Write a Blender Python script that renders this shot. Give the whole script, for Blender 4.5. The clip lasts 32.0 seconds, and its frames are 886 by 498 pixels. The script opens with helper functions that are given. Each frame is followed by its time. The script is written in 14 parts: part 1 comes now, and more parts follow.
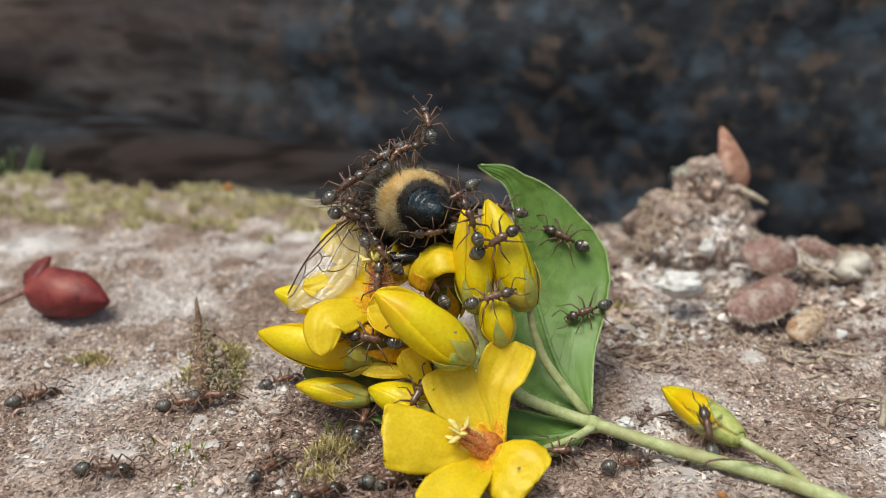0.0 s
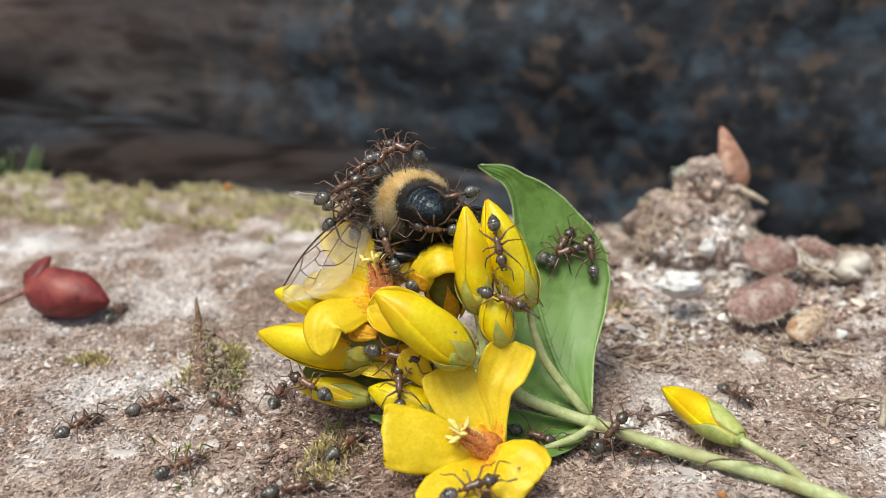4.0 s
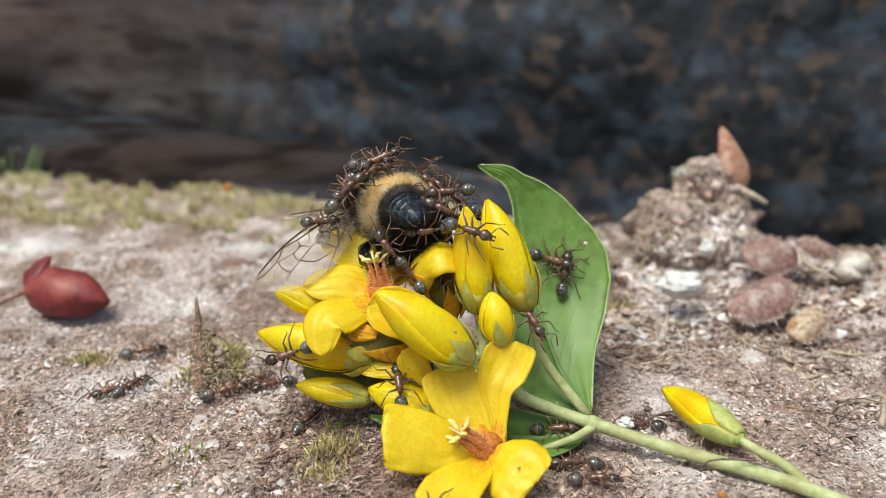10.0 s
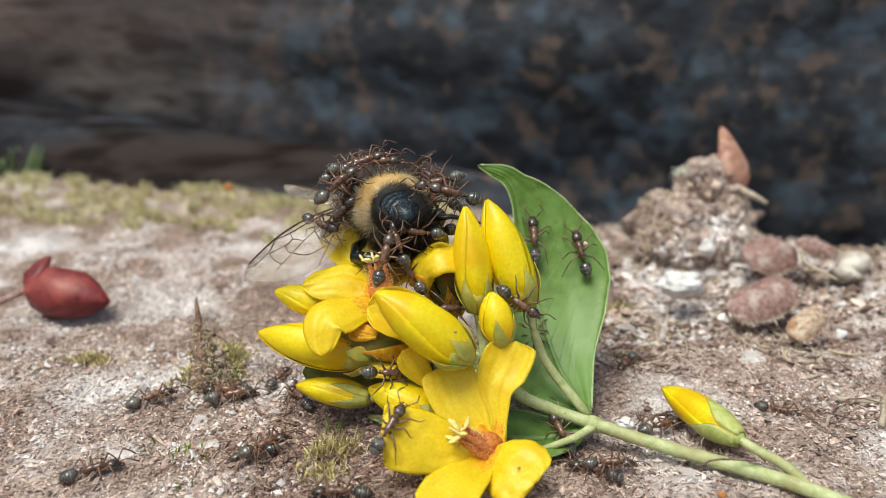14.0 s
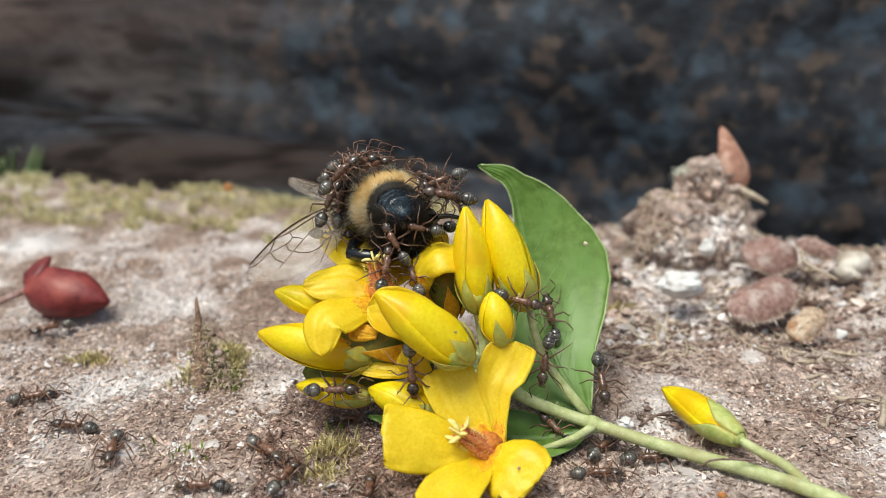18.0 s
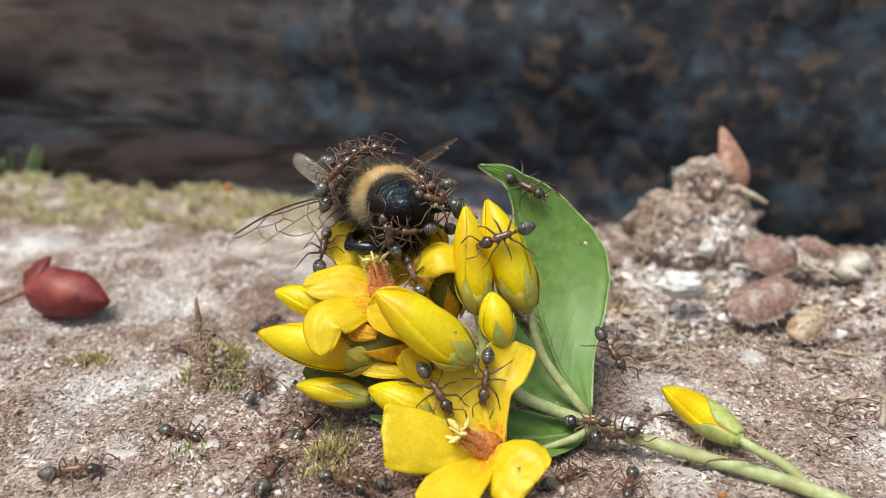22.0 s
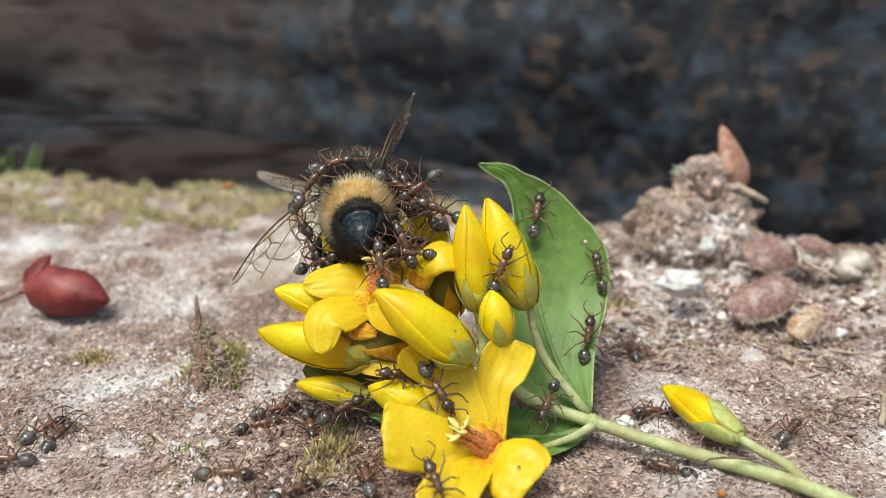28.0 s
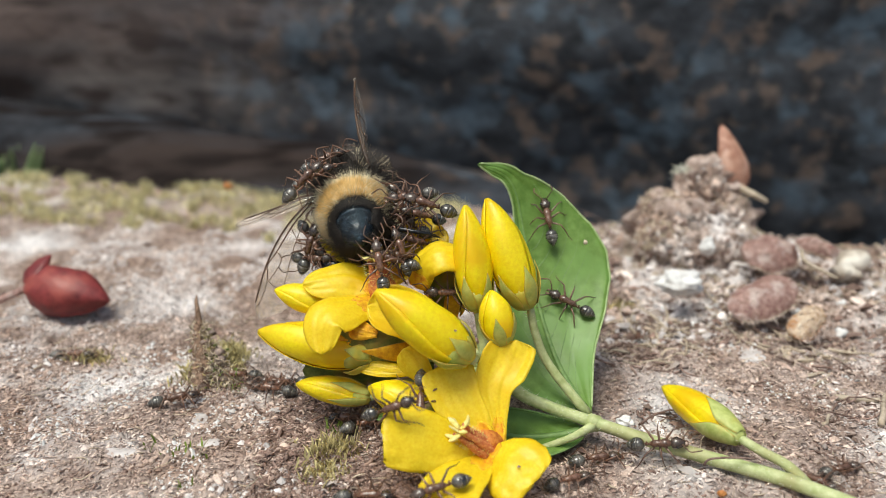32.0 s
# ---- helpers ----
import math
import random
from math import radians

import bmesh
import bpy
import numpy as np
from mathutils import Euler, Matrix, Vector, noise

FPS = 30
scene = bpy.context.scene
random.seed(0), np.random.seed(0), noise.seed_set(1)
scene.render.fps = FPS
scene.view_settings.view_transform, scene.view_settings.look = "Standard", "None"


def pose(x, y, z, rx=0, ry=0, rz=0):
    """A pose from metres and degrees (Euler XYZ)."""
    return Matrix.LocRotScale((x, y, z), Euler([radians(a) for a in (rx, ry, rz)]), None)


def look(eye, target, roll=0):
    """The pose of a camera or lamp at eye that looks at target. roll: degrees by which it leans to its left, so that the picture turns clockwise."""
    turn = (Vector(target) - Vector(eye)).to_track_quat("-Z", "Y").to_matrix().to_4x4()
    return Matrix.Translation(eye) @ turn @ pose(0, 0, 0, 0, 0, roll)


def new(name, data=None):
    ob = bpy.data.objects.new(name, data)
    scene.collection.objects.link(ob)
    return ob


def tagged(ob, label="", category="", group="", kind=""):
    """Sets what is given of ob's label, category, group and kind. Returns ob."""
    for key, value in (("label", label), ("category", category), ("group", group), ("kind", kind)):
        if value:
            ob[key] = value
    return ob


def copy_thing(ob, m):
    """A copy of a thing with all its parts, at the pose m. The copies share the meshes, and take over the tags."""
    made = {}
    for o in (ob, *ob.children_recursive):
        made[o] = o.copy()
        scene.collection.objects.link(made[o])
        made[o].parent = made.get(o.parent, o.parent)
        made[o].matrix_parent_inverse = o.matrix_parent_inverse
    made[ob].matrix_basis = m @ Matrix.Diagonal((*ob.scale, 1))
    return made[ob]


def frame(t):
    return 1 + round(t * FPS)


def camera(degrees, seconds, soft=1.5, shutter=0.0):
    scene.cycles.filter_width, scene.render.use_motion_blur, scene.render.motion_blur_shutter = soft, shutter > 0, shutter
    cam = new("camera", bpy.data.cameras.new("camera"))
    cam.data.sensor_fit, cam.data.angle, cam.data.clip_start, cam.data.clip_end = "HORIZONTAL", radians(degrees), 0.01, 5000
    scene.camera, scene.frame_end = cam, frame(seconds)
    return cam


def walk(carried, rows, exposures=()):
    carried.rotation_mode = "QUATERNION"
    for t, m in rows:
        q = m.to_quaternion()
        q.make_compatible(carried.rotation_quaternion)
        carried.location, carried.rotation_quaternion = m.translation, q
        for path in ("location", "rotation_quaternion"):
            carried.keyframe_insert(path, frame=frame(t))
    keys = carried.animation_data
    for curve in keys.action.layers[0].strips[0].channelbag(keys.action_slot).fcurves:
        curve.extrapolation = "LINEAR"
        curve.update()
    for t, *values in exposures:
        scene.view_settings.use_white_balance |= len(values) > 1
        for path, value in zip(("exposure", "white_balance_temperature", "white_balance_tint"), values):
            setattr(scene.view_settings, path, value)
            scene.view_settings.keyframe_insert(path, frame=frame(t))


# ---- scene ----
# One still camera close over the top of a weathered stone wall. Lengths below are in millimetres and are scaled by MM.
MM = 0.001
cam = camera(55, 32.0, soft=0.6, shutter=0.5)
cam.data.dof.use_dof = True
cam.data.dof.focus_distance = 0.0915
cam.data.dof.aperture_fstop = 24.0
EYE = (0.0, -0.090, 0.047)
AIM = (0.0, -0.090 + 0.095106, 0.047 - 0.030902)
LATE = (AIM[0], AIM[1], AIM[2] - 0.00018)
walk(cam, [(0, look(EYE, AIM)), (24.5, look(EYE, AIM)), (28, look(EYE, LATE)), (32, look(EYE, LATE))], exposures=[(0, -0.16, 6700, 1), (0.6, -0.24, 6700, 1), (1.3, -0.20, 6700, 1), (2.0, 0.02, 6600, 1), (2.5, 0.10, 6600, 1), (32, 0.10, 6600, 1)])

# ---- light: bright overcast sky ----
world = bpy.data.worlds.new("sky")
scene.world = world
world.use_nodes = True
wt = world.node_tree
sky = wt.nodes.new("ShaderNodeTexSky")
sky.sky_type, sky.sun_disc = "NISHITA", False
sky.sun_elevation, sky.sun_rotation = radians(67), radians(220)
sky.air_density, sky.dust_density, sky.ozone_density = 1.0, 5.0, 1.0
wt.nodes["Background"].inputs[1].default_value = 0.105
wt.links.new(sky.outputs[0], wt.nodes["Background"].inputs[0])
lamp = bpy.data.lights.new("sun", "SUN")
lamp.energy, lamp.angle, lamp.color = 2.3, radians(28), (1.0, 0.98, 0.95)
sun = new("sun", lamp)
sun.matrix_world = look((-0.26, -0.32, 1.0), (0, 0, 0))


# ---- materials ----
def mat(name, c1, c2, size, rough=0.6, bump=0.3, depth=0.1, c3=None, size2=None, amount=0.5, island=0.0, each=0.0,
        spec=0.5, sss=0.0, sss_col=None, thin=0.0, coat=0.0, stretch=(1, 1, 1), alpha=1.0, vary=0.0, vary_size=9.0):
    """A mottled surface: c1 to c2 by fine noise of that size in mm, c3 in larger patches of size2; bump of depth mm."""
    m = bpy.data.materials.new(name)
    m.use_nodes = True
    n, l = m.node_tree.nodes, m.node_tree.links
    b = n["Principled BSDF"]
    co = n.new("ShaderNodeTexCoord")
    mp = n.new("ShaderNodeMapping")
    mp.inputs["Scale"].default_value = stretch
    l.new(co.outputs["Object"], mp.inputs[0])
    n1 = n.new("ShaderNodeTexNoise")
    n1.inputs["Scale"].default_value, n1.inputs["Detail"].default_value = 1000 / size, 5
    n1.inputs["Roughness"].default_value = 0.65
    l.new(mp.outputs[0], n1.inputs["Vector"])
    r1 = n.new("ShaderNodeValToRGB")
    r1.color_ramp.elements[0].position, r1.color_ramp.elements[1].position = 0.33, 0.67
    r1.color_ramp.elements[0].color, r1.color_ramp.elements[1].color = (*c1, 1), (*c2, 1)
    l.new(n1.outputs[0], r1.inputs[0])
    col = r1.outputs[0]
    if c3:
        n2 = n.new("ShaderNodeTexNoise")
        n2.inputs["Scale"].default_value, n2.inputs["Detail"].default_value = 1000 / (size2 or size * 6), 3
        l.new(mp.outputs[0], n2.inputs["Vector"])
        r2 = n.new("ShaderNodeValToRGB")
        r2.color_ramp.elements[0].position, r2.color_ramp.elements[1].position = 0.62 - 0.3 * amount, 0.74 - 0.2 * amount
        l.new(n2.outputs[0], r2.inputs[0])
        mx = n.new("ShaderNodeMix")
        mx.data_type = "RGBA"
        l.new(r2.outputs[0], mx.inputs[0])
        l.new(col, mx.inputs[6])
        mx.inputs[7].default_value = (*c3, 1)
        col = mx.outputs[2]
    if island or each:
        src = n.new("ShaderNodeNewGeometry").outputs["Random Per Island"] if island else n.new("ShaderNodeObjectInfo").outputs["Random"]
        mr = n.new("ShaderNodeMapRange")
        k = island or each
        mr.inputs["To Min"].default_value, mr.inputs["To Max"].default_value = 1 - k, 1 + k
        l.new(src, mr.inputs[0])
        hv = n.new("ShaderNodeHueSaturation")
        l.new(mr.outputs[0], hv.inputs["Value"])
        l.new(col, hv.inputs["Color"])
        col = hv.outputs[0]
    if vary:
        n4 = n.new("ShaderNodeTexNoise")
        n4.inputs["Scale"].default_value, n4.inputs["Detail"].default_value = 1000 / vary_size, 4
        l.new(mp.outputs[0], n4.inputs["Vector"])
        m4 = n.new("ShaderNodeMapRange")
        m4.inputs["From Min"].default_value, m4.inputs["From Max"].default_value = 0.32, 0.68
        m4.inputs["To Min"].default_value, m4.inputs["To Max"].default_value = 1 - vary, 1 + 0.55 * vary
        l.new(n4.outputs[0], m4.inputs[0])
        s4 = n.new("ShaderNodeMapRange")
        s4.inputs["From Min"].default_value, s4.inputs["From Max"].default_value = 0.32, 0.68
        s4.inputs["To Min"].default_value, s4.inputs["To Max"].default_value = 1.35, 0.8
        l.new(n4.outputs[0], s4.inputs[0])
        h4 = n.new("ShaderNodeHueSaturation")
        l.new(m4.outputs[0], h4.inputs["Value"])
        l.new(s4.outputs[0], h4.inputs["Saturation"])
        l.new(col, h4.inputs["Color"])
        col = h4.outputs[0]
    l.new(col, b.inputs["Base Color"])
    rr = n.new("ShaderNodeMapRange")
    rr.inputs["To Min"].default_value, rr.inputs["To Max"].default_value = max(0.02, rough - 0.12), min(1, rough + 0.12)
    l.new(n1.outputs[0], rr.inputs[0])
    l.new(rr.outputs[0], b.inputs["Roughness"])
    b.inputs["Specular IOR Level"].default_value = spec
    b.inputs["Coat Weight"].default_value = coat
    if sss:
        b.inputs["Subsurface Weight"].default_value = sss
        b.inputs["Subsurface Radius"].default_value = sss_col or (1, 0.6, 0.3)
        b.inputs["Subsurface Scale"].default_value = 0.0006
    if bump:
        bp = n.new("ShaderNodeBump")
        bp.inputs["Strength"].default_value, bp.inputs["Distance"].default_value = bump, depth * MM
        l.new(n1.outputs[0], bp.inputs["Height"])
        l.new(bp.outputs[0], b.inputs["Normal"])
    if thin:
        tr = n.new("ShaderNodeBsdfTranslucent")
        l.new(col, tr.inputs[0])
        ms = n.new("ShaderNodeMixShader")
        ms.inputs[0].default_value = thin
        l.new(b.outputs[0], ms.inputs[1])
        l.new(tr.outputs[0], ms.inputs[2])
        l.new(ms.outputs[0], n["Material Output"].inputs[0])
    if alpha < 1:
        b.inputs["Alpha"].default_value = alpha
    return m


M_STONE = mat("weathered_stone", (0.13, 0.088, 0.075), (0.68, 0.545, 0.48), 0.7, 0.92, 1.0, 0.5, c3=(0.70, 0.65, 0.64), size2=18, amount=0.42, spec=0.2, vary=0.38)
M_CRUMB = mat("stone_crumb", (0.30, 0.21, 0.175), (0.76, 0.62, 0.54), 0.9, 0.9, 0.6, 0.12, c3=(0.74, 0.68, 0.66), size2=18, amount=0.42, vary=0.38, island=0.48, spec=0.2)
M_SLIVER = mat("pink_sliver", (0.36, 0.25, 0.205), (0.74, 0.60, 0.52), 1.1, 0.85, 0.4, 0.1, c3=(0.78, 0.72, 0.70), size2=16, amount=0.42, vary=0.38, island=0.42, spec=0.25)
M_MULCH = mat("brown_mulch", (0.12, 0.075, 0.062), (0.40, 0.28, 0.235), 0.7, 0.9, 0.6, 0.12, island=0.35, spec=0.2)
M_LUMP = mat("crumbly_lump", (0.24, 0.17, 0.145), (0.68, 0.55, 0.49), 1.3, 0.92, 0.9, 0.5, c3=(0.19, 0.135, 0.11), size2=4, amount=0.4, spec=0.2)
M_WHITE = mat("white_lime", (0.66, 0.64, 0.63), (0.92, 0.91, 0.90), 1.2, 0.85, 0.6, 0.2, spec=0.2)
M_DUST = mat("pinkish_lime", (0.50, 0.44, 0.42), (0.82, 0.77, 0.76), 3, 0.9, 0.5, 0.2, island=0.25, spec=0.2)
M_MOSS = mat("moss", (0.46, 0.41, 0.20), (0.86, 0.80, 0.52), 1.2, 0.9, 0.4, 0.1, island=0.5, spec=0.2, thin=0.2)
M_TUFT = mat("olive_tan_moss", (0.36, 0.29, 0.13), (0.74, 0.66, 0.36), 1.0, 0.9, 0.4, 0.1, island=0.5, spec=0.2, thin=0.2)
M_BLADE = mat("pale_green_blade", (0.12, 0.19, 0.07), (0.26, 0.34, 0.15), 4, 0.6, 0.2, 0.05, island=0.3, thin=0.2)
M_ROT = mat("rotten_wood", (0.11, 0.065, 0.045), (0.46, 0.31, 0.22), 0.7, 0.9, 0.9, 0.3, spec=0.2)
M_GRASSY = mat("green_blade", (0.10, 0.17, 0.02), (0.30, 0.38, 0.07), 0.8, 0.6, 0.2, 0.05, island=0.4, thin=0.25)
M_SOIL = mat("soil", (0.02, 0.016, 0.013), (0.08, 0.06, 0.045), 9, 0.95, 0.8, 3, spec=0.1)


def timber_surface(name, charred, tone=1.0):
    """Old timber: streaky grey-brown that passes into charred blue-black with brown flecks along its length."""
    m = mat(name, (0.009, 0.010, 0.013), (0.060, 0.067, 0.082), 12, 0.7, 0.8, 2.0, stretch=(0.8, 1, 1), spec=0.3 if charred < 0 else 0.06)
    n, l = m.node_tree.nodes, m.node_tree.links
    b = n["Principled BSDF"]
    dark = b.inputs["Base Color"].links[0].from_socket
    co = n.new("ShaderNodeTexCoord")

    def layer(size, stretch, lo, hi, under, colour):
        mp = n.new("ShaderNodeMapping")
        mp.inputs["Scale"].default_value = stretch
        l.new(co.outputs["Object"], mp.inputs[0])
        no = n.new("ShaderNodeTexNoise")
        no.inputs["Scale"].default_value, no.inputs["Detail"].default_value = 1000 / size, 4
        l.new(mp.outputs[0], no.inputs["Vector"])
        mr = n.new("ShaderNodeMapRange")
        mr.inputs["From Min"].default_value, mr.inputs["From Max"].default_value = lo, hi
        l.new(no.outputs[0], mr.inputs[0])
        mx = n.new("ShaderNodeMix")
        mx.data_type = "RGBA"
        l.new(mr.outputs[0], mx.inputs[0])
        l.new(under, mx.inputs[6])
        mx.inputs[7].default_value = (*colour, 1)
        return mx.outputs[2]
    flecked = layer(6.5, (1, 1, 0.9), 0.53, 0.66, dark, (0.125, 0.094, 0.08))
    flecked = layer(9, (0.8, 1, 0.9), 0.53, 0.67, flecked, (0.078, 0.106, 0.14))
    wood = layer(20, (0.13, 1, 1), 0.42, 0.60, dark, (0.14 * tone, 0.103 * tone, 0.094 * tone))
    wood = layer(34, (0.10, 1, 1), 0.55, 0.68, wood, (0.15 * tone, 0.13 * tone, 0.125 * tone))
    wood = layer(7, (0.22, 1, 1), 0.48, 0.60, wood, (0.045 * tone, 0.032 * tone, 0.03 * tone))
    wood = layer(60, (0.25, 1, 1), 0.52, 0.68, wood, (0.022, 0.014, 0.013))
    sx = n.new("ShaderNodeSeparateXYZ")
    l.new(co.outputs["Object"], sx.inputs[0])
    no = n.new("ShaderNodeTexNoise")
    no.inputs["Scale"].default_value = 22
    l.new(co.outputs["Object"], no.inputs["Vector"])
    ad = n.new("ShaderNodeMath")
    ad.operation = "MULTIPLY_ADD"
    l.new(no.outputs[0], ad.inputs[0])
    ad.inputs[1].default_value = 0.12
    l.new(sx.outputs[0], ad.inputs[2])
    mr = n.new("ShaderNodeMapRange")
    mr.inputs["From Min"].default_value, mr.inputs["From Max"].default_value = charred, charred + 0.05
    l.new(ad.outputs[0], mr.inputs[0])
    mx = n.new("ShaderNodeMix")
    mx.data_type = "RGBA"
    l.new(mr.outputs[0], mx.inputs[0])
    l.new(wood, mx.inputs[6])
    l.new(flecked, mx.inputs[7])
    l.new(mx.outputs[2], b.inputs["Base Color"])
    return m


M_BARK = timber_surface("charred_timber", -0.018, 0.98)
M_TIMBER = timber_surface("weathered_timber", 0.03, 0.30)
M_PETAL = mat("yellow_petal", (0.89, 0.625, 0.008), (0.98, 0.77, 0.035), 0.32, 0.42, 0.6, 0.06, c3=(0.87, 0.58, 0.005), size2=6, amount=0.3, spec=0.55, thin=0.22)
M_PETAL_B = mat("yellow_bud", (0.88, 0.59, 0.004), (0.99, 0.745, 0.012), 0.4, 0.40, 0.35, 0.04, c3=(0.87, 0.52, 0.003), size2=5, amount=0.3, spec=0.45, sss=0.3)
M_THROAT = mat("orange_red_throat", (0.42, 0.07, 0.015), (0.72, 0.30, 0.06), 0.5, 0.6, 0.6, 0.1, spec=0.3)
M_BLUSH = mat("speckled_orange_blush", (0.62, 0.20, 0.02), (0.84, 0.55, 0.02), 0.45, 0.6, 0.3, 0.05, c3=(0.80, 0.46, 0.01), size2=1.6, amount=0.5, spec=0.3)
M_STAMEN = mat("red_stamen", (0.48, 0.07, 0.02), (0.80, 0.36, 0.14), 0.3, 0.6, 0.9, 0.12, island=0.2)
M_ANTHER = mat("cream_anther", (0.78, 0.62, 0.14), (0.92, 0.83, 0.36), 0.5, 0.7, 0.5, 0.08)
M_SEPAL = mat("olive_sepal", (0.31, 0.35, 0.07), (0.54, 0.54, 0.14), 0.9, 0.55, 0.3, 0.06, c3=(0.50, 0.40, 0.05), size2=3, amount=0.35, spec=0.35)
M_UNDER = mat("mottled_olive_calyx", (0.10, 0.125, 0.022), (0.26, 0.27, 0.055), 1.1, 0.6, 0.5, 0.1, c3=(0.26, 0.16, 0.03), size2=3, amount=0.3, spec=0.3)
M_ORANGED = mat("orange_flushed_petal", (0.52, 0.22, 0.01), (0.80, 0.46, 0.02), 0.6, 0.55, 0.4, 0.05, spec=0.3)
M_RIM = mat("red_sepal_rim", (0.50, 0.27, 0.04), (0.66, 0.42, 0.07), 0.6, 0.55, 0.2, 0.05)
M_LEAF = mat("green_leaf", (0.11, 0.21, 0.030), (0.205, 0.345, 0.075), 1.6, 0.40, 0.4, 0.09, c3=(0.20, 0.36, 0.085), size2=7, amount=0.45, spec=0.4, thin=0.18)
M_VEIN = mat("pale_leaf_vein", (0.13, 0.24, 0.06), (0.22, 0.34, 0.11), 0.8, 0.55, 0.2, 0.05)
M_MARGIN = mat("pale_leaf_margin", (0.26, 0.38, 0.14), (0.46, 0.56, 0.28), 0.8, 0.6, 0.2, 0.05)
M_CALYX = mat("pale_green_calyx", (0.36, 0.42, 0.10), (0.56, 0.60, 0.22), 0.9, 0.5, 0.3, 0.05, c3=(0.50, 0.47, 0.12), size2=3, amount=0.3, spec=0.4)
M_STEM = mat("pale_green_stem", (0.36, 0.42, 0.16), (0.62, 0.66, 0.36), 1.2, 0.5, 0.4, 0.08, c3=(0.38, 0.36, 0.16), size2=6, amount=0.2, spec=0.4)
M_DOWN = mat("pale_plant_hair", (0.62, 0.62, 0.5), (0.8, 0.8, 0.7), 0.5, 0.7, 0)
M_BERRY = mat("dark_red_husk", (0.11, 0.016, 0.018), (0.27, 0.045, 0.045), 2.0, 0.45, 0.6, 0.3, c3=(0.33, 0.075, 0.06), size2=5, amount=0.3, spec=0.4)
M_HUSK = mat("pink_brown_husk", (0.28, 0.15, 0.13), (0.58, 0.39, 0.34), 1.0, 0.42, 0.9, 0.3, c3=(0.74, 0.65, 0.61), size2=3.5, amount=0.4, thin=0.2)
M_SCALE = mat("orange_pink_scale", (0.40, 0.17, 0.11), (0.70, 0.42, 0.31), 1.6, 0.5, 0.5, 0.2, c3=(0.78, 0.56, 0.46), size2=7, amount=0.35, thin=0.2)
M_WITHER = mat("withered_red_petal", (0.25, 0.12, 0.105), (0.55, 0.36, 0.31), 0.8, 0.5, 0.8, 0.25, c3=(0.64, 0.52, 0.48), size2=2.6, amount=0.4, thin=0.2)
M_PAPER = mat("tan_papery_husk", (0.52, 0.33, 0.20), (0.82, 0.70, 0.55), 0.9, 0.5, 0.6, 0.2, c3=(0.50, 0.22, 0.07), size2=2.4, amount=0.35, thin=0.2)
M_TAN = mat("tan_debris", (0.40, 0.31, 0.22), (0.66, 0.56, 0.44), 1.0, 0.7, 0.4, 0.1, island=0.3)
M_SHELL = mat("beige_shell", (0.34, 0.27, 0.21), (0.62, 0.54, 0.45), 2.2, 0.45, 0.5, 0.2, c3=(0.74, 0.69, 0.62), size2=5, amount=0.45)
M_ORANGE = mat("orange_speck", (0.42, 0.15, 0.04), (0.66, 0.30, 0.09), 1.0, 0.5, 0.3, 0.1)
M_BLACK = mat("black_cuticle", (0.003, 0.004, 0.006), (0.010, 0.012, 0.016), 0.35, 0.22, 0.5, 0.05, spec=0.6)
M_TAIL = mat("glossy_black_tail", (0.0008, 0.0014, 0.0025), (0.0025, 0.005, 0.009), 0.40, 0.2, 1.0, 0.3, spec=0.7, coat=0.4, stretch=(0.6, 1.6, 0.6))
M_TAIL.node_tree.nodes["Principled BSDF"].inputs["Specular Tint"].default_value = (0.5, 0.78, 1.0, 1)
M_BROWNCUT = mat("dark_brown_cuticle", (0.008, 0.006, 0.005), (0.03, 0.02, 0.014), 0.6, 0.6, 0.4, 0.05)
M_BANDCUT = mat("tan_cuticle", (0.22, 0.12, 0.03), (0.42, 0.26, 0.08), 0.6, 0.7, 0.4, 0.05)
M_YHAIR = mat("tan_yellow_hair", (0.68, 0.39, 0.10), (0.96, 0.70, 0.31), 1.5, 0.6, 0, island=0.4, thin=0.15)
M_PHAIR = mat("pale_buff_hair", (0.72, 0.58, 0.34), (0.94, 0.86, 0.64), 1.5, 0.6, 0, island=0.35, thin=0.15)
M_BHAIR = mat("black_hair", (0.004, 0.003, 0.003), (0.05, 0.038, 0.03), 1.5, 0.5, 0, island=0.6)
M_SHAG = mat("brown_black_hair", (0.006, 0.005, 0.004), (0.085, 0.062, 0.048), 1.5, 0.45, 0, island=0.6)
M_POLLEN = mat("yellow_pollen", (0.65, 0.45, 0.05), (0.85, 0.65, 0.10), 0.4, 0.9, 0.8, 0.1)
M_WVEIN = mat("brown_wing_vein", (0.05, 0.025, 0.012), (0.12, 0.06, 0.03), 0.8, 0.4, 0.1, 0.03)
M_ANT_RED = mat("ant_red_brown", (0.085, 0.042, 0.028), (0.24, 0.12, 0.075), 0.5, 0.28, 0.4, 0.03, each=0.35, spec=0.7, coat=0.25)
M_ANT_DARK = mat("ant_dark_brown", (0.03, 0.02, 0.016), (0.10, 0.068, 0.052), 0.45, 0.26, 0.4, 0.03, each=0.4, spec=0.7, coat=0.25)
M_ANT_GREY = mat("ant_silky_grey", (0.03, 0.027, 0.025), (0.13, 0.12, 0.105), 0.5, 0.24, 0.3, 0.02, each=0.5, spec=0.8, coat=0.35, stretch=(0.4, 1, 1))
# Pale rims between plates, lightened also to imitate bright reflected stripes.
M_ANT_BAND_GLINT = mat("ant_band_and_glint", (0.14, 0.125, 0.11), (0.30, 0.27, 0.24), 0.3, 0.3, 0.3, 0.02, spec=0.6)
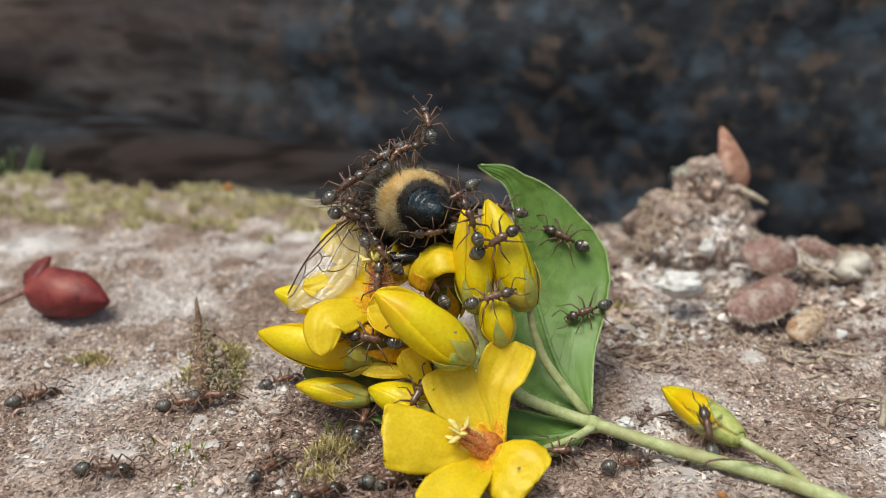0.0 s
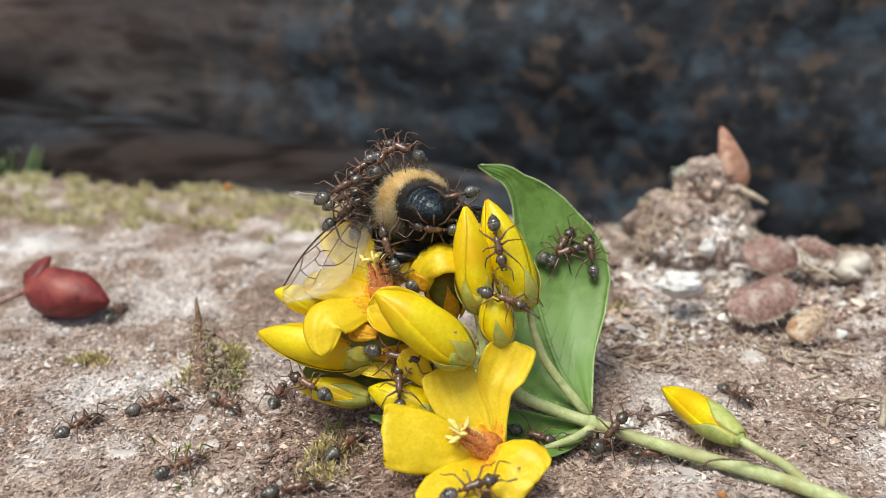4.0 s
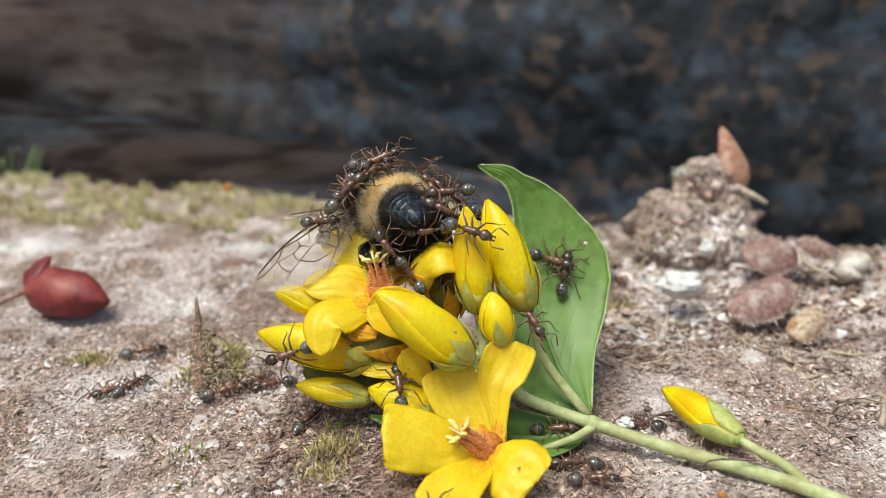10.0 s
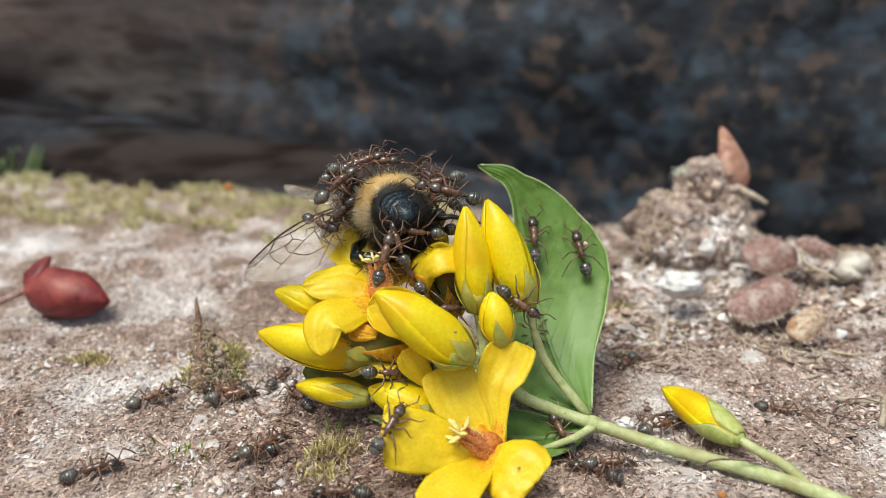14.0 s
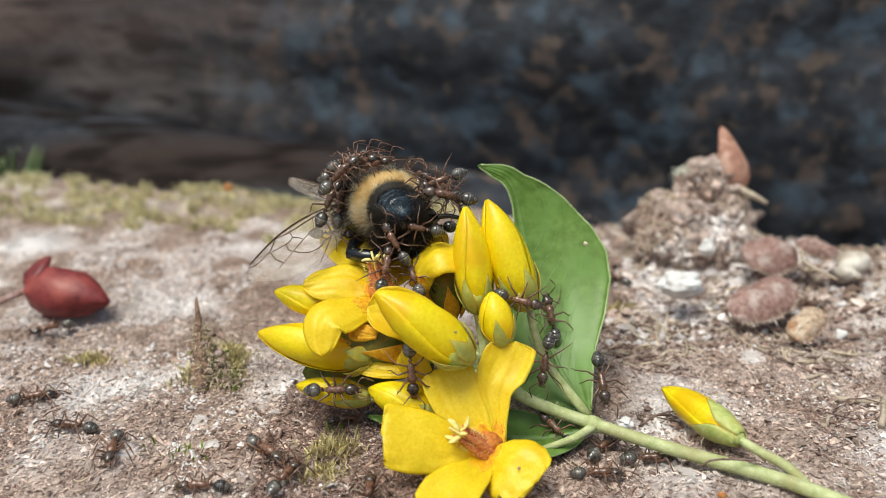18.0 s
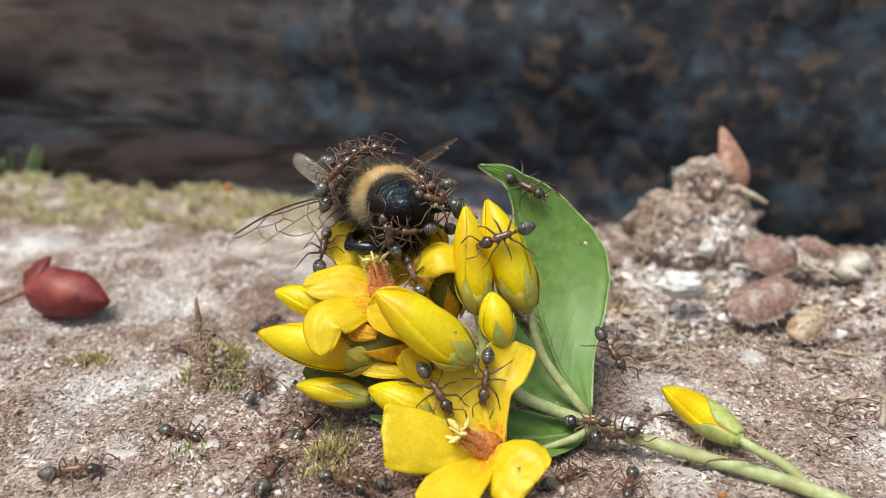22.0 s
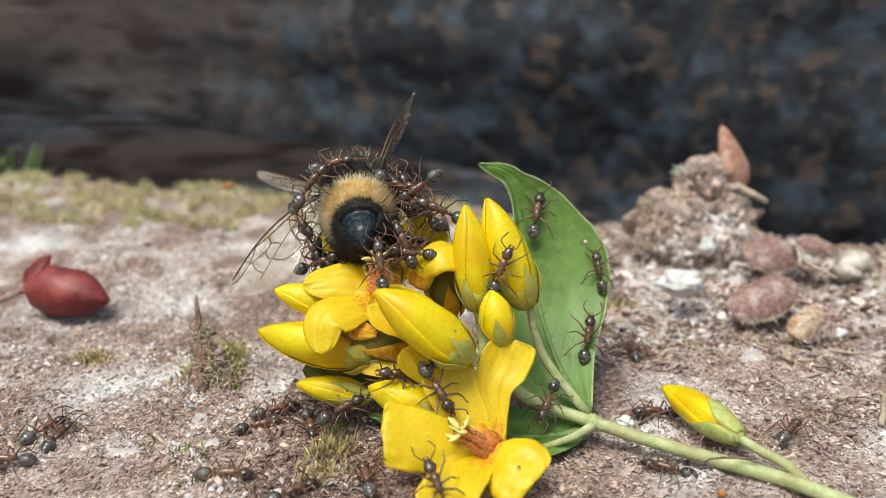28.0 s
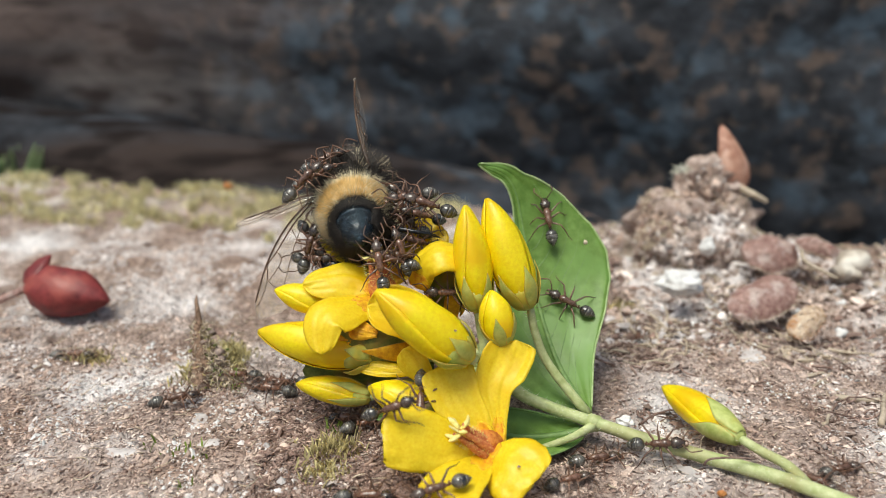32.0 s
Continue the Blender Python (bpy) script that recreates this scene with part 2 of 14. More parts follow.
M_ANT_LEG = mat("ant_leg_brown", (0.075, 0.040, 0.028), (0.21, 0.11, 0.07), 0.6, 0.35, 0.2, 0.03, each=0.35, spec=0.6)


def wing_membrane():
    m = bpy.data.materials.new("wing_membrane")
    m.use_nodes = True
    n, l = m.node_tree.nodes, m.node_tree.links
    b = n["Principled BSDF"]
    b.inputs["Base Color"].default_value = (0.55, 0.47, 0.38, 1)
    b.inputs["Roughness"].default_value = 0.14
    b.inputs["Specular IOR Level"].default_value = 1.0
    co = n.new("ShaderNodeTexCoord")
    no = n.new("ShaderNodeTexNoise")
    no.inputs["Scale"].default_value = 900
    l.new(co.outputs["Object"], no.inputs["Vector"])
    mr = n.new("ShaderNodeMapRange")
    mr.inputs["To Min"].default_value, mr.inputs["To Max"].default_value = 0.09, 0.34
    l.new(no.outputs[0], mr.inputs[0])
    l.new(mr.outputs[0], b.inputs["Alpha"])
    bp = n.new("ShaderNodeBump")
    bp.inputs["Strength"].default_value, bp.inputs["Distance"].default_value = 0.5, 0.0001
    l.new(no.outputs[0], bp.inputs["Height"])
    l.new(bp.outputs[0], b.inputs["Normal"])
    return m


M_WING = wing_membrane()

# ---- mesh helpers ----
ORIGIN = {}


def V(*a):
    return Vector(a[0]) if len(a) == 1 else Vector(a)


def thing(name, origin, label, category, group="", kind=""):
    """An Empty at its base, in mm, that carries its parts."""
    ob = new(name)
    ob.empty_display_size = 0.002
    ob.location = V(origin) * MM
    ORIGIN[ob.name] = V(origin)
    return tagged(ob, label, category, group, kind)


def part(name, bm, material, parent=None, label="", pivot=None):
    """One mesh object out of a bmesh in mm; under a thing, in the same space as the thing's own origin."""
    base = V(pivot) if pivot is not None else (ORIGIN[parent.name] if parent else V(0, 0, 0))
    me = bpy.data.meshes.new(name)
    for v in bm.verts:
        v.co = (v.co - base) * MM
    bm.normal_update()
    bm.to_mesh(me)
    bm.free()
    for p in me.polygons:
        p.use_smooth = True
    for k in (material if isinstance(material, (list, tuple)) else [material]):
        me.materials.append(k)
    ob = new(name, me)
    if parent:
        ob.parent = parent
        ob.location = (base - ORIGIN[parent.name]) * MM
    else:
        ob.location = base * MM
    ORIGIN[ob.name] = base
    if label:
        ob["label"] = label
    return ob


def raw(name, verts, faces, material, smooth=False, parent=None):
    """One mesh object out of arrays in mm."""
    me = bpy.data.meshes.new(name)
    me.from_pydata((np.asarray(verts, float) * MM).tolist(), [], faces)
    for k in (material if isinstance(material, (list, tuple)) else [material]):
        me.materials.append(k)
    if smooth:
        me.polygons.foreach_set("use_smooth", [True] * len(me.polygons))
    ob = new(name, me)
    if parent:
        ob.parent = parent
        ob.location = -ORIGIN[parent.name] * MM
    ORIGIN[ob.name] = V(0, 0, 0)
    return ob


def axes(d, up=(0, 0, 1)):
    """A right-handed frame whose x runs along d and whose z lies near up."""
    x = V(d).normalized()
    z = V(up) - x * x.dot(V(up))
    if z.length < 1e-4:
        z = V(1, 0.3, 0.2) - x * x.dot(V(1, 0.3, 0.2))
    z.normalize()
    y = z.cross(x)
    return x, y, z


def bezier(a, b, c, u):
    return V(a) * (1 - u) ** 2 + V(b) * 2 * u * (1 - u) + V(c) * u * u


def spline(pts, n):
    """n + 1 points on a smooth curve through pts."""
    p = [V(q) for q in pts]
    p = [p[0] * 2 - p[1]] + p + [p[-1] * 2 - p[-2]]
    out = []
    for k in range(n + 1):
        s = k / n * (len(p) - 3)
        i = min(int(s), len(p) - 4)
        u = s - i
        a, b, c, d = p[i:i + 4]
        out.append(0.5 * ((2 * b) + (c - a) * u + (2 * a - 5 * b + 4 * c - d) * u * u + (3 * b - a - 3 * c + d) * u ** 3))
    return out


def tube(bm, pts, radii, n=8):
    """A round tube along pts with closed ends."""
    rings, prev = [], None
    for i, p in enumerate(pts):
        d = V(pts[min(i + 1, len(pts) - 1)]) - V(pts[max(i - 1, 0)])
        x, y, z = axes(d, prev or (0.13, 0.2, 1))
        prev = z
        r = radii[min(i, len(radii) - 1)] if isinstance(radii, (list, tuple)) else radii
        rings.append([bm.verts.new(V(p) + r * (math.cos(a) * y + math.sin(a) * z)) for a in (2 * math.pi * k / n for k in range(n))])
    for a, b in zip(rings, rings[1:]):
        for k in range(n):
            bm.faces.new((a[k], a[(k + 1) % n], b[(k + 1) % n], b[k]))
    bm.faces.new(rings[0][::-1])
    bm.faces.new(rings[-1])


def lathe(bm, base, tip, profile, n=16, up=(0, 0, 1), flat=1.0, warp=None, bend=0.0):
    """A turned body from base to tip; profile: (place along 0..1, radius). warp(s, angle) scales the radius."""
    x, y, z = axes(V(tip) - V(base), up)
    length = (V(tip) - V(base)).length
    rings = []
    for s, r in profile:
        c = V(base) + x * length * s + z * bend * 4 * s * (1 - s)
        rings.append([bm.verts.new(c + r * (warp(s, a) if warp else 1) * (math.cos(a) * y + flat * math.sin(a) * z))
                      for a in (2 * math.pi * k / n for k in range(n))])
    for a, b in zip(rings, rings[1:]):
        for k in range(n):
            bm.faces.new((a[k], a[(k + 1) % n], b[(k + 1) % n], b[k]))
    bm.faces.new(rings[0][::-1])
    bm.faces.new(rings[-1])


def rounded(rx, steps=9):
    """The profile of an egg-like body of that radius."""
    return [(0.5 - 0.5 * math.cos(math.pi * k / steps), max(0.02, rx * math.sin(math.pi * k / steps))) for k in range(steps + 1)]


def lump(bm, c, r, rough=0.25, seed=0, level=2):
    """An uneven lump."""
    made = bmesh.ops.create_icosphere(bm, subdivisions=level, radius=1)["verts"]
    for v in made:
        k = 1 + rough * (noise.noise(v.co * 1.3 + V(seed, seed * 2.3, 1)) * 1.3 + noise.noise(v.co * 3.5 + V(1, seed, 3)) * 0.6)
        v.co = V(c) + V(v.co.x * r[0], v.co.y * r[1], v.co.z * r[2]) * k


def sheet(bm, f, nu, nv, thick):
    """A closed sheet f(u, v) of that thickness; u 0..1, v -1..1."""
    top = [[V(f(i / nu, 2 * j / nv - 1)) for j in range(nv + 1)] for i in range(nu + 1)]
    up, dn = [], []
    for i in range(nu + 1):
        a, b = [], []
        for j in range(nv + 1):
            du = top[min(i + 1, nu)][j] - top[max(i - 1, 0)][j]
            dv = top[i][min(j + 1, nv)] - top[i][max(j - 1, 0)]
            nrm = du.cross(dv)
            nrm = nrm.normalized() if nrm.length > 1e-9 else V(0, 0, 1)
            edge = 0.35 if i in (0, nu) or j in (0, nv) else 1.0
            a.append(bm.verts.new(top[i][j] + nrm * thick * 0.5 * edge))
            b.append(bm.verts.new(top[i][j] - nrm * thick * 0.5 * edge))
        up.append(a)
        dn.append(b)
    for i in range(nu):
        for j in range(nv):
            bm.faces.new((up[i][j], up[i + 1][j], up[i + 1][j + 1], up[i][j + 1]))
            bm.faces.new((dn[i][j], dn[i][j + 1], dn[i + 1][j + 1], dn[i + 1][j]))
    for j in range(nv):
        bm.faces.new((up[0][j], up[0][j + 1], dn[0][j + 1], dn[0][j]))
        bm.faces.new((up[nu][j + 1], up[nu][j], dn[nu][j], dn[nu][j + 1]))
    for i in range(nu):
        bm.faces.new((up[i + 1][0], up[i][0], dn[i][0], dn[i + 1][0]))
        bm.faces.new((up[i][nv], up[i + 1][nv], dn[i + 1][nv], dn[i][nv]))


def spikes(bm, roots, r=0.05, sides=3):
    """Fine tapered hairs; roots: (root, way and length)."""
    for p, d in roots:
        x, y, z = axes(d, (0.3, 0.2, 1))
        ring = [bm.verts.new(p + r * (math.cos(a) * y + math.sin(a) * z)) for a in (2 * math.pi * k / sides for k in range(sides))]
        t = bm.verts.new(p + d)
        for k in range(sides):
            bm.faces.new((ring[k], ring[(k + 1) % sides], t))


# ---- the stone ledge ----
LATTICE = {}


def smooth_noise(x, y, size, seed):
    """Value noise on arrays, about -1..1."""
    if seed not in LATTICE:
        LATTICE[seed] = np.random.RandomState(seed).rand(64, 64) * 2 - 1
    g = LATTICE[seed]
    u, v = x / size + 500.3, y / size + 500.7
    i, j = np.floor(u).astype(int), np.floor(v).astype(int)
    fu, fv = u - i, v - j
    fu, fv = fu * fu * (3 - 2 * fu), fv * fv * (3 - 2 * fv)
    i0, j0, i1, j1 = i % 64, j % 64, (i + 1) % 64, (j + 1) % 64
    return (g[i0, j0] * (1 - fu) + g[i1, j0] * fu) * (1 - fv) + (g[i0, j1] * (1 - fu) + g[i1, j1] * fu) * fv


def back_edge(x):
    return 89 - 0.264 * x + 2.5 * smooth_noise(x, x * 0, 14, 3) + 1.0 * smooth_noise(x, x * 0, 4, 4)


def ledge_height(x, y):
    """Height of the ledge's top at x, y in mm."""
    z = -1.1 + 0.9 * smooth_noise(x, y, 22, 11) + 0.5 * smooth_noise(x, y, 7, 12) + 0.42 * smooth_noise(x, y, 2.6, 13) + 0.26 * smooth_noise(x, y, 1.3, 14) + 0.12 * smooth_noise(x, y, 0.7, 17)
    right = np.clip((x - 22) / 25, 0, 1) * np.clip((y - 18) / 25, 0, 1)
    z = z + right * (2.2 + 1.6 * smooth_noise(x, y, 9, 15) + 0.9 * smooth_noise(x, y, 3.4, 16))
    z = z + 2.2 * np.exp(-(((x + 28.9) / 3.2) ** 2 + ((y - 7.6) / 4.0) ** 2))
    # a crack that runs off to the side
    along = np.clip(((x - 41.68) * 0.070 + (y + 4.99) * -0.065), 0, 1)
    z = z - 1.3 * np.exp(-(((x - 41.68 - 7.70 * along) ** 2 + (y + 4.99 - -7.07 * along + 0.5 * np.sin(x * 1.3)) ** 2) / 0.55))
    z = z - np.clip(1 - (back_edge(x) - y) / 5, 0, 1) ** 2 * 1.6
    fall = np.clip(1 - (back_edge(x) - y) / 26, 0, 1)
    z = z - np.clip((x - 12) / 40, 0, 1) * fall * (2 - fall) * 4.2
    return z


def ground_at(x, y):
    return float(ledge_height(np.array([float(x)]), np.array([float(y)]))[0])


def build_ledge():
    nx, ny = 520, 440
    xs = np.linspace(-130, 130, nx + 1)
    t = np.linspace(0, 1, ny + 1)
    X = np.repeat(xs[:, None], ny + 1, 1)
    Y = -100 + (back_edge(X[:, :1]) + 100) * t[None, :]
    Z = ledge_height(X, Y)
    top = np.stack([X, Y, Z], 2).reshape(-1, 3)
    idx = lambda i, j: i * (ny + 1) + j
    faces = [(idx(i, j), idx(i + 1, j), idx(i + 1, j + 1), idx(i, j + 1)) for i in range(nx) for j in range(ny)]
    rim = [idx(i, 0) for i in range(nx + 1)] + [idx(nx, j) for j in range(1, ny + 1)] + [idx(i, ny) for i in range(nx - 1, -1, -1)] + [idx(0, j) for j in range(ny - 1, 0, -1)]
    low = top[rim].copy()
    low[:, 2] = -64
    n0 = len(top)
    verts = np.concatenate([top, low])
    k = len(rim)
    faces += [(rim[a], n0 + a, n0 + (a + 1) % k, rim[(a + 1) % k]) for a in range(k)]
    faces.append(tuple(range(n0 + k - 1, n0 - 1, -1)))
    ob = raw("pavement_ledge", verts, faces, M_STONE, smooth=True)
    return tagged(ob, "pinkish grey weathered stone ledge with a crumbling gritty top", "stone ledge", kind="structure")


build_ledge()


def build_setting():
    bm = bmesh.new()
    bmesh.ops.create_grid(bm, x_segments=40, y_segments=40, size=40000)
    for v in bm.verts:
        v.co.z = -62
    tagged(part("ground", bm, M_SOIL), "dark bare soil behind the stone ledge", "ground", kind="structure")

    # two stacked timbers behind, running along the ledge
    def timber(name, z0, z1, front, material, label, seed, x0=-620, x1=620, fall=0.0):
        bm = bmesh.new()
        slope = -0.22
        def f(u, v):
            x = x0 + (x1 - x0) * u
            a = (v + 1) * math.pi * 0.5
            y = 150 + front + slope * x - 26 * math.sin(a) ** 0.6
            z = z0 + (z1 + fall * (x + 140) - z0) * (0.5 - 0.5 * math.cos(a))
            q = V(x * 0.010, seed, z * 0.05)
            return V(x, y + 6 * noise.noise(q) + 3 * noise.noise(q * 4), z + 2 * noise.noise(q * 2))
        sheet(bm, f, 150, 36, 12)
        tagged(part(name, bm, material), label, "timber wall", kind="structure")
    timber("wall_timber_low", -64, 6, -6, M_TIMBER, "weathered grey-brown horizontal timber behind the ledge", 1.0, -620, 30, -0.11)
    timber("wall_timber_high", -64, 150, 30, M_BARK, "dark charred horizontal timber with brown flecks", 5.0)


build_setting()


# ---- the plant ----
def petal(parent, a, b, width, face, curl=0.0, cup=0.0, twist=0.0, wave=0.22, square=0.5, material=M_PETAL, name="petal", thick=0.16, sag=0.0, blush=True):
    """A petal from a to b; face: the way its upper side looks; curl lifts (or drops) the tip; cup folds the sides up."""
    x, y, z = axes(V(b) - V(a), face)
    length = (V(b) - V(a)).length
    bm = bmesh.new()
    sd = length * 7.3 + V(a).x
    def f(u, v):
        w = width * 0.5 * (0.30 + 0.70 * math.sin(min(1, u * 1.35) * math.pi / 2) ** 1.2)
        if u > 0.62:
            w *= math.sqrt(max(0.0, 1 - ((u - 0.62) / 0.38) ** (2 + 2 * square))) * 0.97 + 0.03
        ang = math.radians(twist) * u
        h = cup * width * (v * v - 0.2) * math.sin(math.pi * min(1, 0.2 + 0.8 * u)) + curl * length * u * u + sag * length * math.sin(math.pi * u)
        h += wave * (noise.noise(V(u * 3, v * 1.5, sd)) + 0.4 * noise.noise(V(u * 8, v * 4, sd)))
        h += 0.05 * math.cos(v * 9) * (1 - u) + 0.035 * math.cos(v * 17 + 2 * u) + 0.5 * wave * noise.noise(V(u * 5, v * 3, sd + 9)) * v * v
        yy, zz = y * math.cos(ang) + z * math.sin(ang), z * math.cos(ang) - y * math.sin(ang)
        return V(a) + x * length * u + yy * w * v + zz * h
    sheet(bm, f, 22, 20, thick)
    ob = part(name, bm, material, parent)
    if blush:
        def g(u, v):
            s, k = 0.02 + 0.20 * u * (1 + 0.25 * noise.noise(V(v * 4, sd, 2))), 0.95 * v * (1 - 0.55 * u * u)
            du, dv = f(s + 0.02, k) - f(s - 0.02, k), f(s, k + 0.05) - f(s, k - 0.05)
            return f(s, k) + du.cross(dv).normalized() * 0.11
        bm = bmesh.new()
        sheet(bm, g, 8, 8, 0.05)
        part("throat_blush", bm, M_BLUSH, ob if parent.type == "EMPTY" else parent, "orange-red speckled petal base")
    return ob


def curved_petal(parent, pts, widths, face, cup=0.0, twist=0.0, wave=0.22, end=0.16, blunt=2.6, skew=0.0, material=M_PETAL, name="petal", thick=0.16, blush=True):
    """A petal along a curved midline; widths: its full width at even steps; end: the share that rounds off; skew slants its tip."""
    mid = spline(pts, 40)
    sd = sum(V(p).x * 1.7 for p in pts)
    length = sum((b - a).length for a, b in zip(mid, mid[1:]))
    def f(u, v):
        q = min(1.0, max(0.0, u + skew * v * u * u * (1.0 - 0.35 * u)))
        k = min(39, int(q * 40))
        c = mid[k].lerp(mid[k + 1], q * 40 - k)
        x, y, z = axes(mid[min(40, k + 3)] - mid[max(0, k - 2)], face)
        w = 0.5 * float(np.interp(u, np.linspace(0, 1, len(widths)), widths))
        if u > 1 - end:
            w *= max(0.03, 1 - ((u - 1 + end) / end) ** blunt) ** 0.5
        ang = math.radians(twist) * u
        h = cup * 2 * w * (v * v - 0.3)
        h += wave * (noise.noise(V(u * 3, v * 1.5, sd)) + 0.4 * noise.noise(V(u * 8, v * 4, sd)))
        h += 0.05 * math.cos(v * 9) * (1 - u) + 0.03 * math.cos(v * 17 + 2 * u) + 0.5 * wave * noise.noise(V(u * 5, v * 3, sd + 9)) * v * v
        yy, zz = y * math.cos(ang) + z * math.sin(ang), z * math.cos(ang) - y * math.sin(ang)
        return c + yy * w * v + zz * h
    bm = bmesh.new()
    sheet(bm, f, 28, 20, thick)
    ob = part(name, bm, material, parent)
    if blush:
        def g(u, v):
            s, k = 0.02 + 0.20 * u * (1 + 0.25 * noise.noise(V(v * 4, sd, 2))), 0.95 * v * (1 - 0.55 * u * u)
            du, dv = f(s + 0.02, k) - f(s - 0.02, k), f(s, k + 0.05) - f(s, k - 0.05)
            return f(s, k) + du.cross(dv).normalized() * 0.11
        bm = bmesh.new()
        sheet(bm, g, 8, 8, 0.05)
        part("throat_blush", bm, M_BLUSH, ob if parent.type == "EMPTY" else parent, "orange-red speckled petal base")
    return ob


def sepals(parent, base, tip, r, k=5, reach=0.42, seed=0, material=M_SEPAL, wide=0.52, point=1.6):
    x, y, z = axes(V(tip) - V(base), (0.2, 0.1, 1))
    length = (V(tip) - V(base)).length * reach
    for i in range(k):
        a0 = 2 * math.pi * i / k + seed
        out = y * math.cos(a0) + z * math.sin(a0)
        side = x.cross(out)
        def f(u, v):
            w = r * wide * (0.75 + 0.25 * math.sin(math.pi * min(1, u * 1.2))) * (1 - u ** point)
            rad = r * (0.42 + 0.64 * math.sin(min(1, u * 1.25 + 0.06) * math.pi / 2)) + 0.05
            return V(base) + x * length * u + (out * math.cos(v * w / r) + side * math.sin(v * w / r)) * rad
        bm = bmesh.new()
        sheet(bm, f, 12, 8, 0.14)
        part("sepal", bm, material, parent)
        bm = bmesh.new()
        for sg in (-1, 1):
            tube(bm, [f(u / 12, sg) + out * 0.04 for u in range(13)], 0.025, 4)
        part("sepal_rim", bm, M_RIM, parent, "reddish brown margin")


def bud(parent, base, tip, r, seed=0.0, k=5, reach=0.36, calyx=M_SEPAL, wide=0.52, point=1.6, turn=None):
    """A closed bud: three petals rolled over one another, in a calyx."""
    x, y, z = axes(V(tip) - V(base))
    length = (V(tip) - V(base)).length
    bm = bmesh.new()
    lathe(bm, V(base) - x * 0.12 * r, V(base) + x * length * 0.2, [(0, 0.25 * r), (0.1, 0.42 * r), (0.3, 0.62 * r), (0.6, 0.8 * r), (1, 0.86 * r)], 14)
    b = part("bud", bm, calyx, parent, "closed yellow bud in an olive calyx")
    for i in range(3):
        bm = bmesh.new()
        def f(u, v):
            s = 0.06 + 0.94 * u
            rad = r * (0.42 + 0.58 * math.sin(min(1, s / 0.38) * math.pi / 2)) if s < 0.38 else r * max(0.02, math.cos(((s - 0.38) / 0.62) ** 1.3 * math.pi / 2 * 0.985)) ** 0.85
            a = seed + i * 2.094 + v * 1.32 + u * 0.85
            lift = 0.06 * r * v
            return V(base) + x * length * s + (y * math.cos(a) + z * math.sin(a)) * (rad + lift + 0.05 * r * noise.noise(V(s * 3, a * 1.5, seed)) + 0.012 * r * math.sin(a * 14 + s * 6))
        sheet(bm, f, 18, 14, 0.12)
        part("bud_petal", bm, M_PETAL_B, b)
    sepals(b, base, tip, r, k, reach, seed if turn is None else turn, calyx, wide, point)


def stalk(parent, pts, r0, r1, name="pedicel", hairs=0.0):
    p = spline(pts, 12)
    bm = bmesh.new()
    tube(bm, p, [r0 + (r1 - r0) * i / 12 for i in range(13)], 9)
    ob = part(name, bm, M_STEM, parent)
    if hairs:
        rnd = random.Random(len(pts) + int(r0 * 100))
        roots = []
        for k in range(int(hairs)):
            i = rnd.randrange(12)
            q = p[i].lerp(p[i + 1], rnd.random())
            d = V(rnd.gauss(0, 1), rnd.gauss(0, 1), rnd.gauss(0, 1)).normalized()
            roots.append((q + d * r0 * 0.85, d * rnd.uniform(0.25, 0.6)))
        bm = bmesh.new()
        spikes(bm, roots, 0.028)
        part("stem_down", bm, M_DOWN, ob, "fine pale hairs")
    return ob


def leaf(parent, base, mid, tip, half, face, fold=0.25, wave=0.5, seed=1.0, veins=7, back=0.0, slim=0.0):
    bm = bmesh.new()
    def frame_at(u):
        c = bezier(base, mid, tip, u)
        d = bezier(base, mid, tip, min(1, u + 0.02)) - bezier(base, mid, tip, max(0, u - 0.02))
        return c, axes(d, face)
    def f(u, v):
        c, (x, y, z) = frame_at(u)
        w = half * (math.sin(math.pi * (0.03 + 0.96 * u ** 0.78)) ** 1.05 if u < 0.999 else 0.02)
        if v > 0 and slim:
            q = min(1, max(0, (u - 0.28) / 0.42))
            w *= 1 - slim * q * q * (3 - 2 * q)
        h = fold * w * abs(v) ** 1.4 + wave * noise.noise(V(u * 2.5, v * 1.2, seed)) + 0.12 * abs(math.sin(u * 24 - abs(v) * 5)) * (1 - abs(v))
        if v > 0 and back:
            h -= back * w * v * 1.3
            return c + y * w * v * (1 - 0.75 * back * min(1, u * 1.8)) + z * h
        return c + y * w * v + z * h
    sheet(bm, f, 40, 24, 0.22)
    blade = part("leaf_blade", bm, M_LEAF, parent)
    bm = bmesh.new()
    tube(bm, [f(u / 20 * 0.96, 0) + frame_at(u / 20)[1][2] * 0.08 for u in range(21)], [0.48 - 0.40 * u / 20 for u in range(21)], 7)
    part("midrib", bm, M_VEIN, blade, "pale green midrib")
    for k in range(veins):
        u0 = 0.10 + 0.72 * k / veins
        for sg in (-1, 1):
            bm = bmesh.new()
            tube(bm, [f(u0 + 0.16 * q, sg * 0.86 * q) + frame_at(u0)[1][2] * 0.05 for q in (i / 8 for i in range(9))], [0.10 - 0.008 * i for i in range(9)], 5)
            part("side_vein", bm, M_VEIN, blade)
    bm = bmesh.new()
    for sg in (-1, 1):
        tube(bm, [f(0.03 + 0.96 * i / 40, sg) for i in range(41)], 0.13, 5)
    part("leaf_margin", bm, M_VEIN, blade, "pale green downy margin")


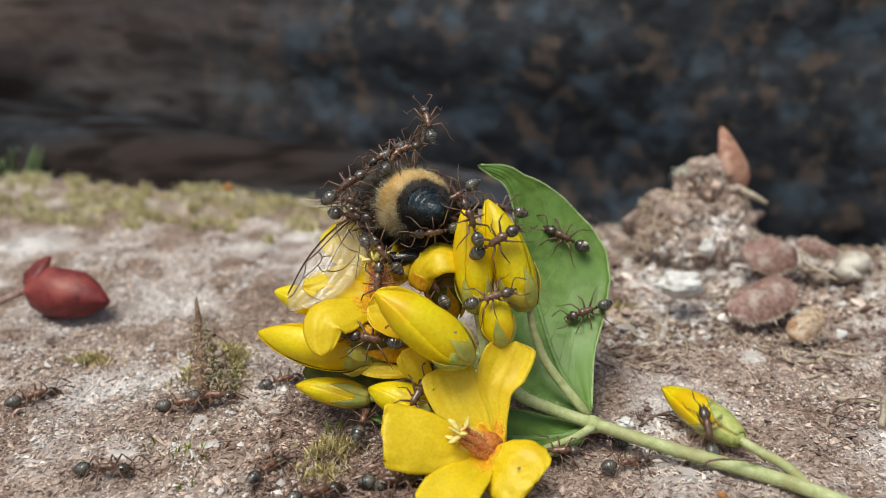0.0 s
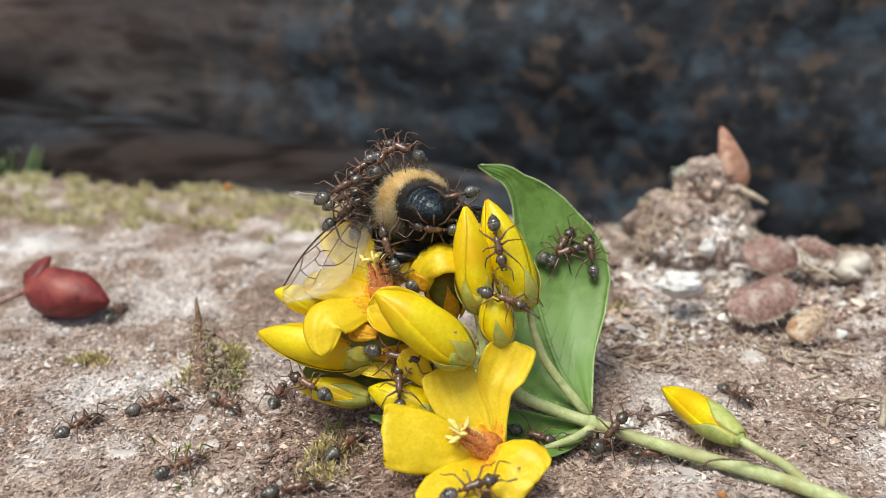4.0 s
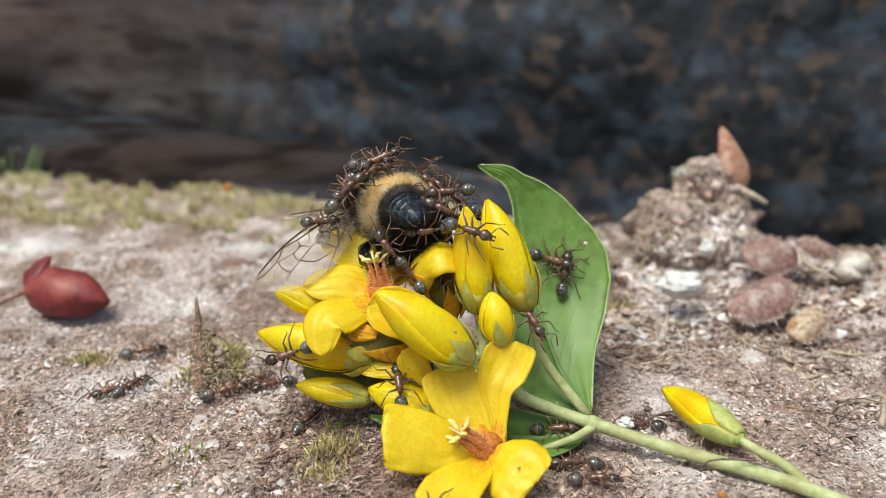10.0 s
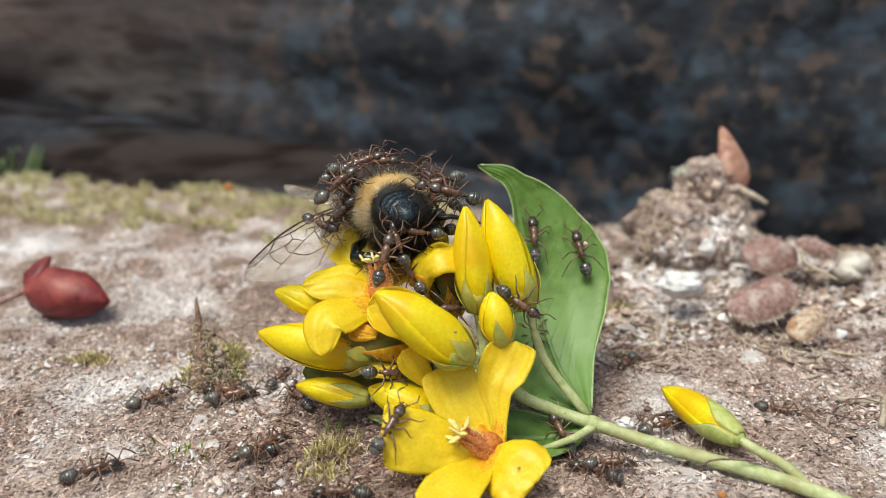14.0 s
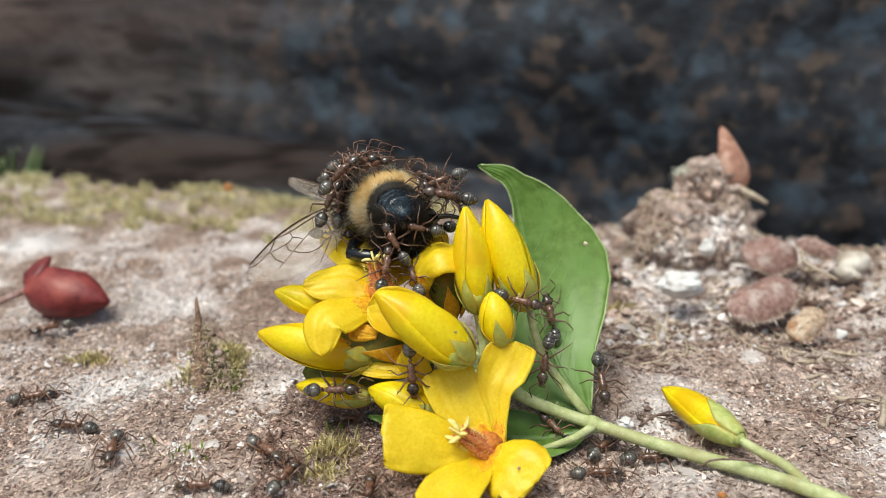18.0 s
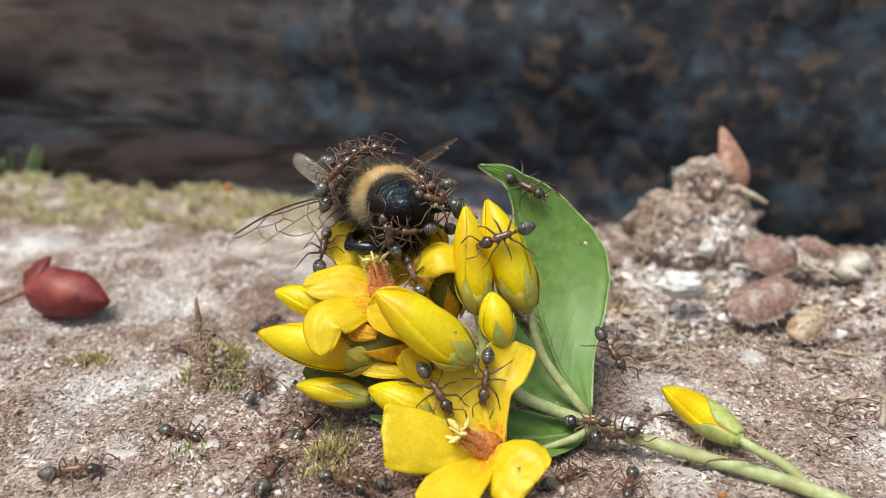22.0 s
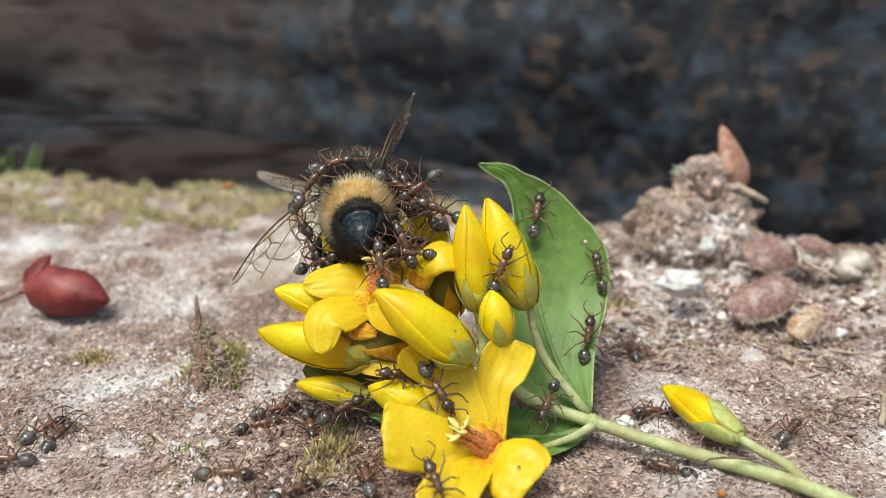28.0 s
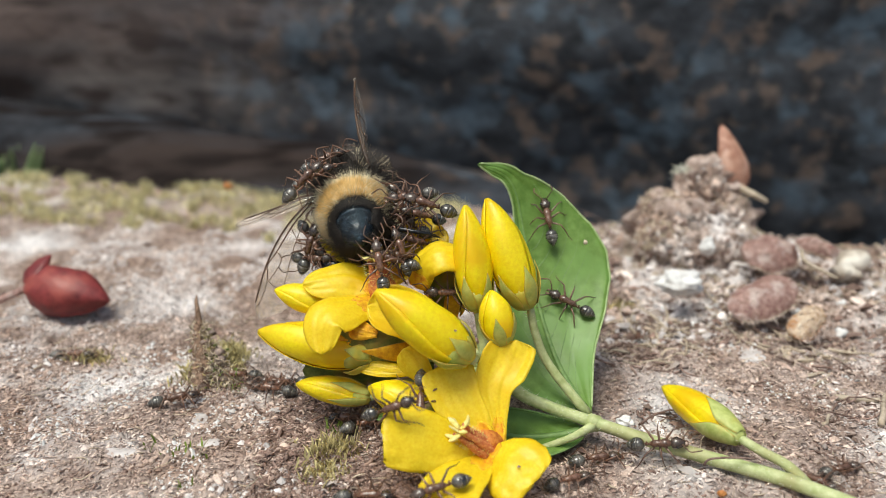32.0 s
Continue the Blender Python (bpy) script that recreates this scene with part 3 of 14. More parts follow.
def broad_leaf(parent, pts, left, right, face, fold=0.1, wave=0.4, seed=1.0, veins=7):
    """A leaf along a curved midrib; left and right: the width of each half at even steps."""
    mid = spline(pts, 60)
    steps = np.linspace(0, 1, len(left))
    def at(u):
        k = min(59, int(u * 60))
        return mid[k].lerp(mid[k + 1], u * 60 - k), axes(mid[min(60, k + 6)] - mid[max(0, k - 5)], face)
    def f(u, v):
        c, (x, y, z) = at(min(1.0, max(0.0, u)))
        w = float(np.interp(u, steps, left if v > 0 else right))
        ripple = 0.35 * noise.noise(V(u * 7, 3 if v > 0 else 8, seed)) * v * v
        h = fold * w * abs(v) ** 1.5 + wave * noise.noise(V(u * 2.2, v * 1.1, seed)) + ripple + 0.11 * abs(math.sin(abs(v) * 7.5)) * (1 - abs(v) * 0.6)
        return c + y * w * v + z * h
    bm = bmesh.new()
    sheet(bm, f, 64, 32, 0.22)
    blade = part("leaf_blade", bm, M_LEAF, parent)
    lift = V(face).normalized()
    bm = bmesh.new()
    tube(bm, [f(u / 30 * 0.96, 0) + lift * 0.05 for u in range(31)], [0.42 - 0.36 * u / 30 for u in range(31)], 7)
    part("midrib", bm, M_VEIN, blade, "pale green midrib")
    for k in range(veins):
        u0 = 0.05 + 0.55 * k / veins
        for sg in (-1, 1):
            bm = bmesh.new()
            tube(bm, [f(u0 + 0.30 * q, sg * 0.88 * q ** 0.75) + lift * 0.08 for q in (i / 12 for i in range(13))], [0.085 - 0.005 * i for i in range(13)], 5)
            part("side_vein", bm, M_VEIN, blade)
    bm = bmesh.new()
    for sg in (-1, 1):
        tube(bm, [f(0.02 + 0.97 * i / 60, sg) for i in range(61)], 0.13, 5)
    part("leaf_margin", bm, M_MARGIN, blade, "pale green downy margin")


def stamens(parent, base, tip, spread, seed=0, length=1.0):
    """A cone of five red-haired stamens with cream anthers, and the style."""
    x, y, z = axes(V(tip) - V(base))
    L = (V(tip) - V(base)).length
    rnd = random.Random(seed)
    for i in range(5):
        a = 2 * math.pi * i / 5 + 0.4
        o = y * math.cos(a) + z * math.sin(a)
        pts = [V(base) + o * spread * 0.55, V(base) + x * L * 0.5 + o * spread * 0.62, V(base) + x * L * 0.95 + o * spread * rnd.uniform(0.5, 0.95)]
        bm = bmesh.new()
        tube(bm, spline(pts, 8), [0.66, 0.64, 0.58, 0.50, 0.42, 0.34, 0.26, 0.2, 0.15], 7)
        st = part("stamen", bm, M_STAMEN, parent, "red hairy stamen")
        bm = bmesh.new()
        e = pts[-1]
        w = (o * 0.8 + x * 0.5 + V(rnd.gauss(0, .3), rnd.gauss(0, .3), rnd.gauss(0, .3))).normalized()
        lathe(bm, e - w * 0.6, e + w * 1.1, rounded(0.33, 8), 10, flat=0.55, bend=rnd.uniform(-0.3, 0.3), warp=lambda s, a: 1 + 0.5 * noise.noise(V(s * 5, math.cos(a) * 2, math.sin(a) * 2 + i)))
        part("anther", bm, M_ANTHER, parent, "cream anther")
    bm = bmesh.new()
    for k in range(240):
        s, a = rnd.random(), rnd.uniform(0, 6.283)
        o = y * math.cos(a) + z * math.sin(a)
        p = V(base) + x * L * 0.85 * s + o * spread * 1.05
        spikes(bm, [(p, (o + x * 0.5).normalized() * rnd.uniform(0.15, 0.35))], 0.05)
    part("stamen_hairs", bm, M_ANTHER, parent, "fine cream glandular hairs")
    bm = bmesh.new()
    tube(bm, [V(base), V(base) + x * L * 1.25 + y * 0.3], [0.16, 0.12], 6)
    part("style", bm, M_ANTHER, parent)


plant = thing("flower_sprig", (16.87, -8.46, 0.00), "cut yellow loosestrife sprig with open flowers and buds on stone", "flower")
HUB = (4.64, -6.45, 6.43)
stem_pts = [(38.18, -24.04, 0.60), (33.27, -19.55, 0.60), (28.79, -16.72, 0.60), (22.94, -13.31, 0.70), (16.38, -9.25, 1.00), (8.97, -7.06, 2.94), (4.74, -7.00, 6.36)]
stalk(plant, stem_pts, 0.76, 0.64, "stem", 700)
stalk(plant, [(34.85, -20.98, 0.50), (33.72, -17.55, 1.00), (32.02, -15.31, 1.20), (30.40, -12.94, 1.40)], 0.56, 0.48, "pedicel", 120)
broad_leaf(plant, [(15.99, -7.22, 0.82), (13.08, -0.80, 4.40), (11.04, 5.35, 10.39), (9.90, 8.88, 16.39), (8.25, 10.90, 22.60), (4.20, 10.11, 25.01)],
           (0.3, 4.0, 6.0, 6.0, 5.0, 3.2, 1.2, 0.8, 0.9, 0.8, 0.05), (0.3, 2.6, 4.8, 7.4, 9.2, 9.4, 8.2, 5.6, 1.8, 1.0, 0.05), (0.10, -0.90, 0.42), 0.10, 0.8, 1.0, 8)
leaf(plant, (15.33, -8.62, -0.25), (7.01, -10.16, -1.75), (-8.06, -8.11, 1.32), 3.9, (0.1, -0.25, 1), 0.15, 0.5, 4.0, 5)

stalk(plant, [(9.31, -5.45, 12.73), (10.02, -5.41, 9.62), (11.61, -5.54, 5.99), (15.85, -7.66, 1.07)], 0.42, 0.55, "pedicel", 40)

bm = bmesh.new()
lump(bm, (16.11, -9.07, 0.90), (1.15, 1.0, 0.95), 0.15, 3, 3)
part("stem_node", bm, M_STEM, plant, "swollen pale green stem node")
stalk(plant, [(16.03, -9.55, 0.90), (13.34, -11.58, 0.60), (9.98, -10.56, -1.37)], 0.5, 0.3, "petiole", 30)
# front open flower
bm = bmesh.new()
lathe(bm, (5.74, -14.11, 0.66), (3.67, -16.18, 3.01), [(0, 0.9), (0.3, 1.4), (0.6, 1.5), (0.85, 1.3), (1, 1.0)], 18)
front_flower = part("open_flower", bm, M_THROAT, plant, "open yellow flower with an orange-red throat")
curved_petal(front_flower, [(4.64, -15.04, 2.00), (1.60, -13.06, 5.49), (0.12, -10.95, 8.74)], (1.8, 3.9, 5.0, 5.6, 5.4), (0.10, -0.88, 0.46), 0.10, 0, 0.22, 0.12)
curved_petal(front_flower, [(5.64, -15.32, 1.79), (5.54, -13.40, 4.46), (5.51, -12.06, 6.94), (6.47, -10.85, 9.07), (7.41, -9.98, 11.08)], (1.3, 1.9, 3.0, 4.9, 5.2, 4.6), (-0.22, -0.92, 0.32), 0.14, 6, 0.2, 0.12, 3.0, -0.10)
curved_petal(front_flower, [(4.61, -15.77, 1.68), (-0.49, -17.36, 3.58), (-5.92, -18.37, 5.35)], (1.8, 3.9, 5.9, 6.6, 6.2), (0.05, -0.70, 0.71), -0.09, 0, 0.34, 0.10, 3.2, -0.05)
curved_petal(front_flower, [(4.46, -16.47, 1.47), (1.65, -20.66, 1.52), (-0.97, -24.68, 0.46)], (1.8, 4.4, 5.6, 5.4), (-0.10, -0.44, 0.89), 0.06, 0, 0.22, 0.2)
curved_petal(front_flower, [(4.35, -16.40, 1.68), (6.39, -18.89, 2.10), (8.66, -21.16, 1.60)], (2.2, 5.2, 6.8, 7.0, 5.4), (0.25, -0.81, 0.53), -0.10, 0, 0.32, 0.10, 3.4)
stamens(front_flower, (4.60, -15.86, 1.73), (1.31, -17.45, 4.94), 1.0, 1)

# flower under the bee
bm = bmesh.new()
lathe(bm, (-5.80, -3.63, 11.86), (-6.77, -4.56, 15.49), [(0, 0.8), (0.3, 1.5), (0.6, 1.7), (1, 1.3)], 18)
rear_flower = part("open_flower", bm, M_THROAT, plant, "open yellow flower under the bee")
curved_petal(rear_flower, [(-6.84, -3.84, 14.45), (-10.57, -4.05, 15.43), (-14.90, -5.17, 15.20)], (2.4, 4.4, 5.2, 4.2, 2.4), (-0.05, -0.62, 0.78), -0.12, 0, 0.25, 0.2)
curved_petal(rear_flower, [(-7.01, -5.26, 13.31), (-9.93, -7.79, 13.62), (-12.22, -9.78, 13.00), (-12.25, -11.36, 10.07)], (2.6, 3.8, 5.0, 5.4, 4.2, 2.4), (-0.30, -0.66, 0.69), -0.10, 0, 0.2, 0.16)
curved_petal(rear_flower, [(-2.79, -4.31, 14.62), (-2.16, -4.52, 17.21), (-0.12, -4.57, 18.68), (3.30, -2.79, 17.70)], (2.4, 3.6, 4.4, 4.6, 3.6), (-0.15, -0.52, 0.84), -0.16, 0, 0.2, 0.2)
petal(rear_flower, (-7.16, -2.77, 14.50), (-12.49, 3.99, 19.13), 5.6, (0.20, -0.85, 0.49), 0.05, 0.10, 0, square=0.8)
petal(rear_flower, (-5.93, -2.77, 14.50), (-0.77, 3.11, 19.66), 5.6, (0.00, -0.81, 0.58), 0.05, 0.10, 0, square=0.8)
stamens(rear_flower, (-6.44, -4.37, 14.45), (-7.33, -4.25, 18.06), 1.2, 2)

# flower seen from below, half hidden
curved_petal(plant, [(0.36, -7.34, 10.15), (-4.05, -7.99, 13.00), (-7.81, -8.37, 14.10)], (3.0, 5.2, 5.4, 4.0), (0.0, -0.80, 0.60), 0.22, 0, 0.2, 0.2, blush=False)
petal(plant, (-3.64, -5.35, 6.57), (-11.61, -4.30, 9.80), 6.4, (0.10, -0.86, 0.49), 0.05, 0.2, 0, square=0.7, material=M_UNDER, name="calyx_lobe_and_shade", blush=False)
# Olive sheet added behind the low buds to darken the shaded gap there.
petal(plant, (-1.0, -4.6, 5.6), (-15.6, -4.2, 4.7), 4.4, (0.0, -0.75, 0.66), 0, 0.1, 0, square=0.6, material=M_UNDER, name="calyx_lobe_and_shade", blush=False)
petal(plant, (-6.78, -9.07, 11.30), (-9.74, -8.48, 11.81), 2.3, (0.0, -0.80, 0.60), 0, -0.08, 0, square=0.9, material=M_ORANGED, name="petal_back", blush=False)
petal(plant, (-9.53, -8.74, 10.39), (-11.90, -8.00, 10.70), 2.2, (0.0, -0.80, 0.60), 0, -0.08, 0, square=0.9, material=M_ORANGED, name="petal_back", blush=False)
petal(plant, (-2.30, -9.39, 7.08), (-9.03, -8.72, 7.53), 1.9, (0.0, -0.7, 0.7), 0, -0.1, 0, blush=False)
petal(plant, (-0.82, -10.80, 5.97), (-4.15, -10.67, 10.26), 3.0, (-0.21, -0.79, 0.58), 0, -0.1, 0, blush=False)
for a, b, r in (((-1.47, -5.69, 8.75), (-11.36, -6.31, 10.09), 3.0), ((1.01, -2.01, 10.38), (-0.12, -1.31, 15.76), 2.3)):
    bm = bmesh.new()
    lathe(bm, a, b, [(0, 0.6), (0.15, r * 0.6), (0.35, r * 0.92), (0.6, r), (0.8, r * 0.95), (1, r * 0.7)], 18)
    sepals(part("calyx", bm, M_UNDER, plant, "olive back of a flower with orange patches"), a, b, r * 1.02, 6, 0.75, r, M_ORANGED)

for a, b, r, sd, reach in (
        ((2.72, -12.11, 10.05), (-6.65, -11.91, 17.14), 2.36, 0.4, 0.30),
        ((3.73, -5.99, 12.69), (2.32, -3.50, 23.58), 1.92, 1.1, 0.36),
        ((9.06, -5.41, 12.85), (4.63, -2.31, 24.01), 2.25, 2.0, 0.36),
        ((6.19, -9.39, 10.30), (4.88, -8.15, 15.76), 1.75, 0.2, 0.55),
        ((-7.41, -7.93, 8.33), (-19.98, -5.32, 9.91), 2.25, 1.6, 0.20),
        ((-12.16, -4.47, 12.53), (-18.20, -3.92, 14.21), 1.45, 2.6, 0.20),
        ((-7.79, -8.38, 3.71), (-15.88, -7.05, 4.57), 1.42, 0.9, 0.52),
        ((-0.24, -11.17, 3.22), (-7.80, -9.87, 5.62), 1.95, 3.0, 0.30)):
    bud(plant, a, b, r, sd, 5, reach)
bud(plant, (30.45, -13.10, 1.50), (24.99, -2.64, 1.96), 1.74, 0.7, 3, 0.46, M_CALYX, 1.12, 2.2, -0.62)
for a in ((2.95, -12.18, 9.83), (3.73, -5.99, 12.69), (6.19, -9.39, 10.30), (-8.01, -8.01, 8.11), (-7.79, -8.38, 3.71), (-0.24, -11.17, 3.22), (-1.78, -5.27, 8.43), (-5.80, -3.63, 11.86), (0.37, -2.90, 10.89), (5.51, -14.07, 0.77)):
    m = V(a).lerp(V(HUB), 0.5) + V(0, 0.6, 0.3)
    stalk(plant, [a, m, HUB], 0.5, 0.55)

# ---- loose things on the ledge ----
def on_ledge(p):
    return V(p[0], p[1], ground_at(p[0], p[1]))


def husk(name, base, tip, r, material, label, category, flat=0.7, seed=0.0, group="", crumple=0.12, bend=0.0, profile=None):
    t = thing(name, V(base), label, category, group)
    bm = bmesh.new()
    lathe(bm, base, tip, [(s, q * r) for s, q in profile] if profile else rounded(r, 18), 28, flat=flat, warp=lambda s, a: 1 + crumple * (noise.noise(V(s * 2.5, math.cos(a) * 1.7, math.sin(a) * 1.7 + seed)) + 0.5 * noise.noise(V(s * 7, math.cos(a) * 4, math.sin(a) * 4 + seed))), bend=bend)
    part("shell", bm, material, t)
    return t


berry = husk("dry_berry", (-60.60, 27.30, 3.00), (-47.70, 23.30, 2.20), 3.5, M_BERRY, "dark red dried berry husk with a stalk on the stone", "berry", 0.97, 1.0, "", 0.17, 0.1, [(0, 0.3), (0.04, 0.6), (0.12, 0.85), (0.28, 1.04), (0.48, 1.06), (0.64, 0.93), (0.78, 0.68), (0.89, 0.40), (0.96, 0.22), (1, 0.07)])
bm = bmesh.new()
lathe(bm, (-60.0, 25.4, 3.7), (-57.4, 28.2, 7.5), [(0, 1.6), (0.25, 2.1), (0.5, 1.9), (0.75, 1.25), (0.92, 0.6), (1, 0.2)], 18, flat=0.45, warp=lambda s, a: 1 + 0.35 * noise.noise(V(s * 4, math.cos(a) * 2, math.sin(a) * 2)), bend=0.3)
part("scale", bm, M_BERRY, berry, "curled red scale")
bm = bmesh.new()
tube(bm, spline([(-59.61, 26.23, 3.44), (-61.99, 24.91, 2.62), (-64.64, 23.55, 1.67)], 8), 0.55, 7)
part("stalk", bm, M_WITHER, berry, "pale reddish stalk")

# mound of crumbs with a bud scale on it
mound = thing("crumb_mound", (44.32, 52.00, 5.10), "heap of greyish pink crumbs and plant debris on the ledge", "debris heap")
for k, (c, r) in enumerate((((46.10, 54.80, 10.46), (5.4, 4, 5.4)), ((38.68, 53.63, 6.88), (4.2, 4, 3.4)), ((43.34, 52.00, 5.10), (9.5, 6, 4.6)), ((48.60, 52.80, 6.20), (4.2, 4, 5.0)), ((47.89, 55.71, 13.28), (2.8, 2.6, 2.8)), ((38.32, 48.17, 3.02), (5.2, 4, 3.4)), ((44.69, 44.85, 2.49), (6.2, 4.5, 3.6)), ((50.20, 47.80, 2.60), (3.8, 3.6, 2.8)))):
    bm = bmesh.new()
    lump(bm, c, r, 0.32, k * 3.1, 5)
    for v in bm.verts:
        q = v.co / MM if v.co.length < 1 else v.co
        v.co += v.normal * (0.9 * noise.noise(q * 0.55) + 0.5 * noise.noise(q * 1.3)) * (MM if v.co.length < 1 else 1)
    clod = part("clod", bm, M_LUMP, mound)
    rnd = random.Random(k)
    bm = bmesh.new()
    for q in range(950):
        o = V(rnd.gauss(0, 1), rnd.gauss(-0.4, 1), rnd.gauss(0.3, 1)).normalized()
        p = V(c) + V(o.x * r[0], o.y * r[1], o.z * r[2]) * 1.0
        d = (o * 0.5 + V(rnd.gauss(0, 1), rnd.gauss(0, 1), rnd.gauss(0, 1))).normalized() * rnd.uniform(0.8, 2.8)
        tube(bm, [p - d * 0.5, p + V(rnd.gauss(0, 0.2), 0, rnd.gauss(0, 0.3)), p + d * 0.5], [0.08, 0.17, 0.06], 4)
    part("fluff", bm, M_TAN if k % 2 else M_SLIVER, clod, "pale fibres and crumbs")
    for nm, count, size, m, lab in (("chip_crust", 240, 0.75, M_CRUMB, "pinkish beige chips"), ("lime_crust", 50, 0.6, M_DUST, "pale lime chips"), ("litter_crust", 160, 0.6, M_MULCH, "dark brown chips")):
        bm = bmesh.new()
        for q in range(count):
            o = V(rnd.gauss(0, 1), rnd.gauss(-0.5, 1), rnd.gauss(0.3, 1)).normalized()
            p = V(c) + V(o.x * r[0], o.y * r[1], o.z * r[2]) * rnd.uniform(0.95, 1.12)
            x, y, z = axes(V(rnd.gauss(0, 1), rnd.gauss(0, 1), rnd.gauss(0, 1)), o + V(rnd.gauss(0, 0.6), rnd.gauss(0, 0.6), rnd.gauss(0, 0.6)))
            g = size * rnd.lognormvariate(0, 0.4)
            ring = [bm.verts.new(p + (x * math.cos(w) * rnd.uniform(0.7, 1.3) + y * math.sin(w) * rnd.uniform(0.4, 0.8)) * g) for w in (0, 1.2, 2.4, 3.7, 5.0)]
            top, low = bm.verts.new(p + z * g * 0.45), bm.verts.new(p - z * g * 0.4)
            for w in range(5):
                bm.faces.new((ring[w], ring[(w + 1) % 5], top))
                bm.faces.new((ring[(w + 1) % 5], ring[w], low))
        part(nm, bm, m, clod, lab)
husk("bud_scale", (50.56, 52.70, 10.49), (48.40, 57.35, 21.55), 3.05, M_SCALE, "pinkish brown pointed bud scale standing on the debris heap", "bud scale", 0.5, 2.0, "", 0.12, 0.8, [(0, 0.5), (0.1, 0.8), (0.22, 1.0), (0.4, 0.98), (0.58, 0.8), (0.75, 0.58), (0.88, 0.40), (0.96, 0.22), (1, 0.05)])
twig = thing("twig", (50.02, 52.03, 11.66), "short pale straw-coloured twig", "twig")
bm = bmesh.new()
tube(bm, [(49.64, 52.24, 12.30), (52.21, 49.79, 11.23), (54.50, 48.38, 10.13)], [0.55, 0.6, 0.4], 7)
part("shaft", bm, M_TAN, twig)
down = thing("seed_down", (41.19, 53.88, 14.11), "tiny tuft of white seed down on the debris heap", "seed down")
rnd = random.Random(15)
for k in range(14):
    a = V(43.14, 53.94, 14.29) + V(rnd.gauss(0, 0.5), rnd.gauss(0, 0.5), rnd.gauss(0, 0.3))
    b = V(40.51, 53.94, 14.29) + V(rnd.gauss(0, 0.9), rnd.gauss(0, 0.8), rnd.gauss(0, 0.7))
    bm = bmesh.new()
    tube(bm, [a, a.lerp(b, 0.5) + V(0, 0, rnd.gauss(0, 0.3)), b], [0.12, 0.10, 0.05], 5)
    part("down_hair", bm, M_DOWN, down)


def dry_petal(c, tip, width, rise, material, label, seed):
    """A withered oval petal: a thin domed sheet with a crumpled rim, a fold across it and a fringe of pale hairs."""
    t = thing("dry_petal", on_ledge(c), label, "dry petal", "dry petals on the ledge")
    c, x = V(c), V(tip) - V(c)
    y = V(0.05, -0.55, 0.83).cross(x).normalized()
    z = x.normalized().cross(y)

    def leaf(u, v):
        s = 2 * u - 1
        edge = width * (1 - abs(s) ** 2.3) ** 0.5 * (1 + 0.22 * noise.noise(V(s * 1.7, v, seed))) + 0.12
        crease = 0.22 * noise.noise(V(s * 2.2, v * 2.2, seed)) + 0.10 * noise.noise(V(s * 6, v * 5, seed + 3))
        return c + x * s * 1.04 + y * v * edge + z * (rise * (1 - 0.8 * s * s) * (1 - 1.25 * v * v) + width * 0.5 * crease)

    bm = bmesh.new()
    sheet(bm, leaf, 28, 18, 0.22)
    blade = part("withered_leaf", bm, material, t)
    bm = bmesh.new()
    rim = [leaf(0.06 + 0.88 * k / 20, -0.97) for k in range(21)]
    tube(bm, rim, [0.12 + 0.10 * abs(noise.noise(V(k * 0.6, seed, 0))) for k in range(21)], 6)
    part("curled_rim", bm, M_TAN if material is M_WITHER else M_ORANGE, blade, "pale curled rim" if material is M_WITHER else "orange brown edge")
    rnd = random.Random(int(seed * 10))
    bm = bmesh.new()
    for k in range(240):
        p = leaf(rnd.uniform(0.03, 0.9), rnd.choice((-1, -0.97, rnd.uniform(-1, 1))))
        q = p + V(rnd.gauss(0, 0.4), rnd.gauss(-0.2, 0.4), rnd.gauss(0, 0.35))
        tube(bm, [p, p.lerp(q, 0.5) + V(0, 0, 0.1), q], [0.05, 0.06, 0.03], 4)
    part("fringe", bm, M_SLIVER, blade, "pale clinging hairs and fibres")


dry_petal((45.29, 22.40, 2.99), (50.27, 24.95, 4.35), 3.1, 1.2, M_WITHER, "reddish brown dry petal lying on crumbs", 1.3)
dry_petal((50.47, 34.77, 5.45), (54.63, 35.91, 5.72), 3.5, 1.9, M_WITHER, "pinkish brown domed dry petal on the debris", 4.1)
dry_petal((49.01, 16.05, 1.88), (51.30, 17.73, 3.17), 1.9, 0.9, M_PAPER, "tan papery husk with an orange brown edge", 7.7)
dry_petal((56.70, 32.71, 7.22), (59.09, 30.97, 6.71), 1.4, 1.3, M_WITHER, "pale brown curled dry petal", 9.2)
t = thing("fibre_curl", on_ledge((53.12, 28.29, 6.56)), "pale curved plant fibre leaning on dry petals", "plant fibre")
bm = bmesh.new()
tube(bm, spline([(53.46, 30.65, 7.35), (53.12, 28.29, 6.56), (54.23, 26.05, 6.12), (56.08, 23.71, 5.41)], 14), [0.30 - 0.008 * k for k in range(15)], 6)
part("strand", bm, M_TAN, t)
t = husk("snail_shell", (61.6, 36.2, 3.4), (66.6, 35.4, 4.4), 2.3, M_SHELL, "small pale beige two-lobed shell among crumbs", "shell", 0.85, 4.0, "", 0.2)
bm = bmesh.new()
lump(bm, (62.4, 34.2, 2.6), (2.1, 1.7, 1.6), 0.5, 2.3, 3)
part("lobe", bm, M_SHELL, t)
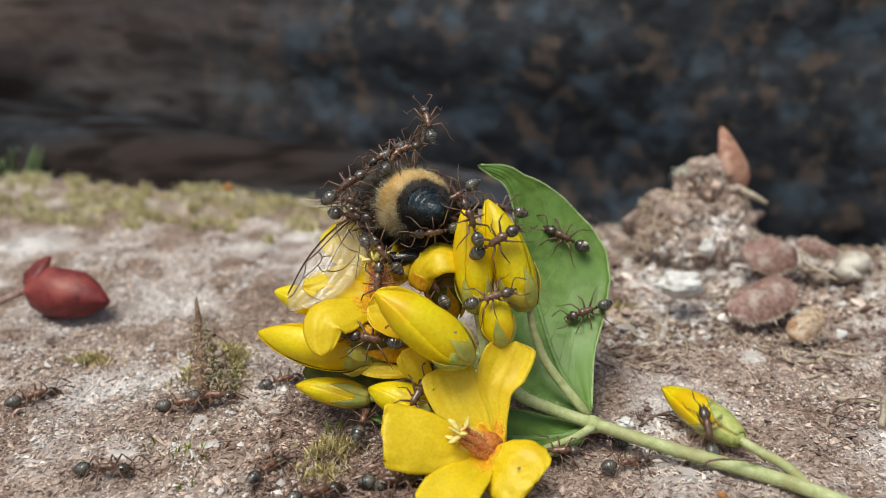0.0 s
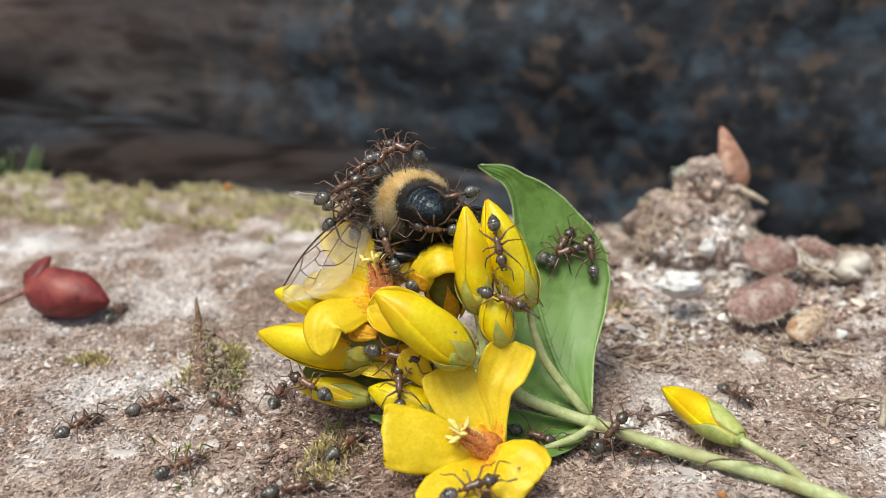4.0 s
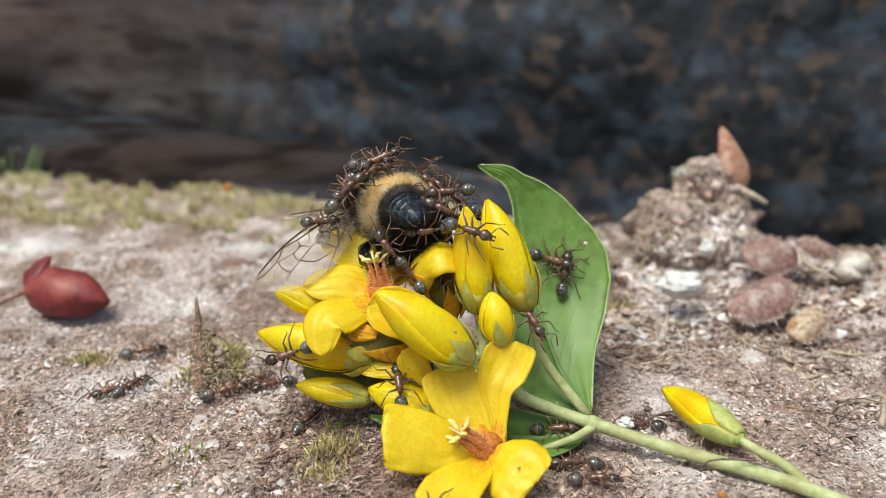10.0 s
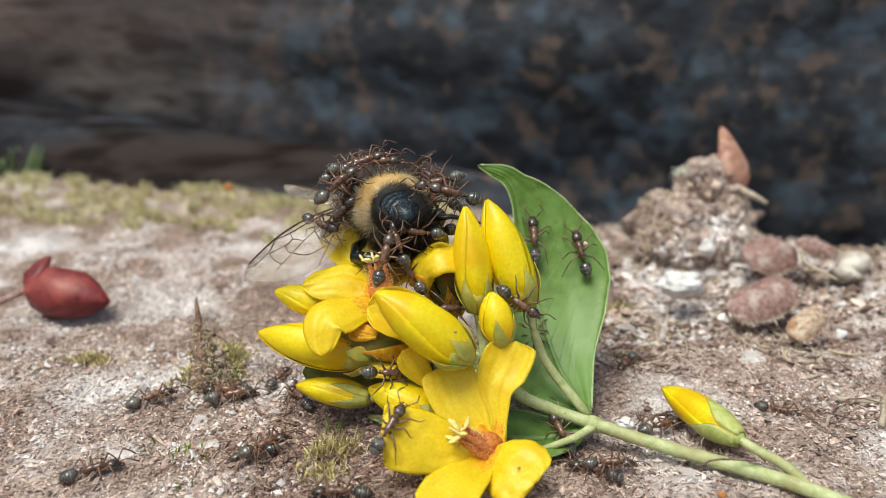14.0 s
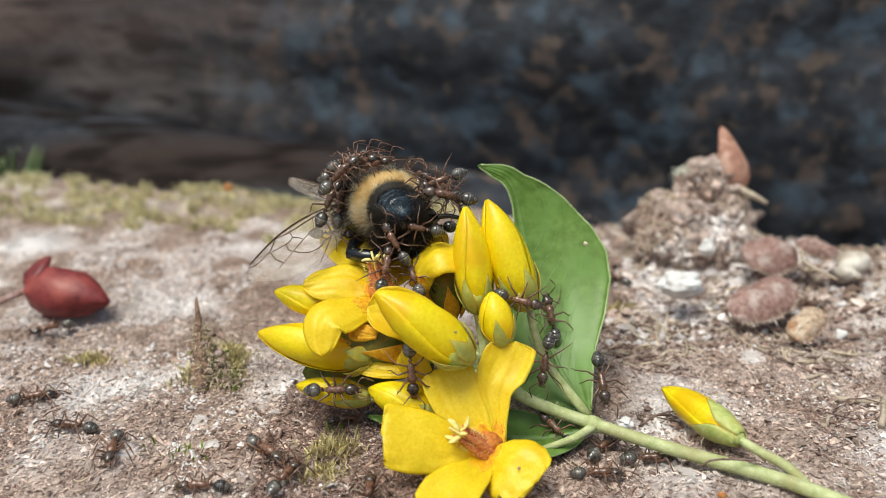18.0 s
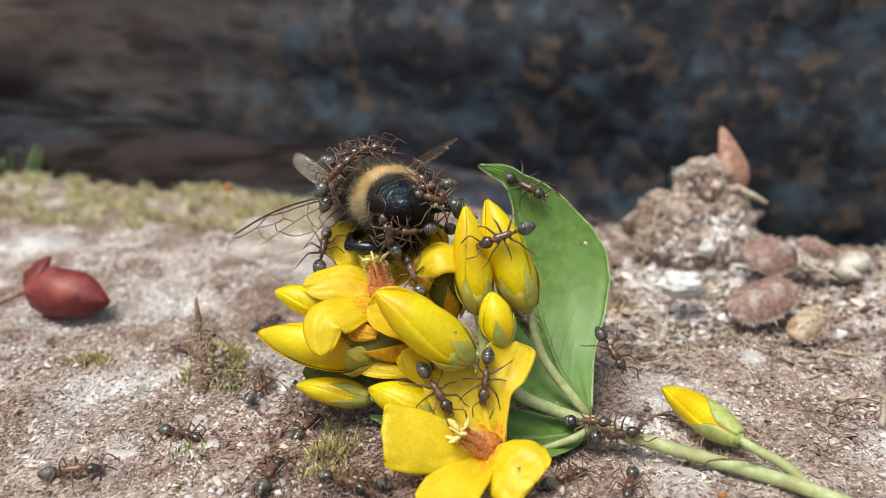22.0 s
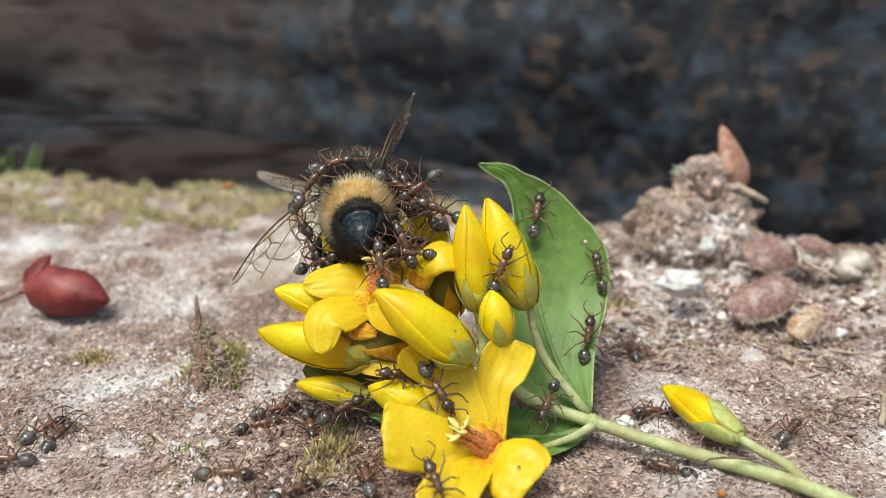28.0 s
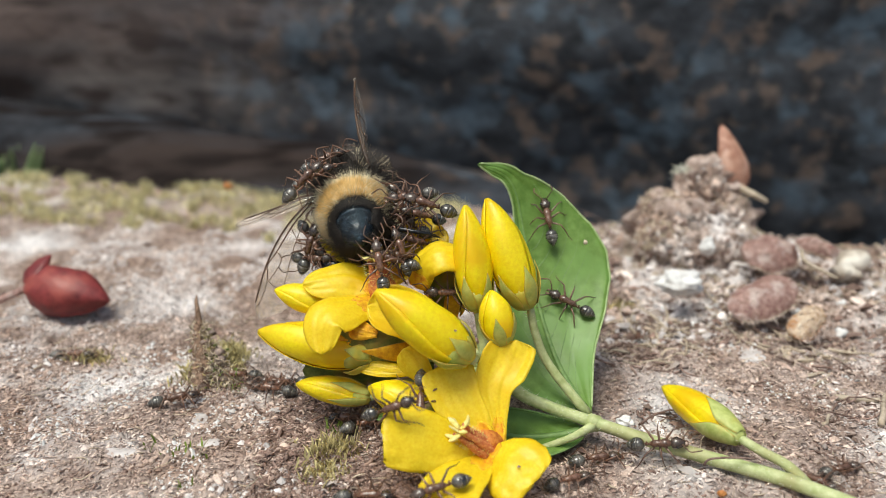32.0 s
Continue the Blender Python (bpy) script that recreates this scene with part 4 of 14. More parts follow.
for c, r in (((34.66, 26.43, 3.86), (3.3, 2.2, 1.75)), ((42.26, 39.43, 5.23), (1.2, 1.2, 1.5)), ((19.99, -6.97, -0.02), (0.9, 0.7, 0.5)), ((45.96, 46.85, 5.43), (1.5, 1.4, 1.6))):
    t = thing("lime_pebble", V(c), "chalky white lime crumb on the ledge", "pebble", "white pebbles")
    bm = bmesh.new()
    lump(bm, c, r, 0.38, r[0], 4)
    part("stone", bm, M_WHITE, t)
t = thing("stalked_seed", (-42.43, 82.79, 2.79), "tiny orange seed on a thin stalk", "seed")
bm = bmesh.new()
lump(bm, (-45.03, 83.27, 4.25), (1.0, 0.8, 0.75), 0.3, 2, 2)
part("seed", bm, M_ORANGE, t)
bm = bmesh.new()
tube(bm, spline([(-45.03, 83.20, 4.02), (-42.43, 82.79, 2.79), (-37.92, 75.40, 2.69)], 6), 0.3, 6)
part("stalk", bm, M_TAN, t)


for c, r, m, lab in (((7.14, -20.11, 2.57), 0.16, M_HUSK, "pale crumb on a petal"), ((1.19, -15.04, 14.29), 0.15, M_HUSK, "pale crumb on a bud"), ((3.40, -8.92, 10.47), 0.4, M_HUSK, "whitish crumb between the buds"),
                     ((16.93, 6.43, 16.30), 0.34, M_TAN, "pale crumb on the leaf"), ((26.41, -20.63, 0.01), 0.45, M_ORANGE, "orange crumb on the stone")):
    t = thing("crumb", V(c), lab, "crumb", "crumbs on the plant")
    bm = bmesh.new()
    lump(bm, c, (r, r * 0.7, r * 0.8), 0.4, r * 9, 2)
    part("grain", bm, m, t)

t = thing("dry_fibre", (27.75, -17.80, 1.91), "thin brown plant fibre lying across the green stem", "plant fibre")
bm = bmesh.new()
tube(bm, spline([(25.77, -16.75, 0.62), (26.07, -17.27, 1.59), (27.68, -17.92, 2.18), (30.38, -17.78, 1.97)], 14), [0.13, 0.15, 0.14, 0.11], 6)
part("strand", bm, M_MULCH, t)


def ground_straw(a, b, r, label):
    """A short split straw that lies on the ledge."""
    p = [V(*a, 0).lerp(V(*b, 0), k / 4) for k in range(5)]
    p = [V(q.x + 0.12 * math.sin(3.1 * k), q.y + 0.15 * math.cos(2.3 * k), ground_at(q.x, q.y) + r * 1.1) for k, q in enumerate(p)]
    t = thing("straw", p[0], label, "straw", "straws on the ledge")
    bm = bmesh.new()
    tube(bm, spline(p, 12), [r * (1.0 - 0.03 * k) for k in range(13)], 7)
    part("shaft", bm, M_TAN, t)


for a, b, r in (((46.06, -0.49), (51.65, 0.34), 0.42), ((45.10, 5.65), (47.88, 6.91), 0.3), ((44.84, 2.64), (48.46, 6.59), 0.2), ((41.87, -7.22), (44.72, -2.66), 0.25), ((48.45, -6.73), (52.73, 1.19), 0.4)):
    ground_straw(a, b, r, "short pale straw lying on the crumbs")


def lime_patch(x, y, rx, ry, seed):
    """A thin chalky splash that follows the stone."""
    bm = bmesh.new()
    ring = []
    for k in range(5):
        s = k / 4
        ring.append([])
        for q in range(26):
            a = 2 * math.pi * q / 26
            e = 1 + 0.45 * noise.noise(V(math.cos(a) * 1.6, math.sin(a) * 1.6, seed)) + 0.3 * noise.noise(V(math.cos(a) * 4, math.sin(a) * 4, seed))
            px, py = x + rx * s * e * math.cos(a), y + ry * s * e * math.sin(a)
            ring[-1].append(bm.verts.new((px, py, ground_at(px, py) + 0.28 * (1 - s ** 3) - 0.05)))
    for u, v in zip(ring, ring[1:]):
        for q in range(26):
            bm.faces.new((u[q], v[q], v[(q + 1) % 26], u[(q + 1) % 26]))
    bmesh.ops.remove_doubles(bm, verts=bm.verts, dist=0.001)
    t = thing("lime_patch", (x, y, ground_at(x, y)), "thin chalky white splash on the stone", "lime patch", "white splashes on the stone")
    part("crust", bm, M_DUST, t)


for (x, y), rx, ry, seed in (((-27.58, -4.48), 0.9, 2.6, 1.0), ((-25.10, -10.50), 1.5, 1.2, 4.0), ((-33.20, -12.71), 1.7, 0.9, 7.0), ((-32.57, 8.03), 1.5, 2.4, 9.0), ((28.49, 17.66), 1.6, 2.6, 12.0), ((40.03, 10.50), 1.8, 2.0, 15.0)):
    lime_patch(x, y, rx, ry, seed)


def scatter():
    """Crumbs, flakes and moss that nobody could count."""
    rs = np.random.RandomState(5)
    def flakes(name, n, region, size, material, label, category, lift=0.1, long=1.6, keep=None):
        x = rs.uniform(region[0], region[1], n * 3)
        y = region[2] + (region[3] - region[2]) * rs.rand(n * 3) ** 1.25
        ok = y < back_edge(x) - 1
        if keep is not None:
            ok &= keep(x, y)
        x, y = x[ok][:n], y[ok][:n]
        z = ledge_height(x, y)
        m = len(x)
        s = size * rs.lognormal(0, 0.42, m)
        a, tilt = rs.uniform(0, 6.283, m), rs.normal(0, 0.4, m)
        ca, sa = np.cos(a), np.sin(a)
        lx, ly, lz = s * long * 0.5 * rs.uniform(0.7, 1.5, m), s * 0.5 * rs.uniform(0.5, 1.2, m), s * rs.uniform(0.3, 0.6, m)
        shape = ((-1, -0.6, 0), (-0.2, -1, 0.2), (1, -0.3, 0), (0.5, 0.9, 0), (-0.7, 0.8, 0.2), (-0.1, -0.1, 1.2), (0.1, 0.1, -0.8))
        cols = []
        for u, v, w in shape:
            qx, qy = u * lx * rs.uniform(0.8, 1.2, m), v * ly
            cols.append(np.stack([x + ca * qx - sa * qy, y + sa * qx + ca * qy, z + lift * s + w * lz + tilt * qx], 1))
        verts = np.stack(cols, 1).reshape(-1, 3)
        one = np.array([tri for i in range(5) for tri in ((i, (i + 1) % 5, 5), ((i + 1) % 5, i, 6))])
        faces = (one[None] + 7 * np.arange(m)[:, None, None]).reshape(-1, 3).tolist()
        ob = raw(name, verts, faces, material)
        tagged(ob, label, category, kind="stuff")
    flakes("stone_crumbs", 60000, (-85, 85, -45, 55), 0.20, M_CRUMB, "fine pinkish beige crumbs and flakes of stone", "crumbs")
    flakes("coarse_crumbs", 9000, (-120, 110, -20, 105), 0.38, M_CRUMB, "coarse pinkish crumbs along the ledge", "crumbs")
    bloom = lambda x, y: smooth_noise(x, y, 7, 41) + 0.5 * smooth_noise(x, y, 2.5, 42) > -0.05
    flakes("lime_dust", 8000, (-65.25, -31.00, 23.37, 79.58), 0.27, M_DUST, "chalky white lime dust on the stone", "lime dust", 0.02, 1.3, bloom)
    flakes("lime_specks", 1100, (-45.17, -20.08, -19.12, 17.32), 0.24, M_WHITE, "chalky white lime specks on the stone", "lime dust", 0.05, 1.3, lambda x, y: smooth_noise(x, y, 6, 43) + 0.4 * smooth_noise(x, y, 2, 44) > 0.1)
    flakes("pale_bloom", 2200, (-70, -14, -30, 16), 0.28, M_DUST, "pale chalky bloom on the stone", "lime dust", 0.03, 1.3, lambda x, y: smooth_noise(x, y, 8, 61) + 0.5 * smooth_noise(x, y, 2.5, 62) > 0.0)
    flakes("lime_grains", 1000, (21.97, 56.29, -13.03, 45.70), 0.26, M_WHITE, "chalky white lime grains on the stone", "lime dust", 0.05, 1.3, lambda x, y: smooth_noise(x, y, 6, 45) + 0.4 * smooth_noise(x, y, 2, 46) > 0.45)
    flakes("lime_fluff", 3600, (30.35, 69.02, 26.62, 61.82), 0.55, M_DUST, "pale lime dust and fluff on the debris", "lime dust", 0.3, 1.5, lambda x, y: smooth_noise(x, y, 7, 47) + 0.5 * smooth_noise(x, y, 2.5, 48) > 0.0)
    right = lambda x, y: smooth_noise(x, y, 8, 31) > -0.1
    flakes("rubble_chips", 4200, (24, 100, 24, 84), 0.55, M_CRUMB, "loose pinkish beige chips heaped on the ledge", "crumbs", 0.45, 1.4)
    flakes("brown_rubble", 1900, (22, 100, 14, 84), 0.5, M_MULCH, "loose dark brown chips among the rubble", "plant litter", 0.45, 1.7)
    flakes("pale_rubble", 1700, (22, 100, 16, 84), 0.5, M_DUST, "pale lime chips among the rubble", "lime dust", 0.5, 1.4, lambda x, y: smooth_noise(x, y, 8, 51) + 0.5 * smooth_noise(x, y, 3, 52) > 0.1)
    flakes("mulch_flakes", 2600, (14, 100, -20, 78), 0.22, M_MULCH, "dark brown flakes of plant litter", "plant litter", 0.3, 1.8, right)
    flakes("pale_flakes", 4000, (20, 100, -10, 78), 0.24, M_LUMP, "pale flakes of plant litter on the ledge", "plant litter", 0.4, 1.8, right)
    flakes("litter_flakes", 1800, (-60, 20, -35, 20), 0.22, M_MULCH, "small dark brown litter flakes", "plant litter", 0.2, 2.2, lambda x, y: smooth_noise(x, y, 6, 32) > 0.25)

    def shavings(name, n, region, length, r, material, label):
        """Short bent slivers: three-sided, four rings each."""
        x = rs.uniform(region[0], region[1], n)
        y = region[2] + (region[3] - region[2]) * rs.rand(n) ** 1.3
        z = ledge_height(x, y)
        s, w = length * rs.lognormal(0, 0.45, n), r * rs.lognormal(0, 0.4, n)
        a, bend, rise = rs.uniform(0, 6.283, n), rs.normal(0, 0.5, n), rs.normal(0.05, 0.22, n)
        d, e = np.stack([np.cos(a), np.sin(a)]), np.stack([-np.sin(a), np.cos(a)])
        rings = []
        for u, k in ((-0.5, 0.35), (-0.17, 1.0), (0.17, 0.95), (0.5, 0.3)):
            side = bend * s * (0.25 - u * u)
            cx, cy = x + d[0] * s * u + e[0] * side, y + d[1] * s * u + e[1] * side
            cz = z + w * 0.5 + rise * s * u + 0.35 * np.abs(bend) * s * (0.25 - u * u)
            for p, q in ((-1, -0.3), (1, -0.3), (0, 0.7)):
                rings.append(np.stack([cx + e[0] * w * k * p, cy + e[1] * w * k * p, cz + w * k * q], 1))
        verts = np.stack(rings, 1).reshape(-1, 3)
        one = [(3 * i + j, 3 * i + (j + 1) % 3, 3 * i + 3 + (j + 1) % 3, 3 * i + 3 + j) for i in range(3) for j in range(3)]
        faces = (np.array(one)[None] + 12 * np.arange(n)[:, None, None]).reshape(-1, 4).tolist()
        tagged(raw(name, verts, faces, material, smooth=True), label, "crumbs", kind="stuff")
    shavings("stone_slivers", 46000, (-70, 85, -42, 48), 0.5, 0.095, M_SLIVER, "fine pinkish slivers and shavings on the stone")
    shavings("dark_slivers", 8000, (-70, 85, -42, 48), 0.5, 0.09, M_MULCH, "fine brown slivers between the crumbs")

    # Brown litter, laid thick so its dark colour stands in for the flower's shade.
    shavings("shaded_litter", 10000, (-19, 3, -23, 4), 0.65, 0.10, M_MULCH, "brown plant litter that also stands in for shade round the flower")

    def fibres(name, n, region, length, r, material, label, keep=None):
        bm = bmesh.new()
        while n:
            px, py = rs.uniform(region[0], region[1]), rs.uniform(region[2], region[3])
            if py > float(back_edge(np.array([px]))[0]) - 1 or (keep is not None and not keep(np.array([px]), np.array([py]))[0]):
                continue
            n -= 1
            a, s = rs.uniform(0, 6.283), length * rs.lognormal(0, 0.5)
            d, side = V(math.cos(a), math.sin(a), rs.uniform(-0.1, 0.5)) * s, V(-math.sin(a), math.cos(a), rs.uniform(0, 0.8)) * s * rs.uniform(-0.5, 0.5)
            p = V(px, py, ground_at(px, py) + 0.15)
            q = r * rs.uniform(0.6, 1.5)
            tube(bm, [bezier(p, p + d * 0.5 + side, p + d, k / 4) for k in range(5)], [q, q, q * 0.9, q * 0.8, q * 0.4], 4)
        tagged(part(name, bm, material), label, "plant litter", kind="stuff")
    fibres("pale_fibres", 1500, (22, 100, 10, 82), 1.9, 0.16, M_TAN, "pale curled plant fibres on the crumbs", right)
    fibres("brown_fibres", 1200, (20, 100, -6, 82), 1.7, 0.13, M_MULCH, "brown curled plant fibres on the crumbs", right)
    fibres("thin_straws", 900, (-70, 60, -40, 30), 1.2, 0.06, M_TAN, "tiny pale straws among the crumbs")

    def moss(name, spots, material, label, category, hgt):
        verts, faces = [], []
        for cx, cy, rad, n in spots:
            for k in range(n):
                px, py = cx + rs.normal(0, rad), cy + rs.normal(0, rad * 0.8)
                if py > float(back_edge(np.array([px]))[0]) - 0.5:
                    continue
                pz = ground_at(px, py)
                h = hgt * rs.uniform(0.4, 1.1)
                a = rs.uniform(0, 6.283)
                w = 0.11
                lean = rs.normal(0, 0.45, 2)
                i = len(verts)
                verts += [(px - w * math.cos(a), py - w * math.sin(a), pz - 0.1), (px + w * math.cos(a), py + w * math.sin(a), pz - 0.1),
                          (px + lean[0] * h * 0.5 + w * math.cos(a), py + lean[1] * h * 0.5 + w * math.sin(a), pz + h * 0.6),
                          (px + lean[0] * h * 0.5 - w * math.cos(a), py + lean[1] * h * 0.5 - w * math.sin(a), pz + h * 0.6),
                          (px + lean[0] * h * 1.1, py + lean[1] * h * 1.1, pz + h)]
                faces += [(i, i + 1, i + 2, i + 3), (i + 3, i + 2, i + 4)]
        ob = raw(name, verts, faces, material)
        tagged(ob, label, category, kind="stuff")
    back = [(x, 87 - 0.264 * x - rs.uniform(0, 34), rs.uniform(0.4, 2.0), 70) for x in np.linspace(-112, 4, 125)]
    moss("moss_mat", back, M_MOSS, "thin yellow-green moss along the ledge's back edge", "moss", 2.3)
    moss("moss_tufts", [(-28.24, 6.79, 1.6, 900), (-28.98, 12.70, 1.5, 700), (-30.28, 5.21, 1.2, 200), (-46.14, 11.82, 1.2, 160), (-11.44, -11.93, 1.3, 300), (-11.76, -16.18, 1.3, 160), (27.00, 30.04, 1.0, 160)], M_TUFT, "small olive-tan moss tufts on the stone", "moss", 1.25)
    moss("grass_sprouts", [(-26.60, -12.48, 1.1, 12), (-25.42, -18.16, 0.7, 6), (-29.89, -11.37, 0.9, 6), (-11.25, -8.46, 0.8, 16)], M_GRASSY, "tiny bright green moss sprouts", "moss", 1.4)


scatter()


def build_clods():
    """Small crumbly clods heaped on the back of the ledge."""
    rnd = random.Random(21)
    for name, n, material, label in (("brown_clods", 90, M_LUMP, "small crumbly brown clods on the ledge"), ("pale_clods", 60, M_WHITE, "small whitish lime clods on the ledge")):
        bm = bmesh.new()
        for k in range(n):
            x = rnd.uniform(22, 92)
            y = rnd.uniform(14, 86 - 0.264 * x)
            if abs(x - 35.6) < 2.5 and abs(y - 27) < 2.5:
                continue
            r = rnd.lognormvariate(-0.25, 0.45) * (1 if n > 100 else 0.7)
            lump(bm, (x, y, ground_at(x, y) + r * 0.3), (r, r * rnd.uniform(0.7, 1.1), r * rnd.uniform(0.6, 1.0)), 0.4, k * 1.7, 2)
        tagged(part(name, bm, material), label, "clods", kind="stuff")


build_clods()
g = thing("grass_tuft", (-108.01, 112.56, -2.70), "blurred bright green grass tuft behind the ledge", "grass")
rnd = random.Random(4)
for k in range(70):
    a = V(-118.39, 130.63, -11.79) + V(rnd.gauss(-6.5, 4.0), rnd.gauss(0, 8), -9)
    b = a + V(rnd.gauss(1, 2.2), rnd.gauss(0, 3), rnd.uniform(17, 26))
    bm = bmesh.new()
    tube(bm, [bezier(a, a.lerp(b, 0.5) + V(0, 0, 3), b, q / 6) for q in range(7)], [1.5, 1.6, 1.6, 1.4, 1.1, 0.7, 0.1], 6)
    part("blade", bm, M_BLADE, g)
t = thing("bark_stub", (-32.71, 12.70, 0.00), "thin ragged splinter of rotten wood standing in moss", "wood splinter")
bm = bmesh.new()
STUB = (V(-29.55, 3.15, -1.26), V(-30.47, 8.03, 8.92))
for k, (lean, top, r) in enumerate(((0.0, 1.0, 0.30), (0.5, 0.93, 0.24), (-0.35, 0.78, 0.36), (0.2, 0.7, 0.5), (0.75, 0.55, 0.6))):
    p = [STUB[0].lerp(STUB[1], top * q / 16) + V(lean * (1 - 0.7 * q / 16) + 0.42 * noise.noise(V(q * 0.61, k * 3.1, 0)), 0.2 * noise.noise(V(q * 0.4, k, 5)) - 0.2 * (k % 2), 0) for q in range(17)]
    tube(bm, p, [r * (1.7 - 1.1 * q / 16) * (1 + 1.2 * noise.noise(V(q * 1.37, k * 1.7, 2))) if q < 16 else 0.06 for q in range(17)], 9)
part("splinter", bm, M_ROT, t)
rnd = random.Random(9)


def stub_place(side):
    """A place in the crumbling heap that leans on the splinter, thickest at its foot."""
    u = 0.70 * rnd.random() ** 1.1
    w = rnd.uniform(-1, 1)
    foot = max(0.4, 1.9 - 2.1 * u)
    return STUB[0].lerp(STUB[1], u) + V(w * foot + side * max(0.0, 0.70 - u) * rnd.random(), -foot * (1 - w * w) ** 0.5 * rnd.uniform(0.2, 1.0) + 0.5, rnd.gauss(0, 0.15))


def stub_litter(name, n, reach, r, material, label, side):
    """Bent strands that cling round the splinter."""
    bm = bmesh.new()
    for k in range(n):
        p = stub_place(side)
        d = V(rnd.gauss(0, 1), rnd.gauss(-0.2, 0.8), rnd.gauss(-0.1, 0.8)).normalized() * reach * rnd.lognormvariate(-0.3, 0.5)
        bow = V(rnd.gauss(0, 0.3), rnd.gauss(0, 0.3), rnd.gauss(0.1, 0.3)) * reach
        g = r * rnd.lognormvariate(0, 0.35)
        tube(bm, [bezier(p, p + d * 0.5 + bow, p + d, q / 4) for q in range(5)], [g * 0.8, g, g, g * 0.8, g * 0.3], 4)
    part(name, bm, material, t, label)


bm = bmesh.new()
for k in range(46):
    r = rnd.lognormvariate(-0.75, 0.4)
    lump(bm, stub_place(6.0) + V(0, 0.35, 0), (r * 1.2, r, r * 0.9), 0.5, k * 1.9, 2)
part("crumbs", bm, M_LUMP, t, "brown crumbs of rotten wood")
stub_litter("dry_litter", 1500, 0.8, 0.062, M_TAN, "pale brown litter", 6.0)
stub_litter("dark_litter", 260, 0.9, 0.07, M_MULCH, "dark brown litter", 5.0)
stub_litter("moss_hair", 380, 0.6, 0.06, M_TUFT, "dry olive-tan moss strands", 6.5)
stub_litter("green_moss", 90, 0.7, 0.09, M_GRASSY, "green moss leaves", 7.0)


# ---- the bumblebee: its own space, mm, head towards +y, back up ----
def bee_spine(s):
    """Centre and radius of the abdomen, s 0 at the waist to 1 at the tip."""
    r = np.interp(s, [0, 0.1, 0.2, 0.28, 0.42, 0.54, 0.64, 0.74, 0.82, 0.89, 0.94, 0.98, 1.0], [1.5, 2.6, 3.1, 3.25, 3.08, 2.66, 2.2, 1.92, 1.65, 1.3, 0.92, 0.5, 0.1])
    return V(0, 3.6 - 8.6 * s, 0.4 - 1.9 * s * s), float(r)


def abdomen_piece(bm, s0, s1, swell=0.0, n=28, m=8, flare=0.0):
    rings = []
    for i in range(m + 1):
        s = s0 + (s1 - s0) * i / m
        c, r = bee_spine(s)
        r += swell * math.sin(math.pi * (0.1 + 0.8 * i / m)) ** 0.5 + flare * (i / m) ** 3
        rings.append([bm.verts.new(c + V(r * math.cos(a), 0, 0.92 * r * math.sin(a))) for a in (2 * math.pi * k / n for k in range(n))])
    for a, b in zip(rings, rings[1:]):
        for k in range(n):
            bm.faces.new((a[k], b[k], b[(k + 1) % n], a[(k + 1) % n]))
    bm.faces.new(rings[0])
    bm.faces.new(rings[-1][::-1])


def abdomen_hair(s0, s1, count, length, lay, rnd, a0=0.0, a1=6.283, loose=0.22):
    out = []
    for k in range(count):
        s, a = rnd.uniform(s0, s1), rnd.uniform(a0, a1)
        c, r = bee_spine(s)
        o = V(math.cos(a), 0, 0.92 * math.sin(a))
        d = (o.normalized() + V(rnd.gauss(0, loose), lay + rnd.gauss(0, loose), rnd.gauss(0, loose))).normalized()
        out.append((c + o * r * 0.98, d * length * rnd.uniform(0.45, 1.25)))
    return out


def ball_hair(c, r, count, length, lay, rnd, keep=None):
    out = []
    while len(out) < count:
        o = V(rnd.gauss(0, 1), rnd.gauss(0, 1), rnd.gauss(0, 1)).normalized()
        if keep and not keep(o):
            continue
        p = V(c) + V(o.x * r[0], o.y * r[1], o.z * r[2]) * 0.98
        d = (o + V(rnd.gauss(0, 0.3), rnd.gauss(0, 0.3) + lay, rnd.gauss(0, 0.3))).normalized()
        out.append((p, d * length * rnd.uniform(0.5, 1.3)))
    return out


def hairs(name, roots, material, parent, label, r=0.045):
    bm = bmesh.new()
    spikes(bm, roots, r)
    return part(name, bm, material, parent, label)


WINGS = {}


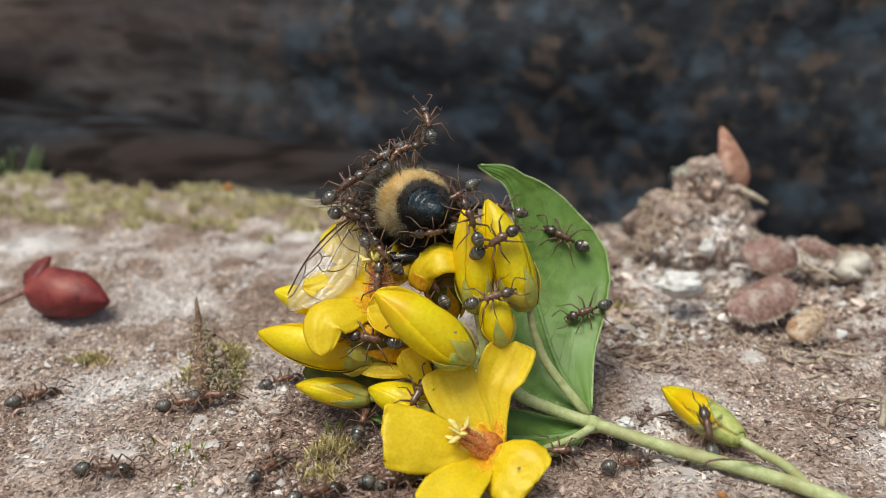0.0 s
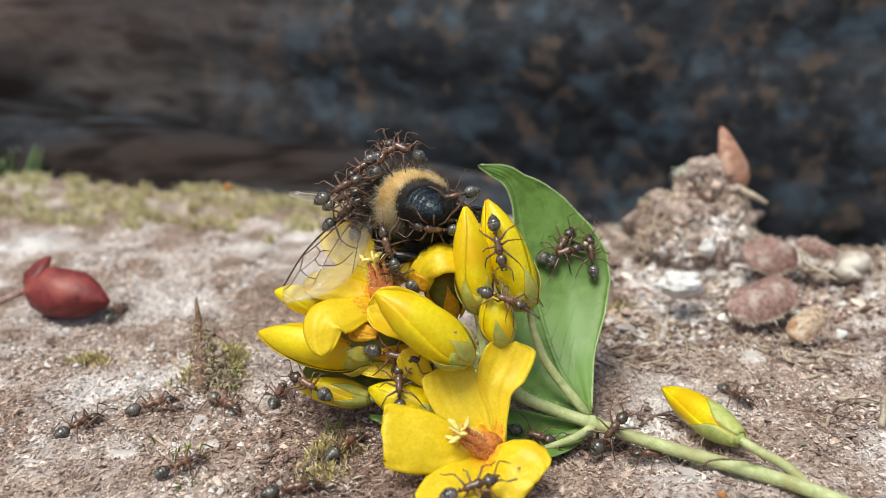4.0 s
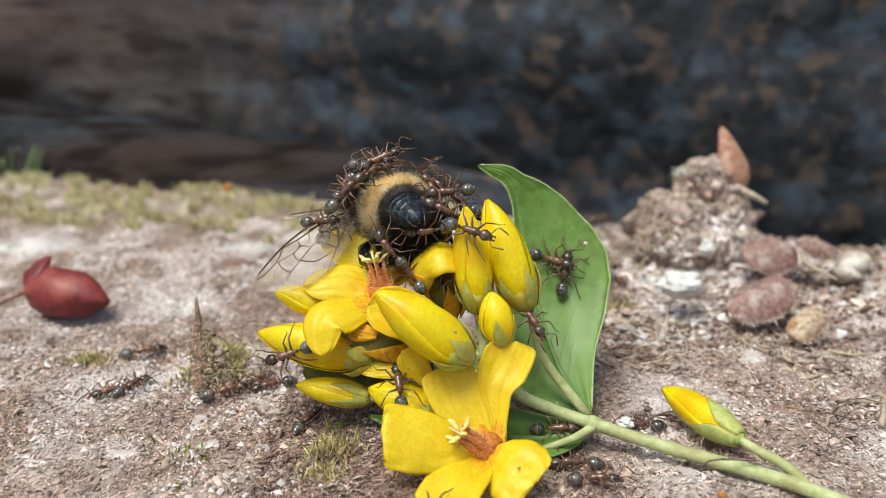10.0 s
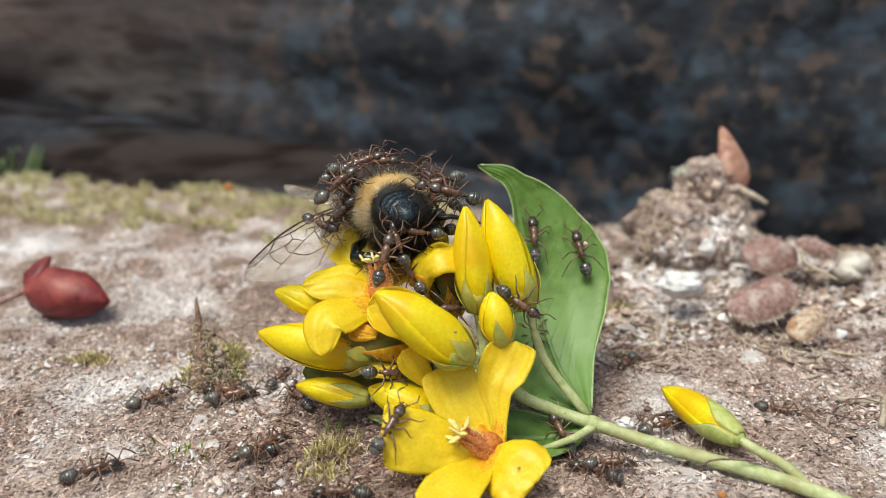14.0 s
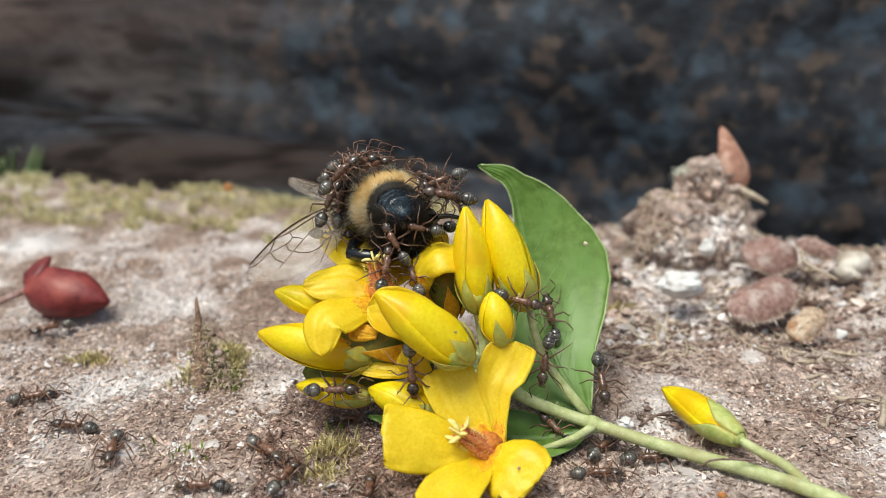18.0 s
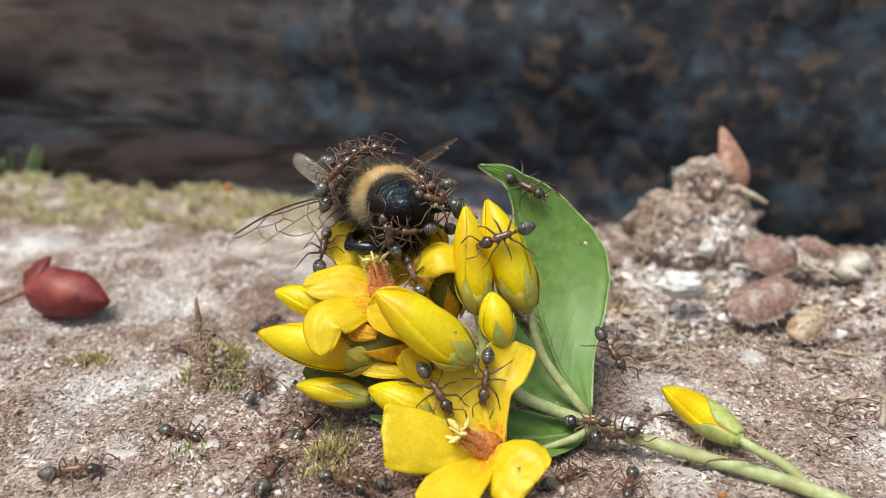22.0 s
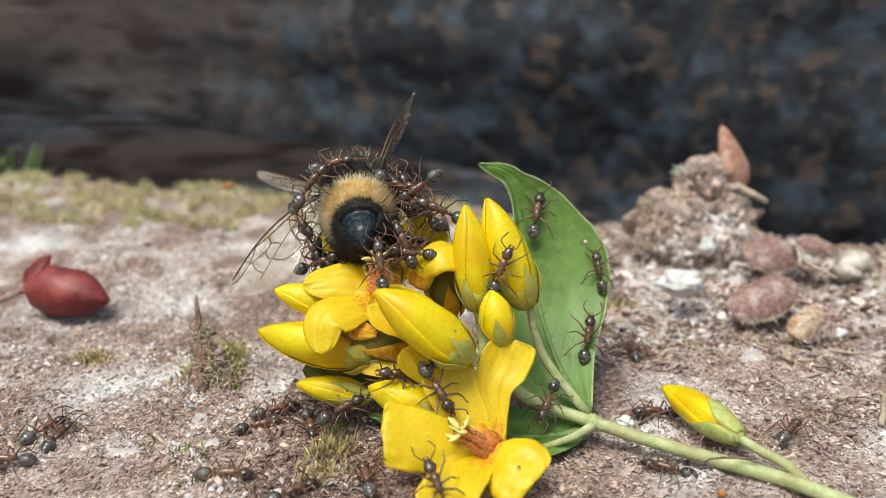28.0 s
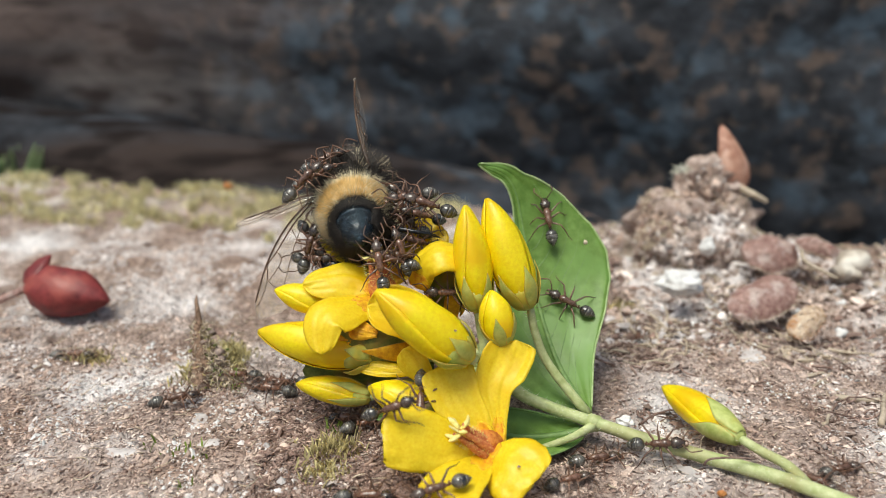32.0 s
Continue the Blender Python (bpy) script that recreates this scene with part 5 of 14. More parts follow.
def bee_wing(parent, name, length, width, side, label):
    """A wing along +x from its root, front edge towards +y*side; membrane and veins."""
    piv = V(0, 0, 0)
    def outline(u):
        front = width * (0.10 + 0.30 * math.sin(math.pi * min(1, u * 1.02)) ** 0.7) * (1 if u < 0.9 else math.sqrt(max(0, 1 - ((u - 0.9) / 0.1) ** 2)))
        rear = -width * (0.06 + 0.62 * math.sin(math.pi * min(1, 0.04 + 0.92 * u ** 1.25)) ** 0.9) * (1 if u < 0.8 else math.sqrt(max(0, 1 - ((u - 0.8) / 0.2) ** 2)))
        return front, rear
    def f(u, v):
        a, b = outline(u)
        y = b + (a - b) * (v + 1) / 2
        return V(length * u, side * y, 0.18 * math.sin(u * 5 + v * 2) + 0.10 * math.sin(v * 9 + u * 6))
    bm = bmesh.new()
    sheet(bm, lambda u, v: f(math.sin(u * math.pi / 2), v), 28, 12, 0.03)
    w = part(name, bm, M_WING, parent, label, pivot=piv)
    def vein(pts, r=0.075):
        q = spline([f(u, v) for u, v in pts], 10)
        bm = bmesh.new()
        tube(bm, q, [r * (1 - 0.05 * i) for i in range(11)], 5)
        part("wing_vein", bm, M_WVEIN, w)
    vein([(0.0, 0.9), (0.3, 1), (0.6, 1), (0.9, 0.98)], 0.15)
    vein([(0.0, 0.5), (0.25, 0.70), (0.5, 0.84), (0.62, 0.97)], 0.11)
    vein([(0.0, 0.2), (0.2, 0.28), (0.42, 0.25), (0.66, 0.05), (0.78, -0.2)])
    vein([(0.0, -0.2), (0.2, -0.38), (0.42, -0.72), (0.55, -0.97)])
    vein([(0.30, 0.74), (0.33, 0.5), (0.36, 0.27)])
    vein([(0.36, 0.27), (0.38, -0.2), (0.36, -0.62)])
    vein([(0.62, 0.97), (0.72, 0.75), (0.86, 0.70), (0.93, 0.9)])
    vein([(0.50, 0.84), (0.53, 0.55), (0.60, 0.50), (0.74, 0.72)])
    vein([(0.60, 0.50), (0.62, 0.25), (0.60, 0.10)])
    vein([(0.53, 0.55), (0.50, 0.4), (0.48, 0.22)])
    vein([(0.60, 0.10), (0.58, -0.2), (0.52, -0.4), (0.40, -0.55)])
    vein([(0.72, 0.70), (0.74, 0.3), (0.72, -0.05)])
    WINGS[name] = w
    return w


def bee_leg(parent, pts, radii, label=""):
    bm = bmesh.new()
    tube(bm, pts, radii, 8)
    leg = part("bee_leg", bm, M_BLACK, parent, label)
    rnd = random.Random(len(pts) + int(pts[0][1] * 10))
    q = spline(pts, 20)
    roots = []
    for k in range(90):
        p = q[rnd.randrange(20)]
        d = V(rnd.gauss(0, 1), rnd.gauss(0, 1), rnd.gauss(0, 1)).normalized()
        roots.append((p + d * 0.2, d * rnd.uniform(0.3, 0.8)))
    hairs("leg_hair", roots, M_BHAIR, leg, "", 0.03)
    return leg


def build_bee():
    rnd = random.Random(7)
    bee = thing("bumblebee", (0, 0, 0), "dead or dying bumblebee, black with a tan band, covered in ants", "bumblebee")
    for nm, s0, s1, m, sw, lab in (("abdomen_front", 0.0, 0.27, M_BROWNCUT, 0, "black front of the abdomen"), ("abdomen_band", 0.26, 0.54, M_BANDCUT, 0.05, "tan band segment"),
                                   ("abdomen_middle", 0.53, 0.63, M_BROWNCUT, 0.02, ""), ("abdomen_rear", 0.62, 0.70, M_TAIL, 0.12, "glossy blue-black rear segment"), ("abdomen_rear", 0.69, 0.78, M_TAIL, 0.14, "glossy blue-black rear segment"), ("abdomen_rear", 0.77, 0.86, M_TAIL, 0.14, "glossy blue-black rear segment"), ("abdomen_tip", 0.84, 1.0, M_TAIL, 0.10, "glossy blue-black tail tip")):
        bm = bmesh.new()
        abdomen_piece(bm, s0, s1, sw, flare=0.2 if nm == "abdomen_rear" else 0.0)
        part(nm, bm, m, bee, lab)
    hairs("band_hair", abdomen_hair(0.25, 0.53, 13000, 1.2, -0.4, rnd, 0.1, 3.49, 0.45), M_YHAIR, bee, "tan yellow band of dense hair", 0.045)
    hairs("band_fringe", abdomen_hair(0.21, 0.30, 1400, 1.7, 0.15, rnd, 0.2, 3.2, 0.5) + abdomen_hair(0.44, 0.54, 1000, 1.2, -0.6, rnd, 0.2, 3.2, 0.5) + abdomen_hair(0.25, 0.46, 1100, 1.35, -0.3, rnd, -0.2, 0.9, 0.5), M_PHAIR, bee, "paler longer hair at the rims of the band", 0.04)
    hairs("side_hair", abdomen_hair(0.28, 0.56, 1700, 1.5, -0.4, rnd, 2.7, 3.9, 0.4) + abdomen_hair(0.28, 0.54, 600, 1.2, -0.6, rnd, -0.3, 0.3, 0.4), M_PHAIR, bee, "pale buff side hair", 0.04)
    hairs("dark_hair", abdomen_hair(0.53, 0.64, 3600, 0.8, -0.4, rnd, -0.2, 3.34, 0.45) + abdomen_hair(0.46, 0.82, 1700, 1.1, -0.4, rnd, 2.75, 3.5, 0.6) + abdomen_hair(0.46, 0.82, 1300, 1.1, -0.4, rnd, -0.5, 0.3, 0.6), M_BHAIR, bee, "black hair", 0.04)
    hairs("belly_hair", abdomen_hair(0.12, 0.78, 5500, 2.0, -0.1, rnd, 3.4, 6.02, 0.55) + abdomen_hair(0.60, 0.95, 1800, 1.1, -0.05, rnd, 3.5, 5.9, 0.7), M_BHAIR, bee, "long black belly hair", 0.04)
    hairs("tail_hair", abdomen_hair(0.58, 0.97, 620, 0.75, -0.6, rnd, 0, 6.283, 0.5), M_BHAIR, bee, "sparse black tail hair", 0.026)
    hairs("underside_hair", ball_hair((0, 0.6, -3.4), (2.9, 3.2, 1.9), 2600, 1.5, -0.1, rnd), M_BHAIR, bee, "black hair of the underside and folded legs", 0.04)
    bm = bmesh.new()
    lump(bm, (0, 0.6, -3.4), (2.8, 3.1, 1.8), 0.2, 4, 3)
    part("underside", bm, M_BROWNCUT, bee)
    hairs("front_hair", abdomen_hair(0.02, 0.22, 1500, 1.4, -0.3, rnd, 0, 6.283, 0.4), M_BHAIR, bee, "black hair", 0.035)
    c, r = (0, 6.4, 1.0), (4.2, 3.7, 3.9)
    bm = bmesh.new()
    lump(bm, c, r, 0.05, 1, 3)
    part("thorax", bm, M_BROWNCUT, bee)
    hairs("thorax_hair", ball_hair(c, r, 4600, 1.9, -0.15, rnd), M_SHAG, bee, "black-brown shaggy thorax hair", 0.055)
    hairs("thorax_fringe", ball_hair(c, r, 420, 1.7, -0.2, rnd, lambda o: abs(o.x) > 0.45 and o.z > -0.3 and noise.noise(o * 2.2) > 0.05), M_PHAIR, bee, "pale buff tufts on the thorax", 0.035)
    hairs("collar_hair", ball_hair(c, r, 700, 1.4, 0.1, rnd, lambda o: o.y > 0.75 and o.z > 0.1), M_YHAIR, bee, "tan collar of hair", 0.04)
    bm = bmesh.new()
    lathe(bm, (0, 9.6, 0.6), (0, 12.2, -1.9), rounded(1.9, 9), 16)
    hd = part("head", bm, M_BLACK, bee)
    for sx in (-1, 1):
        bm = bmesh.new()
        lathe(bm, (sx * 1.5, 10.6, 0.5), (sx * 1.5, 11.6, -1.9), rounded(0.7, 7), 10)
        part("eye", bm, M_TAIL, hd)
        bm = bmesh.new()
        tube(bm, [(sx * 0.6, 12.0, -0.1), (sx * 1.0, 13.2, 1.1), (sx * 1.8, 14.8, 0.5)], [0.16, 0.15, 0.12], 6)
        part("antenna", bm, M_BLACK, hd)
    # legs: hind, middle, front on each side
    for sx in (-1,):
        hind = bee_leg(bee, [(sx * 1.8, 5.0, -1.8), (sx * 5.0, 3.2, -2.2), (sx * 5.9, 0.6, -3.2), (sx * 4.7, -0.8, -4.1), (sx * 3.4, -1.2, -4.6), (sx * 2.6, -1.2, -5.2)], [0.5, 0.65, 0.75, 0.8, 0.45, 0.15], "shiny black hind leg")
        bm = bmesh.new()
        for px, py, pz, pr in ((5.1, -0.6, -3.5, 0.5), (5.7, 0.2, -2.9, 0.3)):
            lump(bm, (sx * px, py, pz), (pr, pr * 0.6, pr * 0.7), 0.7, px, 2)
        part("pollen_load", bm, M_POLLEN, hind, "yellow pollen grains on the hind leg")
    for sx in (-1, 1):
        bee_leg(bee, [(sx * 2.2, 7.2, -1.8), (sx * 4.8, 6.8, -2.2), (sx * 5.6, 5.4, -4.2), (sx * 5.2, 4.4, -6.0)], [0.5, 0.6, 0.5, 0.18])
        bee_leg(bee, [(sx * 1.8, 9.4, -1.6), (sx * 4.2, 11.4, -1.4), (sx * 5.2, 12.0, -4.2), (sx * 5.4, 12.4, -6.0)], [0.45, 0.5, 0.4, 0.15])
    bee_leg(bee, [(0.6, 1.0, -3.2), (0.3, -1.8, -5.4), (0.1, -2.2, -8.0), (0.4, -2.4, -10.4)], [0.26, 0.24, 0.2, 0.1], "thin black leg reaching down")
    bee_leg(bee, [(1.6, 1.6, -2.4), (3.4, -1.2, -2.6), (5.0, -2.4, -3.2), (7.0, -2.6, -4.4), (7.8, -2.6, -5.2)], [0.4, 0.36, 0.26, 0.18, 0.08], "thin black leg held out from the body")
    bee_wing(bee, "left_forewing", 15.5, 5.6, -1, "clear brown-veined forewing")
    bee_wing(bee, "left_hindwing", 10.5, 3.4, -1, "small narrow hindwing")
    bee_wing(bee, "right_forewing", 14.5, 5.0, 1, "clear brown-veined forewing")
    bee_wing(bee, "right_hindwing", 11.0, 3.0, 1, "small narrow hindwing")
    return bee


bee = build_bee()

# ---- the ants: their own space, mm, head towards +x, feet on z = 0 ----
LEG_BASE = ((0.75, 0.26), (0.15, 0.28), (-0.45, 0.26))


def build_ant():
    """A wood ant, 6.4 mm long."""
    a = thing("ant", (0, 0, 0), "reddish brown ant with a grey gaster", "ant", "ants round the bee")
    bm = bmesh.new()
    lathe(bm, (1.25, 0, 1.10), (2.75, 0, 0.85), [(0, 0.2), (0.1, 0.46), (0.3, 0.62), (0.55, 0.60), (0.8, 0.44), (0.95, 0.28), (1, 0.12)], 14, flat=0.78)
    head = part("head", bm, M_ANT_DARK, a, "dark brown head")
    for s in (-1, 1):
        bm = bmesh.new()
        lathe(bm, (1.78, s * 0.50, 1.22), (2.08, s * 0.50, 1.15), rounded(0.15, 5), 8)
        part("eye", bm, M_BLACK, head)
        bm = bmesh.new()
        tube(bm, [(2.6, s * 0.2, 0.8), (2.95, s * 0.25, 0.7), (3.08, s * 0.04, 0.66)], [0.16, 0.12, 0.04], 6)
        part("mandible", bm, M_ANT_RED, head)
        bm = bmesh.new()
        tube(bm, spline([(2.45, s * 0.2, 1.1), (2.9, s * 0.75, 1.65), (3.3, s * 1.1, 1.8), (3.9, s * 1.0, 1.45), (4.4, s * 0.85, 1.0)], 8), [0.075, 0.07, 0.065, 0.065, 0.07, 0.075, 0.08, 0.085, 0.06], 6)
        part("antenna", bm, M_ANT_LEG, head)
    bm = bmesh.new()
    lathe(bm, (1.40, 0, 1.08), (-0.95, 0, 1.05), [(0, 0.16), (0.06, 0.28), (0.18, 0.46), (0.34, 0.50), (0.48, 0.36), (0.6, 0.38), (0.78, 0.40), (0.93, 0.24), (1, 0.10)], 12, flat=0.95, bend=0.10)
    part("mesosoma", bm, M_ANT_RED, a, "reddish brown mesosoma")
    bm = bmesh.new()
    tube(bm, [(-0.85, 0, 0.95), (-1.1, 0, 1.0), (-1.45, 0, 1.0)], [0.13, 0.15, 0.13], 8)
    lathe(bm, (-1.12, 0, 0.95), (-1.20, 0, 1.62), [(0, 0.2), (0.4, 0.26), (0.8, 0.2), (1, 0.05)], 8, flat=0.5)
    part("petiole", bm, M_ANT_RED, a)
    prof = [(0, 0.12), (0.07, 0.40), (0.2, 0.64), (0.38, 0.75), (0.55, 0.71), (0.75, 0.5), (0.9, 0.25), (1, 0.05)]
    def piece(s0, s1, grow):
        out = []
        for i in range(6):
            s = s0 + (s1 - s0) * i / 5
            out.append((s, float(np.interp(s, [p[0] for p in prof], [p[1] for p in prof])) + grow))
        return out
    g0, g1 = (-1.35, 0, 1.02), (-3.45, 0, 0.80)
    bm = bmesh.new()
    lathe(bm, g0, g1, piece(0.0, 1.0, -0.012), 16, flat=0.92)
    gas = part("gaster", bm, M_ANT_BAND_GLINT, a, "dark gaster with pale bands that also paint in glints")
    for s0, s1 in ((0.03, 0.40), (0.43, 0.68), (0.70, 0.90)):
        bm = bmesh.new()
        lathe(bm, g0, g1, piece(s0, s1, 0.010), 16, flat=0.92)
        part("gaster_plate", bm, M_ANT_GREY, gas, "silky grey plate")
    for i, (x, y) in enumerate(LEG_BASE):
        for s in (-1, 1):
            fx = (1.0, 0.05, -0.95)[i]
            k = V(x + fx * 0.8, s * (y + 1.05), 1.75)
            f = V(x + fx * 1.75, s * (y + 1.75 + 0.15 * i), 0.12)
            t = f + V(fx * 0.55 + 0.1, s * 0.35, -0.10)
            bm = bmesh.new()
            tube(bm, [(x, s * y, 0.85), V(x + fx * 0.1, s * (y + 0.25), 0.85), k, f.lerp(k, 0.5) + V(0, s * 0.05, 0.05), f, t], [0.14, 0.14, 0.09, 0.075, 0.048, 0.03], 6)
            part("ant_leg", bm, M_ANT_LEG, a, pivot=(x, s * y, 0.85))
    return a


ANT = build_ant()


def build_midge():
    """A small pale flying insect: its own space, mm, head towards +x."""
    m = thing("midge", (0, 0, 0), "small pale tan midge in flight", "midge")
    bm = bmesh.new()
    lathe(bm, (-2.0, 0, 0), (1.4, 0, 0.15), [(0, 0.08), (0.2, 0.28), (0.5, 0.36), (0.7, 0.40), (0.85, 0.34), (1, 0.1)], 12)
    part("body", bm, M_TAN, m)
    for sy in (-1, 1):
        bm = bmesh.new()
        sheet(bm, lambda u, v: V(0.5 - 2.2 * u, sy * (0.25 + 1.5 * u) + v * 0.45 * math.sin(math.pi * (0.08 + 0.88 * u)), 0.45 + 0.3 * u), 10, 6, 0.03)
        part("wing", bm, M_WING, m, "clear pale wing")
    return m


MIDGE = build_midge()

COLONY = []
GAIT = random.Random(3)


def an_ant():
    """The next ant of the colony; each differs a little in size."""
    return COLONY.pop(0)


for k in range(40):
    a = ANT if not k else copy_thing(ANT, pose(0, 0, 0))
    s = GAIT.uniform(0.86, 1.02)
    COLONY.append(a)
    a.scale = (s, s, s)


def keyed(ob, rows):
    """Keys rows of seconds, millimetres and degrees; an ant's legs step as far as it walks."""
    walk(ob, [(r[0], pose(r[1] * MM, r[2] * MM, r[3] * MM, *r[4:])) for r in rows])
    legs = [c for c in ob.children if c.name.startswith("ant_leg")]
    if not legs:
        return
    ts = [r[0] for r in rows]
    xyz = np.array([r[1:4] for r in rows])
    grid = np.arange(0, 32.01, 0.25)
    path = np.stack([np.interp(grid, ts, xyz[:, k]) for k in range(3)], 1)
    speed = np.linalg.norm(np.gradient(path, axis=0), axis=1) / 0.25
    shift = GAIT.random() * 6
    for i, leg in enumerate(legs):
        at = leg.location.copy()
        side = 1 if at.y > 0 else -1
        beat = (i // 2 + (i % 2)) % 2 * math.pi
        out = []
        for t, v in zip(grid, speed):
            amp = 4 + 16 * min(1.0, v / 12)
            a = side * amp * math.sin(shift + t * (5.2 if v > 3 else 1.3) + beat)
            out.append((float(t), Matrix.Translation(at) @ pose(0, 0, 0, 0, 0, a)))
        walk(leg, out)


def motions():
    """All that moves: the bee, its wings, the ants and a midge."""
    keyed(MIDGE, [(0, 12.95, 63.28, 114.23, 0.0, 30.0, -20.0), (28.8, 12.95, 63.28, 114.23, 0.0, 30.0, -20.0), (28.9, 14.66, 40.68, 47.91, 0.0, 40.0, -20.0), (29.0, 17.13, 32.33, 22.23, 0.0, 50.0, -20.0), (29.1, 16.43, 16.54, 12.46, 0.0, 40.0, -20.0), (29.25, 15.91, 9.09, 8.96, 0.0, 0.0, -20.0), (32, 15.91, 9.09, 8.96, 0.0, 0.0, -20.0)])
    keyed(bee, [
        (0, -2.79, 0.38, 22.59, -24.1, -21.0, 32.1), (1, -2.79, 0.38, 22.59, -24.0, -20.5, 31.8), (2, -2.67, 0.42, 22.71, -24.0, -19.9, 31.5), (3, -2.73, 0.38, 22.59, -23.9, -19.3, 31.2),
        (6, -3.23, 0.46, 22.83, -23.6, -17.6, 30.5), (7, -3.41, 0.44, 22.77, -23.0, -17.8, 28.9), (8, -3.79, 0.40, 22.65, -22.3, -18.0, 27.3), (9, -4.10, 0.36, 22.54, -21.7, -18.1, 25.7),
        (10, -4.59, 0.23, 22.12, -22.0, -17.8, 25.1), (11, -4.97, 0.21, 22.06, -22.3, -17.4, 24.5), (12, -5.22, 0.27, 22.24, -22.6, -17.1, 23.9), (13, -5.46, 0.31, 22.36, -23.0, -16.8, 23.3),
        (14, -5.34, 0.27, 22.24, -22.9, -16.4, 23.0), (17, -5.22, 0.42, 22.71, -22.8, -15.4, 22.2), (18, -5.65, 0.34, 22.48, -22.8, -15.0, 22.0), (19, -5.90, 0.17, 21.94, -22.8, -14.7, 21.7),
        (20, -6.08, 0.31, 22.36, -23.9, -14.0, 22.1), (21, -5.84, 0.46, 22.83, -25.0, -13.4, 22.5), (22, -5.71, 0.57, 23.18, -26.1, -12.7, 22.9), (23, -5.96, 0.61, 23.30, -24.8, -12.3, 22.2),
        (24, -7.88, 0.40, 22.65, -15.9, -14.6, 14.9), (25, -7.64, 0.23, 22.12, -2.8, -15.5, 10.5), (28, -9.19, -0.06, 21.24, 3.3, -15.3, 4.9), (29, -9.19, -0.02, 21.35, 3.3, -16.9, 4.8),
        (30, -9.31, 0.13, 21.83, 3.4, -18.5, 4.7), (31, -9.62, 0.02, 21.47, 3.4, -20.1, 4.6), (32, -9.69, 0.02, 21.47, 3.4, -21.7, 4.5)])
    keyed(WINGS["left_forewing"], [
        (0, -3.30, 4.60, 2.20, -57.4, 17.9, -168.5), (1, -3.30, 4.60, 2.20, -56.5, 19.1, -166.7), (2, -3.30, 4.60, 2.20, -56.0, 19.2, -165.7), (3, -3.30, 4.60, 2.20, -56.7, 19.0, -167.6),
        (6, -3.30, 4.60, 2.20, -56.2, 10.7, -162.3), (7, -3.30, 4.60, 2.20, -55.8, 10.1, -159.7), (8, -3.30, 4.60, 2.20, -55.9, 10.0, -159.2), (9, -3.30, 4.60, 2.20, -56.9, 8.4, -159.9),
        (10, -3.30, 4.60, 2.20, -58.2, 12.8, -165.3), (11, -3.30, 4.60, 2.20, -58.5, 12.5, -164.2), (12, -3.30, 4.60, 2.20, -59.1, 9.1, -161.8), (13, -3.30, 4.60, 2.20, -59.3, 10.3, -161.6),
        (14, -3.30, 4.60, 2.20, -59.3, 11.0, -162.1), (17, -3.30, 4.60, 2.20, -58.3, 11.4, -159.1), (18, -3.30, 4.60, 2.20, -57.5, 14.7, -159.2), (19, -3.30, 4.60, 2.20, -65.5, 25.5, 178.2),
        (20, -3.30, 4.60, 2.20, -60.0, 11.0, -161.3), (21, -3.30, 4.60, 2.20, -62.7, 6.0, -162.8), (22, -3.30, 4.60, 2.20, -64.3, 5.1, -165.0), (23, -3.30, 4.60, 2.20, -62.6, 7.7, -164.8),
        (24, -3.30, 4.60, 2.20, -51.3, 11.8, -148.6), (25, -3.30, 4.60, 2.20, -46.8, 17.5, -165.5), (28, -3.30, 4.60, 2.20, -41.4, 24.2, -153.8), (29, -3.30, 4.60, 2.20, -42.4, 24.0, -154.3),
        (30, -3.30, 4.60, 2.20, -42.4, 29.2, -150.0), (31, -3.30, 4.60, 2.20, -43.2, 30.6, -148.9), (32, -3.30, 4.60, 2.20, -43.7, 32.6, -146.9)])
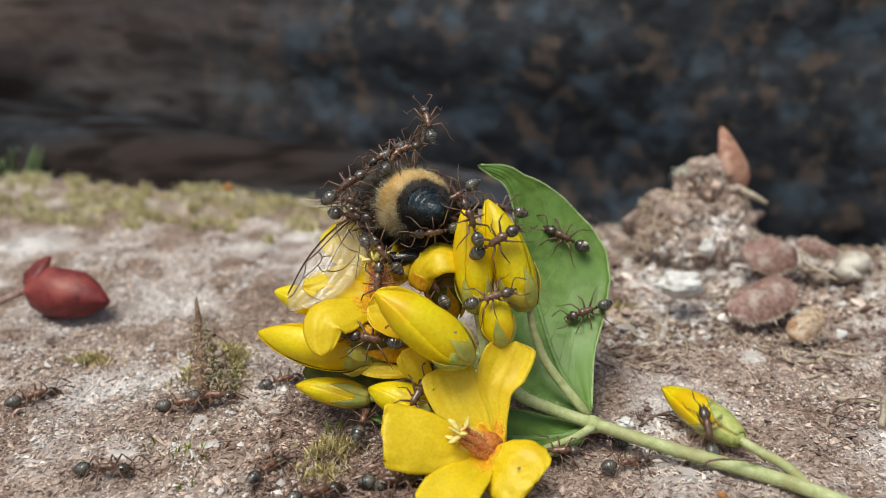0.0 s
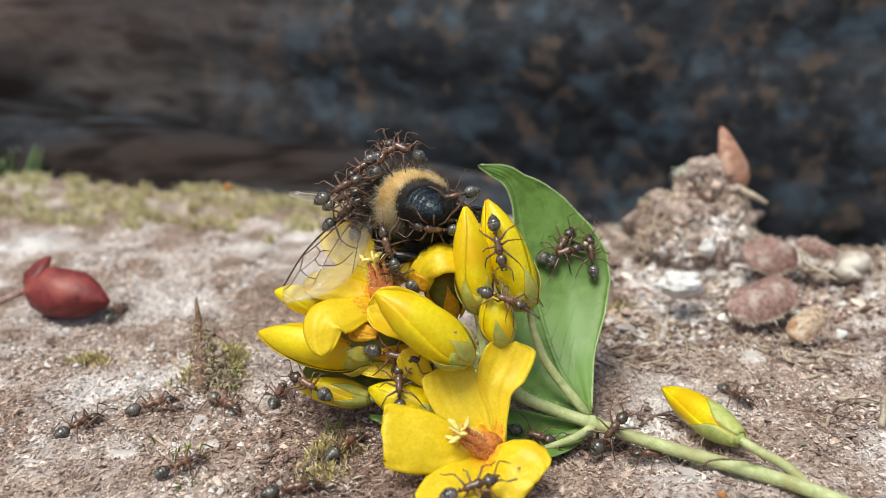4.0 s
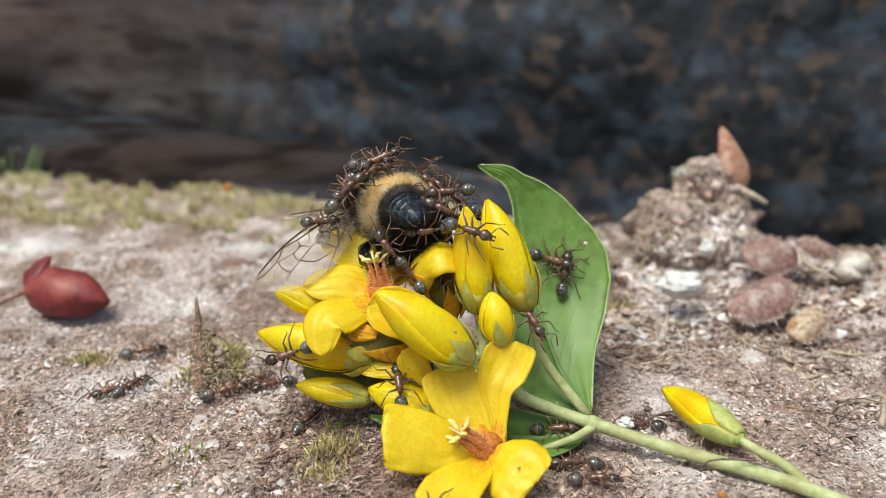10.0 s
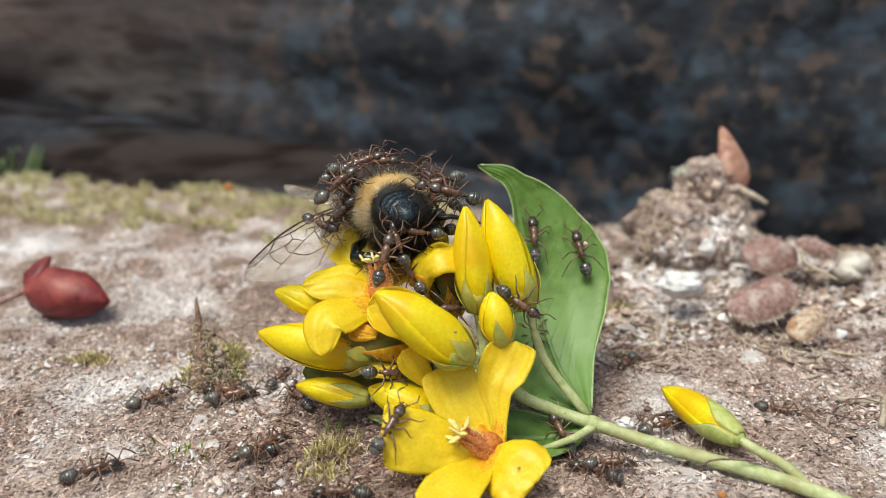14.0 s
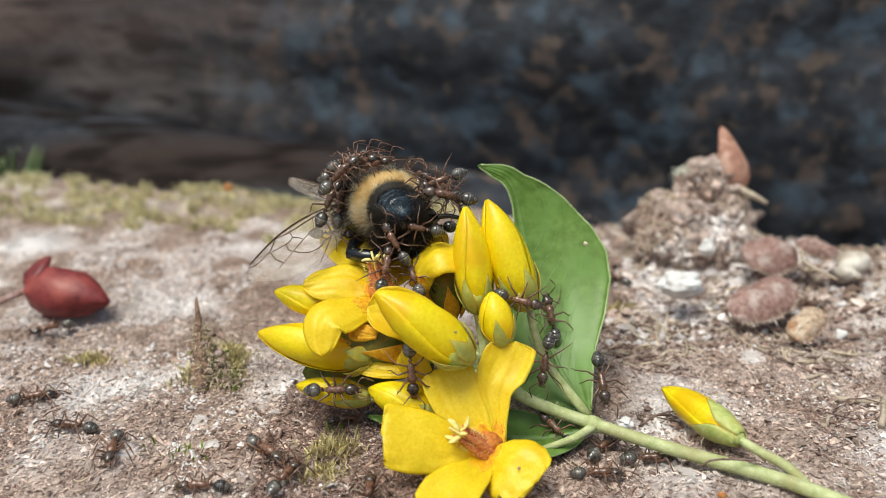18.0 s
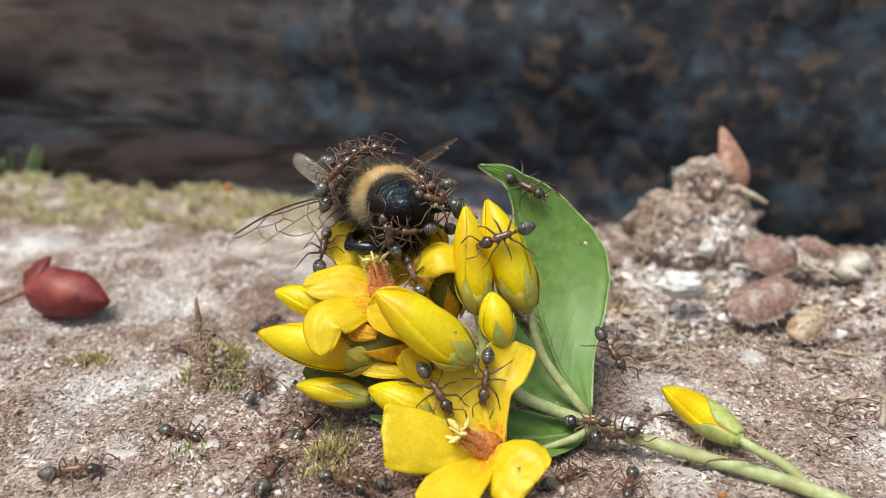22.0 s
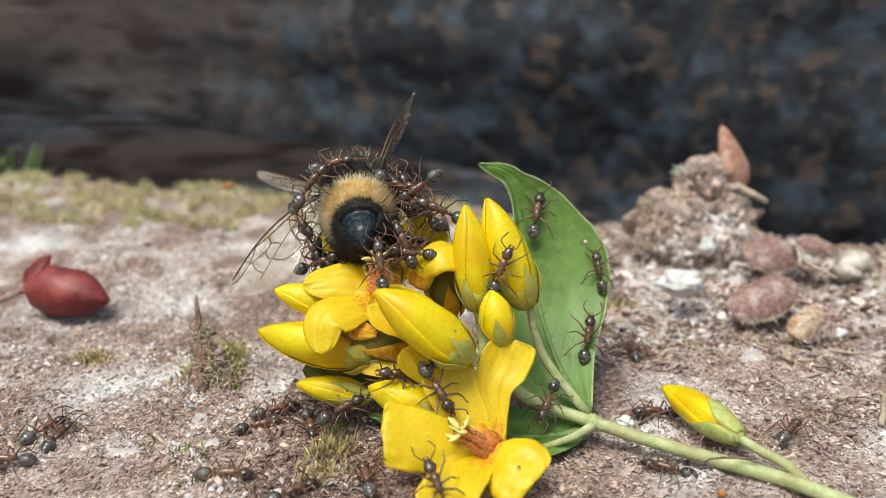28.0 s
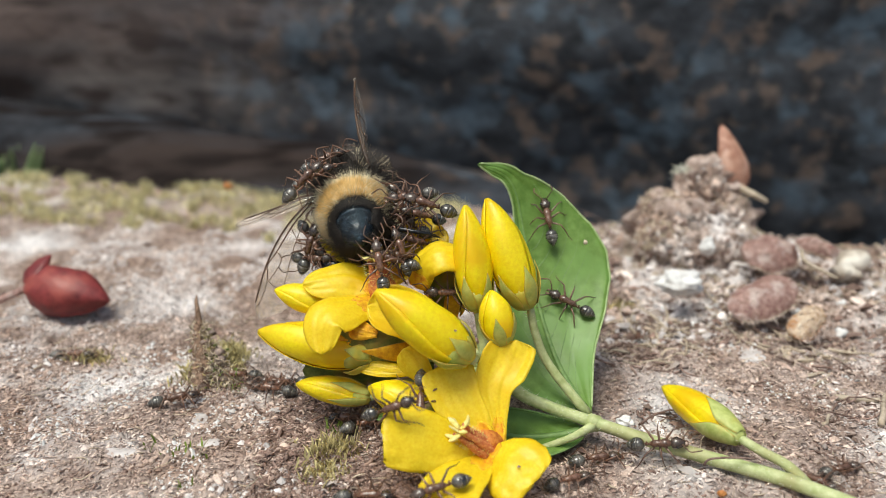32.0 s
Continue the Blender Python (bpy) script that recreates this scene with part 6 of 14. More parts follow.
    keyed(WINGS["left_hindwing"], [
        (0, -3.20, 4.20, 2.60, -2.4, -27.0, 123.3), (1, -3.20, 4.20, 2.60, -4.8, -28.2, 126.7), (2, -3.20, 4.20, 2.60, -8.2, -28.9, 132.0), (3, -3.20, 4.20, 2.60, -10.5, -30.4, 135.5),
        (6, -3.20, 4.20, 2.60, -5.7, -30.7, 124.6), (7, -3.20, 4.20, 2.60, -7.4, -25.8, 128.8), (8, -3.20, 4.20, 2.60, -8.4, -21.0, 131.4), (9, -3.20, 4.20, 2.60, -9.9, -16.3, 135.1),
        (10, -3.20, 4.20, 2.60, -11.7, -13.0, 137.3), (11, -3.20, 4.20, 2.60, -9.0, -18.9, 132.1), (12, -3.20, 4.20, 2.60, -7.8, -24.1, 129.3), (13, -3.20, 4.20, 2.60, -7.0, -29.8, 127.2),
        (14, -3.20, 4.20, 2.60, -7.0, -31.2, 126.9), (17, -3.20, 4.20, 2.60, -6.2, -30.4, 123.9), (18, -3.20, 4.20, 2.60, -4.7, -31.9, 120.6), (19, -3.20, 4.20, 2.60, -6.5, -25.5, 123.4),
        (20, -3.20, 4.20, 2.60, -6.7, -38.9, 121.7), (21, -3.20, 4.20, 2.60, -5.5, -45.7, 117.6), (22, -3.20, 4.20, 2.60, -5.6, -47.5, 115.9), (23, -3.20, 4.20, 2.60, -4.6, -46.5, 114.3),
        (24, -3.20, 4.20, 2.60, -0.3, -35.6, 118.4), (25, -3.20, 4.20, 2.60, 3.2, -22.3, 130.5), (28, -3.20, 4.20, 2.60, 5.1, -15.5, 139.9), (29, -3.20, 4.20, 2.60, 4.2, -10.9, 146.8),
        (30, -3.20, 4.20, 2.60, 4.0, -1.6, 150.7), (31, -3.20, 4.20, 2.60, -0.3, -1.8, 165.2), (32, -3.20, 4.20, 2.60, -3.6, -0.1, 174.7)])
    keyed(WINGS["right_forewing"], [
        (0, 2.80, 5.40, 3.20, 137.7, -24.0, 39.5), (1, 2.80, 5.40, 3.20, 134.2, -20.2, 46.9), (2, 2.80, 5.40, 3.20, 127.7, -17.3, 53.8), (3, 2.80, 5.40, 3.20, 122.2, -14.5, 58.6),
        (6, 2.80, 5.40, 3.20, 172.4, -2.6, 53.3), (7, 2.80, 5.40, 3.20, 176.8, -1.5, 54.5), (8, 2.80, 5.40, 3.20, -179.0, -0.2, 54.8), (9, 2.80, 5.40, 3.20, -175.8, 1.0, 55.2),
        (10, 2.80, 5.40, 3.20, 172.2, -3.7, 49.0), (11, 2.80, 5.40, 3.20, 165.8, -7.4, 49.3), (12, 2.80, 5.40, 3.20, 165.5, -8.7, 48.0), (13, 2.80, 5.40, 3.20, 168.8, -7.8, 48.5),
        (14, 2.80, 5.40, 3.20, 165.2, -9.4, 50.2), (17, 2.80, 5.40, 3.20, 172.7, -6.1, 57.2), (18, 2.80, 5.40, 3.20, 162.9, -8.8, 60.5), (19, 2.80, 5.40, 3.20, 136.3, -18.8, 60.2),
        (20, 2.80, 5.40, 3.20, 157.9, -17.4, 44.3), (21, 2.80, 5.40, 3.20, 165.7, -15.4, 37.0), (22, 2.80, 5.40, 3.20, 172.0, -12.4, 32.6), (23, 2.80, 5.40, 3.20, 168.1, -15.8, 28.9),
        (24, 2.80, 5.40, 3.20, 151.9, -20.6, 43.1), (25, 2.80, 5.40, 3.20, 137.8, -17.9, 50.0), (28, 2.80, 5.40, 3.20, 129.5, -19.2, 58.9), (29, 2.80, 5.40, 3.20, 128.5, -20.0, 60.2),
        (30, 2.80, 5.40, 3.20, 118.2, -23.3, 69.4), (31, 2.80, 5.40, 3.20, 110.0, -29.6, 74.3), (32, 2.80, 5.40, 3.20, 102.8, -32.2, 80.1)])
    keyed(WINGS["right_hindwing"], [
        (0, 3.00, 4.80, 3.00, 134.6, -28.1, 37.8), (1, 3.00, 4.80, 3.00, 127.8, -25.0, 46.6), (2, 3.00, 4.80, 3.00, 117.4, -21.6, 55.5), (3, 3.00, 4.80, 3.00, 105.2, -18.6, 62.1),
        (6, 3.00, 4.80, 3.00, 179.4, -0.3, 49.7), (7, 3.00, 4.80, 3.00, 178.9, -0.5, 50.7), (8, 3.00, 4.80, 3.00, 178.5, -0.5, 50.7), (9, 3.00, 4.80, 3.00, 177.8, -0.6, 50.9),
        (10, 3.00, 4.80, 3.00, 173.8, -2.8, 47.8), (11, 3.00, 4.80, 3.00, 171.5, -4.6, 47.2), (12, 3.00, 4.80, 3.00, 171.2, -5.7, 47.8), (13, 3.00, 4.80, 3.00, 170.2, -6.9, 48.2),
        (14, 3.00, 4.80, 3.00, 164.7, -9.6, 49.5), (17, 3.00, 4.80, 3.00, 150.3, -12.2, 60.6), (18, 3.00, 4.80, 3.00, 145.4, -14.1, 60.9), (19, 3.00, 4.80, 3.00, 135.6, -17.8, 61.5),
        (20, 3.00, 4.80, 3.00, 157.9, -15.7, 48.1), (21, 3.00, 4.80, 3.00, 167.4, -13.9, 36.5), (22, 3.00, 4.80, 3.00, 173.0, -11.4, 30.9), (23, 3.00, 4.80, 3.00, 169.5, -14.7, 26.0),
        (24, 3.00, 4.80, 3.00, 152.3, -20.9, 41.3), (25, 3.00, 4.80, 3.00, 135.2, -18.3, 52.3), (28, 3.00, 4.80, 3.00, 130.7, -17.9, 58.1), (29, 3.00, 4.80, 3.00, 129.5, -18.5, 59.8),
        (30, 3.00, 4.80, 3.00, 115.6, -21.2, 72.6), (31, 3.00, 4.80, 3.00, 105.3, -28.8, 78.3), (32, 3.00, 4.80, 3.00, 97.6, -28.9, 85.0)])
    keyed(an_ant(), [
        (0, -0.65, -3.59, 14.58, -43.3, -43.8, 130.9), (0.5, -1.71, -5.17, 15.71, 4.8, -47.5, 66.8), (1, -3.02, -3.73, 15.89, 38.5, -25.2, 23.5), (1.5, -2.95, -3.75, 15.90, 19.1, -41.5, 57.7),
        (2, -2.99, -3.63, 15.96, -11.4, -50.3, 107.1), (2.5, -4.01, -3.79, 15.70, -33.3, -30.6, 129.9), (3, -5.55, -3.79, 15.79, -54.7, -30.2, 173.3), (3.5, -5.13, -3.78, 15.69, -44.1, -25.2, 157.3),
        (4, -5.05, -3.62, 15.86, -49.1, -35.9, 165.9), (4.5, -4.80, -3.54, 15.87, -44.0, -37.6, 160.3), (5, -4.56, -3.33, 15.92, -44.0, -41.8, 158.4), (5.5, -4.10, -3.43, 15.84, -33.8, -32.6, 139.6),
        (6, -3.70, -3.57, 15.90, -31.8, -28.5, 128.4), (7, -3.68, -3.50, 15.90, -34.8, -38.3, 138.0), (10.5, -3.67, -3.50, 15.90, -34.8, -39.0, 139.0), (14, -3.64, -3.49, 15.90, -35.0, -39.1, 139.0),
        (15.5, -3.55, -3.49, 15.90, -31.4, -41.8, 133.5), (17, -3.31, -3.70, 15.83, -25.8, -34.9, 119.4), (18, -3.18, -3.91, 15.76, -22.0, -40.4, 116.3), (21.5, -3.23, -4.31, 16.02, -22.8, -47.5, 121.9),
        (25, -3.21, -4.35, 16.03, -22.4, -47.3, 121.9), (25.5, -3.03, -4.50, 16.31, -28.4, -33.4, 125.8), (26, -3.10, -3.09, 16.29, -37.8, -34.2, 141.5), (26.5, -2.99, -2.80, 16.56, -43.1, -25.6, 147.0),
        (27, -3.06, -2.39, 16.87, -49.0, -23.1, 160.9), (27.5, -3.11, -2.09, 17.17, -52.6, -18.2, 172.2), (28, -2.98, -1.88, 17.43, -51.3, -7.4, 173.3), (29, -3.07, -1.92, 17.36, -54.2, -10.3, 178.3),
        (30, -3.38, -2.10, 17.18, -51.6, -6.8, 172.2), (31, -3.65, -1.76, 17.47, -55.9, -9.4, 176.7), (32, -4.41, -2.07, 17.28, -58.0, -9.4, -172.3)])
    keyed(an_ant(), [
        (0, -6.47, -5.60, 15.54, -15.3, -69.6, 83.0), (0.5, -6.77, -5.48, 16.81, 27.4, -69.8, 64.8), (1, -6.67, -3.74, 17.34, 28.1, -62.0, 56.6), (2, -6.77, -3.61, 17.75, -15.3, -54.5, 96.5),
        (2.5, -6.48, 0.62, 17.27, -43.8, -77.1, 117.5), (3, -5.99, 0.77, 17.72, -44.3, -77.3, 118.3), (3.5, -5.94, 0.71, 17.53, -18.0, -81.2, 92.5), (4, -5.89, 0.66, 17.35, 23.5, -81.5, 51.6),
        (4.5, -5.85, 0.60, 17.15, 52.5, -78.0, 23.2), (5, -5.55, -7.51, 19.25, 31.0, -55.0, 58.1), (5.5, -6.01, -4.77, 18.56, 80.4, -60.8, 31.4), (6, -5.80, -3.94, 17.64, 46.0, -46.4, 47.0),
        (7.5, -5.93, -4.06, 17.53, 46.4, -46.1, 47.9), (9, -6.00, 0.35, 16.29, 79.2, -61.0, 0.9), (11, -6.11, 0.36, 16.30, 80.8, -60.5, 2.3), (13, -6.21, 0.37, 16.31, 81.6, -60.0, 3.8),
        (14, -5.89, -7.48, 19.18, 24.6, -60.0, 58.7), (14.5, -5.99, -7.45, 19.33, 59.8, -71.9, 34.7), (15, -5.84, -7.38, 19.22, 71.6, -75.5, 18.1), (15.5, -6.26, 0.39, 16.39, 70.0, -77.3, 15.0),
        (16, -6.20, 0.34, 16.23, 69.0, -78.1, 16.4), (16.5, -6.14, 0.28, 16.06, 67.8, -78.8, 18.0), (17, -6.05, -4.47, 16.99, 22.5, -53.7, 77.5), (18, -6.45, -4.59, 17.11, 40.1, -54.1, 72.3),
        (19, -6.33, -4.72, 16.95, 32.4, -62.4, 56.6), (20, -6.15, -5.40, 17.25, 32.2, -62.4, 56.6), (20.5, -5.75, -7.44, 19.41, 45.1, -77.2, 49.8), (21, -5.66, -3.59, 19.59, -2.0, -124.3, 95.0),
        (22, -5.64, -3.52, 20.30, -2.2, -120.6, 93.9), (23, -5.64, -3.52, 21.07, 2.0, -113.9, 92.1), (23.5, -6.03, -3.36, 20.43, 1.7, -118.9, 100.3), (24, -6.38, -3.51, 19.85, 1.9, -119.6, 107.1),
        (24.5, -6.33, -3.21, 18.93, 2.3, -132.7, 109.2), (25, -5.88, -7.39, 19.18, 10.4, -80.9, 85.1), (25.5, -6.02, -7.38, 19.37, -4.9, -98.2, 103.5), (26, -6.02, -7.33, 18.75, -4.3, -69.4, 97.0),
        (26.5, -6.12, -7.35, 18.65, -7.3, -69.2, 100.3), (27, -5.98, -4.94, 17.66, -28.8, -64.4, 97.5), (27.5, -6.69, -6.73, 18.05, 6.0, -60.6, 107.4), (28, -6.39, -6.67, 18.03, -16.6, -63.5, 106.0),
        (29, -6.33, -4.64, 17.39, -22.0, -66.3, 116.1), (30, -5.82, -7.42, 18.62, -37.6, -61.5, 107.4), (31, -6.73, -6.74, 18.10, -1.3, -60.7, 115.7), (32, -6.45, -6.66, 18.02, -22.2, -62.5, 112.3)])
    keyed(an_ant(), [
        (0, 1.69, 1.79, 21.35, -34.3, -58.6, 157.6), (1, 1.50, 1.87, 21.63, -43.1, -51.7, 169.5), (2, 1.51, 1.73, 21.08, 123.8, -135.0, 2.9), (3, 1.33, 1.61, 20.63, -63.3, -36.4, -169.3),
        (4.5, 0.95, 1.65, 20.73, -67.7, -20.2, -160.9), (6, 0.58, 1.68, 20.82, -69.4, -3.5, -154.3), (7, 0.26, 1.71, 20.93, -68.8, 0.9, -152.3), (8, -0.36, 1.67, 20.76, -69.5, -3.5, -154.3),
        (9, -0.06, 1.64, 20.74, -67.9, 0.6, -152.0), (10, 0.26, 1.41, 20.03, -68.3, 0.6, -152.1), (10.5, -0.46, 1.38, 19.87, -69.6, -3.6, -154.4), (11, -0.76, 1.66, 19.41, -57.7, -0.1, -179.8),
        (12, -0.93, 1.61, 19.36, -57.7, -1.3, -177.2), (13, -1.19, 1.67, 19.38, -52.3, -1.3, 178.4), (14, -1.12, 1.56, 19.28, -52.7, 0.4, 175.1), (15.5, -1.19, 1.75, 19.45, -52.3, -2.5, 177.5),
        (17, -1.31, 1.99, 19.72, -58.6, -7.1, -176.5), (18.5, -1.36, 1.97, 19.71, -57.6, -6.0, -178.9), (20, -1.46, 1.95, 19.71, -57.5, -6.0, -178.9), (21, -1.56, 2.24, 20.12, -66.7, -8.4, 179.5),
        (22, -1.31, 1.92, 19.61, -58.3, -9.7, -178.1), (22.5, -1.46, 2.28, 20.24, -73.9, -7.8, 178.3), (23, -2.10, 1.71, 20.79, -71.2, -15.1, -159.5), (24, -1.71, 2.29, 20.37, -74.0, -5.0, 179.2),
        (25, -2.02, 1.73, 19.52, -54.4, -0.2, -179.6), (25.5, -2.09, 2.04, 19.92, -62.4, -11.1, -179.4), (26, -2.02, 2.05, 20.11, -52.5, -17.4, 170.6), (26.5, -2.38, 1.59, 20.69, -55.1, -36.5, -173.0),
        (27, -2.36, 1.67, 20.97, -47.6, -43.9, 177.5), (27.5, -2.33, 1.74, 21.26, -37.5, -49.9, 165.2), (28, -2.30, 1.82, 21.55, -24.8, -54.1, 149.9), (29, -2.31, 1.81, 21.50, -31.4, -52.2, 157.8),
        (30, -1.94, 1.80, 21.41, -43.5, -47.3, 172.2), (31, -2.13, 1.59, 20.71, -53.9, -36.4, -173.6), (32, -2.75, 1.62, 20.82, -59.4, -19.5, -161.4)])
    keyed(an_ant(), [
        (0, 0.90, 2.19, 22.83, -46.3, -34.7, -178.4), (1, 0.98, 2.28, 23.17, -44.2, -34.1, 179.9), (2, 1.09, 2.20, 22.84, -47.2, -35.0, -177.8), (2.5, 1.45, 2.05, 22.29, -53.3, -31.9, -171.4),
        (3, 1.82, 1.90, 21.74, -58.4, -27.9, -166.5), (3.5, 1.50, 1.84, 21.49, -61.1, -24.9, -163.9), (4, 1.19, 1.78, 21.25, -63.8, -21.7, -161.7), (4.5, 0.88, 1.72, 21.00, -66.5, -18.3, -159.9),
        (5, 0.58, 1.67, 20.76, -69.0, -14.6, -158.6), (5.5, 0.28, 1.61, 20.53, -71.3, -10.7, -157.8), (6, -0.03, -1.98, 21.59, -109.8, 4.8, -124.3), (6.5, 0.25, 1.88, 21.56, -63.7, -18.8, -160.2),
        (7, 0.58, 2.21, 22.85, -51.9, -27.5, -169.7), (8, 1.08, 2.15, 22.63, -54.8, -23.6, -165.6), (9, 0.58, 2.20, 22.84, -51.3, -27.4, -170.1), (10, 0.59, 2.22, 22.94, -39.5, -41.2, 171.4),
        (10.5, 0.29, 2.32, 23.30, -33.9, -43.1, 164.2), (11, -0.00, 2.42, 23.67, -28.0, -44.4, 156.4), (12, -0.00, 2.51, 23.97, -28.0, -44.4, 156.4), (13, -0.32, 2.49, 23.86, -28.7, -45.0, 157.2),
        (14, -0.63, 2.44, 23.73, -28.0, -44.4, 156.5), (15.5, -0.48, 2.49, 23.86, -32.7, -42.4, 163.0), (17, -0.33, 2.53, 23.98, -36.9, -39.9, 169.1), (18, -0.63, 2.52, 23.97, -41.9, -33.2, 178.0),
        (18.5, -1.10, 2.46, 23.78, -38.3, -35.9, 172.4), (19, -1.55, 2.39, 23.59, -34.2, -38.3, 166.4), (20, -1.57, 2.42, 23.61, -36.2, -39.6, 168.4), (21, -1.37, 2.42, 23.56, -38.9, -40.9, 170.8),
        (22, -1.17, 2.42, 23.49, -41.5, -42.0, 173.1), (23, -1.10, 2.57, 24.01, -39.7, -41.2, 171.5), (24, -1.78, 2.53, 23.88, -38.9, -40.9, 170.9), (25, -2.21, 2.41, 23.56, -37.0, -40.0, 169.2),
        (25.5, -2.46, 2.38, 23.48, -34.5, -41.8, 165.4), (26, -2.70, 2.36, 23.40, -31.7, -43.5, 161.4), (26.5, -2.95, 2.33, 23.32, -28.7, -44.9, 157.2), (27, -3.20, 2.30, 23.23, -25.5, -46.3, 152.8),
        (27.5, -3.45, 2.28, 23.15, -22.2, -47.4, 148.3), (28, -3.70, 2.25, 23.07, -18.6, -48.3, 143.5), (28.5, -3.50, 2.13, 22.65, -22.8, -49.2, 148.8), (29, -3.29, 2.02, 22.22, -27.4, -49.8, 154.2),
        (30, -3.12, 1.96, 21.97, -36.0, -49.3, 163.9), (31, -3.44, 1.75, 21.27, -45.6, -43.4, 176.1), (31.5, -3.91, 1.59, 20.67, -51.7, -40.4, -177.4), (32, -4.14, 1.51, 20.02, -55.7, -30.2, 173.7)])
    keyed(an_ant(), [
        (0, -1.73, 4.43, 30.54, -5.3, -35.0, 103.9), (0.5, -2.13, 4.17, 29.70, -9.3, -34.1, 109.6), (1, -2.52, 3.91, 28.87, -13.2, -32.9, 115.1), (1.5, -2.78, 3.67, 28.12, -16.9, -31.2, 120.2),
        (2, -3.04, 3.44, 27.38, -20.5, -29.2, 125.0), (2.5, -3.71, 3.53, 27.68, -19.5, -30.4, 118.4), (3, -4.40, 3.63, 27.98, -18.1, -31.8, 111.9), (3.5, -4.40, 3.58, 27.82, -27.9, -24.0, 132.7),
        (4, -4.40, 3.52, 27.65, -33.6, -13.9, 150.5), (4.5, -4.40, 3.47, 27.48, -36.0, -2.6, 166.9), (5, -4.41, 3.42, 27.31, -35.0, 9.2, -176.4), (5.5, -4.41, 3.37, 27.14, -30.4, 20.3, -158.5),
        (6, -4.41, 3.31, 26.97, -22.1, 29.1, -138.8), (7, -4.65, 3.28, 26.85, 3.0, 35.9, -94.3), (7.5, -4.18, 3.36, 27.11, 23.2, 27.4, -51.2), (8, -3.70, 3.44, 27.38, 33.3, 11.8, -16.4),
        (8.5, -4.38, 3.35, 27.08, 35.2, 1.9, -5.7), (9, -5.05, 3.25, 26.79, 34.8, -8.4, 4.8), (9.5, -6.43, 3.03, 26.07, 35.8, -13.2, 1.9), (10, -7.81, 2.83, 25.36, 38.1, -17.9, -0.9),
        (10.5, -8.43, 2.89, 25.55, 39.2, -16.7, -3.7), (11, -9.04, 2.94, 25.73, 40.2, -15.4, -6.3), (12, -9.48, 3.04, 26.03, 40.4, -15.4, -6.5), (13, -9.37, 3.07, 26.14, 38.5, -18.2, -1.6),
        (14, -8.65, 3.13, 26.36, 35.6, -19.8, 5.1), (15.5, -8.64, 3.15, 26.42, 35.9, -20.2, 4.6), (17, -8.64, 3.17, 26.49, 36.2, -20.5, 4.0), (18, -9.25, 3.10, 26.25, 37.9, -17.7, -0.8),
        (18.5, -9.84, 2.89, 25.56, 37.3, -23.8, 3.4), (19, -10.44, 2.69, 24.87, 36.1, -29.8, 7.8), (19.5, -9.98, 2.92, 25.67, 37.7, -21.8, 1.8), (20, -9.52, 3.16, 26.48, 38.3, -13.9, -3.8),
        (21, -9.27, 3.33, 27.02, 38.2, -13.8, -3.7), (22, -9.03, 3.48, 27.49, 37.8, -13.5, -3.2), (22.5, -8.09, 3.51, 27.61, 37.2, -5.3, -8.0), (23, -7.16, 3.55, 27.74, 35.7, 3.0, -12.6),
        (23.5, -8.40, 3.46, 27.45, 36.1, -2.0, -7.3), (24, -9.63, 3.36, 27.16, 36.0, -7.1, -2.0), (24.5, -10.67, 3.14, 26.44, 36.9, -14.6, -0.3), (25, -11.73, 2.93, 25.74, 37.7, -21.8, 1.8),
        (25.5, -10.56, 2.06, 25.75, -33.4, -17.0, 38.5), (26, -9.44, 1.42, 25.49, -18.9, -17.3, 5.8), (26.5, -8.41, 1.14, 25.18, -18.8, -0.0, 0.1), (27, -7.45, 1.59, 24.76, -29.0, 12.6, -16.8),
        (27.5, -6.47, 2.72, 24.22, -44.5, 22.0, -27.2), (28, -5.26, 2.43, 23.78, 36.0, 29.8, -8.1), (29, -5.36, 2.39, 23.63, 36.5, 30.2, -7.5), (30, -5.48, 2.38, 23.51, 38.6, 31.6, -5.2),
        (30.5, -8.90, 1.44, 25.43, -19.2, 7.7, -2.5), (31, -12.46, 3.17, 26.58, 36.3, -11.8, -0.4), (32, -12.88, 3.57, 26.08, -31.9, -20.8, 23.7)])
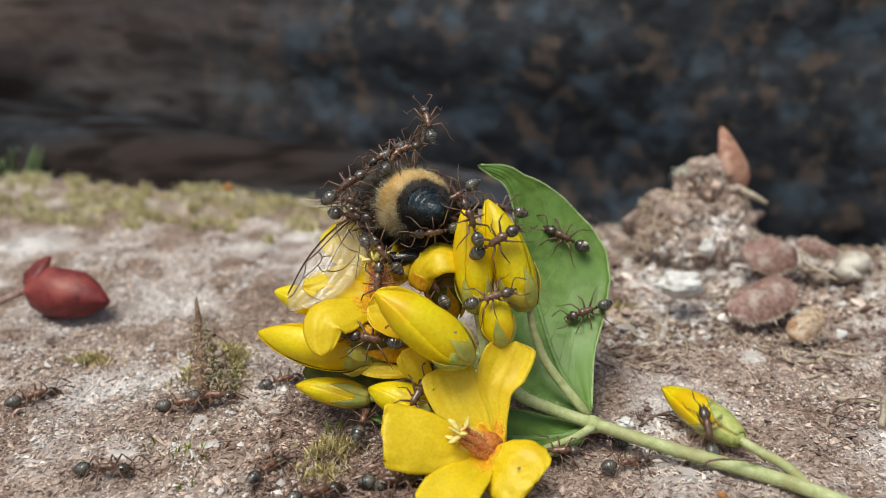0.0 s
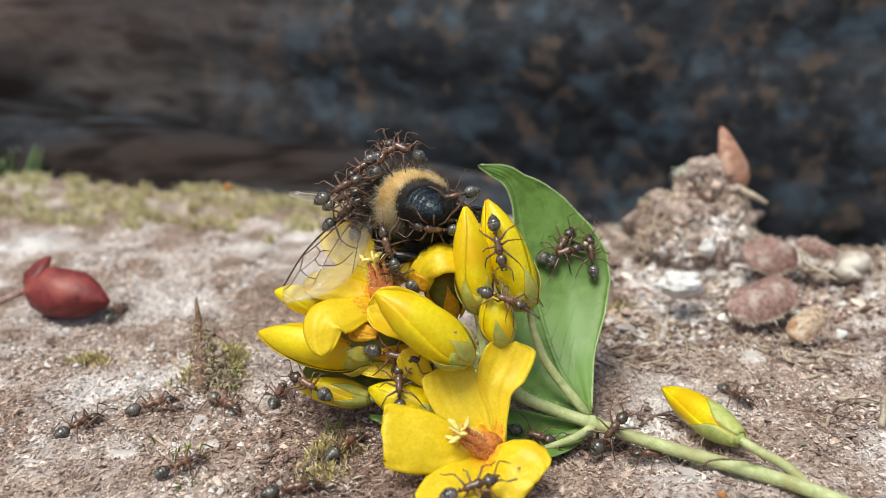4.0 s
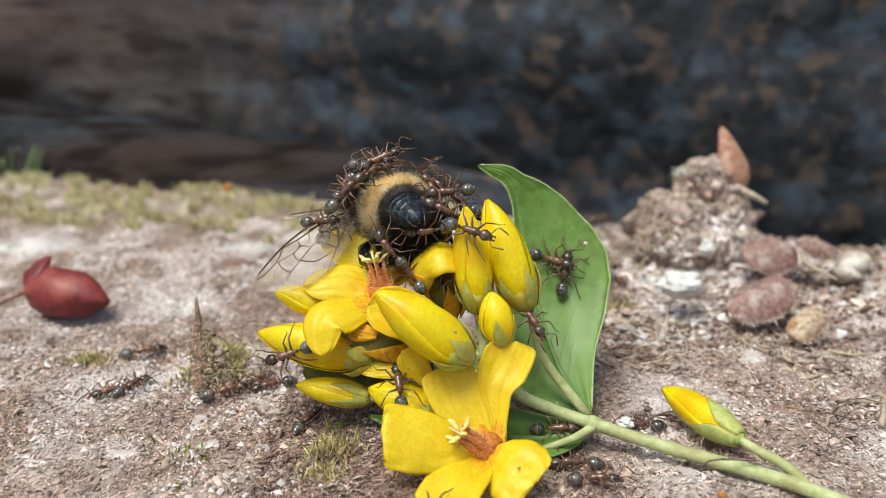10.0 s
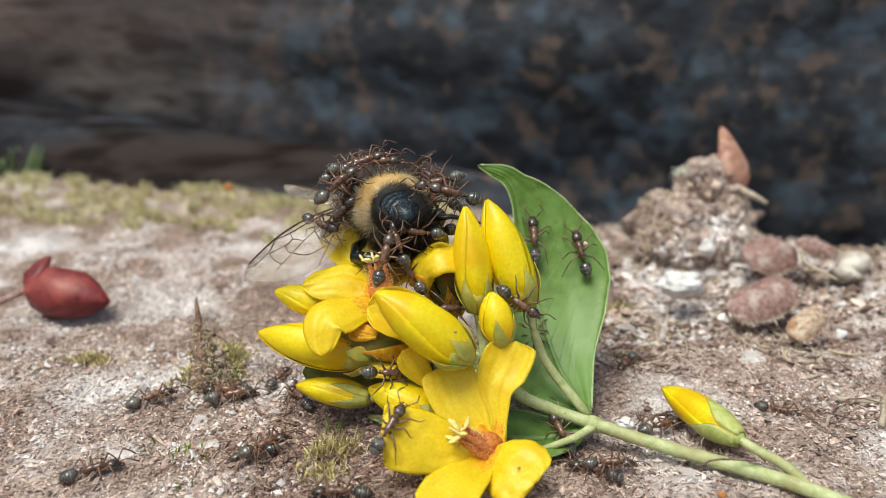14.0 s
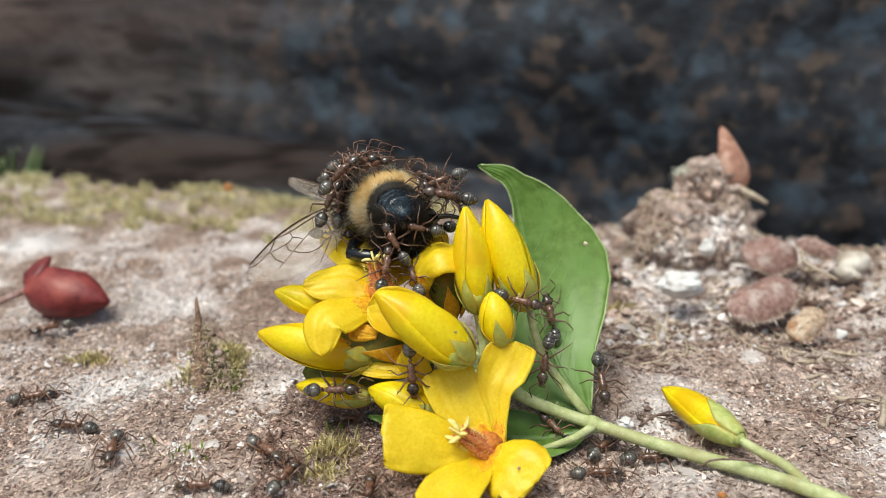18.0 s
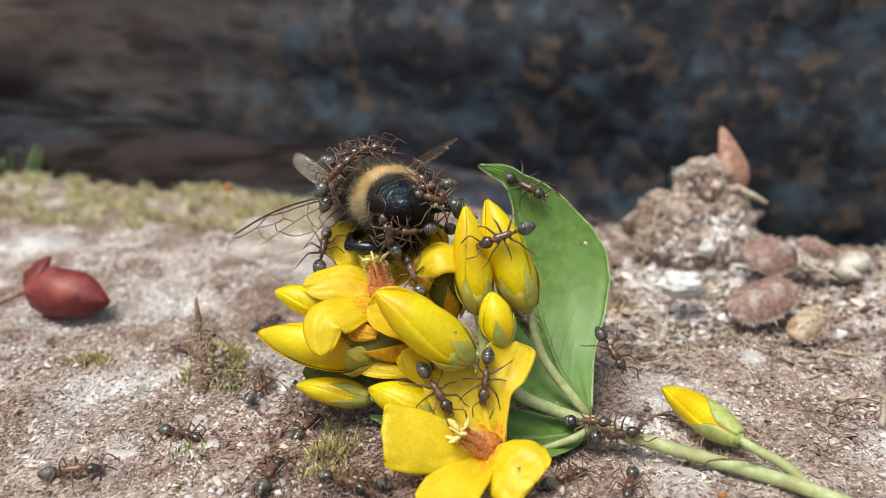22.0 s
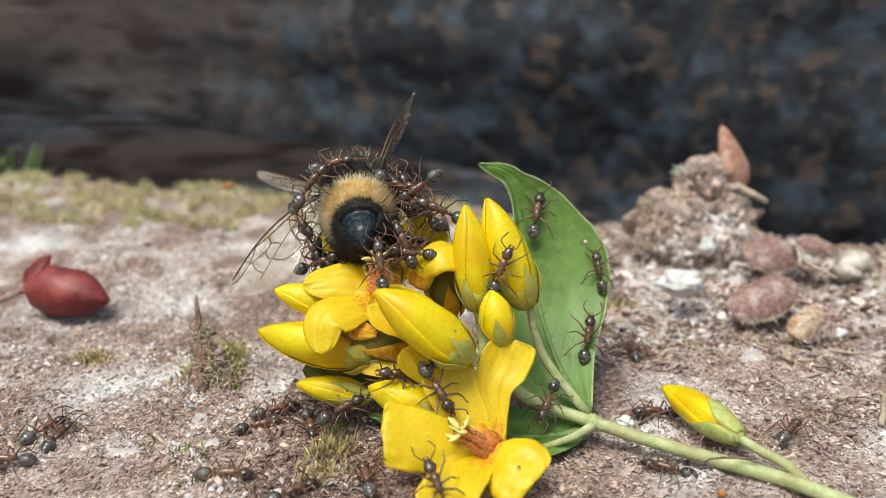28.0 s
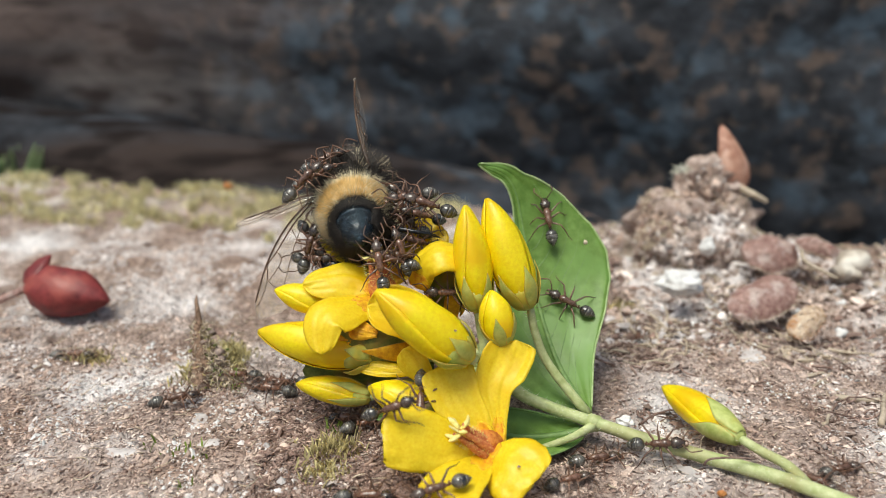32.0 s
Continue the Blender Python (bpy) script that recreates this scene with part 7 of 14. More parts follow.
    keyed(an_ant(), [
        (0, -6.10, 3.39, 27.18, -31.6, 25.0, -164.7), (1, -5.99, 3.46, 27.42, -31.3, 24.4, -164.0), (2, -5.68, 3.46, 27.42, -34.6, 18.6, -173.0), (2.5, -6.57, 3.28, 26.79, -37.9, 17.7, 179.2),
        (3, -7.45, 3.10, 26.17, -41.8, 16.2, 172.0), (3.5, -8.00, 3.08, 26.06, -39.6, 24.6, -179.8), (4, -8.55, 3.05, 25.96, -35.6, 32.6, -170.3), (4.5, -9.09, 3.02, 25.85, -29.2, 39.9, -159.1),
        (5, -9.65, 2.99, 25.75, -20.0, 45.8, -145.4), (5.5, -10.20, 2.97, 25.64, -7.8, 49.6, -129.1), (6, -10.75, 2.94, 25.54, 6.2, 50.8, -111.3), (6.5, -9.71, 3.01, 25.80, -5.5, 48.5, -125.7),
        (7, -8.68, 3.08, 26.07, -15.1, 44.0, -138.0), (7.5, -9.82, 2.73, 24.85, -32.1, 42.0, -162.4), (8, -10.97, 2.37, 23.63, -47.0, 34.6, 177.7), (8.5, -9.37, 2.75, 24.97, -41.7, 28.5, 179.7),
        (9, -7.81, 3.13, 26.31, -36.7, 21.0, -176.8), (9.5, -9.09, 2.84, 25.32, -40.0, -24.4, 127.2), (10, -10.39, 2.55, 24.33, 17.3, -47.8, 38.3), (10.5, -11.01, 2.59, 24.48, 17.3, -47.9, 38.2),
        (11, -11.63, 2.64, 24.63, 17.3, -48.0, 38.2), (11.5, -11.40, 2.76, 25.03, 30.1, -40.6, 19.9), (12, -11.16, 2.87, 25.43, 38.0, -31.0, 5.6), (13, -11.05, 2.95, 25.72, 43.9, -17.1, -10.0),
        (14, -10.98, 2.88, 25.48, 41.5, -24.1, -2.5), (15.5, -10.88, 2.89, 25.49, 42.0, -24.4, -3.0), (17, -10.78, 2.90, 25.50, 42.6, -24.6, -3.6), (18, -11.04, 2.89, 25.49, 43.2, -20.8, -6.7),
        (18.5, -11.80, 2.67, 24.74, 40.0, -32.0, 3.6), (19, -12.56, 2.44, 24.00, 33.0, -42.5, 16.7), (19.5, -11.93, 2.72, 24.94, 40.3, -29.9, 2.2), (20, -11.31, 3.00, 25.88, 42.8, -16.7, -9.1),
        (21, -11.07, 3.24, 26.65, 42.2, -16.4, -8.5), (22, -11.07, 3.37, 27.07, 42.3, -16.4, -8.6), (23, -10.71, 3.36, 27.06, 40.2, -19.3, -3.8), (23.5, -11.13, 3.27, 26.81, 39.1, -18.5, -2.3),
        (24, -11.57, 3.18, 26.55, 37.9, -17.6, -0.8), (24.5, -12.60, 3.00, 25.94, 40.1, -21.3, -2.3), (25, -13.66, 2.82, 25.32, 42.2, -24.4, -3.3), (25.5, -13.76, 2.45, 24.09, 48.6, -16.0, -15.4),
        (26, -13.86, 2.10, 22.88, 53.9, -6.1, -25.5), (26.5, -13.96, 1.75, 21.67, 58.3, 5.6, -33.6), (27, -14.08, 1.42, 20.48, 61.5, 19.1, -39.5), (27.5, -14.22, 1.08, 19.28, 63.3, 33.5, -43.3),
        (28, -14.37, 0.74, 18.08, 62.7, 48.3, -46.5), (30, -14.27, 0.81, 18.23, 67.2, 45.3, -40.6), (32, -14.13, 0.84, 18.34, 68.2, 40.2, -38.9)])
    keyed(an_ant(), [
        (0, -10.33, 2.10, 22.66, 58.8, 6.1, -33.8), (1, -10.33, 1.89, 21.92, 61.5, -1.8, -28.8), (2, -10.33, 1.78, 21.52, 62.7, -10.2, -24.2), (2.5, -10.33, 1.96, 22.15, 60.4, -10.7, -23.9),
        (3, -10.34, 2.13, 22.77, 58.0, -11.0, -23.3), (3.5, -10.54, 2.13, 22.76, 56.8, -19.3, -17.9), (4, -10.75, 2.12, 22.74, 54.7, -27.5, -12.0), (4.5, -10.96, 2.12, 22.72, 51.2, -35.4, -5.1),
        (5, -11.17, 2.11, 22.71, 46.1, -43.0, 3.2), (5.5, -11.37, 2.11, 22.69, 38.5, -49.9, 13.9), (6, -11.58, 2.10, 22.67, 27.4, -55.6, 27.8), (7, -12.21, 2.02, 22.39, 28.5, -56.1, 26.9),
        (7.5, -12.52, 1.84, 21.81, 42.0, -51.0, 11.1), (8, -12.83, 1.67, 21.23, 51.7, -44.1, -0.5), (9, -12.02, 1.68, 21.23, 62.5, -14.6, -21.9), (9.5, -12.58, 1.55, 20.82, 63.3, -12.3, -23.1),
        (10, -13.15, 1.41, 20.41, 64.1, -10.0, -24.2), (11, -13.46, 1.41, 20.41, 63.9, -10.0, -24.2), (12, -14.02, 1.43, 20.48, 64.4, -5.5, -26.4), (13, -13.40, 1.39, 20.31, 65.5, 8.5, -32.5),
        (14, -13.15, 1.34, 20.14, 65.7, 8.6, -32.4), (14.5, -12.89, 1.31, 20.02, 66.6, 5.9, -30.8), (15, -12.63, 1.29, 19.90, 67.5, 3.1, -29.2), (15.5, -12.38, 1.26, 19.78, 68.3, 0.4, -27.7),
        (16, -13.06, 2.78, 19.05, 58.9, 13.0, 11.8), (16.5, -12.66, 2.68, 18.80, 51.5, 7.5, 6.5), (17, -12.37, 2.28, 18.76, 50.7, 5.4, 9.3), (18, -12.32, 2.05, 18.57, 50.4, 4.6, 7.9),
        (18.5, -11.92, 1.45, 18.00, 52.8, 1.4, 7.6), (19, -11.45, 0.78, 17.37, 49.9, -3.2, 4.3), (19.5, -12.38, 2.40, 18.86, 49.8, -12.3, 23.9), (20, -12.21, 1.67, 21.23, 51.4, -44.1, -0.3),
        (20.5, -11.90, 2.04, 22.51, 43.7, -44.6, 6.3), (21, -11.60, 2.41, 23.79, 36.1, -44.2, 13.7), (21.5, -11.61, 2.57, 24.34, 32.5, -44.8, 18.1), (22, -11.62, 2.74, 24.89, 28.9, -45.3, 22.6),
        (22.5, -11.79, 2.90, 25.47, 35.1, -38.7, 12.7), (23, -11.96, 3.07, 26.05, 39.4, -31.7, 4.2), (23.5, -12.45, 3.05, 26.03, 39.9, -27.5, 1.4), (24, -12.94, 3.03, 26.01, 40.1, -23.4, -1.2),
        (24.5, -14.10, 2.62, 24.61, 47.1, -22.1, -9.9), (25, -15.28, 2.21, 23.22, 53.4, -19.2, -16.4), (25.5, -15.29, 2.06, 22.73, 56.0, -11.2, -22.7), (26, -15.30, 1.91, 22.23, 57.7, -2.9, -28.3),
        (26.5, -15.30, 1.77, 21.74, 58.6, 5.7, -33.6), (27, -15.31, 1.62, 21.25, 58.9, 14.6, -38.7), (27.5, -15.32, 1.48, 20.76, 58.3, 23.7, -43.7), (28, -15.33, 1.33, 20.27, 56.8, 32.9, -49.1),
        (29, -15.02, 1.39, 20.45, 59.5, 24.4, -43.2), (29.5, -14.70, 1.01, 19.00, 64.1, 37.7, -43.4), (30, -14.41, 0.61, 17.54, 67.1, 51.1, -40.7), (31, -14.42, 0.52, 17.25, 71.4, 42.0, -34.9),
        (31.5, -14.28, 0.41, 16.88, 76.9, 18.8, -25.2), (32, -14.15, 0.31, 16.51, 78.7, -4.8, -18.7)])
    keyed(an_ant(), [
        (0, -9.71, 1.62, 20.95, 64.9, -0.8, -28.6), (0.5, -10.39, 1.56, 20.78, 56.6, -40.4, -5.7), (1, -11.35, 3.72, 19.96, -1.7, -65.4, 63.1), (1.5, -11.02, 1.54, 20.72, 54.1, -44.5, -1.9),
        (2, -10.96, 1.57, 20.84, 64.7, -9.8, -24.3), (2.5, -10.49, 1.63, 21.01, 63.0, -18.8, -19.7), (3, -10.02, 1.68, 21.18, 60.4, -27.6, -14.4), (3.5, -10.28, 1.69, 21.21, 58.4, -33.3, -10.5),
        (4, -10.54, 1.69, 21.24, 55.7, -38.9, -6.0), (4.5, -10.80, 1.70, 21.27, 52.2, -44.2, -0.8), (5, -11.06, 1.71, 21.30, 47.6, -49.3, 5.5), (5.5, -11.32, 1.72, 21.33, 41.5, -54.0, 13.2),
        (6, -11.58, 1.72, 21.36, 33.5, -58.1, 22.9), (6.5, -11.50, 1.65, 21.12, 38.9, -56.5, 16.9), (7, -11.42, 1.59, 20.88, 43.8, -54.6, 11.6), (7.5, -11.33, 1.52, 20.64, 48.1, -52.4, 6.9),
        (8, -11.25, 1.45, 20.40, 51.9, -50.0, 2.7), (8.5, -11.85, 3.21, 19.37, 42.1, -32.3, 31.3), (9, -11.90, 2.99, 19.11, 42.5, -25.1, 36.1), (11, -11.74, 2.92, 19.40, 47.0, -31.3, 27.0),
        (13, -11.87, 3.29, 19.90, 76.3, -37.4, 15.9), (13.5, -11.08, 1.51, 20.60, 53.6, -46.6, -0.4), (14, -11.08, 1.61, 20.98, 49.0, -48.1, 3.7), (14.5, -11.08, 1.72, 21.38, 44.9, -49.5, 7.8),
        (15, -11.08, 1.83, 21.77, 40.7, -50.7, 12.2), (15.5, -11.08, 1.94, 22.16, 36.3, -51.6, 16.9), (16, -11.09, 2.06, 22.55, 31.7, -52.3, 21.9), (16.5, -11.09, 2.17, 22.94, 27.1, -52.6, 27.0),
        (17, -11.10, 2.28, 23.33, 22.6, -52.8, 32.3), (17.5, -11.60, 2.15, 22.88, 21.1, -55.0, 34.6), (18, -12.12, 2.01, 22.42, 19.2, -57.0, 37.3), (18.5, -12.63, 1.87, 21.96, 16.4, -58.5, 41.0),
        (19, -13.14, 1.72, 21.49, 13.1, -59.8, 45.0), (19.5, -13.31, 1.18, 19.57, 12.7, -67.2, 48.4), (20, -13.54, 0.78, 17.56, 9.2, -73.2, 55.8), (21, -13.52, 0.50, 17.23, 12.6, -74.5, 53.5),
        (22, -13.31, 0.07, 17.33, 12.2, -44.3, 79.9), (23, -13.27, 0.39, 17.27, 12.2, -46.8, 78.5), (24, -13.17, 0.12, 17.35, 12.2, -46.8, 78.5), (24.5, -13.38, 0.77, 17.82, 15.2, -47.1, 69.1),
        (25, -13.18, 0.98, 18.80, 33.7, -68.5, 29.0), (25.5, -13.25, 0.85, 18.34, 50.9, -63.3, 11.5), (26, -13.31, 0.71, 17.88, 61.7, -56.5, 0.7), (26.5, -13.38, 0.58, 17.42, 68.5, -48.8, -5.9),
        (27, -13.45, 0.44, 16.96, 73.0, -40.8, -10.0), (27.5, -13.52, 0.30, 16.50, 76.1, -32.5, -12.6), (28, -13.59, 0.17, 16.04, 78.2, -24.0, -14.1), (28.5, -14.04, 0.24, 16.32, 73.3, -43.7, -8.7),
        (29, -14.49, 0.31, 16.60, 60.2, -62.3, 5.0), (30, -14.82, 0.23, 16.32, 63.2, -62.3, 3.6), (31, -14.81, 0.32, 16.61, 48.0, -70.6, 19.0), (31.5, -14.64, 0.48, 17.13, 45.2, -70.3, 20.9),
        (32, -14.47, 0.63, 17.65, 42.0, -69.9, 23.1)])
    keyed(an_ant(), [
        (0, 2.50, -6.06, 22.66, -21.4, -64.4, 141.2), (1, 2.92, -5.24, 22.98, -54.8, -15.3, 142.9), (2, 2.13, 1.84, 21.52, -60.3, -27.8, -165.7), (3, 1.95, 2.02, 22.18, -55.6, -27.8, -167.7),
        (3.5, 1.92, 1.97, 22.00, -58.3, -23.7, -164.1), (4, 1.90, 1.92, 21.81, -60.6, -19.2, -160.9), (4.5, 1.88, 1.87, 21.63, -62.5, -14.6, -158.1), (5, 1.86, 1.83, 21.45, -64.1, -9.9, -155.7),
        (5.5, 1.84, 1.78, 21.26, -65.5, -5.0, -153.6), (6, 1.82, 1.73, 21.08, -66.6, 0.0, -151.7), (7, 1.76, 1.79, 21.30, -64.8, -9.7, -155.7), (8, 1.69, 1.84, 21.51, -61.8, -19.1, -160.6),
        (9, 1.51, 1.99, 22.07, -56.1, -27.9, -167.5), (10, 1.52, 2.08, 22.44, -48.7, -35.3, -176.8), (11, 1.36, 2.12, 22.58, -45.4, -38.8, 178.4), (12, 1.21, 2.17, 22.73, -42.5, -42.3, 173.9),
        (13, 0.89, 2.18, 22.74, -43.0, -42.5, 174.2), (14, 0.58, 2.17, 22.73, -42.0, -42.2, 173.5), (16, 0.58, 2.18, 22.74, -43.5, -42.7, 174.7), (18, 0.58, 2.18, 22.74, -43.4, -42.6, 174.6),
        (20, 0.26, 2.14, 22.60, -43.6, -42.7, 174.7), (22, -0.06, 2.15, 22.49, 131.5, -136.0, -1.8), (22.5, -0.22, 2.14, 22.45, 130.9, -135.9, -1.4), (23, -0.38, 2.13, 22.41, 130.3, -135.8, -1.0),
        (23.5, -0.53, 2.10, 22.34, 131.9, -136.1, -2.0), (24, -0.68, 2.07, 22.28, -46.9, -43.6, 177.1), (24.5, -0.84, 2.04, 22.22, -45.9, -43.4, 176.4), (25, -0.99, 2.02, 22.16, -44.7, -43.1, 175.5),
        (25.5, -1.17, 1.95, 21.93, -46.2, -42.0, 177.4), (26, -1.35, 1.88, 21.71, -47.6, -40.9, 179.2), (26.5, -1.53, 1.81, 21.48, -48.9, -39.8, -179.1), (27, -1.71, 1.74, 21.26, -50.1, -38.6, -177.5),
        (27.5, -1.88, 1.68, 21.03, -51.3, -37.4, -176.0), (28, -2.06, 1.61, 20.81, -52.4, -36.2, -174.5), (28.5, -2.05, 1.94, 21.95, -42.2, -42.3, 173.6), (29, -2.03, 2.27, 23.10, -30.4, -46.2, 159.0),
        (30, -2.65, 2.37, 23.40, -30.5, -46.2, 159.0), (30.5, -3.12, 2.30, 23.17, -32.4, -44.8, 161.8), (31, -3.59, 2.23, 22.94, -34.2, -43.3, 164.5), (31.5, -4.06, 2.16, 22.72, -36.3, -42.1, 167.5),
        (32, -4.53, 2.10, 22.50, -38.4, -40.7, 170.3)])
    keyed(an_ant(), [
        (0, 5.00, -9.31, 15.28, 46.9, -17.9, -0.8), (0.5, 6.54, -10.23, 13.82, 49.1, 32.4, -8.2), (1, 10.31, 1.52, 6.55, 12.9, 45.3, -79.5), (1.5, 10.39, -6.16, 11.77, 77.9, 19.7, -44.9),
        (2, 9.86, -6.70, 13.61, 88.6, -18.0, 11.7), (2.5, 7.82, -6.75, 14.73, 83.1, -15.5, -11.5), (3, 4.79, -7.02, 15.76, 69.3, 2.1, 19.4), (3.5, 6.63, 4.19, 10.51, 48.8, 4.1, -8.2),
        (4, 6.04, -9.43, 14.99, 35.9, 19.8, -5.4), (4.5, 6.52, -9.71, 14.47, 26.6, 30.4, -11.6), (5, 8.01, -6.71, 13.53, 81.8, 41.8, -19.5), (5.5, 9.58, 3.40, 8.09, 32.1, 37.4, -50.8),
        (6, 9.72, -5.88, 11.66, 54.7, 54.5, -63.9), (7, 9.22, -5.81, 11.71, 34.0, 43.8, -46.4), (8.5, 9.28, -5.88, 11.74, 34.0, 43.8, -46.5), (10, 9.19, -5.77, 11.64, 26.6, 44.7, -42.8),
        (10.3, 9.17, -5.75, 11.69, -29.3, 46.6, -128.3), (10.7, 9.94, 2.89, 7.97, -47.6, -1.9, 171.3), (11, 9.74, 2.92, 7.96, -30.3, -38.6, 126.3), (11.3, 9.48, 3.35, 7.94, -47.6, -3.2, 170.5),
        (11.7, 9.07, 3.41, 8.12, -24.8, 42.2, -130.9), (12, 8.77, 3.45, 8.25, 26.6, 41.3, -58.9), (13, 8.19, -6.69, 13.86, 95.6, 47.0, -17.4), (14, 8.17, -6.83, 14.30, 84.6, 32.7, -14.2),
        (15.5, 8.30, -6.85, 14.31, 84.9, 27.8, -13.4), (17, 8.34, -6.83, 14.24, 80.7, 23.7, -8.2), (18, 8.08, -6.84, 14.52, 79.1, 13.0, -9.6), (19, 8.08, -6.84, 14.52, 79.0, 15.5, -10.1),
        (20, 8.08, -6.84, 14.52, 78.8, 17.9, -10.6), (21, 8.44, -6.78, 14.00, 86.6, 23.2, -11.2), (22, 8.77, 3.60, 8.69, 33.8, 36.4, -47.7), (22.5, 8.90, 2.98, 8.09, 28.4, 40.0, -56.1),
        (23, 9.04, 2.40, 7.47, 22.2, 42.9, -65.5), (24, 9.39, 2.69, 7.70, 30.2, 38.5, -53.6), (25, 8.73, 2.93, 8.11, 46.3, 12.7, -18.0), (25.5, 6.77, -9.75, 14.17, 47.6, 17.4, 15.9),
        (26, 7.53, -6.97, 14.61, 88.3, -13.1, -25.1), (26.5, 7.20, -6.57, 15.11, 76.1, -28.3, -15.0), (27, 6.90, -6.62, 15.91, 70.1, -42.2, -8.7), (27.5, 6.61, -6.54, 16.76, 68.2, -55.9, -4.7),
        (28, 6.37, -6.38, 17.47, 47.8, -67.9, 14.0), (28.5, 4.60, -6.32, 17.63, -14.7, -66.7, 123.9), (29, 3.75, -6.74, 18.06, -58.7, -37.0, 163.8), (29.5, 3.08, -7.15, 16.90, -68.8, -16.2, 165.8),
        (30, 2.21, -7.23, 15.65, -75.0, 2.0, 173.6), (30.5, 1.03, -4.20, 13.67, -56.6, -11.9, -148.6), (31, 0.80, -4.26, 13.67, -75.1, 6.7, -167.8), (32, 0.67, -3.89, 14.09, -77.1, 0.1, 179.5)])
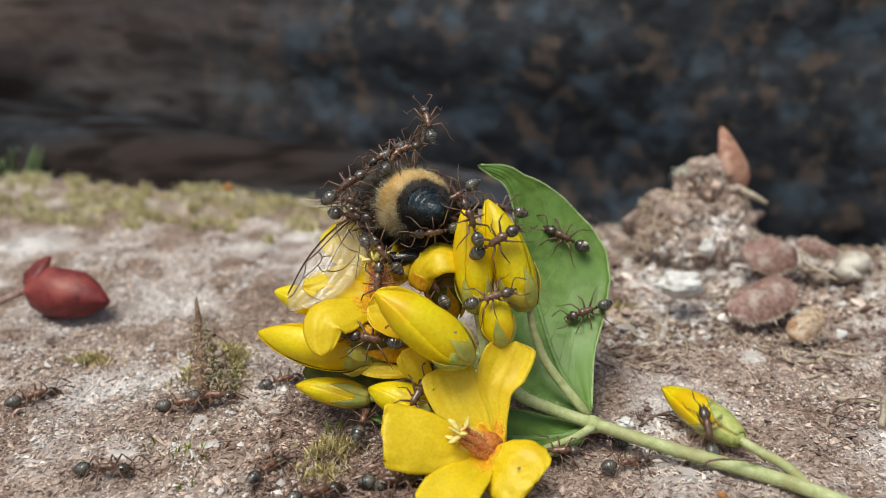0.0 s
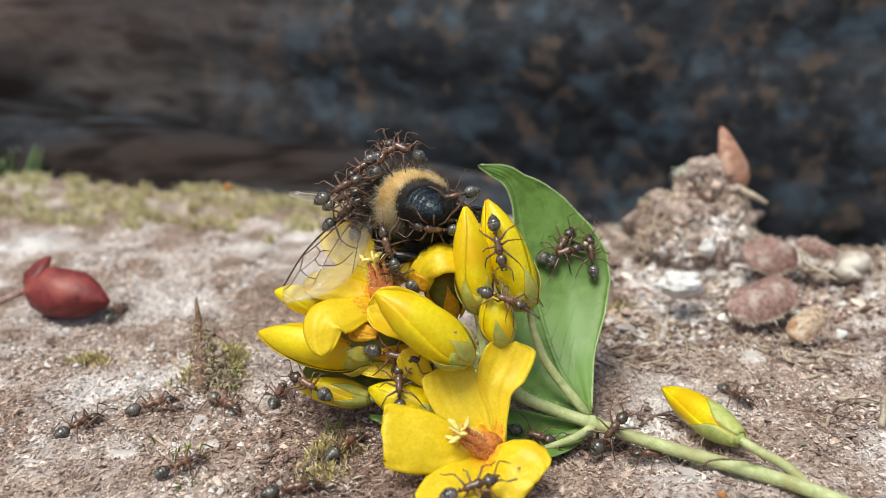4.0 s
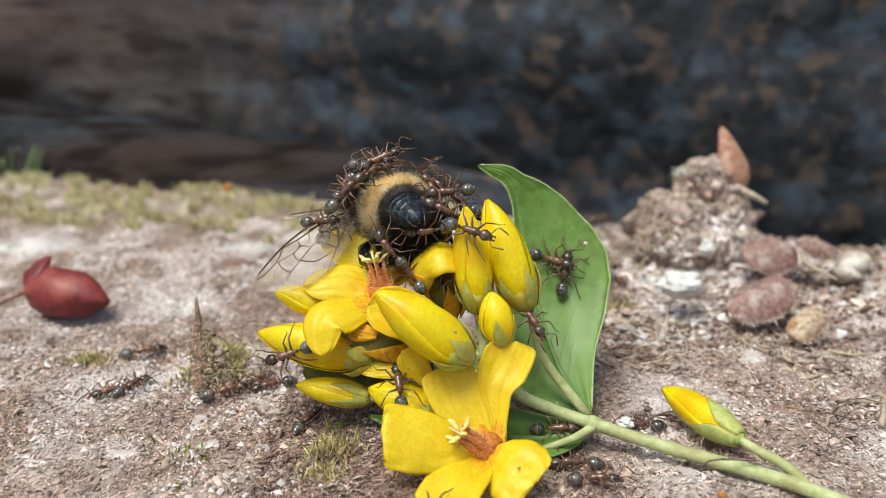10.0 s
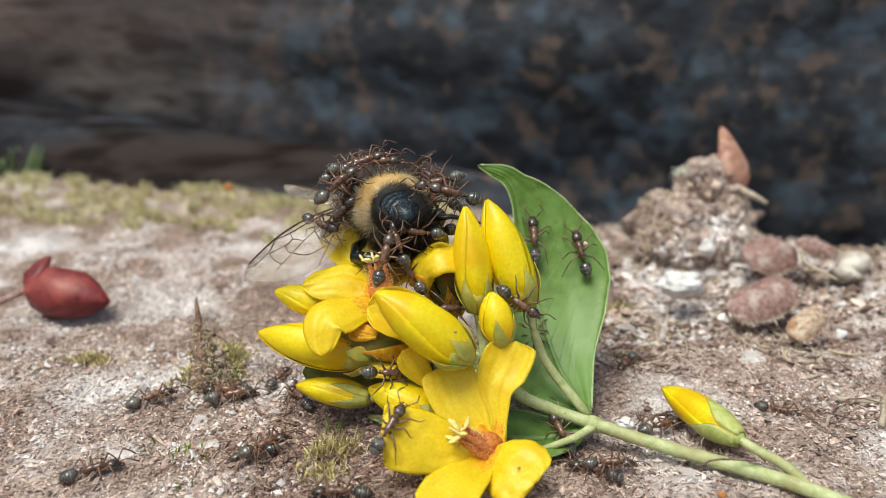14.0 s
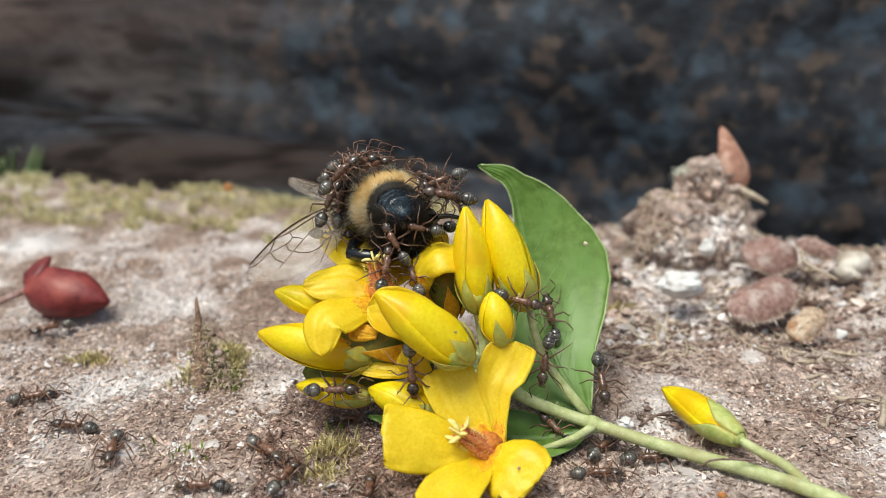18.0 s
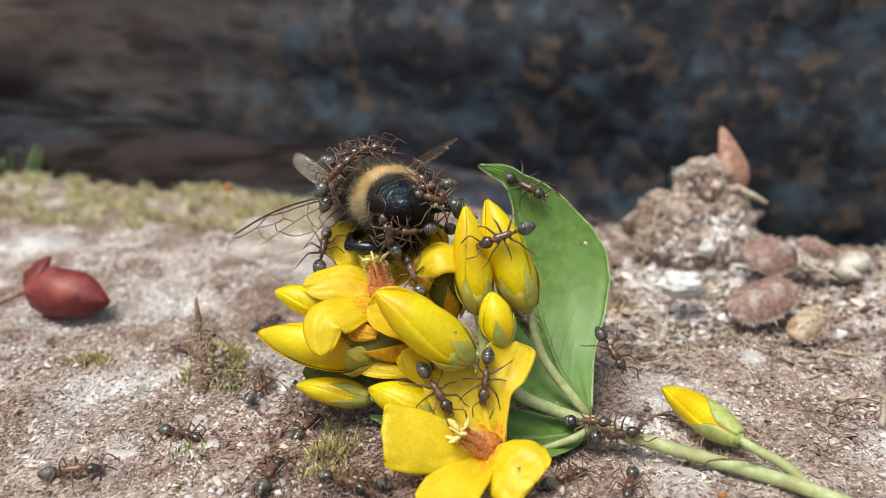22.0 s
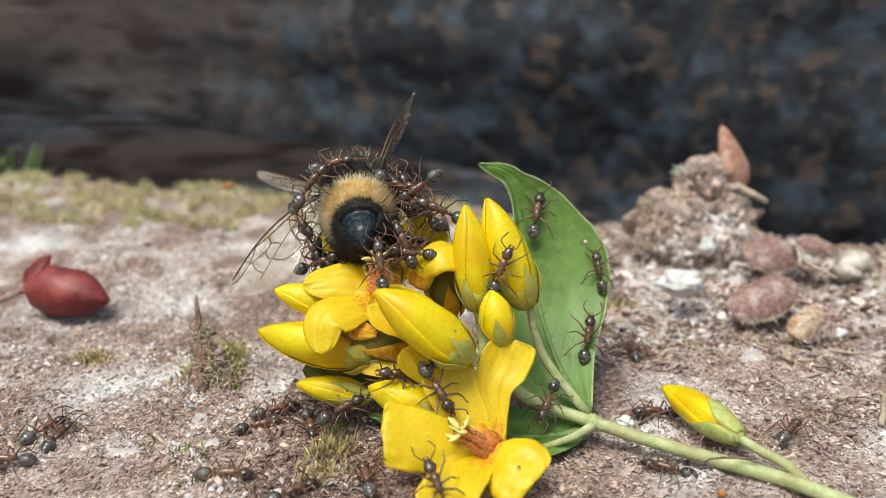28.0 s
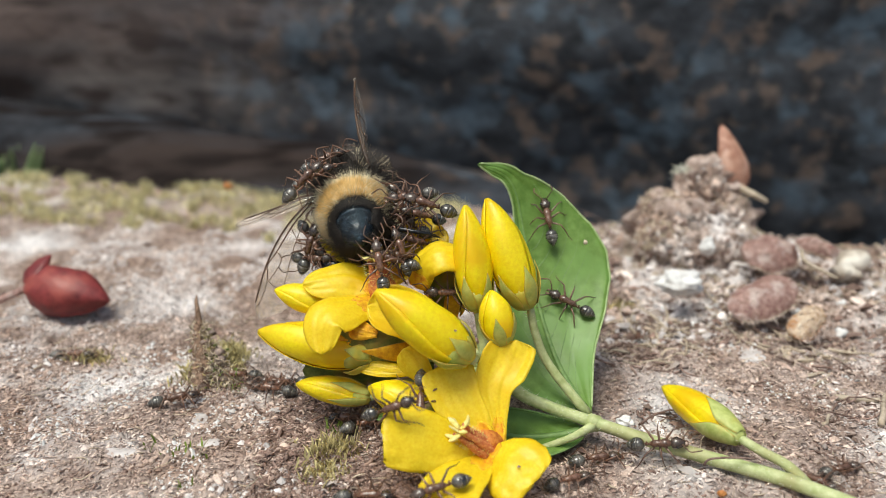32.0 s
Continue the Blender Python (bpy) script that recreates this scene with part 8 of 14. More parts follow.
    keyed(an_ant(), [
        (0, 5.75, -5.53, 20.31, 62.5, -33.3, -1.6), (0.5, 7.69, -6.38, 18.29, 65.2, 13.6, -6.3), (1, 9.94, -5.27, 15.59, 47.5, 56.5, -25.6), (1.5, 11.66, -5.50, 16.64, 66.4, 35.0, -59.2),
        (2, 13.62, 6.99, 13.02, 42.8, 28.7, -29.8), (2.5, 14.17, 7.55, 13.94, 52.2, -1.4, -2.4), (3, 14.75, 8.07, 14.84, 43.6, -32.0, 23.2), (3.5, 14.57, 7.96, 14.62, 48.1, -23.6, 14.6),
        (4, 14.38, 7.83, 14.38, 50.2, -14.6, 7.3), (4.5, 14.20, 7.72, 14.15, 50.7, -5.5, 0.3), (5, 14.00, 7.59, 13.94, 51.6, 4.0, -6.1), (5.5, 13.84, 7.46, 13.73, 50.7, 13.0, -13.8),
        (6, 13.65, 7.31, 13.51, 47.7, 21.6, -22.2), (7, 13.84, 7.39, 13.61, 47.1, 22.0, -21.4), (8, 13.93, 7.40, 13.63, 48.2, 21.9, -21.9), (9, 13.99, 7.37, 13.64, 48.2, 21.9, -21.9),
        (10, 13.51, 7.46, 13.76, 61.9, 8.0, -32.4), (10.5, 12.69, 9.57, 17.62, 42.9, -36.6, 26.2), (11, 12.13, 11.00, 21.84, -28.3, -49.7, 117.5), (11.3, 11.54, 10.55, 20.05, 33.1, -45.8, 39.7),
        (11.7, 10.57, 9.40, 17.74, 49.4, 6.7, -6.1), (12, 8.31, -4.75, 20.26, 26.6, 48.8, -38.0), (12.5, 9.47, -4.84, 17.82, 25.1, 51.5, -34.0), (13, 11.72, -5.44, 15.69, 61.0, 42.1, -67.3),
        (13.15, 10.89, -5.68, 16.46, 61.5, 31.5, -25.7), (13.3, 10.07, -5.92, 17.23, 54.1, 23.2, 12.2), (13.7, 11.40, 7.87, 14.59, 41.7, -31.9, 32.7), (14, 10.83, 8.62, 16.02, 5.9, -48.0, 91.0),
        (14.5, 9.40, -5.21, 18.55, 26.5, -43.8, 92.3), (15, 10.05, -4.26, 16.66, 31.9, -55.1, 77.0), (15.5, 10.33, -5.40, 15.40, 44.0, -57.1, 65.9), (16, 12.46, 4.27, 9.49, 24.6, -44.7, 59.7),
        (16.5, 12.80, 2.95, 8.03, 30.0, -43.4, 52.8), (17, 13.09, 1.53, 6.60, 34.1, -39.4, 48.5), (17.5, 12.86, 2.31, 7.36, 15.2, -49.8, 73.0), (18, 12.58, 3.04, 8.11, -9.6, -50.4, 105.3),
        (18.3, 10.43, -6.35, 14.55, 63.3, -38.1, 47.0), (18.7, 10.14, -4.59, 16.67, 54.8, 20.8, 14.0), (19, 11.61, 7.94, 14.71, 30.6, 41.8, -48.6), (19.3, 10.62, 8.52, 15.83, -28.0, 42.0, -117.5),
        (19.7, 9.43, 9.14, 17.37, -47.4, -5.9, -168.5), (20, 8.79, 9.41, 18.62, -35.7, -34.4, 140.3), (20.5, 6.79, -4.61, 21.88, -45.6, -27.0, 172.5), (21, 6.45, -5.07, 21.39, -56.3, -4.6, 178.2),
        (21.5, 6.53, -5.24, 21.10, -61.1, 9.7, 176.6), (22, 6.47, -5.46, 20.74, -59.3, 20.6, -177.0), (22.5, 6.45, -5.07, 21.39, -60.2, -0.5, 168.9), (23, 6.26, -4.69, 21.99, -52.0, -24.1, 161.3),
        (23.5, 6.96, -4.64, 21.73, -36.5, -38.1, 150.9), (24, 7.58, -4.46, 21.40, -5.5, -44.9, 132.7), (24.5, 9.38, 9.08, 17.18, -5.6, -49.1, 117.1), (25, 9.75, 8.89, 16.87, 5.4, -48.5, 101.2),
        (25.5, 10.13, 9.14, 17.14, 2.1, -49.4, 94.5), (26, 10.46, 9.28, 17.45, 0.2, -51.5, 88.2), (26.5, 11.07, 9.51, 17.92, -13.6, -64.4, 79.3), (27, 11.00, 9.55, 18.02, 2.8, -52.1, 78.2),
        (27.5, 11.20, 9.69, 18.30, 7.0, -52.0, 74.6), (28, 11.44, 9.85, 18.58, 9.7, -52.0, 70.2), (28.5, 11.61, 8.88, 16.50, 49.2, -8.5, 4.8), (29, 11.85, 7.85, 14.54, 32.4, 41.4, -49.9),
        (29.5, 12.76, 7.25, 13.49, 33.5, 41.7, -50.0), (30, 14.01, 6.72, 12.58, 50.4, 43.0, -57.6), (30.3, 13.71, 7.08, 13.16, 50.9, 11.2, -10.1), (30.7, 13.92, 7.68, 14.09, 40.4, -34.0, 29.2),
        (31, 14.07, 8.10, 14.81, -1.8, -51.0, 86.6), (31.5, 13.49, 8.95, 16.35, -10.5, -51.3, 93.6), (32, 12.77, 9.70, 17.89, -13.5, -50.2, 103.0)])
    keyed(an_ant(), [
        (0, 7.10, 7.35, 20.14, -53.2, -11.0, 167.2), (0.5, 5.31, -3.51, 23.39, -57.5, -0.2, 163.0), (1, 4.42, 7.51, 20.65, -54.2, 0.9, 177.7), (2, 3.89, 7.47, 20.52, -54.0, 5.0, -179.0),
        (2.5, 3.09, -5.73, 22.59, -47.6, 33.2, -151.7), (3, 3.07, -5.60, 21.15, -10.5, 61.2, -113.5), (3.5, 4.11, -5.38, 20.50, -5.0, 62.3, -84.7), (4, 5.95, -5.68, 20.10, 39.6, 60.7, -66.3),
        (4.5, 7.04, -5.96, 19.55, 42.2, 54.1, -44.9), (5, 8.21, -5.92, 18.86, 42.6, 47.3, -27.3), (5.5, 9.34, -6.60, 18.41, 41.7, 41.9, -10.5), (6, 13.00, 6.99, 13.07, 49.8, 21.3, -23.3),
        (6.5, 13.26, 7.50, 13.86, 61.7, -10.4, -22.6), (7, 12.77, 7.79, 14.38, 44.1, -22.7, 18.6), (7.5, 12.74, 8.22, 15.12, 29.1, -43.2, 43.3), (8, 12.62, 8.60, 15.82, -1.8, -49.8, 86.7),
        (8.5, 12.47, 8.99, 16.57, -32.7, -42.8, 131.6), (9, 12.39, 9.34, 17.30, -48.4, -22.2, 158.3), (9.3, 7.91, -4.33, 21.05, 8.5, -43.6, 109.4), (9.5, 6.62, -5.07, 21.37, 37.3, -49.5, 49.3),
        (9.7, 5.42, -4.88, 21.41, 58.6, -36.0, -4.3), (10, 2.89, -5.51, 21.39, 59.5, 12.0, -21.9), (10.5, 4.13, -6.12, 19.12, 56.2, 35.6, -12.9), (11, 6.37, -6.40, 16.87, 70.4, 45.9, -43.6),
        (11.5, 8.14, -6.82, 14.90, 64.2, 59.0, -25.6), (12, 11.46, 2.99, 8.11, 16.2, 48.3, -56.8), (12.5, 12.17, 3.50, 8.62, 24.4, 46.0, -51.5), (13, 12.86, 3.95, 9.14, 29.5, 42.2, -47.3),
        (13.5, 11.53, 2.74, 7.83, 14.8, 47.3, -57.2), (14, 10.78, 2.72, 6.02, 13.0, 45.3, -79.6), (14.5, 9.98, -5.94, 9.84, 3.8, 53.5, -85.8), (15, 10.65, -5.49, 9.97, 10.9, 77.7, -98.7),
        (15.5, 10.60, -5.54, 9.83, -31.1, 71.1, -122.0), (16, 10.60, -5.63, 9.59, -43.2, 56.3, -118.0), (16.5, 11.99, 1.12, 6.16, -30.5, 40.8, -121.0), (17, 12.28, 0.87, 6.14, -35.0, 36.5, -127.8),
        (17.5, 10.98, -5.43, 7.96, -47.1, 54.0, -122.3), (18, 11.33, -5.90, 6.94, -9.2, 71.2, -121.0), (18.5, 11.33, -5.46, 7.28, 6.3, 72.7, -125.2), (19, 11.34, 2.06, 4.01, -10.5, 44.8, -112.8),
        (19.5, 10.73, 0.36, 5.46, -12.3, 44.7, -115.0), (20, 10.38, 0.86, 5.90, -14.1, 44.5, -117.2), (20.5, 10.02, 1.32, 6.35, -15.9, 44.4, -119.3), (21, 9.67, 1.80, 6.79, -17.7, 44.1, -121.5),
        (21.5, 6.58, -10.38, 9.92, -23.4, 68.2, -128.5), (22, 4.27, -11.67, 7.81, -15.7, 61.3, -104.7), (22.5, 3.07, -12.04, 7.56, -36.0, 47.7, -136.9), (23, 1.62, -11.94, 7.16, -49.6, 27.5, -148.7),
        (23.5, -0.95, -11.52, 8.41, -55.6, 1.7, -173.4), (24, -3.59, -10.86, 9.77, -64.7, -28.7, 170.5), (24.5, -3.22, -10.91, 9.15, -65.2, 21.4, -166.5), (25, -2.83, -10.95, 8.78, -43.2, 74.9, -132.5),
        (25.5, -3.28, -10.97, 8.26, -40.6, 48.1, -122.1), (26, -3.16, -11.02, 8.55, 109.4, 127.0, 11.3), (26.5, -3.40, -10.97, 8.38, 106.3, 140.1, 7.2), (27, -4.47, 4.83, -0.82, 0.0, -0.0, -143.5),
        (27.5, -4.72, 4.41, -0.76, 0.0, -0.0, -159.9), (28, -4.67, -9.64, 6.87, -55.7, -14.9, -155.8), (28.5, -4.20, -11.05, 8.40, 97.7, 142.5, 26.8), (29, -3.52, -10.96, 8.61, -26.1, 79.1, -117.5),
        (29.5, -5.01, -9.41, 7.50, -46.4, 33.2, -130.5), (30, -6.06, -9.30, 7.32, -39.9, 2.8, -153.8), (30.5, -9.01, -9.36, 7.00, -35.4, -5.3, -160.6), (31, -11.79, -8.48, 7.19, -79.5, -0.7, -177.6),
        (31.5, -16.51, 4.05, -1.11, 0.0, -0.0, -172.1), (32, -18.94, 2.24, -1.03, 0.0, -0.0, -164.3)])
    keyed(an_ant(), [
        (0, 14.81, 8.72, 16.06, -49.7, -20.7, 155.2), (1, 14.77, 8.33, 15.33, -52.5, -1.2, 172.1), (1.5, 14.61, 8.38, 15.39, -45.0, -30.5, 146.4), (2, 14.44, 8.42, 15.45, -15.0, -50.9, 102.5),
        (2.5, 13.81, 8.93, 16.34, -15.6, -49.7, 101.5), (3, 13.16, 9.42, 17.27, -15.6, -49.9, 101.7), (3.5, 13.75, 8.87, 16.20, 10.7, -51.7, 68.6), (4, 14.33, 8.27, 15.13, 32.3, -43.4, 40.6),
        (4.5, 14.94, 7.64, 14.10, 44.5, -32.0, 18.5), (5, 15.51, 6.95, 13.05, 49.3, -16.3, 4.5), (5.5, 16.03, 6.26, 12.08, 53.3, 0.8, -6.9), (6, 16.55, 5.48, 11.12, 51.3, 18.0, -18.8),
        (6.5, 15.69, 3.01, 8.32, 45.1, 29.9, -33.7), (7, 14.71, 0.46, 5.71, 34.3, 43.3, -47.7), (7.5, 14.60, -0.12, 5.22, 21.6, 47.0, -60.6), (8, 14.49, -0.71, 4.75, 7.4, 48.4, -75.0),
        (8.3, 14.42, 1.00, 6.17, 50.2, 19.2, -17.8), (8.7, 14.09, 3.00, 8.12, 41.2, -32.9, 32.1), (9, 13.93, 4.46, 9.71, -14.4, -51.8, 103.7), (9.5, 14.26, 5.58, 11.03, 0.2, -50.2, 87.4),
        (10, 14.68, 6.63, 12.44, 9.3, -49.8, 70.2), (10.5, 13.15, 9.45, 17.33, -34.7, -41.1, 128.1), (11, 11.42, 11.06, 22.68, -54.3, -14.8, 162.3), (11.5, 9.96, 11.00, 22.37, -60.7, -9.4, 163.4),
        (12, 8.35, 10.53, 21.93, -52.7, -4.7, 167.5), (12.5, 7.57, 10.56, 22.94, -61.8, -4.2, 163.5), (13, 6.75, 10.54, 23.93, -68.9, -4.7, 161.5), (13.5, 11.68, 10.02, 18.88, -44.1, -30.9, 147.4),
        (14, 16.69, 7.79, 14.59, -23.2, -49.5, 108.6), (14.5, 16.51, 6.75, 12.86, -43.5, -34.6, 140.9), (15, 16.29, 5.57, 11.21, -52.0, -15.4, 163.5), (15.5, 16.14, 4.20, 9.64, -53.0, 7.3, 177.4),
        (16, 15.90, 2.76, 8.12, -46.7, 25.9, -163.3), (16.5, 15.24, 1.34, 6.61, -43.3, 31.9, -121.9), (17, 15.39, -0.25, 5.32, -7.3, 52.0, -100.8), (17.5, 16.58, -2.23, 4.40, 5.2, 50.5, -90.2),
        (18, 17.49, -5.31, 4.12, 16.9, 48.7, -80.3), (18.5, 19.82, 0.73, -0.08, 22.4, 39.0, -70.9), (19, 20.47, -0.98, -0.84, -0.0, -0.0, -73.2), (19.3, 20.12, 0.50, -0.78, -9.2, 43.0, -117.7),
        (19.7, 17.22, -6.18, 3.37, -64.1, 4.3, -156.1), (20, 17.13, -6.01, 3.24, -48.2, -17.1, 151.7), (20.5, 13.24, 5.99, 11.62, -50.3, -13.6, 164.1), (21, 7.95, 11.06, 23.94, -55.9, -7.1, 170.1),
        (21.3, 8.64, 11.08, 23.37, -50.9, 34.6, -164.0), (21.7, 9.50, 11.04, 22.58, 26.3, 57.7, -70.6), (22, 10.13, 10.95, 21.94, 57.1, 22.2, -25.0), (22.5, 9.93, 11.03, 22.65, 46.5, 21.9, -22.3),
        (23, 9.88, 11.03, 23.59, 52.5, 23.5, -23.3), (23.5, 13.30, 5.45, 10.93, 37.1, 39.3, -43.6), (24, 15.30, -7.12, 2.47, 11.7, 49.3, -76.7), (24.5, 15.44, -0.70, 5.00, 51.9, 7.0, -7.1),
        (25, 14.75, 3.72, 8.88, 42.5, -33.3, 59.9), (25.5, 15.48, 3.24, 8.50, 30.4, -47.4, 45.0), (26, 15.75, 2.71, 8.03, 25.1, -47.3, 50.2), (26.5, 15.97, 2.20, 7.60, 22.9, -48.8, 54.9),
        (27, 16.19, 1.67, 7.17, 20.1, -49.3, 60.4), (27.5, 16.44, 1.17, 6.76, 16.8, -51.5, 64.8), (28, 16.68, 0.61, 6.36, 12.6, -52.2, 70.1), (28.5, 16.25, -0.52, 5.41, -1.5, -50.7, 86.1),
        (29, 15.75, -1.60, 4.50, -11.6, -48.9, 103.0), (29.5, 15.56, -0.45, 5.23, -21.3, -49.0, 115.6), (30, 15.36, 0.58, 5.97, -27.7, -44.4, 125.0), (30.5, 15.56, 1.49, 6.84, -54.1, -27.8, 131.4),
        (31, 15.32, 2.42, 7.64, -59.5, -10.8, 144.4), (31.5, 14.90, 3.26, 8.41, -49.3, -20.7, 161.5), (32, 14.92, 4.09, 9.29, -48.9, -22.7, 159.8)])
    keyed(an_ant(), [
        (0, 17.01, 3.22, 8.77, -50.1, 18.3, -172.5), (0.3, 17.31, 3.21, 8.80, -21.2, 49.7, -124.4), (0.7, 17.71, 3.20, 8.84, 46.7, 29.1, -32.6), (1, 18.02, 3.18, 8.88, 52.6, -11.5, -0.1),
        (1.5, 17.56, 1.73, 7.48, 46.5, 28.3, -31.4), (2, 17.19, 0.18, 6.16, 5.0, 51.7, -95.6), (2.3, 17.36, 2.53, 8.15, -45.8, 31.1, -160.3), (2.7, 17.66, 5.31, 11.03, -49.9, -22.1, 152.4),
        (3, 17.77, 7.06, 13.42, -10.6, -52.8, 93.6), (3.5, 17.86, 7.32, 13.87, -12.5, -53.0, 94.7), (4, 17.92, 7.58, 14.31, -13.1, -52.5, 96.1), (4.5, 18.03, 7.84, 14.77, -15.6, -52.7, 97.0),
        (5, 18.08, 8.08, 15.21, -15.2, -52.1, 98.7), (5.5, 18.20, 8.33, 15.69, -19.0, -53.0, 99.5), (6, 18.24, 8.55, 16.11, -17.0, -50.4, 99.7), (6.5, 15.56, 8.95, 16.56, -44.4, -35.5, 137.6),
        (7, 12.80, 9.26, 17.01, -53.4, -13.4, 162.4), (7.5, 11.94, 10.27, 19.37, -53.1, -10.0, 166.8), (8, 11.14, 10.96, 21.93, -58.9, -5.1, 166.9), (8.3, 11.46, 10.75, 20.24, -46.5, 35.7, -160.0),
        (8.7, 11.75, 9.71, 18.17, 22.9, 47.4, -63.4), (9, 12.00, 9.00, 16.67, 49.5, 15.1, -13.5), (9.5, 16.62, 7.45, 14.00, 47.6, 28.3, -32.8), (10, 28.06, 37.59, -0.70, -0.0, -0.0, -76.6),
        (10.5, 27.57, 34.43, -1.30, -0.0, -0.0, -82.3), (11, 27.14, 31.62, -1.62, -0.0, -0.0, -88.0), (11.5, 26.77, 29.08, -1.69, 0.0, -0.0, -93.8), (12, 26.32, 26.23, -2.19, 0.0, -0.0, -99.7),
        (12.5, 25.43, 20.91, -1.71, 0.0, -0.0, -105.6), (13, 24.76, 16.71, -1.61, 0.0, -0.0, -111.4), (13.5, 24.04, 12.32, -1.23, 0.0, -0.0, -117.2), (14, 23.57, 9.12, -1.34, 0.0, -0.0, -123.0),
        (14.5, 23.85, 11.09, -1.20, 0.0, -0.0, -99.9), (15, 24.40, 14.29, -1.59, -0.0, -0.0, -75.0), (15.5, 24.76, 16.71, -1.61, -0.0, -0.0, -46.7), (16, 25.13, 19.15, -1.52, -0.0, -0.0, -0.0),
        (16.5, 25.64, 22.29, -1.72, 0.0, -0.0, 36.5), (17, 26.32, 26.23, -2.19, 0.0, -0.0, 58.3), (17.5, 26.95, 31.75, -1.57, 0.0, -0.0, 92.0), (18, 27.74, 38.24, -0.47, 0.0, -0.0, 129.8),
        (18.3, 27.71, 35.28, -1.21, 0.0, -0.0, -156.3), (18.7, 27.88, 32.48, -1.73, 0.0, -0.0, -110.9), (19, 27.72, 29.17, -1.57, -0.0, -0.0, -76.3), (19.5, 26.30, 25.13, -2.17, -0.0, -0.0, -83.9),
        (20, 24.32, 18.38, -1.46, 0.0, -0.0, -91.5), (20.5, 19.17, -3.10, 6.96, 6.3, 51.5, -96.8), (21, 18.40, -4.06, 5.73, -14.5, 51.2, -109.2), (21.5, 18.52, -3.65, 6.22, 11.8, 51.9, -75.9),
        (22, 18.67, -3.25, 6.71, 33.4, 43.0, -48.4), (22.5, 18.82, -2.82, 7.20, 45.9, 29.4, -29.4), (23, 18.95, -2.40, 7.69, 51.0, 13.9, -15.1), (23.5, 19.09, -1.98, 8.19, 52.4, -2.1, -3.4),
        (24, 19.22, -1.55, 8.69, 50.5, -17.6, 8.6), (24.5, 19.47, -1.17, 9.21, 42.4, -35.4, 17.7), (25, 19.60, -0.76, 9.73, 29.1, -46.9, 38.0), (25.5, 25.35, 23.48, -2.03, 0.0, -0.0, 63.0),
        (26, 25.23, 20.91, -1.71, 0.0, -0.0, 67.6), (26.5, 25.05, 18.17, -1.37, 0.0, -0.0, 72.4), (27, 25.15, 16.70, -1.57, 0.0, -0.0, 77.4), (27.5, 25.23, 15.21, -1.73, 0.0, -0.0, 82.5),
        (28, 24.84, 11.81, -1.00, 0.0, -0.0, 87.9), (28.5, 25.01, 12.17, -0.96, 0.0, -0.0, 86.8), (29, 25.18, 12.55, -0.93, 0.0, -0.0, 85.7), (29.5, 25.71, 14.37, -1.56, 0.0, -0.0, 84.6),
        (30, 26.00, 15.21, -1.73, 0.0, -0.0, 83.6), (30.5, 26.17, 15.57, -1.69, 0.0, -0.0, 82.5), (31, 26.37, 16.05, -1.69, 0.0, -0.0, 81.5), (31.5, 26.53, 16.38, -1.63, 0.0, -0.0, 80.5),
        (32, 26.92, 17.63, -1.98, 0.0, -0.0, 79.4)])
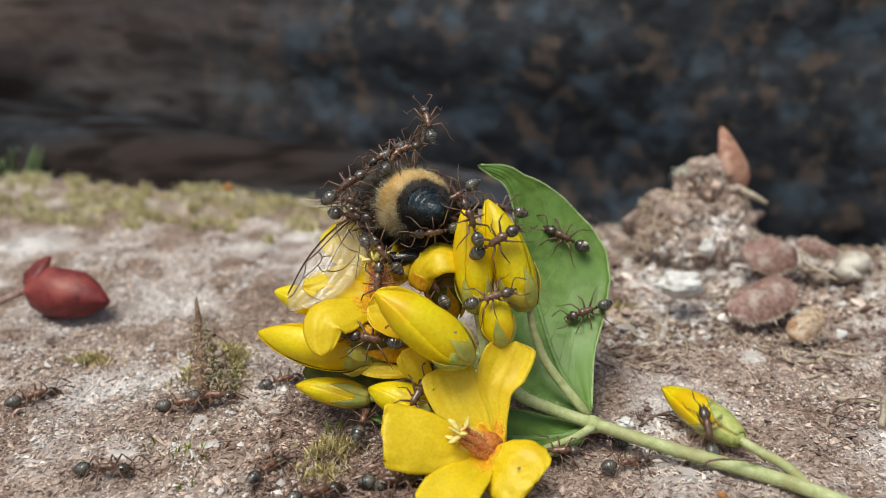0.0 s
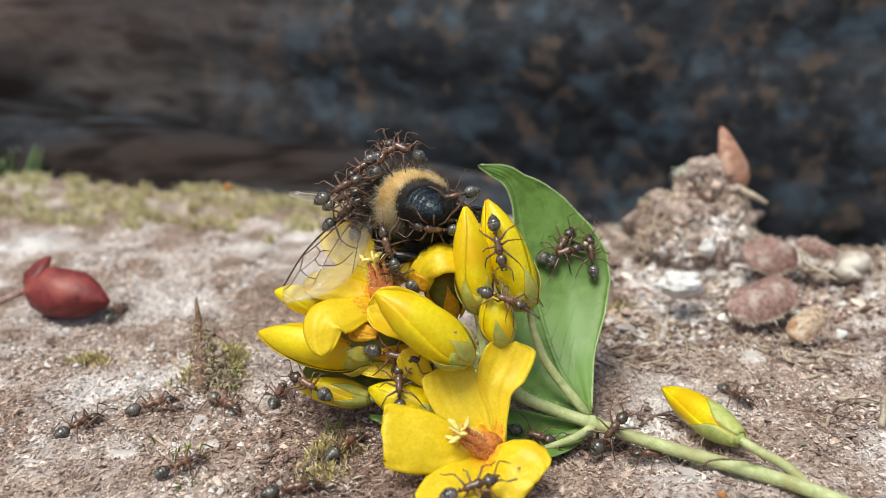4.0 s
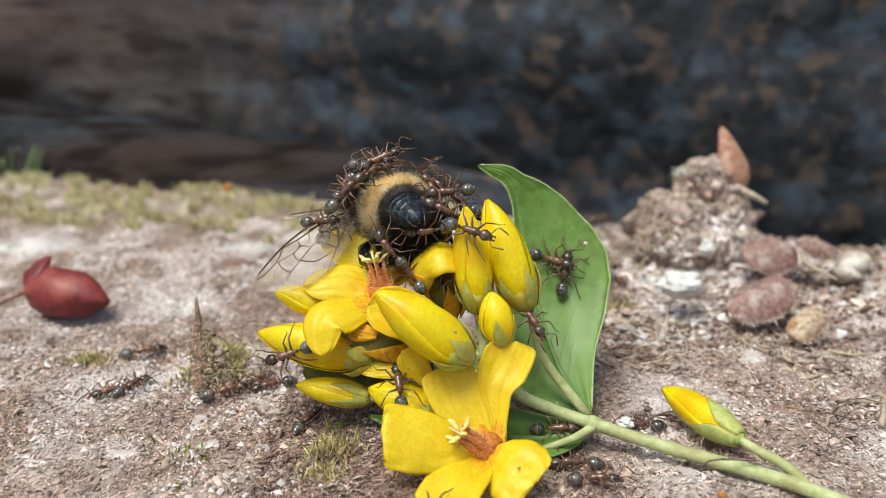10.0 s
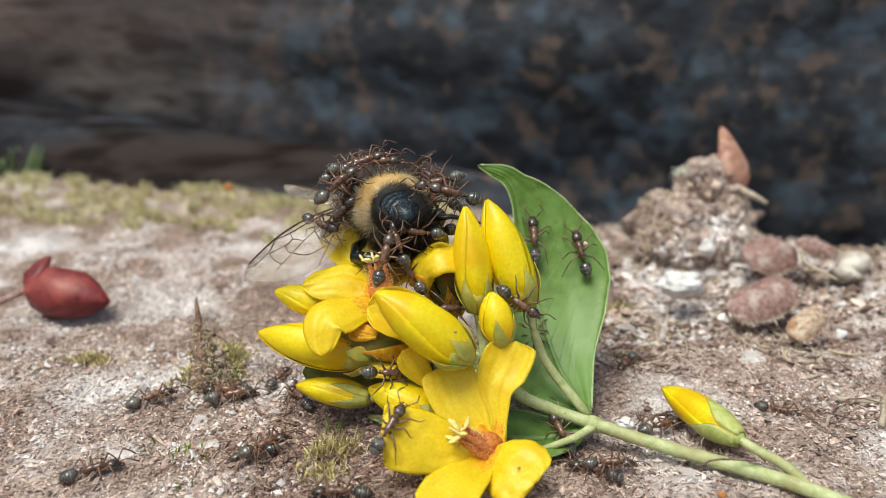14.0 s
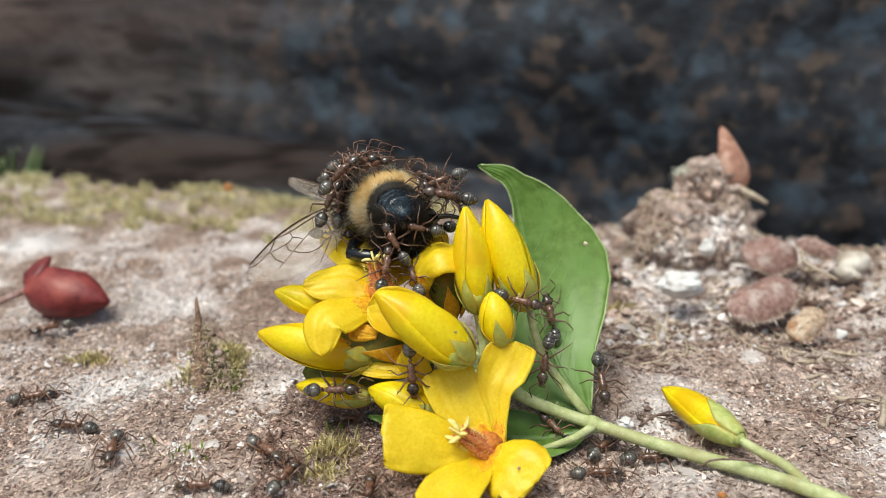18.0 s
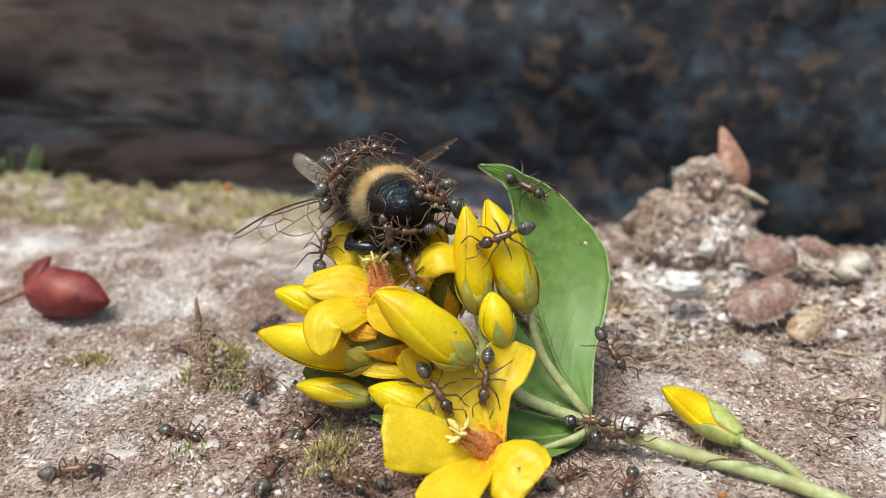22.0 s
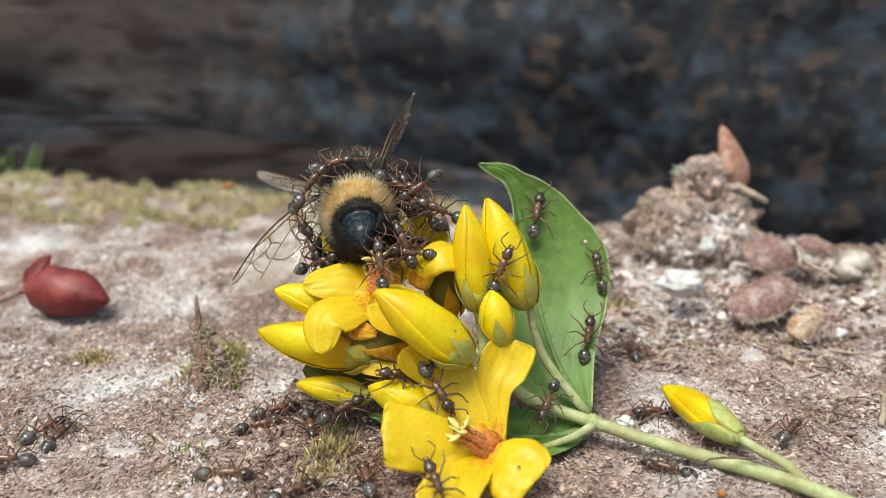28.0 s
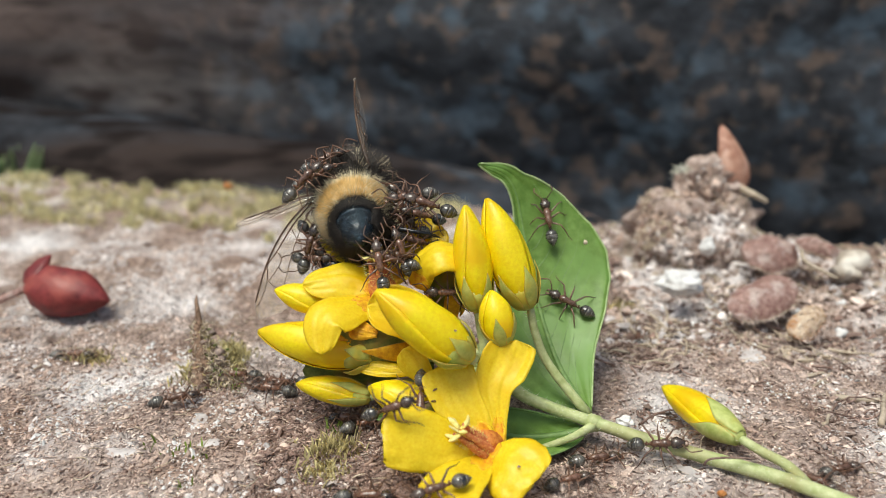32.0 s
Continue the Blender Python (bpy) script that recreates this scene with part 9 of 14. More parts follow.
    keyed(an_ant(), [
        (0, 17.04, -8.46, -1.83, 0.0, -0.0, 152.1), (1, 16.78, -10.34, 1.13, -69.7, -21.3, 150.5), (1.5, 17.47, -7.83, -1.96, 0.0, -0.0, 151.9), (2, 17.61, -8.73, -1.88, 0.0, -0.0, 165.9),
        (2.3, 17.89, -8.52, -1.90, 0.0, -0.0, 110.5), (2.5, 17.84, -9.81, -0.31, 5.3, -46.2, 80.3), (2.7, 17.84, -10.89, 1.16, 88.5, -65.1, -20.8), (3, 18.02, -11.06, 1.01, 70.0, -18.3, -15.8),
        (3.5, 17.91, -10.93, 1.15, 66.3, -37.0, -7.5), (4, 17.72, -10.87, 0.94, 34.3, -42.8, 24.9), (4.5, 17.60, -10.80, 1.10, 15.8, -51.0, 50.0), (5, 17.49, -10.66, 1.23, -9.4, -52.2, 82.0),
        (5.5, 17.38, -10.51, 1.34, -31.8, -44.8, 111.5), (6, 17.16, -10.50, 1.20, -27.7, -21.7, 131.2), (6.3, 18.03, -11.04, 1.09, -3.0, -52.6, 73.7), (6.7, 19.12, -11.69, 0.81, 67.2, -32.6, -9.9),
        (6.85, 19.57, -11.38, -0.35, 33.6, -13.7, -14.2), (7, 20.08, -10.86, -1.64, -0.0, -0.0, -28.0), (7.25, 20.75, -11.99, -0.35, 44.2, 5.9, -28.1), (7.5, 21.42, -13.13, 0.93, 89.0, 10.1, -23.9),
        (8, 22.86, -14.15, 0.88, 71.0, 0.5, -24.3), (8.3, 21.99, -13.59, 0.93, 59.1, -50.5, -0.7), (8.7, 20.79, -12.77, 0.97, -57.7, -52.4, 128.4), (9, 19.88, -12.15, 0.99, -71.0, -0.4, 155.3),
        (9.5, 20.00, -12.09, 1.17, -33.8, 5.0, 168.6), (10, 21.75, -6.02, -1.84, 0.0, -0.0, 180.0), (10.3, 20.76, -7.49, -1.63, 0.0, -0.0, -131.7), (10.5, 19.38, -11.77, 1.06, 14.5, 33.9, -102.9),
        (10.7, 19.12, -11.59, 1.12, 59.7, 50.4, -47.0), (10.85, 18.94, -10.77, -0.26, 30.9, 21.2, -36.4), (11, 18.85, -9.59, -1.85, -0.0, -0.0, -14.0), (11.5, 16.42, -7.83, -1.96, 0.0, -0.0, 37.0),
        (12, 13.60, -8.29, -0.17, 3.5, -39.7, 69.3), (12.5, 16.27, -9.50, -1.60, 0.0, -0.0, 32.6), (13, 18.80, -11.37, -2.01, -0.0, -0.0, -27.6), (13.3, 17.44, -13.58, -1.25, 0.0, -0.0, 34.9),
        (13.7, 16.21, -14.13, -1.71, 0.0, -0.0, 96.3), (14, 15.30, -14.53, -2.05, 0.0, -0.0, 153.6), (14.5, 15.41, -14.45, -2.04, 0.0, -0.0, 125.2), (15, 15.51, -14.40, -2.02, 0.0, -0.0, 100.6),
        (15.5, 15.61, -14.37, -1.98, 0.0, -0.0, 77.1), (16, 15.71, -14.34, -1.95, 0.0, -0.0, 55.7), (16.5, 15.81, -14.32, -1.91, 0.0, -0.0, 35.7), (17, 15.91, -14.29, -1.87, 0.0, -0.0, 12.1),
        (17.5, 18.57, -13.86, -1.64, 0.0, -0.0, 6.3), (18, 21.36, -13.06, -1.64, -0.0, -0.0, -0.0), (18.5, 20.38, -11.85, -1.38, 0.0, -0.0, 3.3), (19, 19.25, -11.76, 0.76, 70.3, -13.7, -17.9),
        (19.15, 18.80, -11.50, -0.54, 32.4, -18.2, 20.5), (19.3, 18.40, -11.03, -1.96, 0.0, -0.0, 53.4), (19.7, 16.57, -13.99, -1.49, 0.0, -0.0, 116.8), (20, 15.51, -14.93, -1.92, 0.0, -0.0, 180.0),
        (20.5, 16.17, -12.26, -1.80, 0.0, -0.0, 159.6), (21, 16.90, -9.28, -1.76, 0.0, -0.0, 139.8), (21.3, 17.46, -8.82, -1.87, 0.0, -0.0, 97.6), (21.7, 18.17, -8.40, -1.89, 0.0, -0.0, 49.7),
        (21.85, 18.15, -9.89, -0.34, 31.5, -19.4, 20.6), (22, 18.18, -11.13, 1.07, 70.2, -18.3, -15.9), (23, 17.95, -10.96, 1.13, 50.8, -16.7, -6.8), (23.5, 18.39, -10.36, -1.74, -0.0, -0.0, -34.3),
        (24, 18.02, -13.65, -1.41, -0.0, -0.0, -71.3), (24.5, 21.68, -15.85, -1.34, -0.0, -0.0, -52.1), (25, 24.87, -18.80, -0.71, -0.0, -0.0, -27.5), (25.5, 24.44, -18.42, -0.64, 0.0, -0.0, 11.5),
        (26, 23.92, -18.25, -0.60, 0.0, -0.0, 37.1), (26.5, 23.71, -17.15, -1.09, 0.0, -0.0, 60.0), (27, 23.26, -16.76, -1.10, 0.0, -0.0, 86.6), (27.5, 22.86, -16.19, -1.23, 0.0, -0.0, 116.5),
        (28, 22.49, -15.48, -1.44, 0.0, -0.0, 152.4), (28.5, 21.87, -15.03, -1.24, 0.0, -0.0, 152.4), (29, 21.38, -14.13, -1.31, 0.0, -0.0, 152.3), (29.5, 21.01, -12.68, -1.71, 0.0, -0.0, 152.2),
        (30, 20.37, -12.22, -1.49, 0.0, -0.0, 152.1), (30.25, 20.11, -12.41, -0.21, -15.7, -22.8, 121.3), (30.5, 19.95, -12.22, 0.83, -17.2, -50.3, 88.2), (31, 20.64, -6.76, -1.63, 0.0, -0.0, 32.3),
        (31.5, 20.75, -12.62, 1.12, 31.0, -15.0, 4.0), (32, 22.08, -13.61, 0.97, 51.5, -11.3, -15.7)])
    keyed(an_ant(), [
        (0, 11.94, -12.56, -0.66, 29.5, -2.8, -2.5), (0.5, 11.82, -11.76, -0.11, 44.4, -19.6, -9.1), (1, 11.34, -9.58, -0.54, 49.8, -17.4, 8.6), (1.5, 11.75, -11.71, -0.25, 47.4, -5.7, -22.8),
        (2, 11.71, -13.02, -0.58, 26.0, 14.9, -36.8), (2.5, 9.52, -18.14, 3.50, 37.1, 15.7, -32.9), (3, 8.87, -10.01, -0.28, 48.4, 21.0, -21.3), (3.5, 9.22, -10.24, -0.40, 26.1, 9.7, -21.1),
        (4, 9.72, -9.37, -0.51, 37.6, 9.2, -17.4), (4.5, 10.10, -9.19, -0.41, 38.0, 6.8, -13.0), (5, 10.53, -8.82, -0.49, 34.7, 3.1, -9.7), (5.5, 10.90, -8.67, -0.41, 32.7, 1.8, -4.4),
        (6, 11.38, -8.30, -0.33, 38.0, -3.2, -3.4), (7, 11.70, -8.28, -0.34, 38.3, -1.0, -7.8), (8, 11.72, -8.17, -0.30, 35.6, 1.6, -11.5), (9, 11.94, -8.18, -0.27, 44.7, 6.3, -22.9),
        (10, 12.31, -8.37, -0.32, 35.5, -4.2, -4.3), (10.3, 11.65, -8.62, -0.42, 26.1, -31.1, 36.6), (10.7, 10.65, -9.35, -0.47, -21.0, -30.0, 124.4), (11, 10.04, -9.64, -0.75, -28.0, -1.4, 169.5),
        (11.5, 11.70, -9.57, -0.54, -22.4, -19.2, 125.5), (12, 12.99, -11.59, 0.90, 0.1, -30.5, 68.6), (12.5, 12.78, -8.97, -0.27, -13.9, -32.5, 104.0), (13, 12.31, -8.37, -0.32, -28.0, -23.1, 133.5),
        (14, 12.71, -8.97, -0.28, -21.9, -31.8, 117.3), (15.5, 12.85, -8.86, -0.23, -17.2, -31.0, 110.3), (17, 13.01, -8.50, -0.27, -13.3, -32.4, 104.4), (18, 12.18, -8.34, -0.32, -28.7, -24.3, 134.3),
        (18.3, 13.06, -9.40, -0.29, 4.2, -52.4, 77.8), (18.7, 13.87, -11.25, -0.44, 47.4, -10.9, 24.5), (19, 15.12, -11.97, -1.65, -0.0, -0.0, -27.0), (19.3, 13.35, -12.06, 0.64, 38.8, -25.2, 8.7),
        (19.7, 11.36, -7.57, -0.05, -0.3, -34.2, 83.7), (20, 10.01, -2.55, -1.70, 0.0, -0.0, 125.3), (20.15, 10.28, -5.49, 0.45, -10.8, -35.5, 108.7), (20.3, 10.58, -8.19, 2.45, -6.9, -72.4, 85.3),
        (20.7, 11.93, -8.52, 2.11, 51.6, -23.3, 11.5), (21, 13.10, -8.73, 2.06, 53.4, 11.2, -19.1), (21.5, 14.25, -9.16, 1.79, 53.8, 7.0, -16.4), (22, 15.61, -9.99, 1.42, 39.1, -10.9, -25.9),
        (22.3, 15.67, -9.99, 1.53, 53.2, 45.6, -55.3), (22.7, 15.21, -10.94, 1.02, -28.0, 23.9, -137.4), (23, 15.06, -11.18, 1.10, -53.8, -7.3, -169.1), (23.5, 16.27, -9.50, -1.60, 0.0, -0.0, -180.0),
        (24, 16.59, -10.38, -1.93, 0.0, -0.0, -180.0), (24.5, 13.51, -9.24, 0.01, -40.5, 7.9, -178.6), (25, 10.93, -4.20, -1.44, 0.0, -0.0, -160.5), (25.5, 11.12, -3.93, -1.34, 0.0, -0.0, -151.0),
        (26, 10.78, -8.25, 2.46, 111.6, 144.7, 0.9), (26.5, 10.82, -8.24, 2.35, -46.2, 33.9, -157.1), (27, 10.97, -8.20, 2.57, -41.8, 40.2, -149.7), (27.5, 11.00, -8.26, 2.48, -24.7, 29.4, -129.3),
        (28, 11.17, -8.16, 2.66, -19.6, 33.2, -119.6), (28.5, 11.14, -8.28, 2.45, 116.2, 132.0, 7.8), (29, 10.98, -7.08, 0.12, -33.0, 15.0, -163.1), (29.5, 9.14, -7.46, 0.12, -34.1, 3.1, -173.6),
        (30, 7.34, -7.89, 0.20, -33.5, -6.5, 173.8), (30.5, 8.61, -10.31, -0.39, -16.7, 22.8, -135.2), (31, 9.06, -18.97, 3.21, 28.5, 27.5, -60.1), (31.5, 11.38, -13.75, -2.21, -0.0, -0.0, -25.9),
        (32, 12.64, -16.96, -1.73, 0.0, -0.0, 22.4)])
    keyed(an_ant(), [
        (0, -5.13, -18.70, -0.65, 0.0, -0.0, 0.0), (0.5, -2.71, -19.49, -0.82, 0.0, -0.0, 53.9), (1, -0.31, -22.56, 1.10, -7.6, -32.9, 103.5), (1.3, 0.04, -23.29, 0.93, 20.5, -21.6, 43.7),
        (1.7, 0.49, -24.03, 0.71, 31.6, 5.3, -9.2), (2, 0.68, -24.64, 0.64, 17.7, 32.6, -47.4), (2.5, 1.72, -24.90, 0.65, 28.3, 4.9, -30.3), (3, 2.24, -24.84, 0.72, 33.5, 2.9, 2.7),
        (3.5, 2.56, -23.66, 1.08, 27.2, -10.2, 4.4), (4, 2.63, -22.17, 1.42, 28.9, -12.3, 16.3), (4.5, 2.65, -20.34, 1.63, 34.4, -15.5, 30.3), (5, 2.84, -18.36, 1.64, 28.0, -19.8, 40.9),
        (5.5, 2.90, -17.60, 3.27, 60.5, -52.0, 31.7), (6, 2.82, -17.73, 4.20, 33.1, -41.2, 67.9), (6.5, 1.86, -18.59, 1.88, 0.2, -19.1, 89.4), (7, 0.44, -21.15, 1.56, -10.6, -36.3, 120.8),
        (7.3, 0.33, -22.23, 1.31, -35.2, -18.9, 170.9), (7.7, 0.38, -23.59, 0.80, -26.4, 19.3, -146.3), (8, 0.46, -24.76, 0.60, 6.6, 30.2, -95.1), (8.5, 0.67, -24.07, 0.68, -21.4, 20.3, -151.4),
        (9, 0.77, -23.44, 0.89, -30.6, -6.4, 174.1), (9.5, -0.14, -24.13, 0.70, -27.5, 0.9, 173.8), (10, -1.31, -24.08, 0.17, -33.2, -3.9, -176.4), (10.5, -0.58, -23.25, 0.98, -31.9, -4.2, 172.1),
        (11, 0.02, -21.64, 1.37, -34.0, -11.6, 166.4), (11.5, -1.45, -18.69, -0.90, 0.0, -0.0, 167.7), (12, -2.96, -18.32, -0.90, 0.0, -0.0, 180.0), (12.5, -4.08, -19.20, 3.52, -21.5, -33.0, 139.6),
        (13, -5.70, -8.87, 1.03, 23.5, -44.3, 62.0), (14, -5.16, -18.07, 5.44, 27.6, -30.0, 56.6), (14.5, -4.28, -18.48, 4.48, 11.6, -33.9, 80.8), (15, -3.48, -18.75, 3.47, -1.3, -33.1, 108.5),
        (15.5, -2.59, -19.45, 2.82, -17.3, -31.5, 132.1), (16, -1.70, -19.89, 1.95, -26.9, -22.2, 151.0), (16.5, -0.71, -21.29, 1.63, -28.0, -5.1, 161.6), (17, -0.03, -22.13, 1.22, -36.0, -3.5, -176.5),
        (17.3, 1.09, -23.01, 1.08, -19.9, -29.0, 138.4), (17.5, 1.89, -23.60, 1.01, 3.1, -34.1, 90.9), (17.7, 2.68, -24.23, 0.96, 22.8, -23.4, 46.0), (18, 3.93, -23.43, -0.83, 0.0, -0.0, 0.0),
        (18.3, 3.68, -21.35, -1.18, 0.0, -0.0, 51.7), (18.7, 3.31, -22.22, 1.42, -21.8, -19.3, 119.0), (19, 2.86, -20.48, 1.56, -34.4, -4.5, 172.0), (19.5, 1.38, -20.88, 1.78, -37.0, -7.5, 178.0),
        (20, 0.03, -20.93, 1.68, -35.1, -5.7, 179.4), (20.5, -1.08, -19.55, 1.95, -35.7, -12.2, 173.2), (21, -2.16, -19.28, 2.74, -25.3, -13.7, 163.2), (21.5, -4.88, -21.37, 2.94, -34.1, -14.8, 172.6),
        (22, -7.87, -18.62, -0.70, 0.0, -0.0, 167.9), (22.5, -10.00, -19.13, -0.68, 0.0, -0.0, 173.9), (23, -12.15, -19.35, -0.85, 0.0, -0.0, 180.0), (23.3, -10.52, -19.46, -0.69, 0.0, -0.0, 128.0),
        (23.7, -8.18, -21.01, -0.61, 0.0, -0.0, 60.0), (24, -6.60, -21.02, -0.97, 0.0, -0.0, 0.0), (24.5, -3.86, -22.61, -0.49, 0.0, -0.0, 0.0), (25, -1.23, -24.46, 0.71, 31.7, 1.0, 0.9),
        (25.5, -1.10, -24.03, 0.78, 30.1, -7.8, 14.4), (26, -0.96, -23.59, 0.88, 27.9, -17.3, 28.8), (26.5, -0.83, -23.19, 0.96, 21.0, -24.9, 46.5), (27, -0.67, -22.77, 1.06, 9.7, -30.4, 67.0),
        (27.5, -0.58, -22.35, 1.19, -2.3, -33.9, 91.8), (28, -0.59, -21.87, 1.38, -13.6, -39.2, 121.2), (28.5, -0.26, -21.14, 1.63, -4.2, -36.2, 104.6), (29, 0.12, -20.38, 1.82, 0.6, -30.1, 86.8),
        (29.5, 0.55, -21.28, 1.54, 32.6, -18.9, 39.9), (30, 1.26, -22.58, 1.24, 27.7, -0.9, -0.8), (30.5, 2.58, -23.83, 1.05, 29.5, 6.9, -17.1), (31, 3.93, -23.43, -0.83, -0.0, -0.0, -44.1),
        (31.5, 1.62, -23.55, 0.97, -10.8, 31.7, -101.4), (32, -0.45, -22.19, 1.22, -32.4, 10.9, -165.9)])
    keyed(an_ant(), [
        (0, -7.21, -8.96, 10.60, -50.9, -7.8, 174.3), (1, -6.99, -8.79, 10.87, -42.2, -9.1, 176.3), (1.3, -6.35, -8.91, 10.09, -44.2, 12.5, -132.4), (1.7, -4.40, -8.91, 9.53, 38.0, 64.8, -61.8),
        (2, -3.76, -10.89, 9.50, 58.7, 31.8, -3.5), (3, -3.46, -10.96, 8.79, 64.9, 22.9, 2.1), (3.5, -4.23, -10.97, 9.49, 71.5, 17.4, 3.5), (4, -4.88, -9.09, 9.25, 75.3, 7.3, -9.4),
        (4.5, -5.99, -9.37, 9.61, 56.2, 8.8, 5.4), (5, -6.85, -9.01, 10.04, 56.7, 4.8, 8.4), (5.5, -7.11, -9.01, 10.32, 39.7, -19.2, -16.5), (6, -8.51, -8.71, 11.17, 61.1, -4.6, 13.1),
        (6.5, -9.60, -8.77, 10.88, 51.7, 30.5, -16.5), (7, -10.63, -8.59, 10.61, 21.5, 58.5, -70.3), (7.5, -9.61, -8.66, 11.05, 51.7, 30.5, -16.5), (8, -8.42, -8.45, 11.61, 66.6, -7.9, 6.8),
        (8.5, -2.17, -14.56, 13.52, 65.4, -31.1, 17.2), (9, 4.24, -6.40, 8.95, 43.5, -57.6, 24.1), (9.5, 2.82, -7.22, 13.83, 83.7, -5.6, -24.2), (10, 1.21, -2.86, 15.65, 31.9, 31.2, -59.4),
        (11, 1.08, -3.18, 15.44, 26.1, 35.6, -71.0), (12, 0.88, -3.39, 15.30, 19.1, 46.3, -79.8), (12.5, -0.17, -3.81, 14.23, 11.6, 68.7, -91.2), (13, -1.53, -13.28, 15.82, -16.6, 35.3, -96.3),
        (13.5, -0.04, -3.80, 12.65, 102.9, 137.6, -2.9), (14, 0.78, -4.19, 12.65, -80.8, -2.7, -169.4), (14.5, -0.18, -13.31, 14.94, -46.5, -10.9, -171.3), (15, -0.86, -13.97, 14.70, -58.7, -9.8, -179.1),
        (15.5, -1.68, -14.29, 14.22, -65.7, -14.0, -179.1), (16, -2.19, -14.54, 13.75, -74.8, -12.9, 165.9), (16.5, -2.91, -14.32, 13.06, -84.8, -17.1, 161.8), (17, -4.01, -10.72, 10.37, -69.2, -19.1, 160.2),
        (17.5, -3.58, -10.85, 9.38, 111.7, 144.6, 5.8), (18, -3.18, -11.02, 8.56, 32.6, 80.8, -57.9), (18.5, -1.90, -12.25, 7.79, 29.5, 44.7, -52.4), (19, -0.87, -12.50, 7.16, 40.7, 38.6, -22.5),
        (20, -0.91, -12.84, 6.71, 31.2, 45.7, -41.1), (21, -0.85, -12.79, 6.74, 31.2, 45.8, -41.1), (22, -0.89, -12.79, 6.76, 25.7, 45.5, -40.0), (25, -0.81, -12.81, 6.69, 25.7, 45.4, -40.1),
        (28, -0.72, -12.81, 6.63, 25.7, 45.4, -40.1), (29, -0.38, -12.64, 6.70, 34.4, 46.1, -41.6), (30, -0.18, -12.60, 6.75, 34.4, 46.1, -41.6), (31, 0.13, -12.53, 6.81, 37.2, 51.2, -47.0),
        (31.5, -1.07, -13.15, 6.37, 14.8, 54.7, -71.8), (32, -2.49, -12.41, 5.13, -13.9, 47.3, -92.7)])
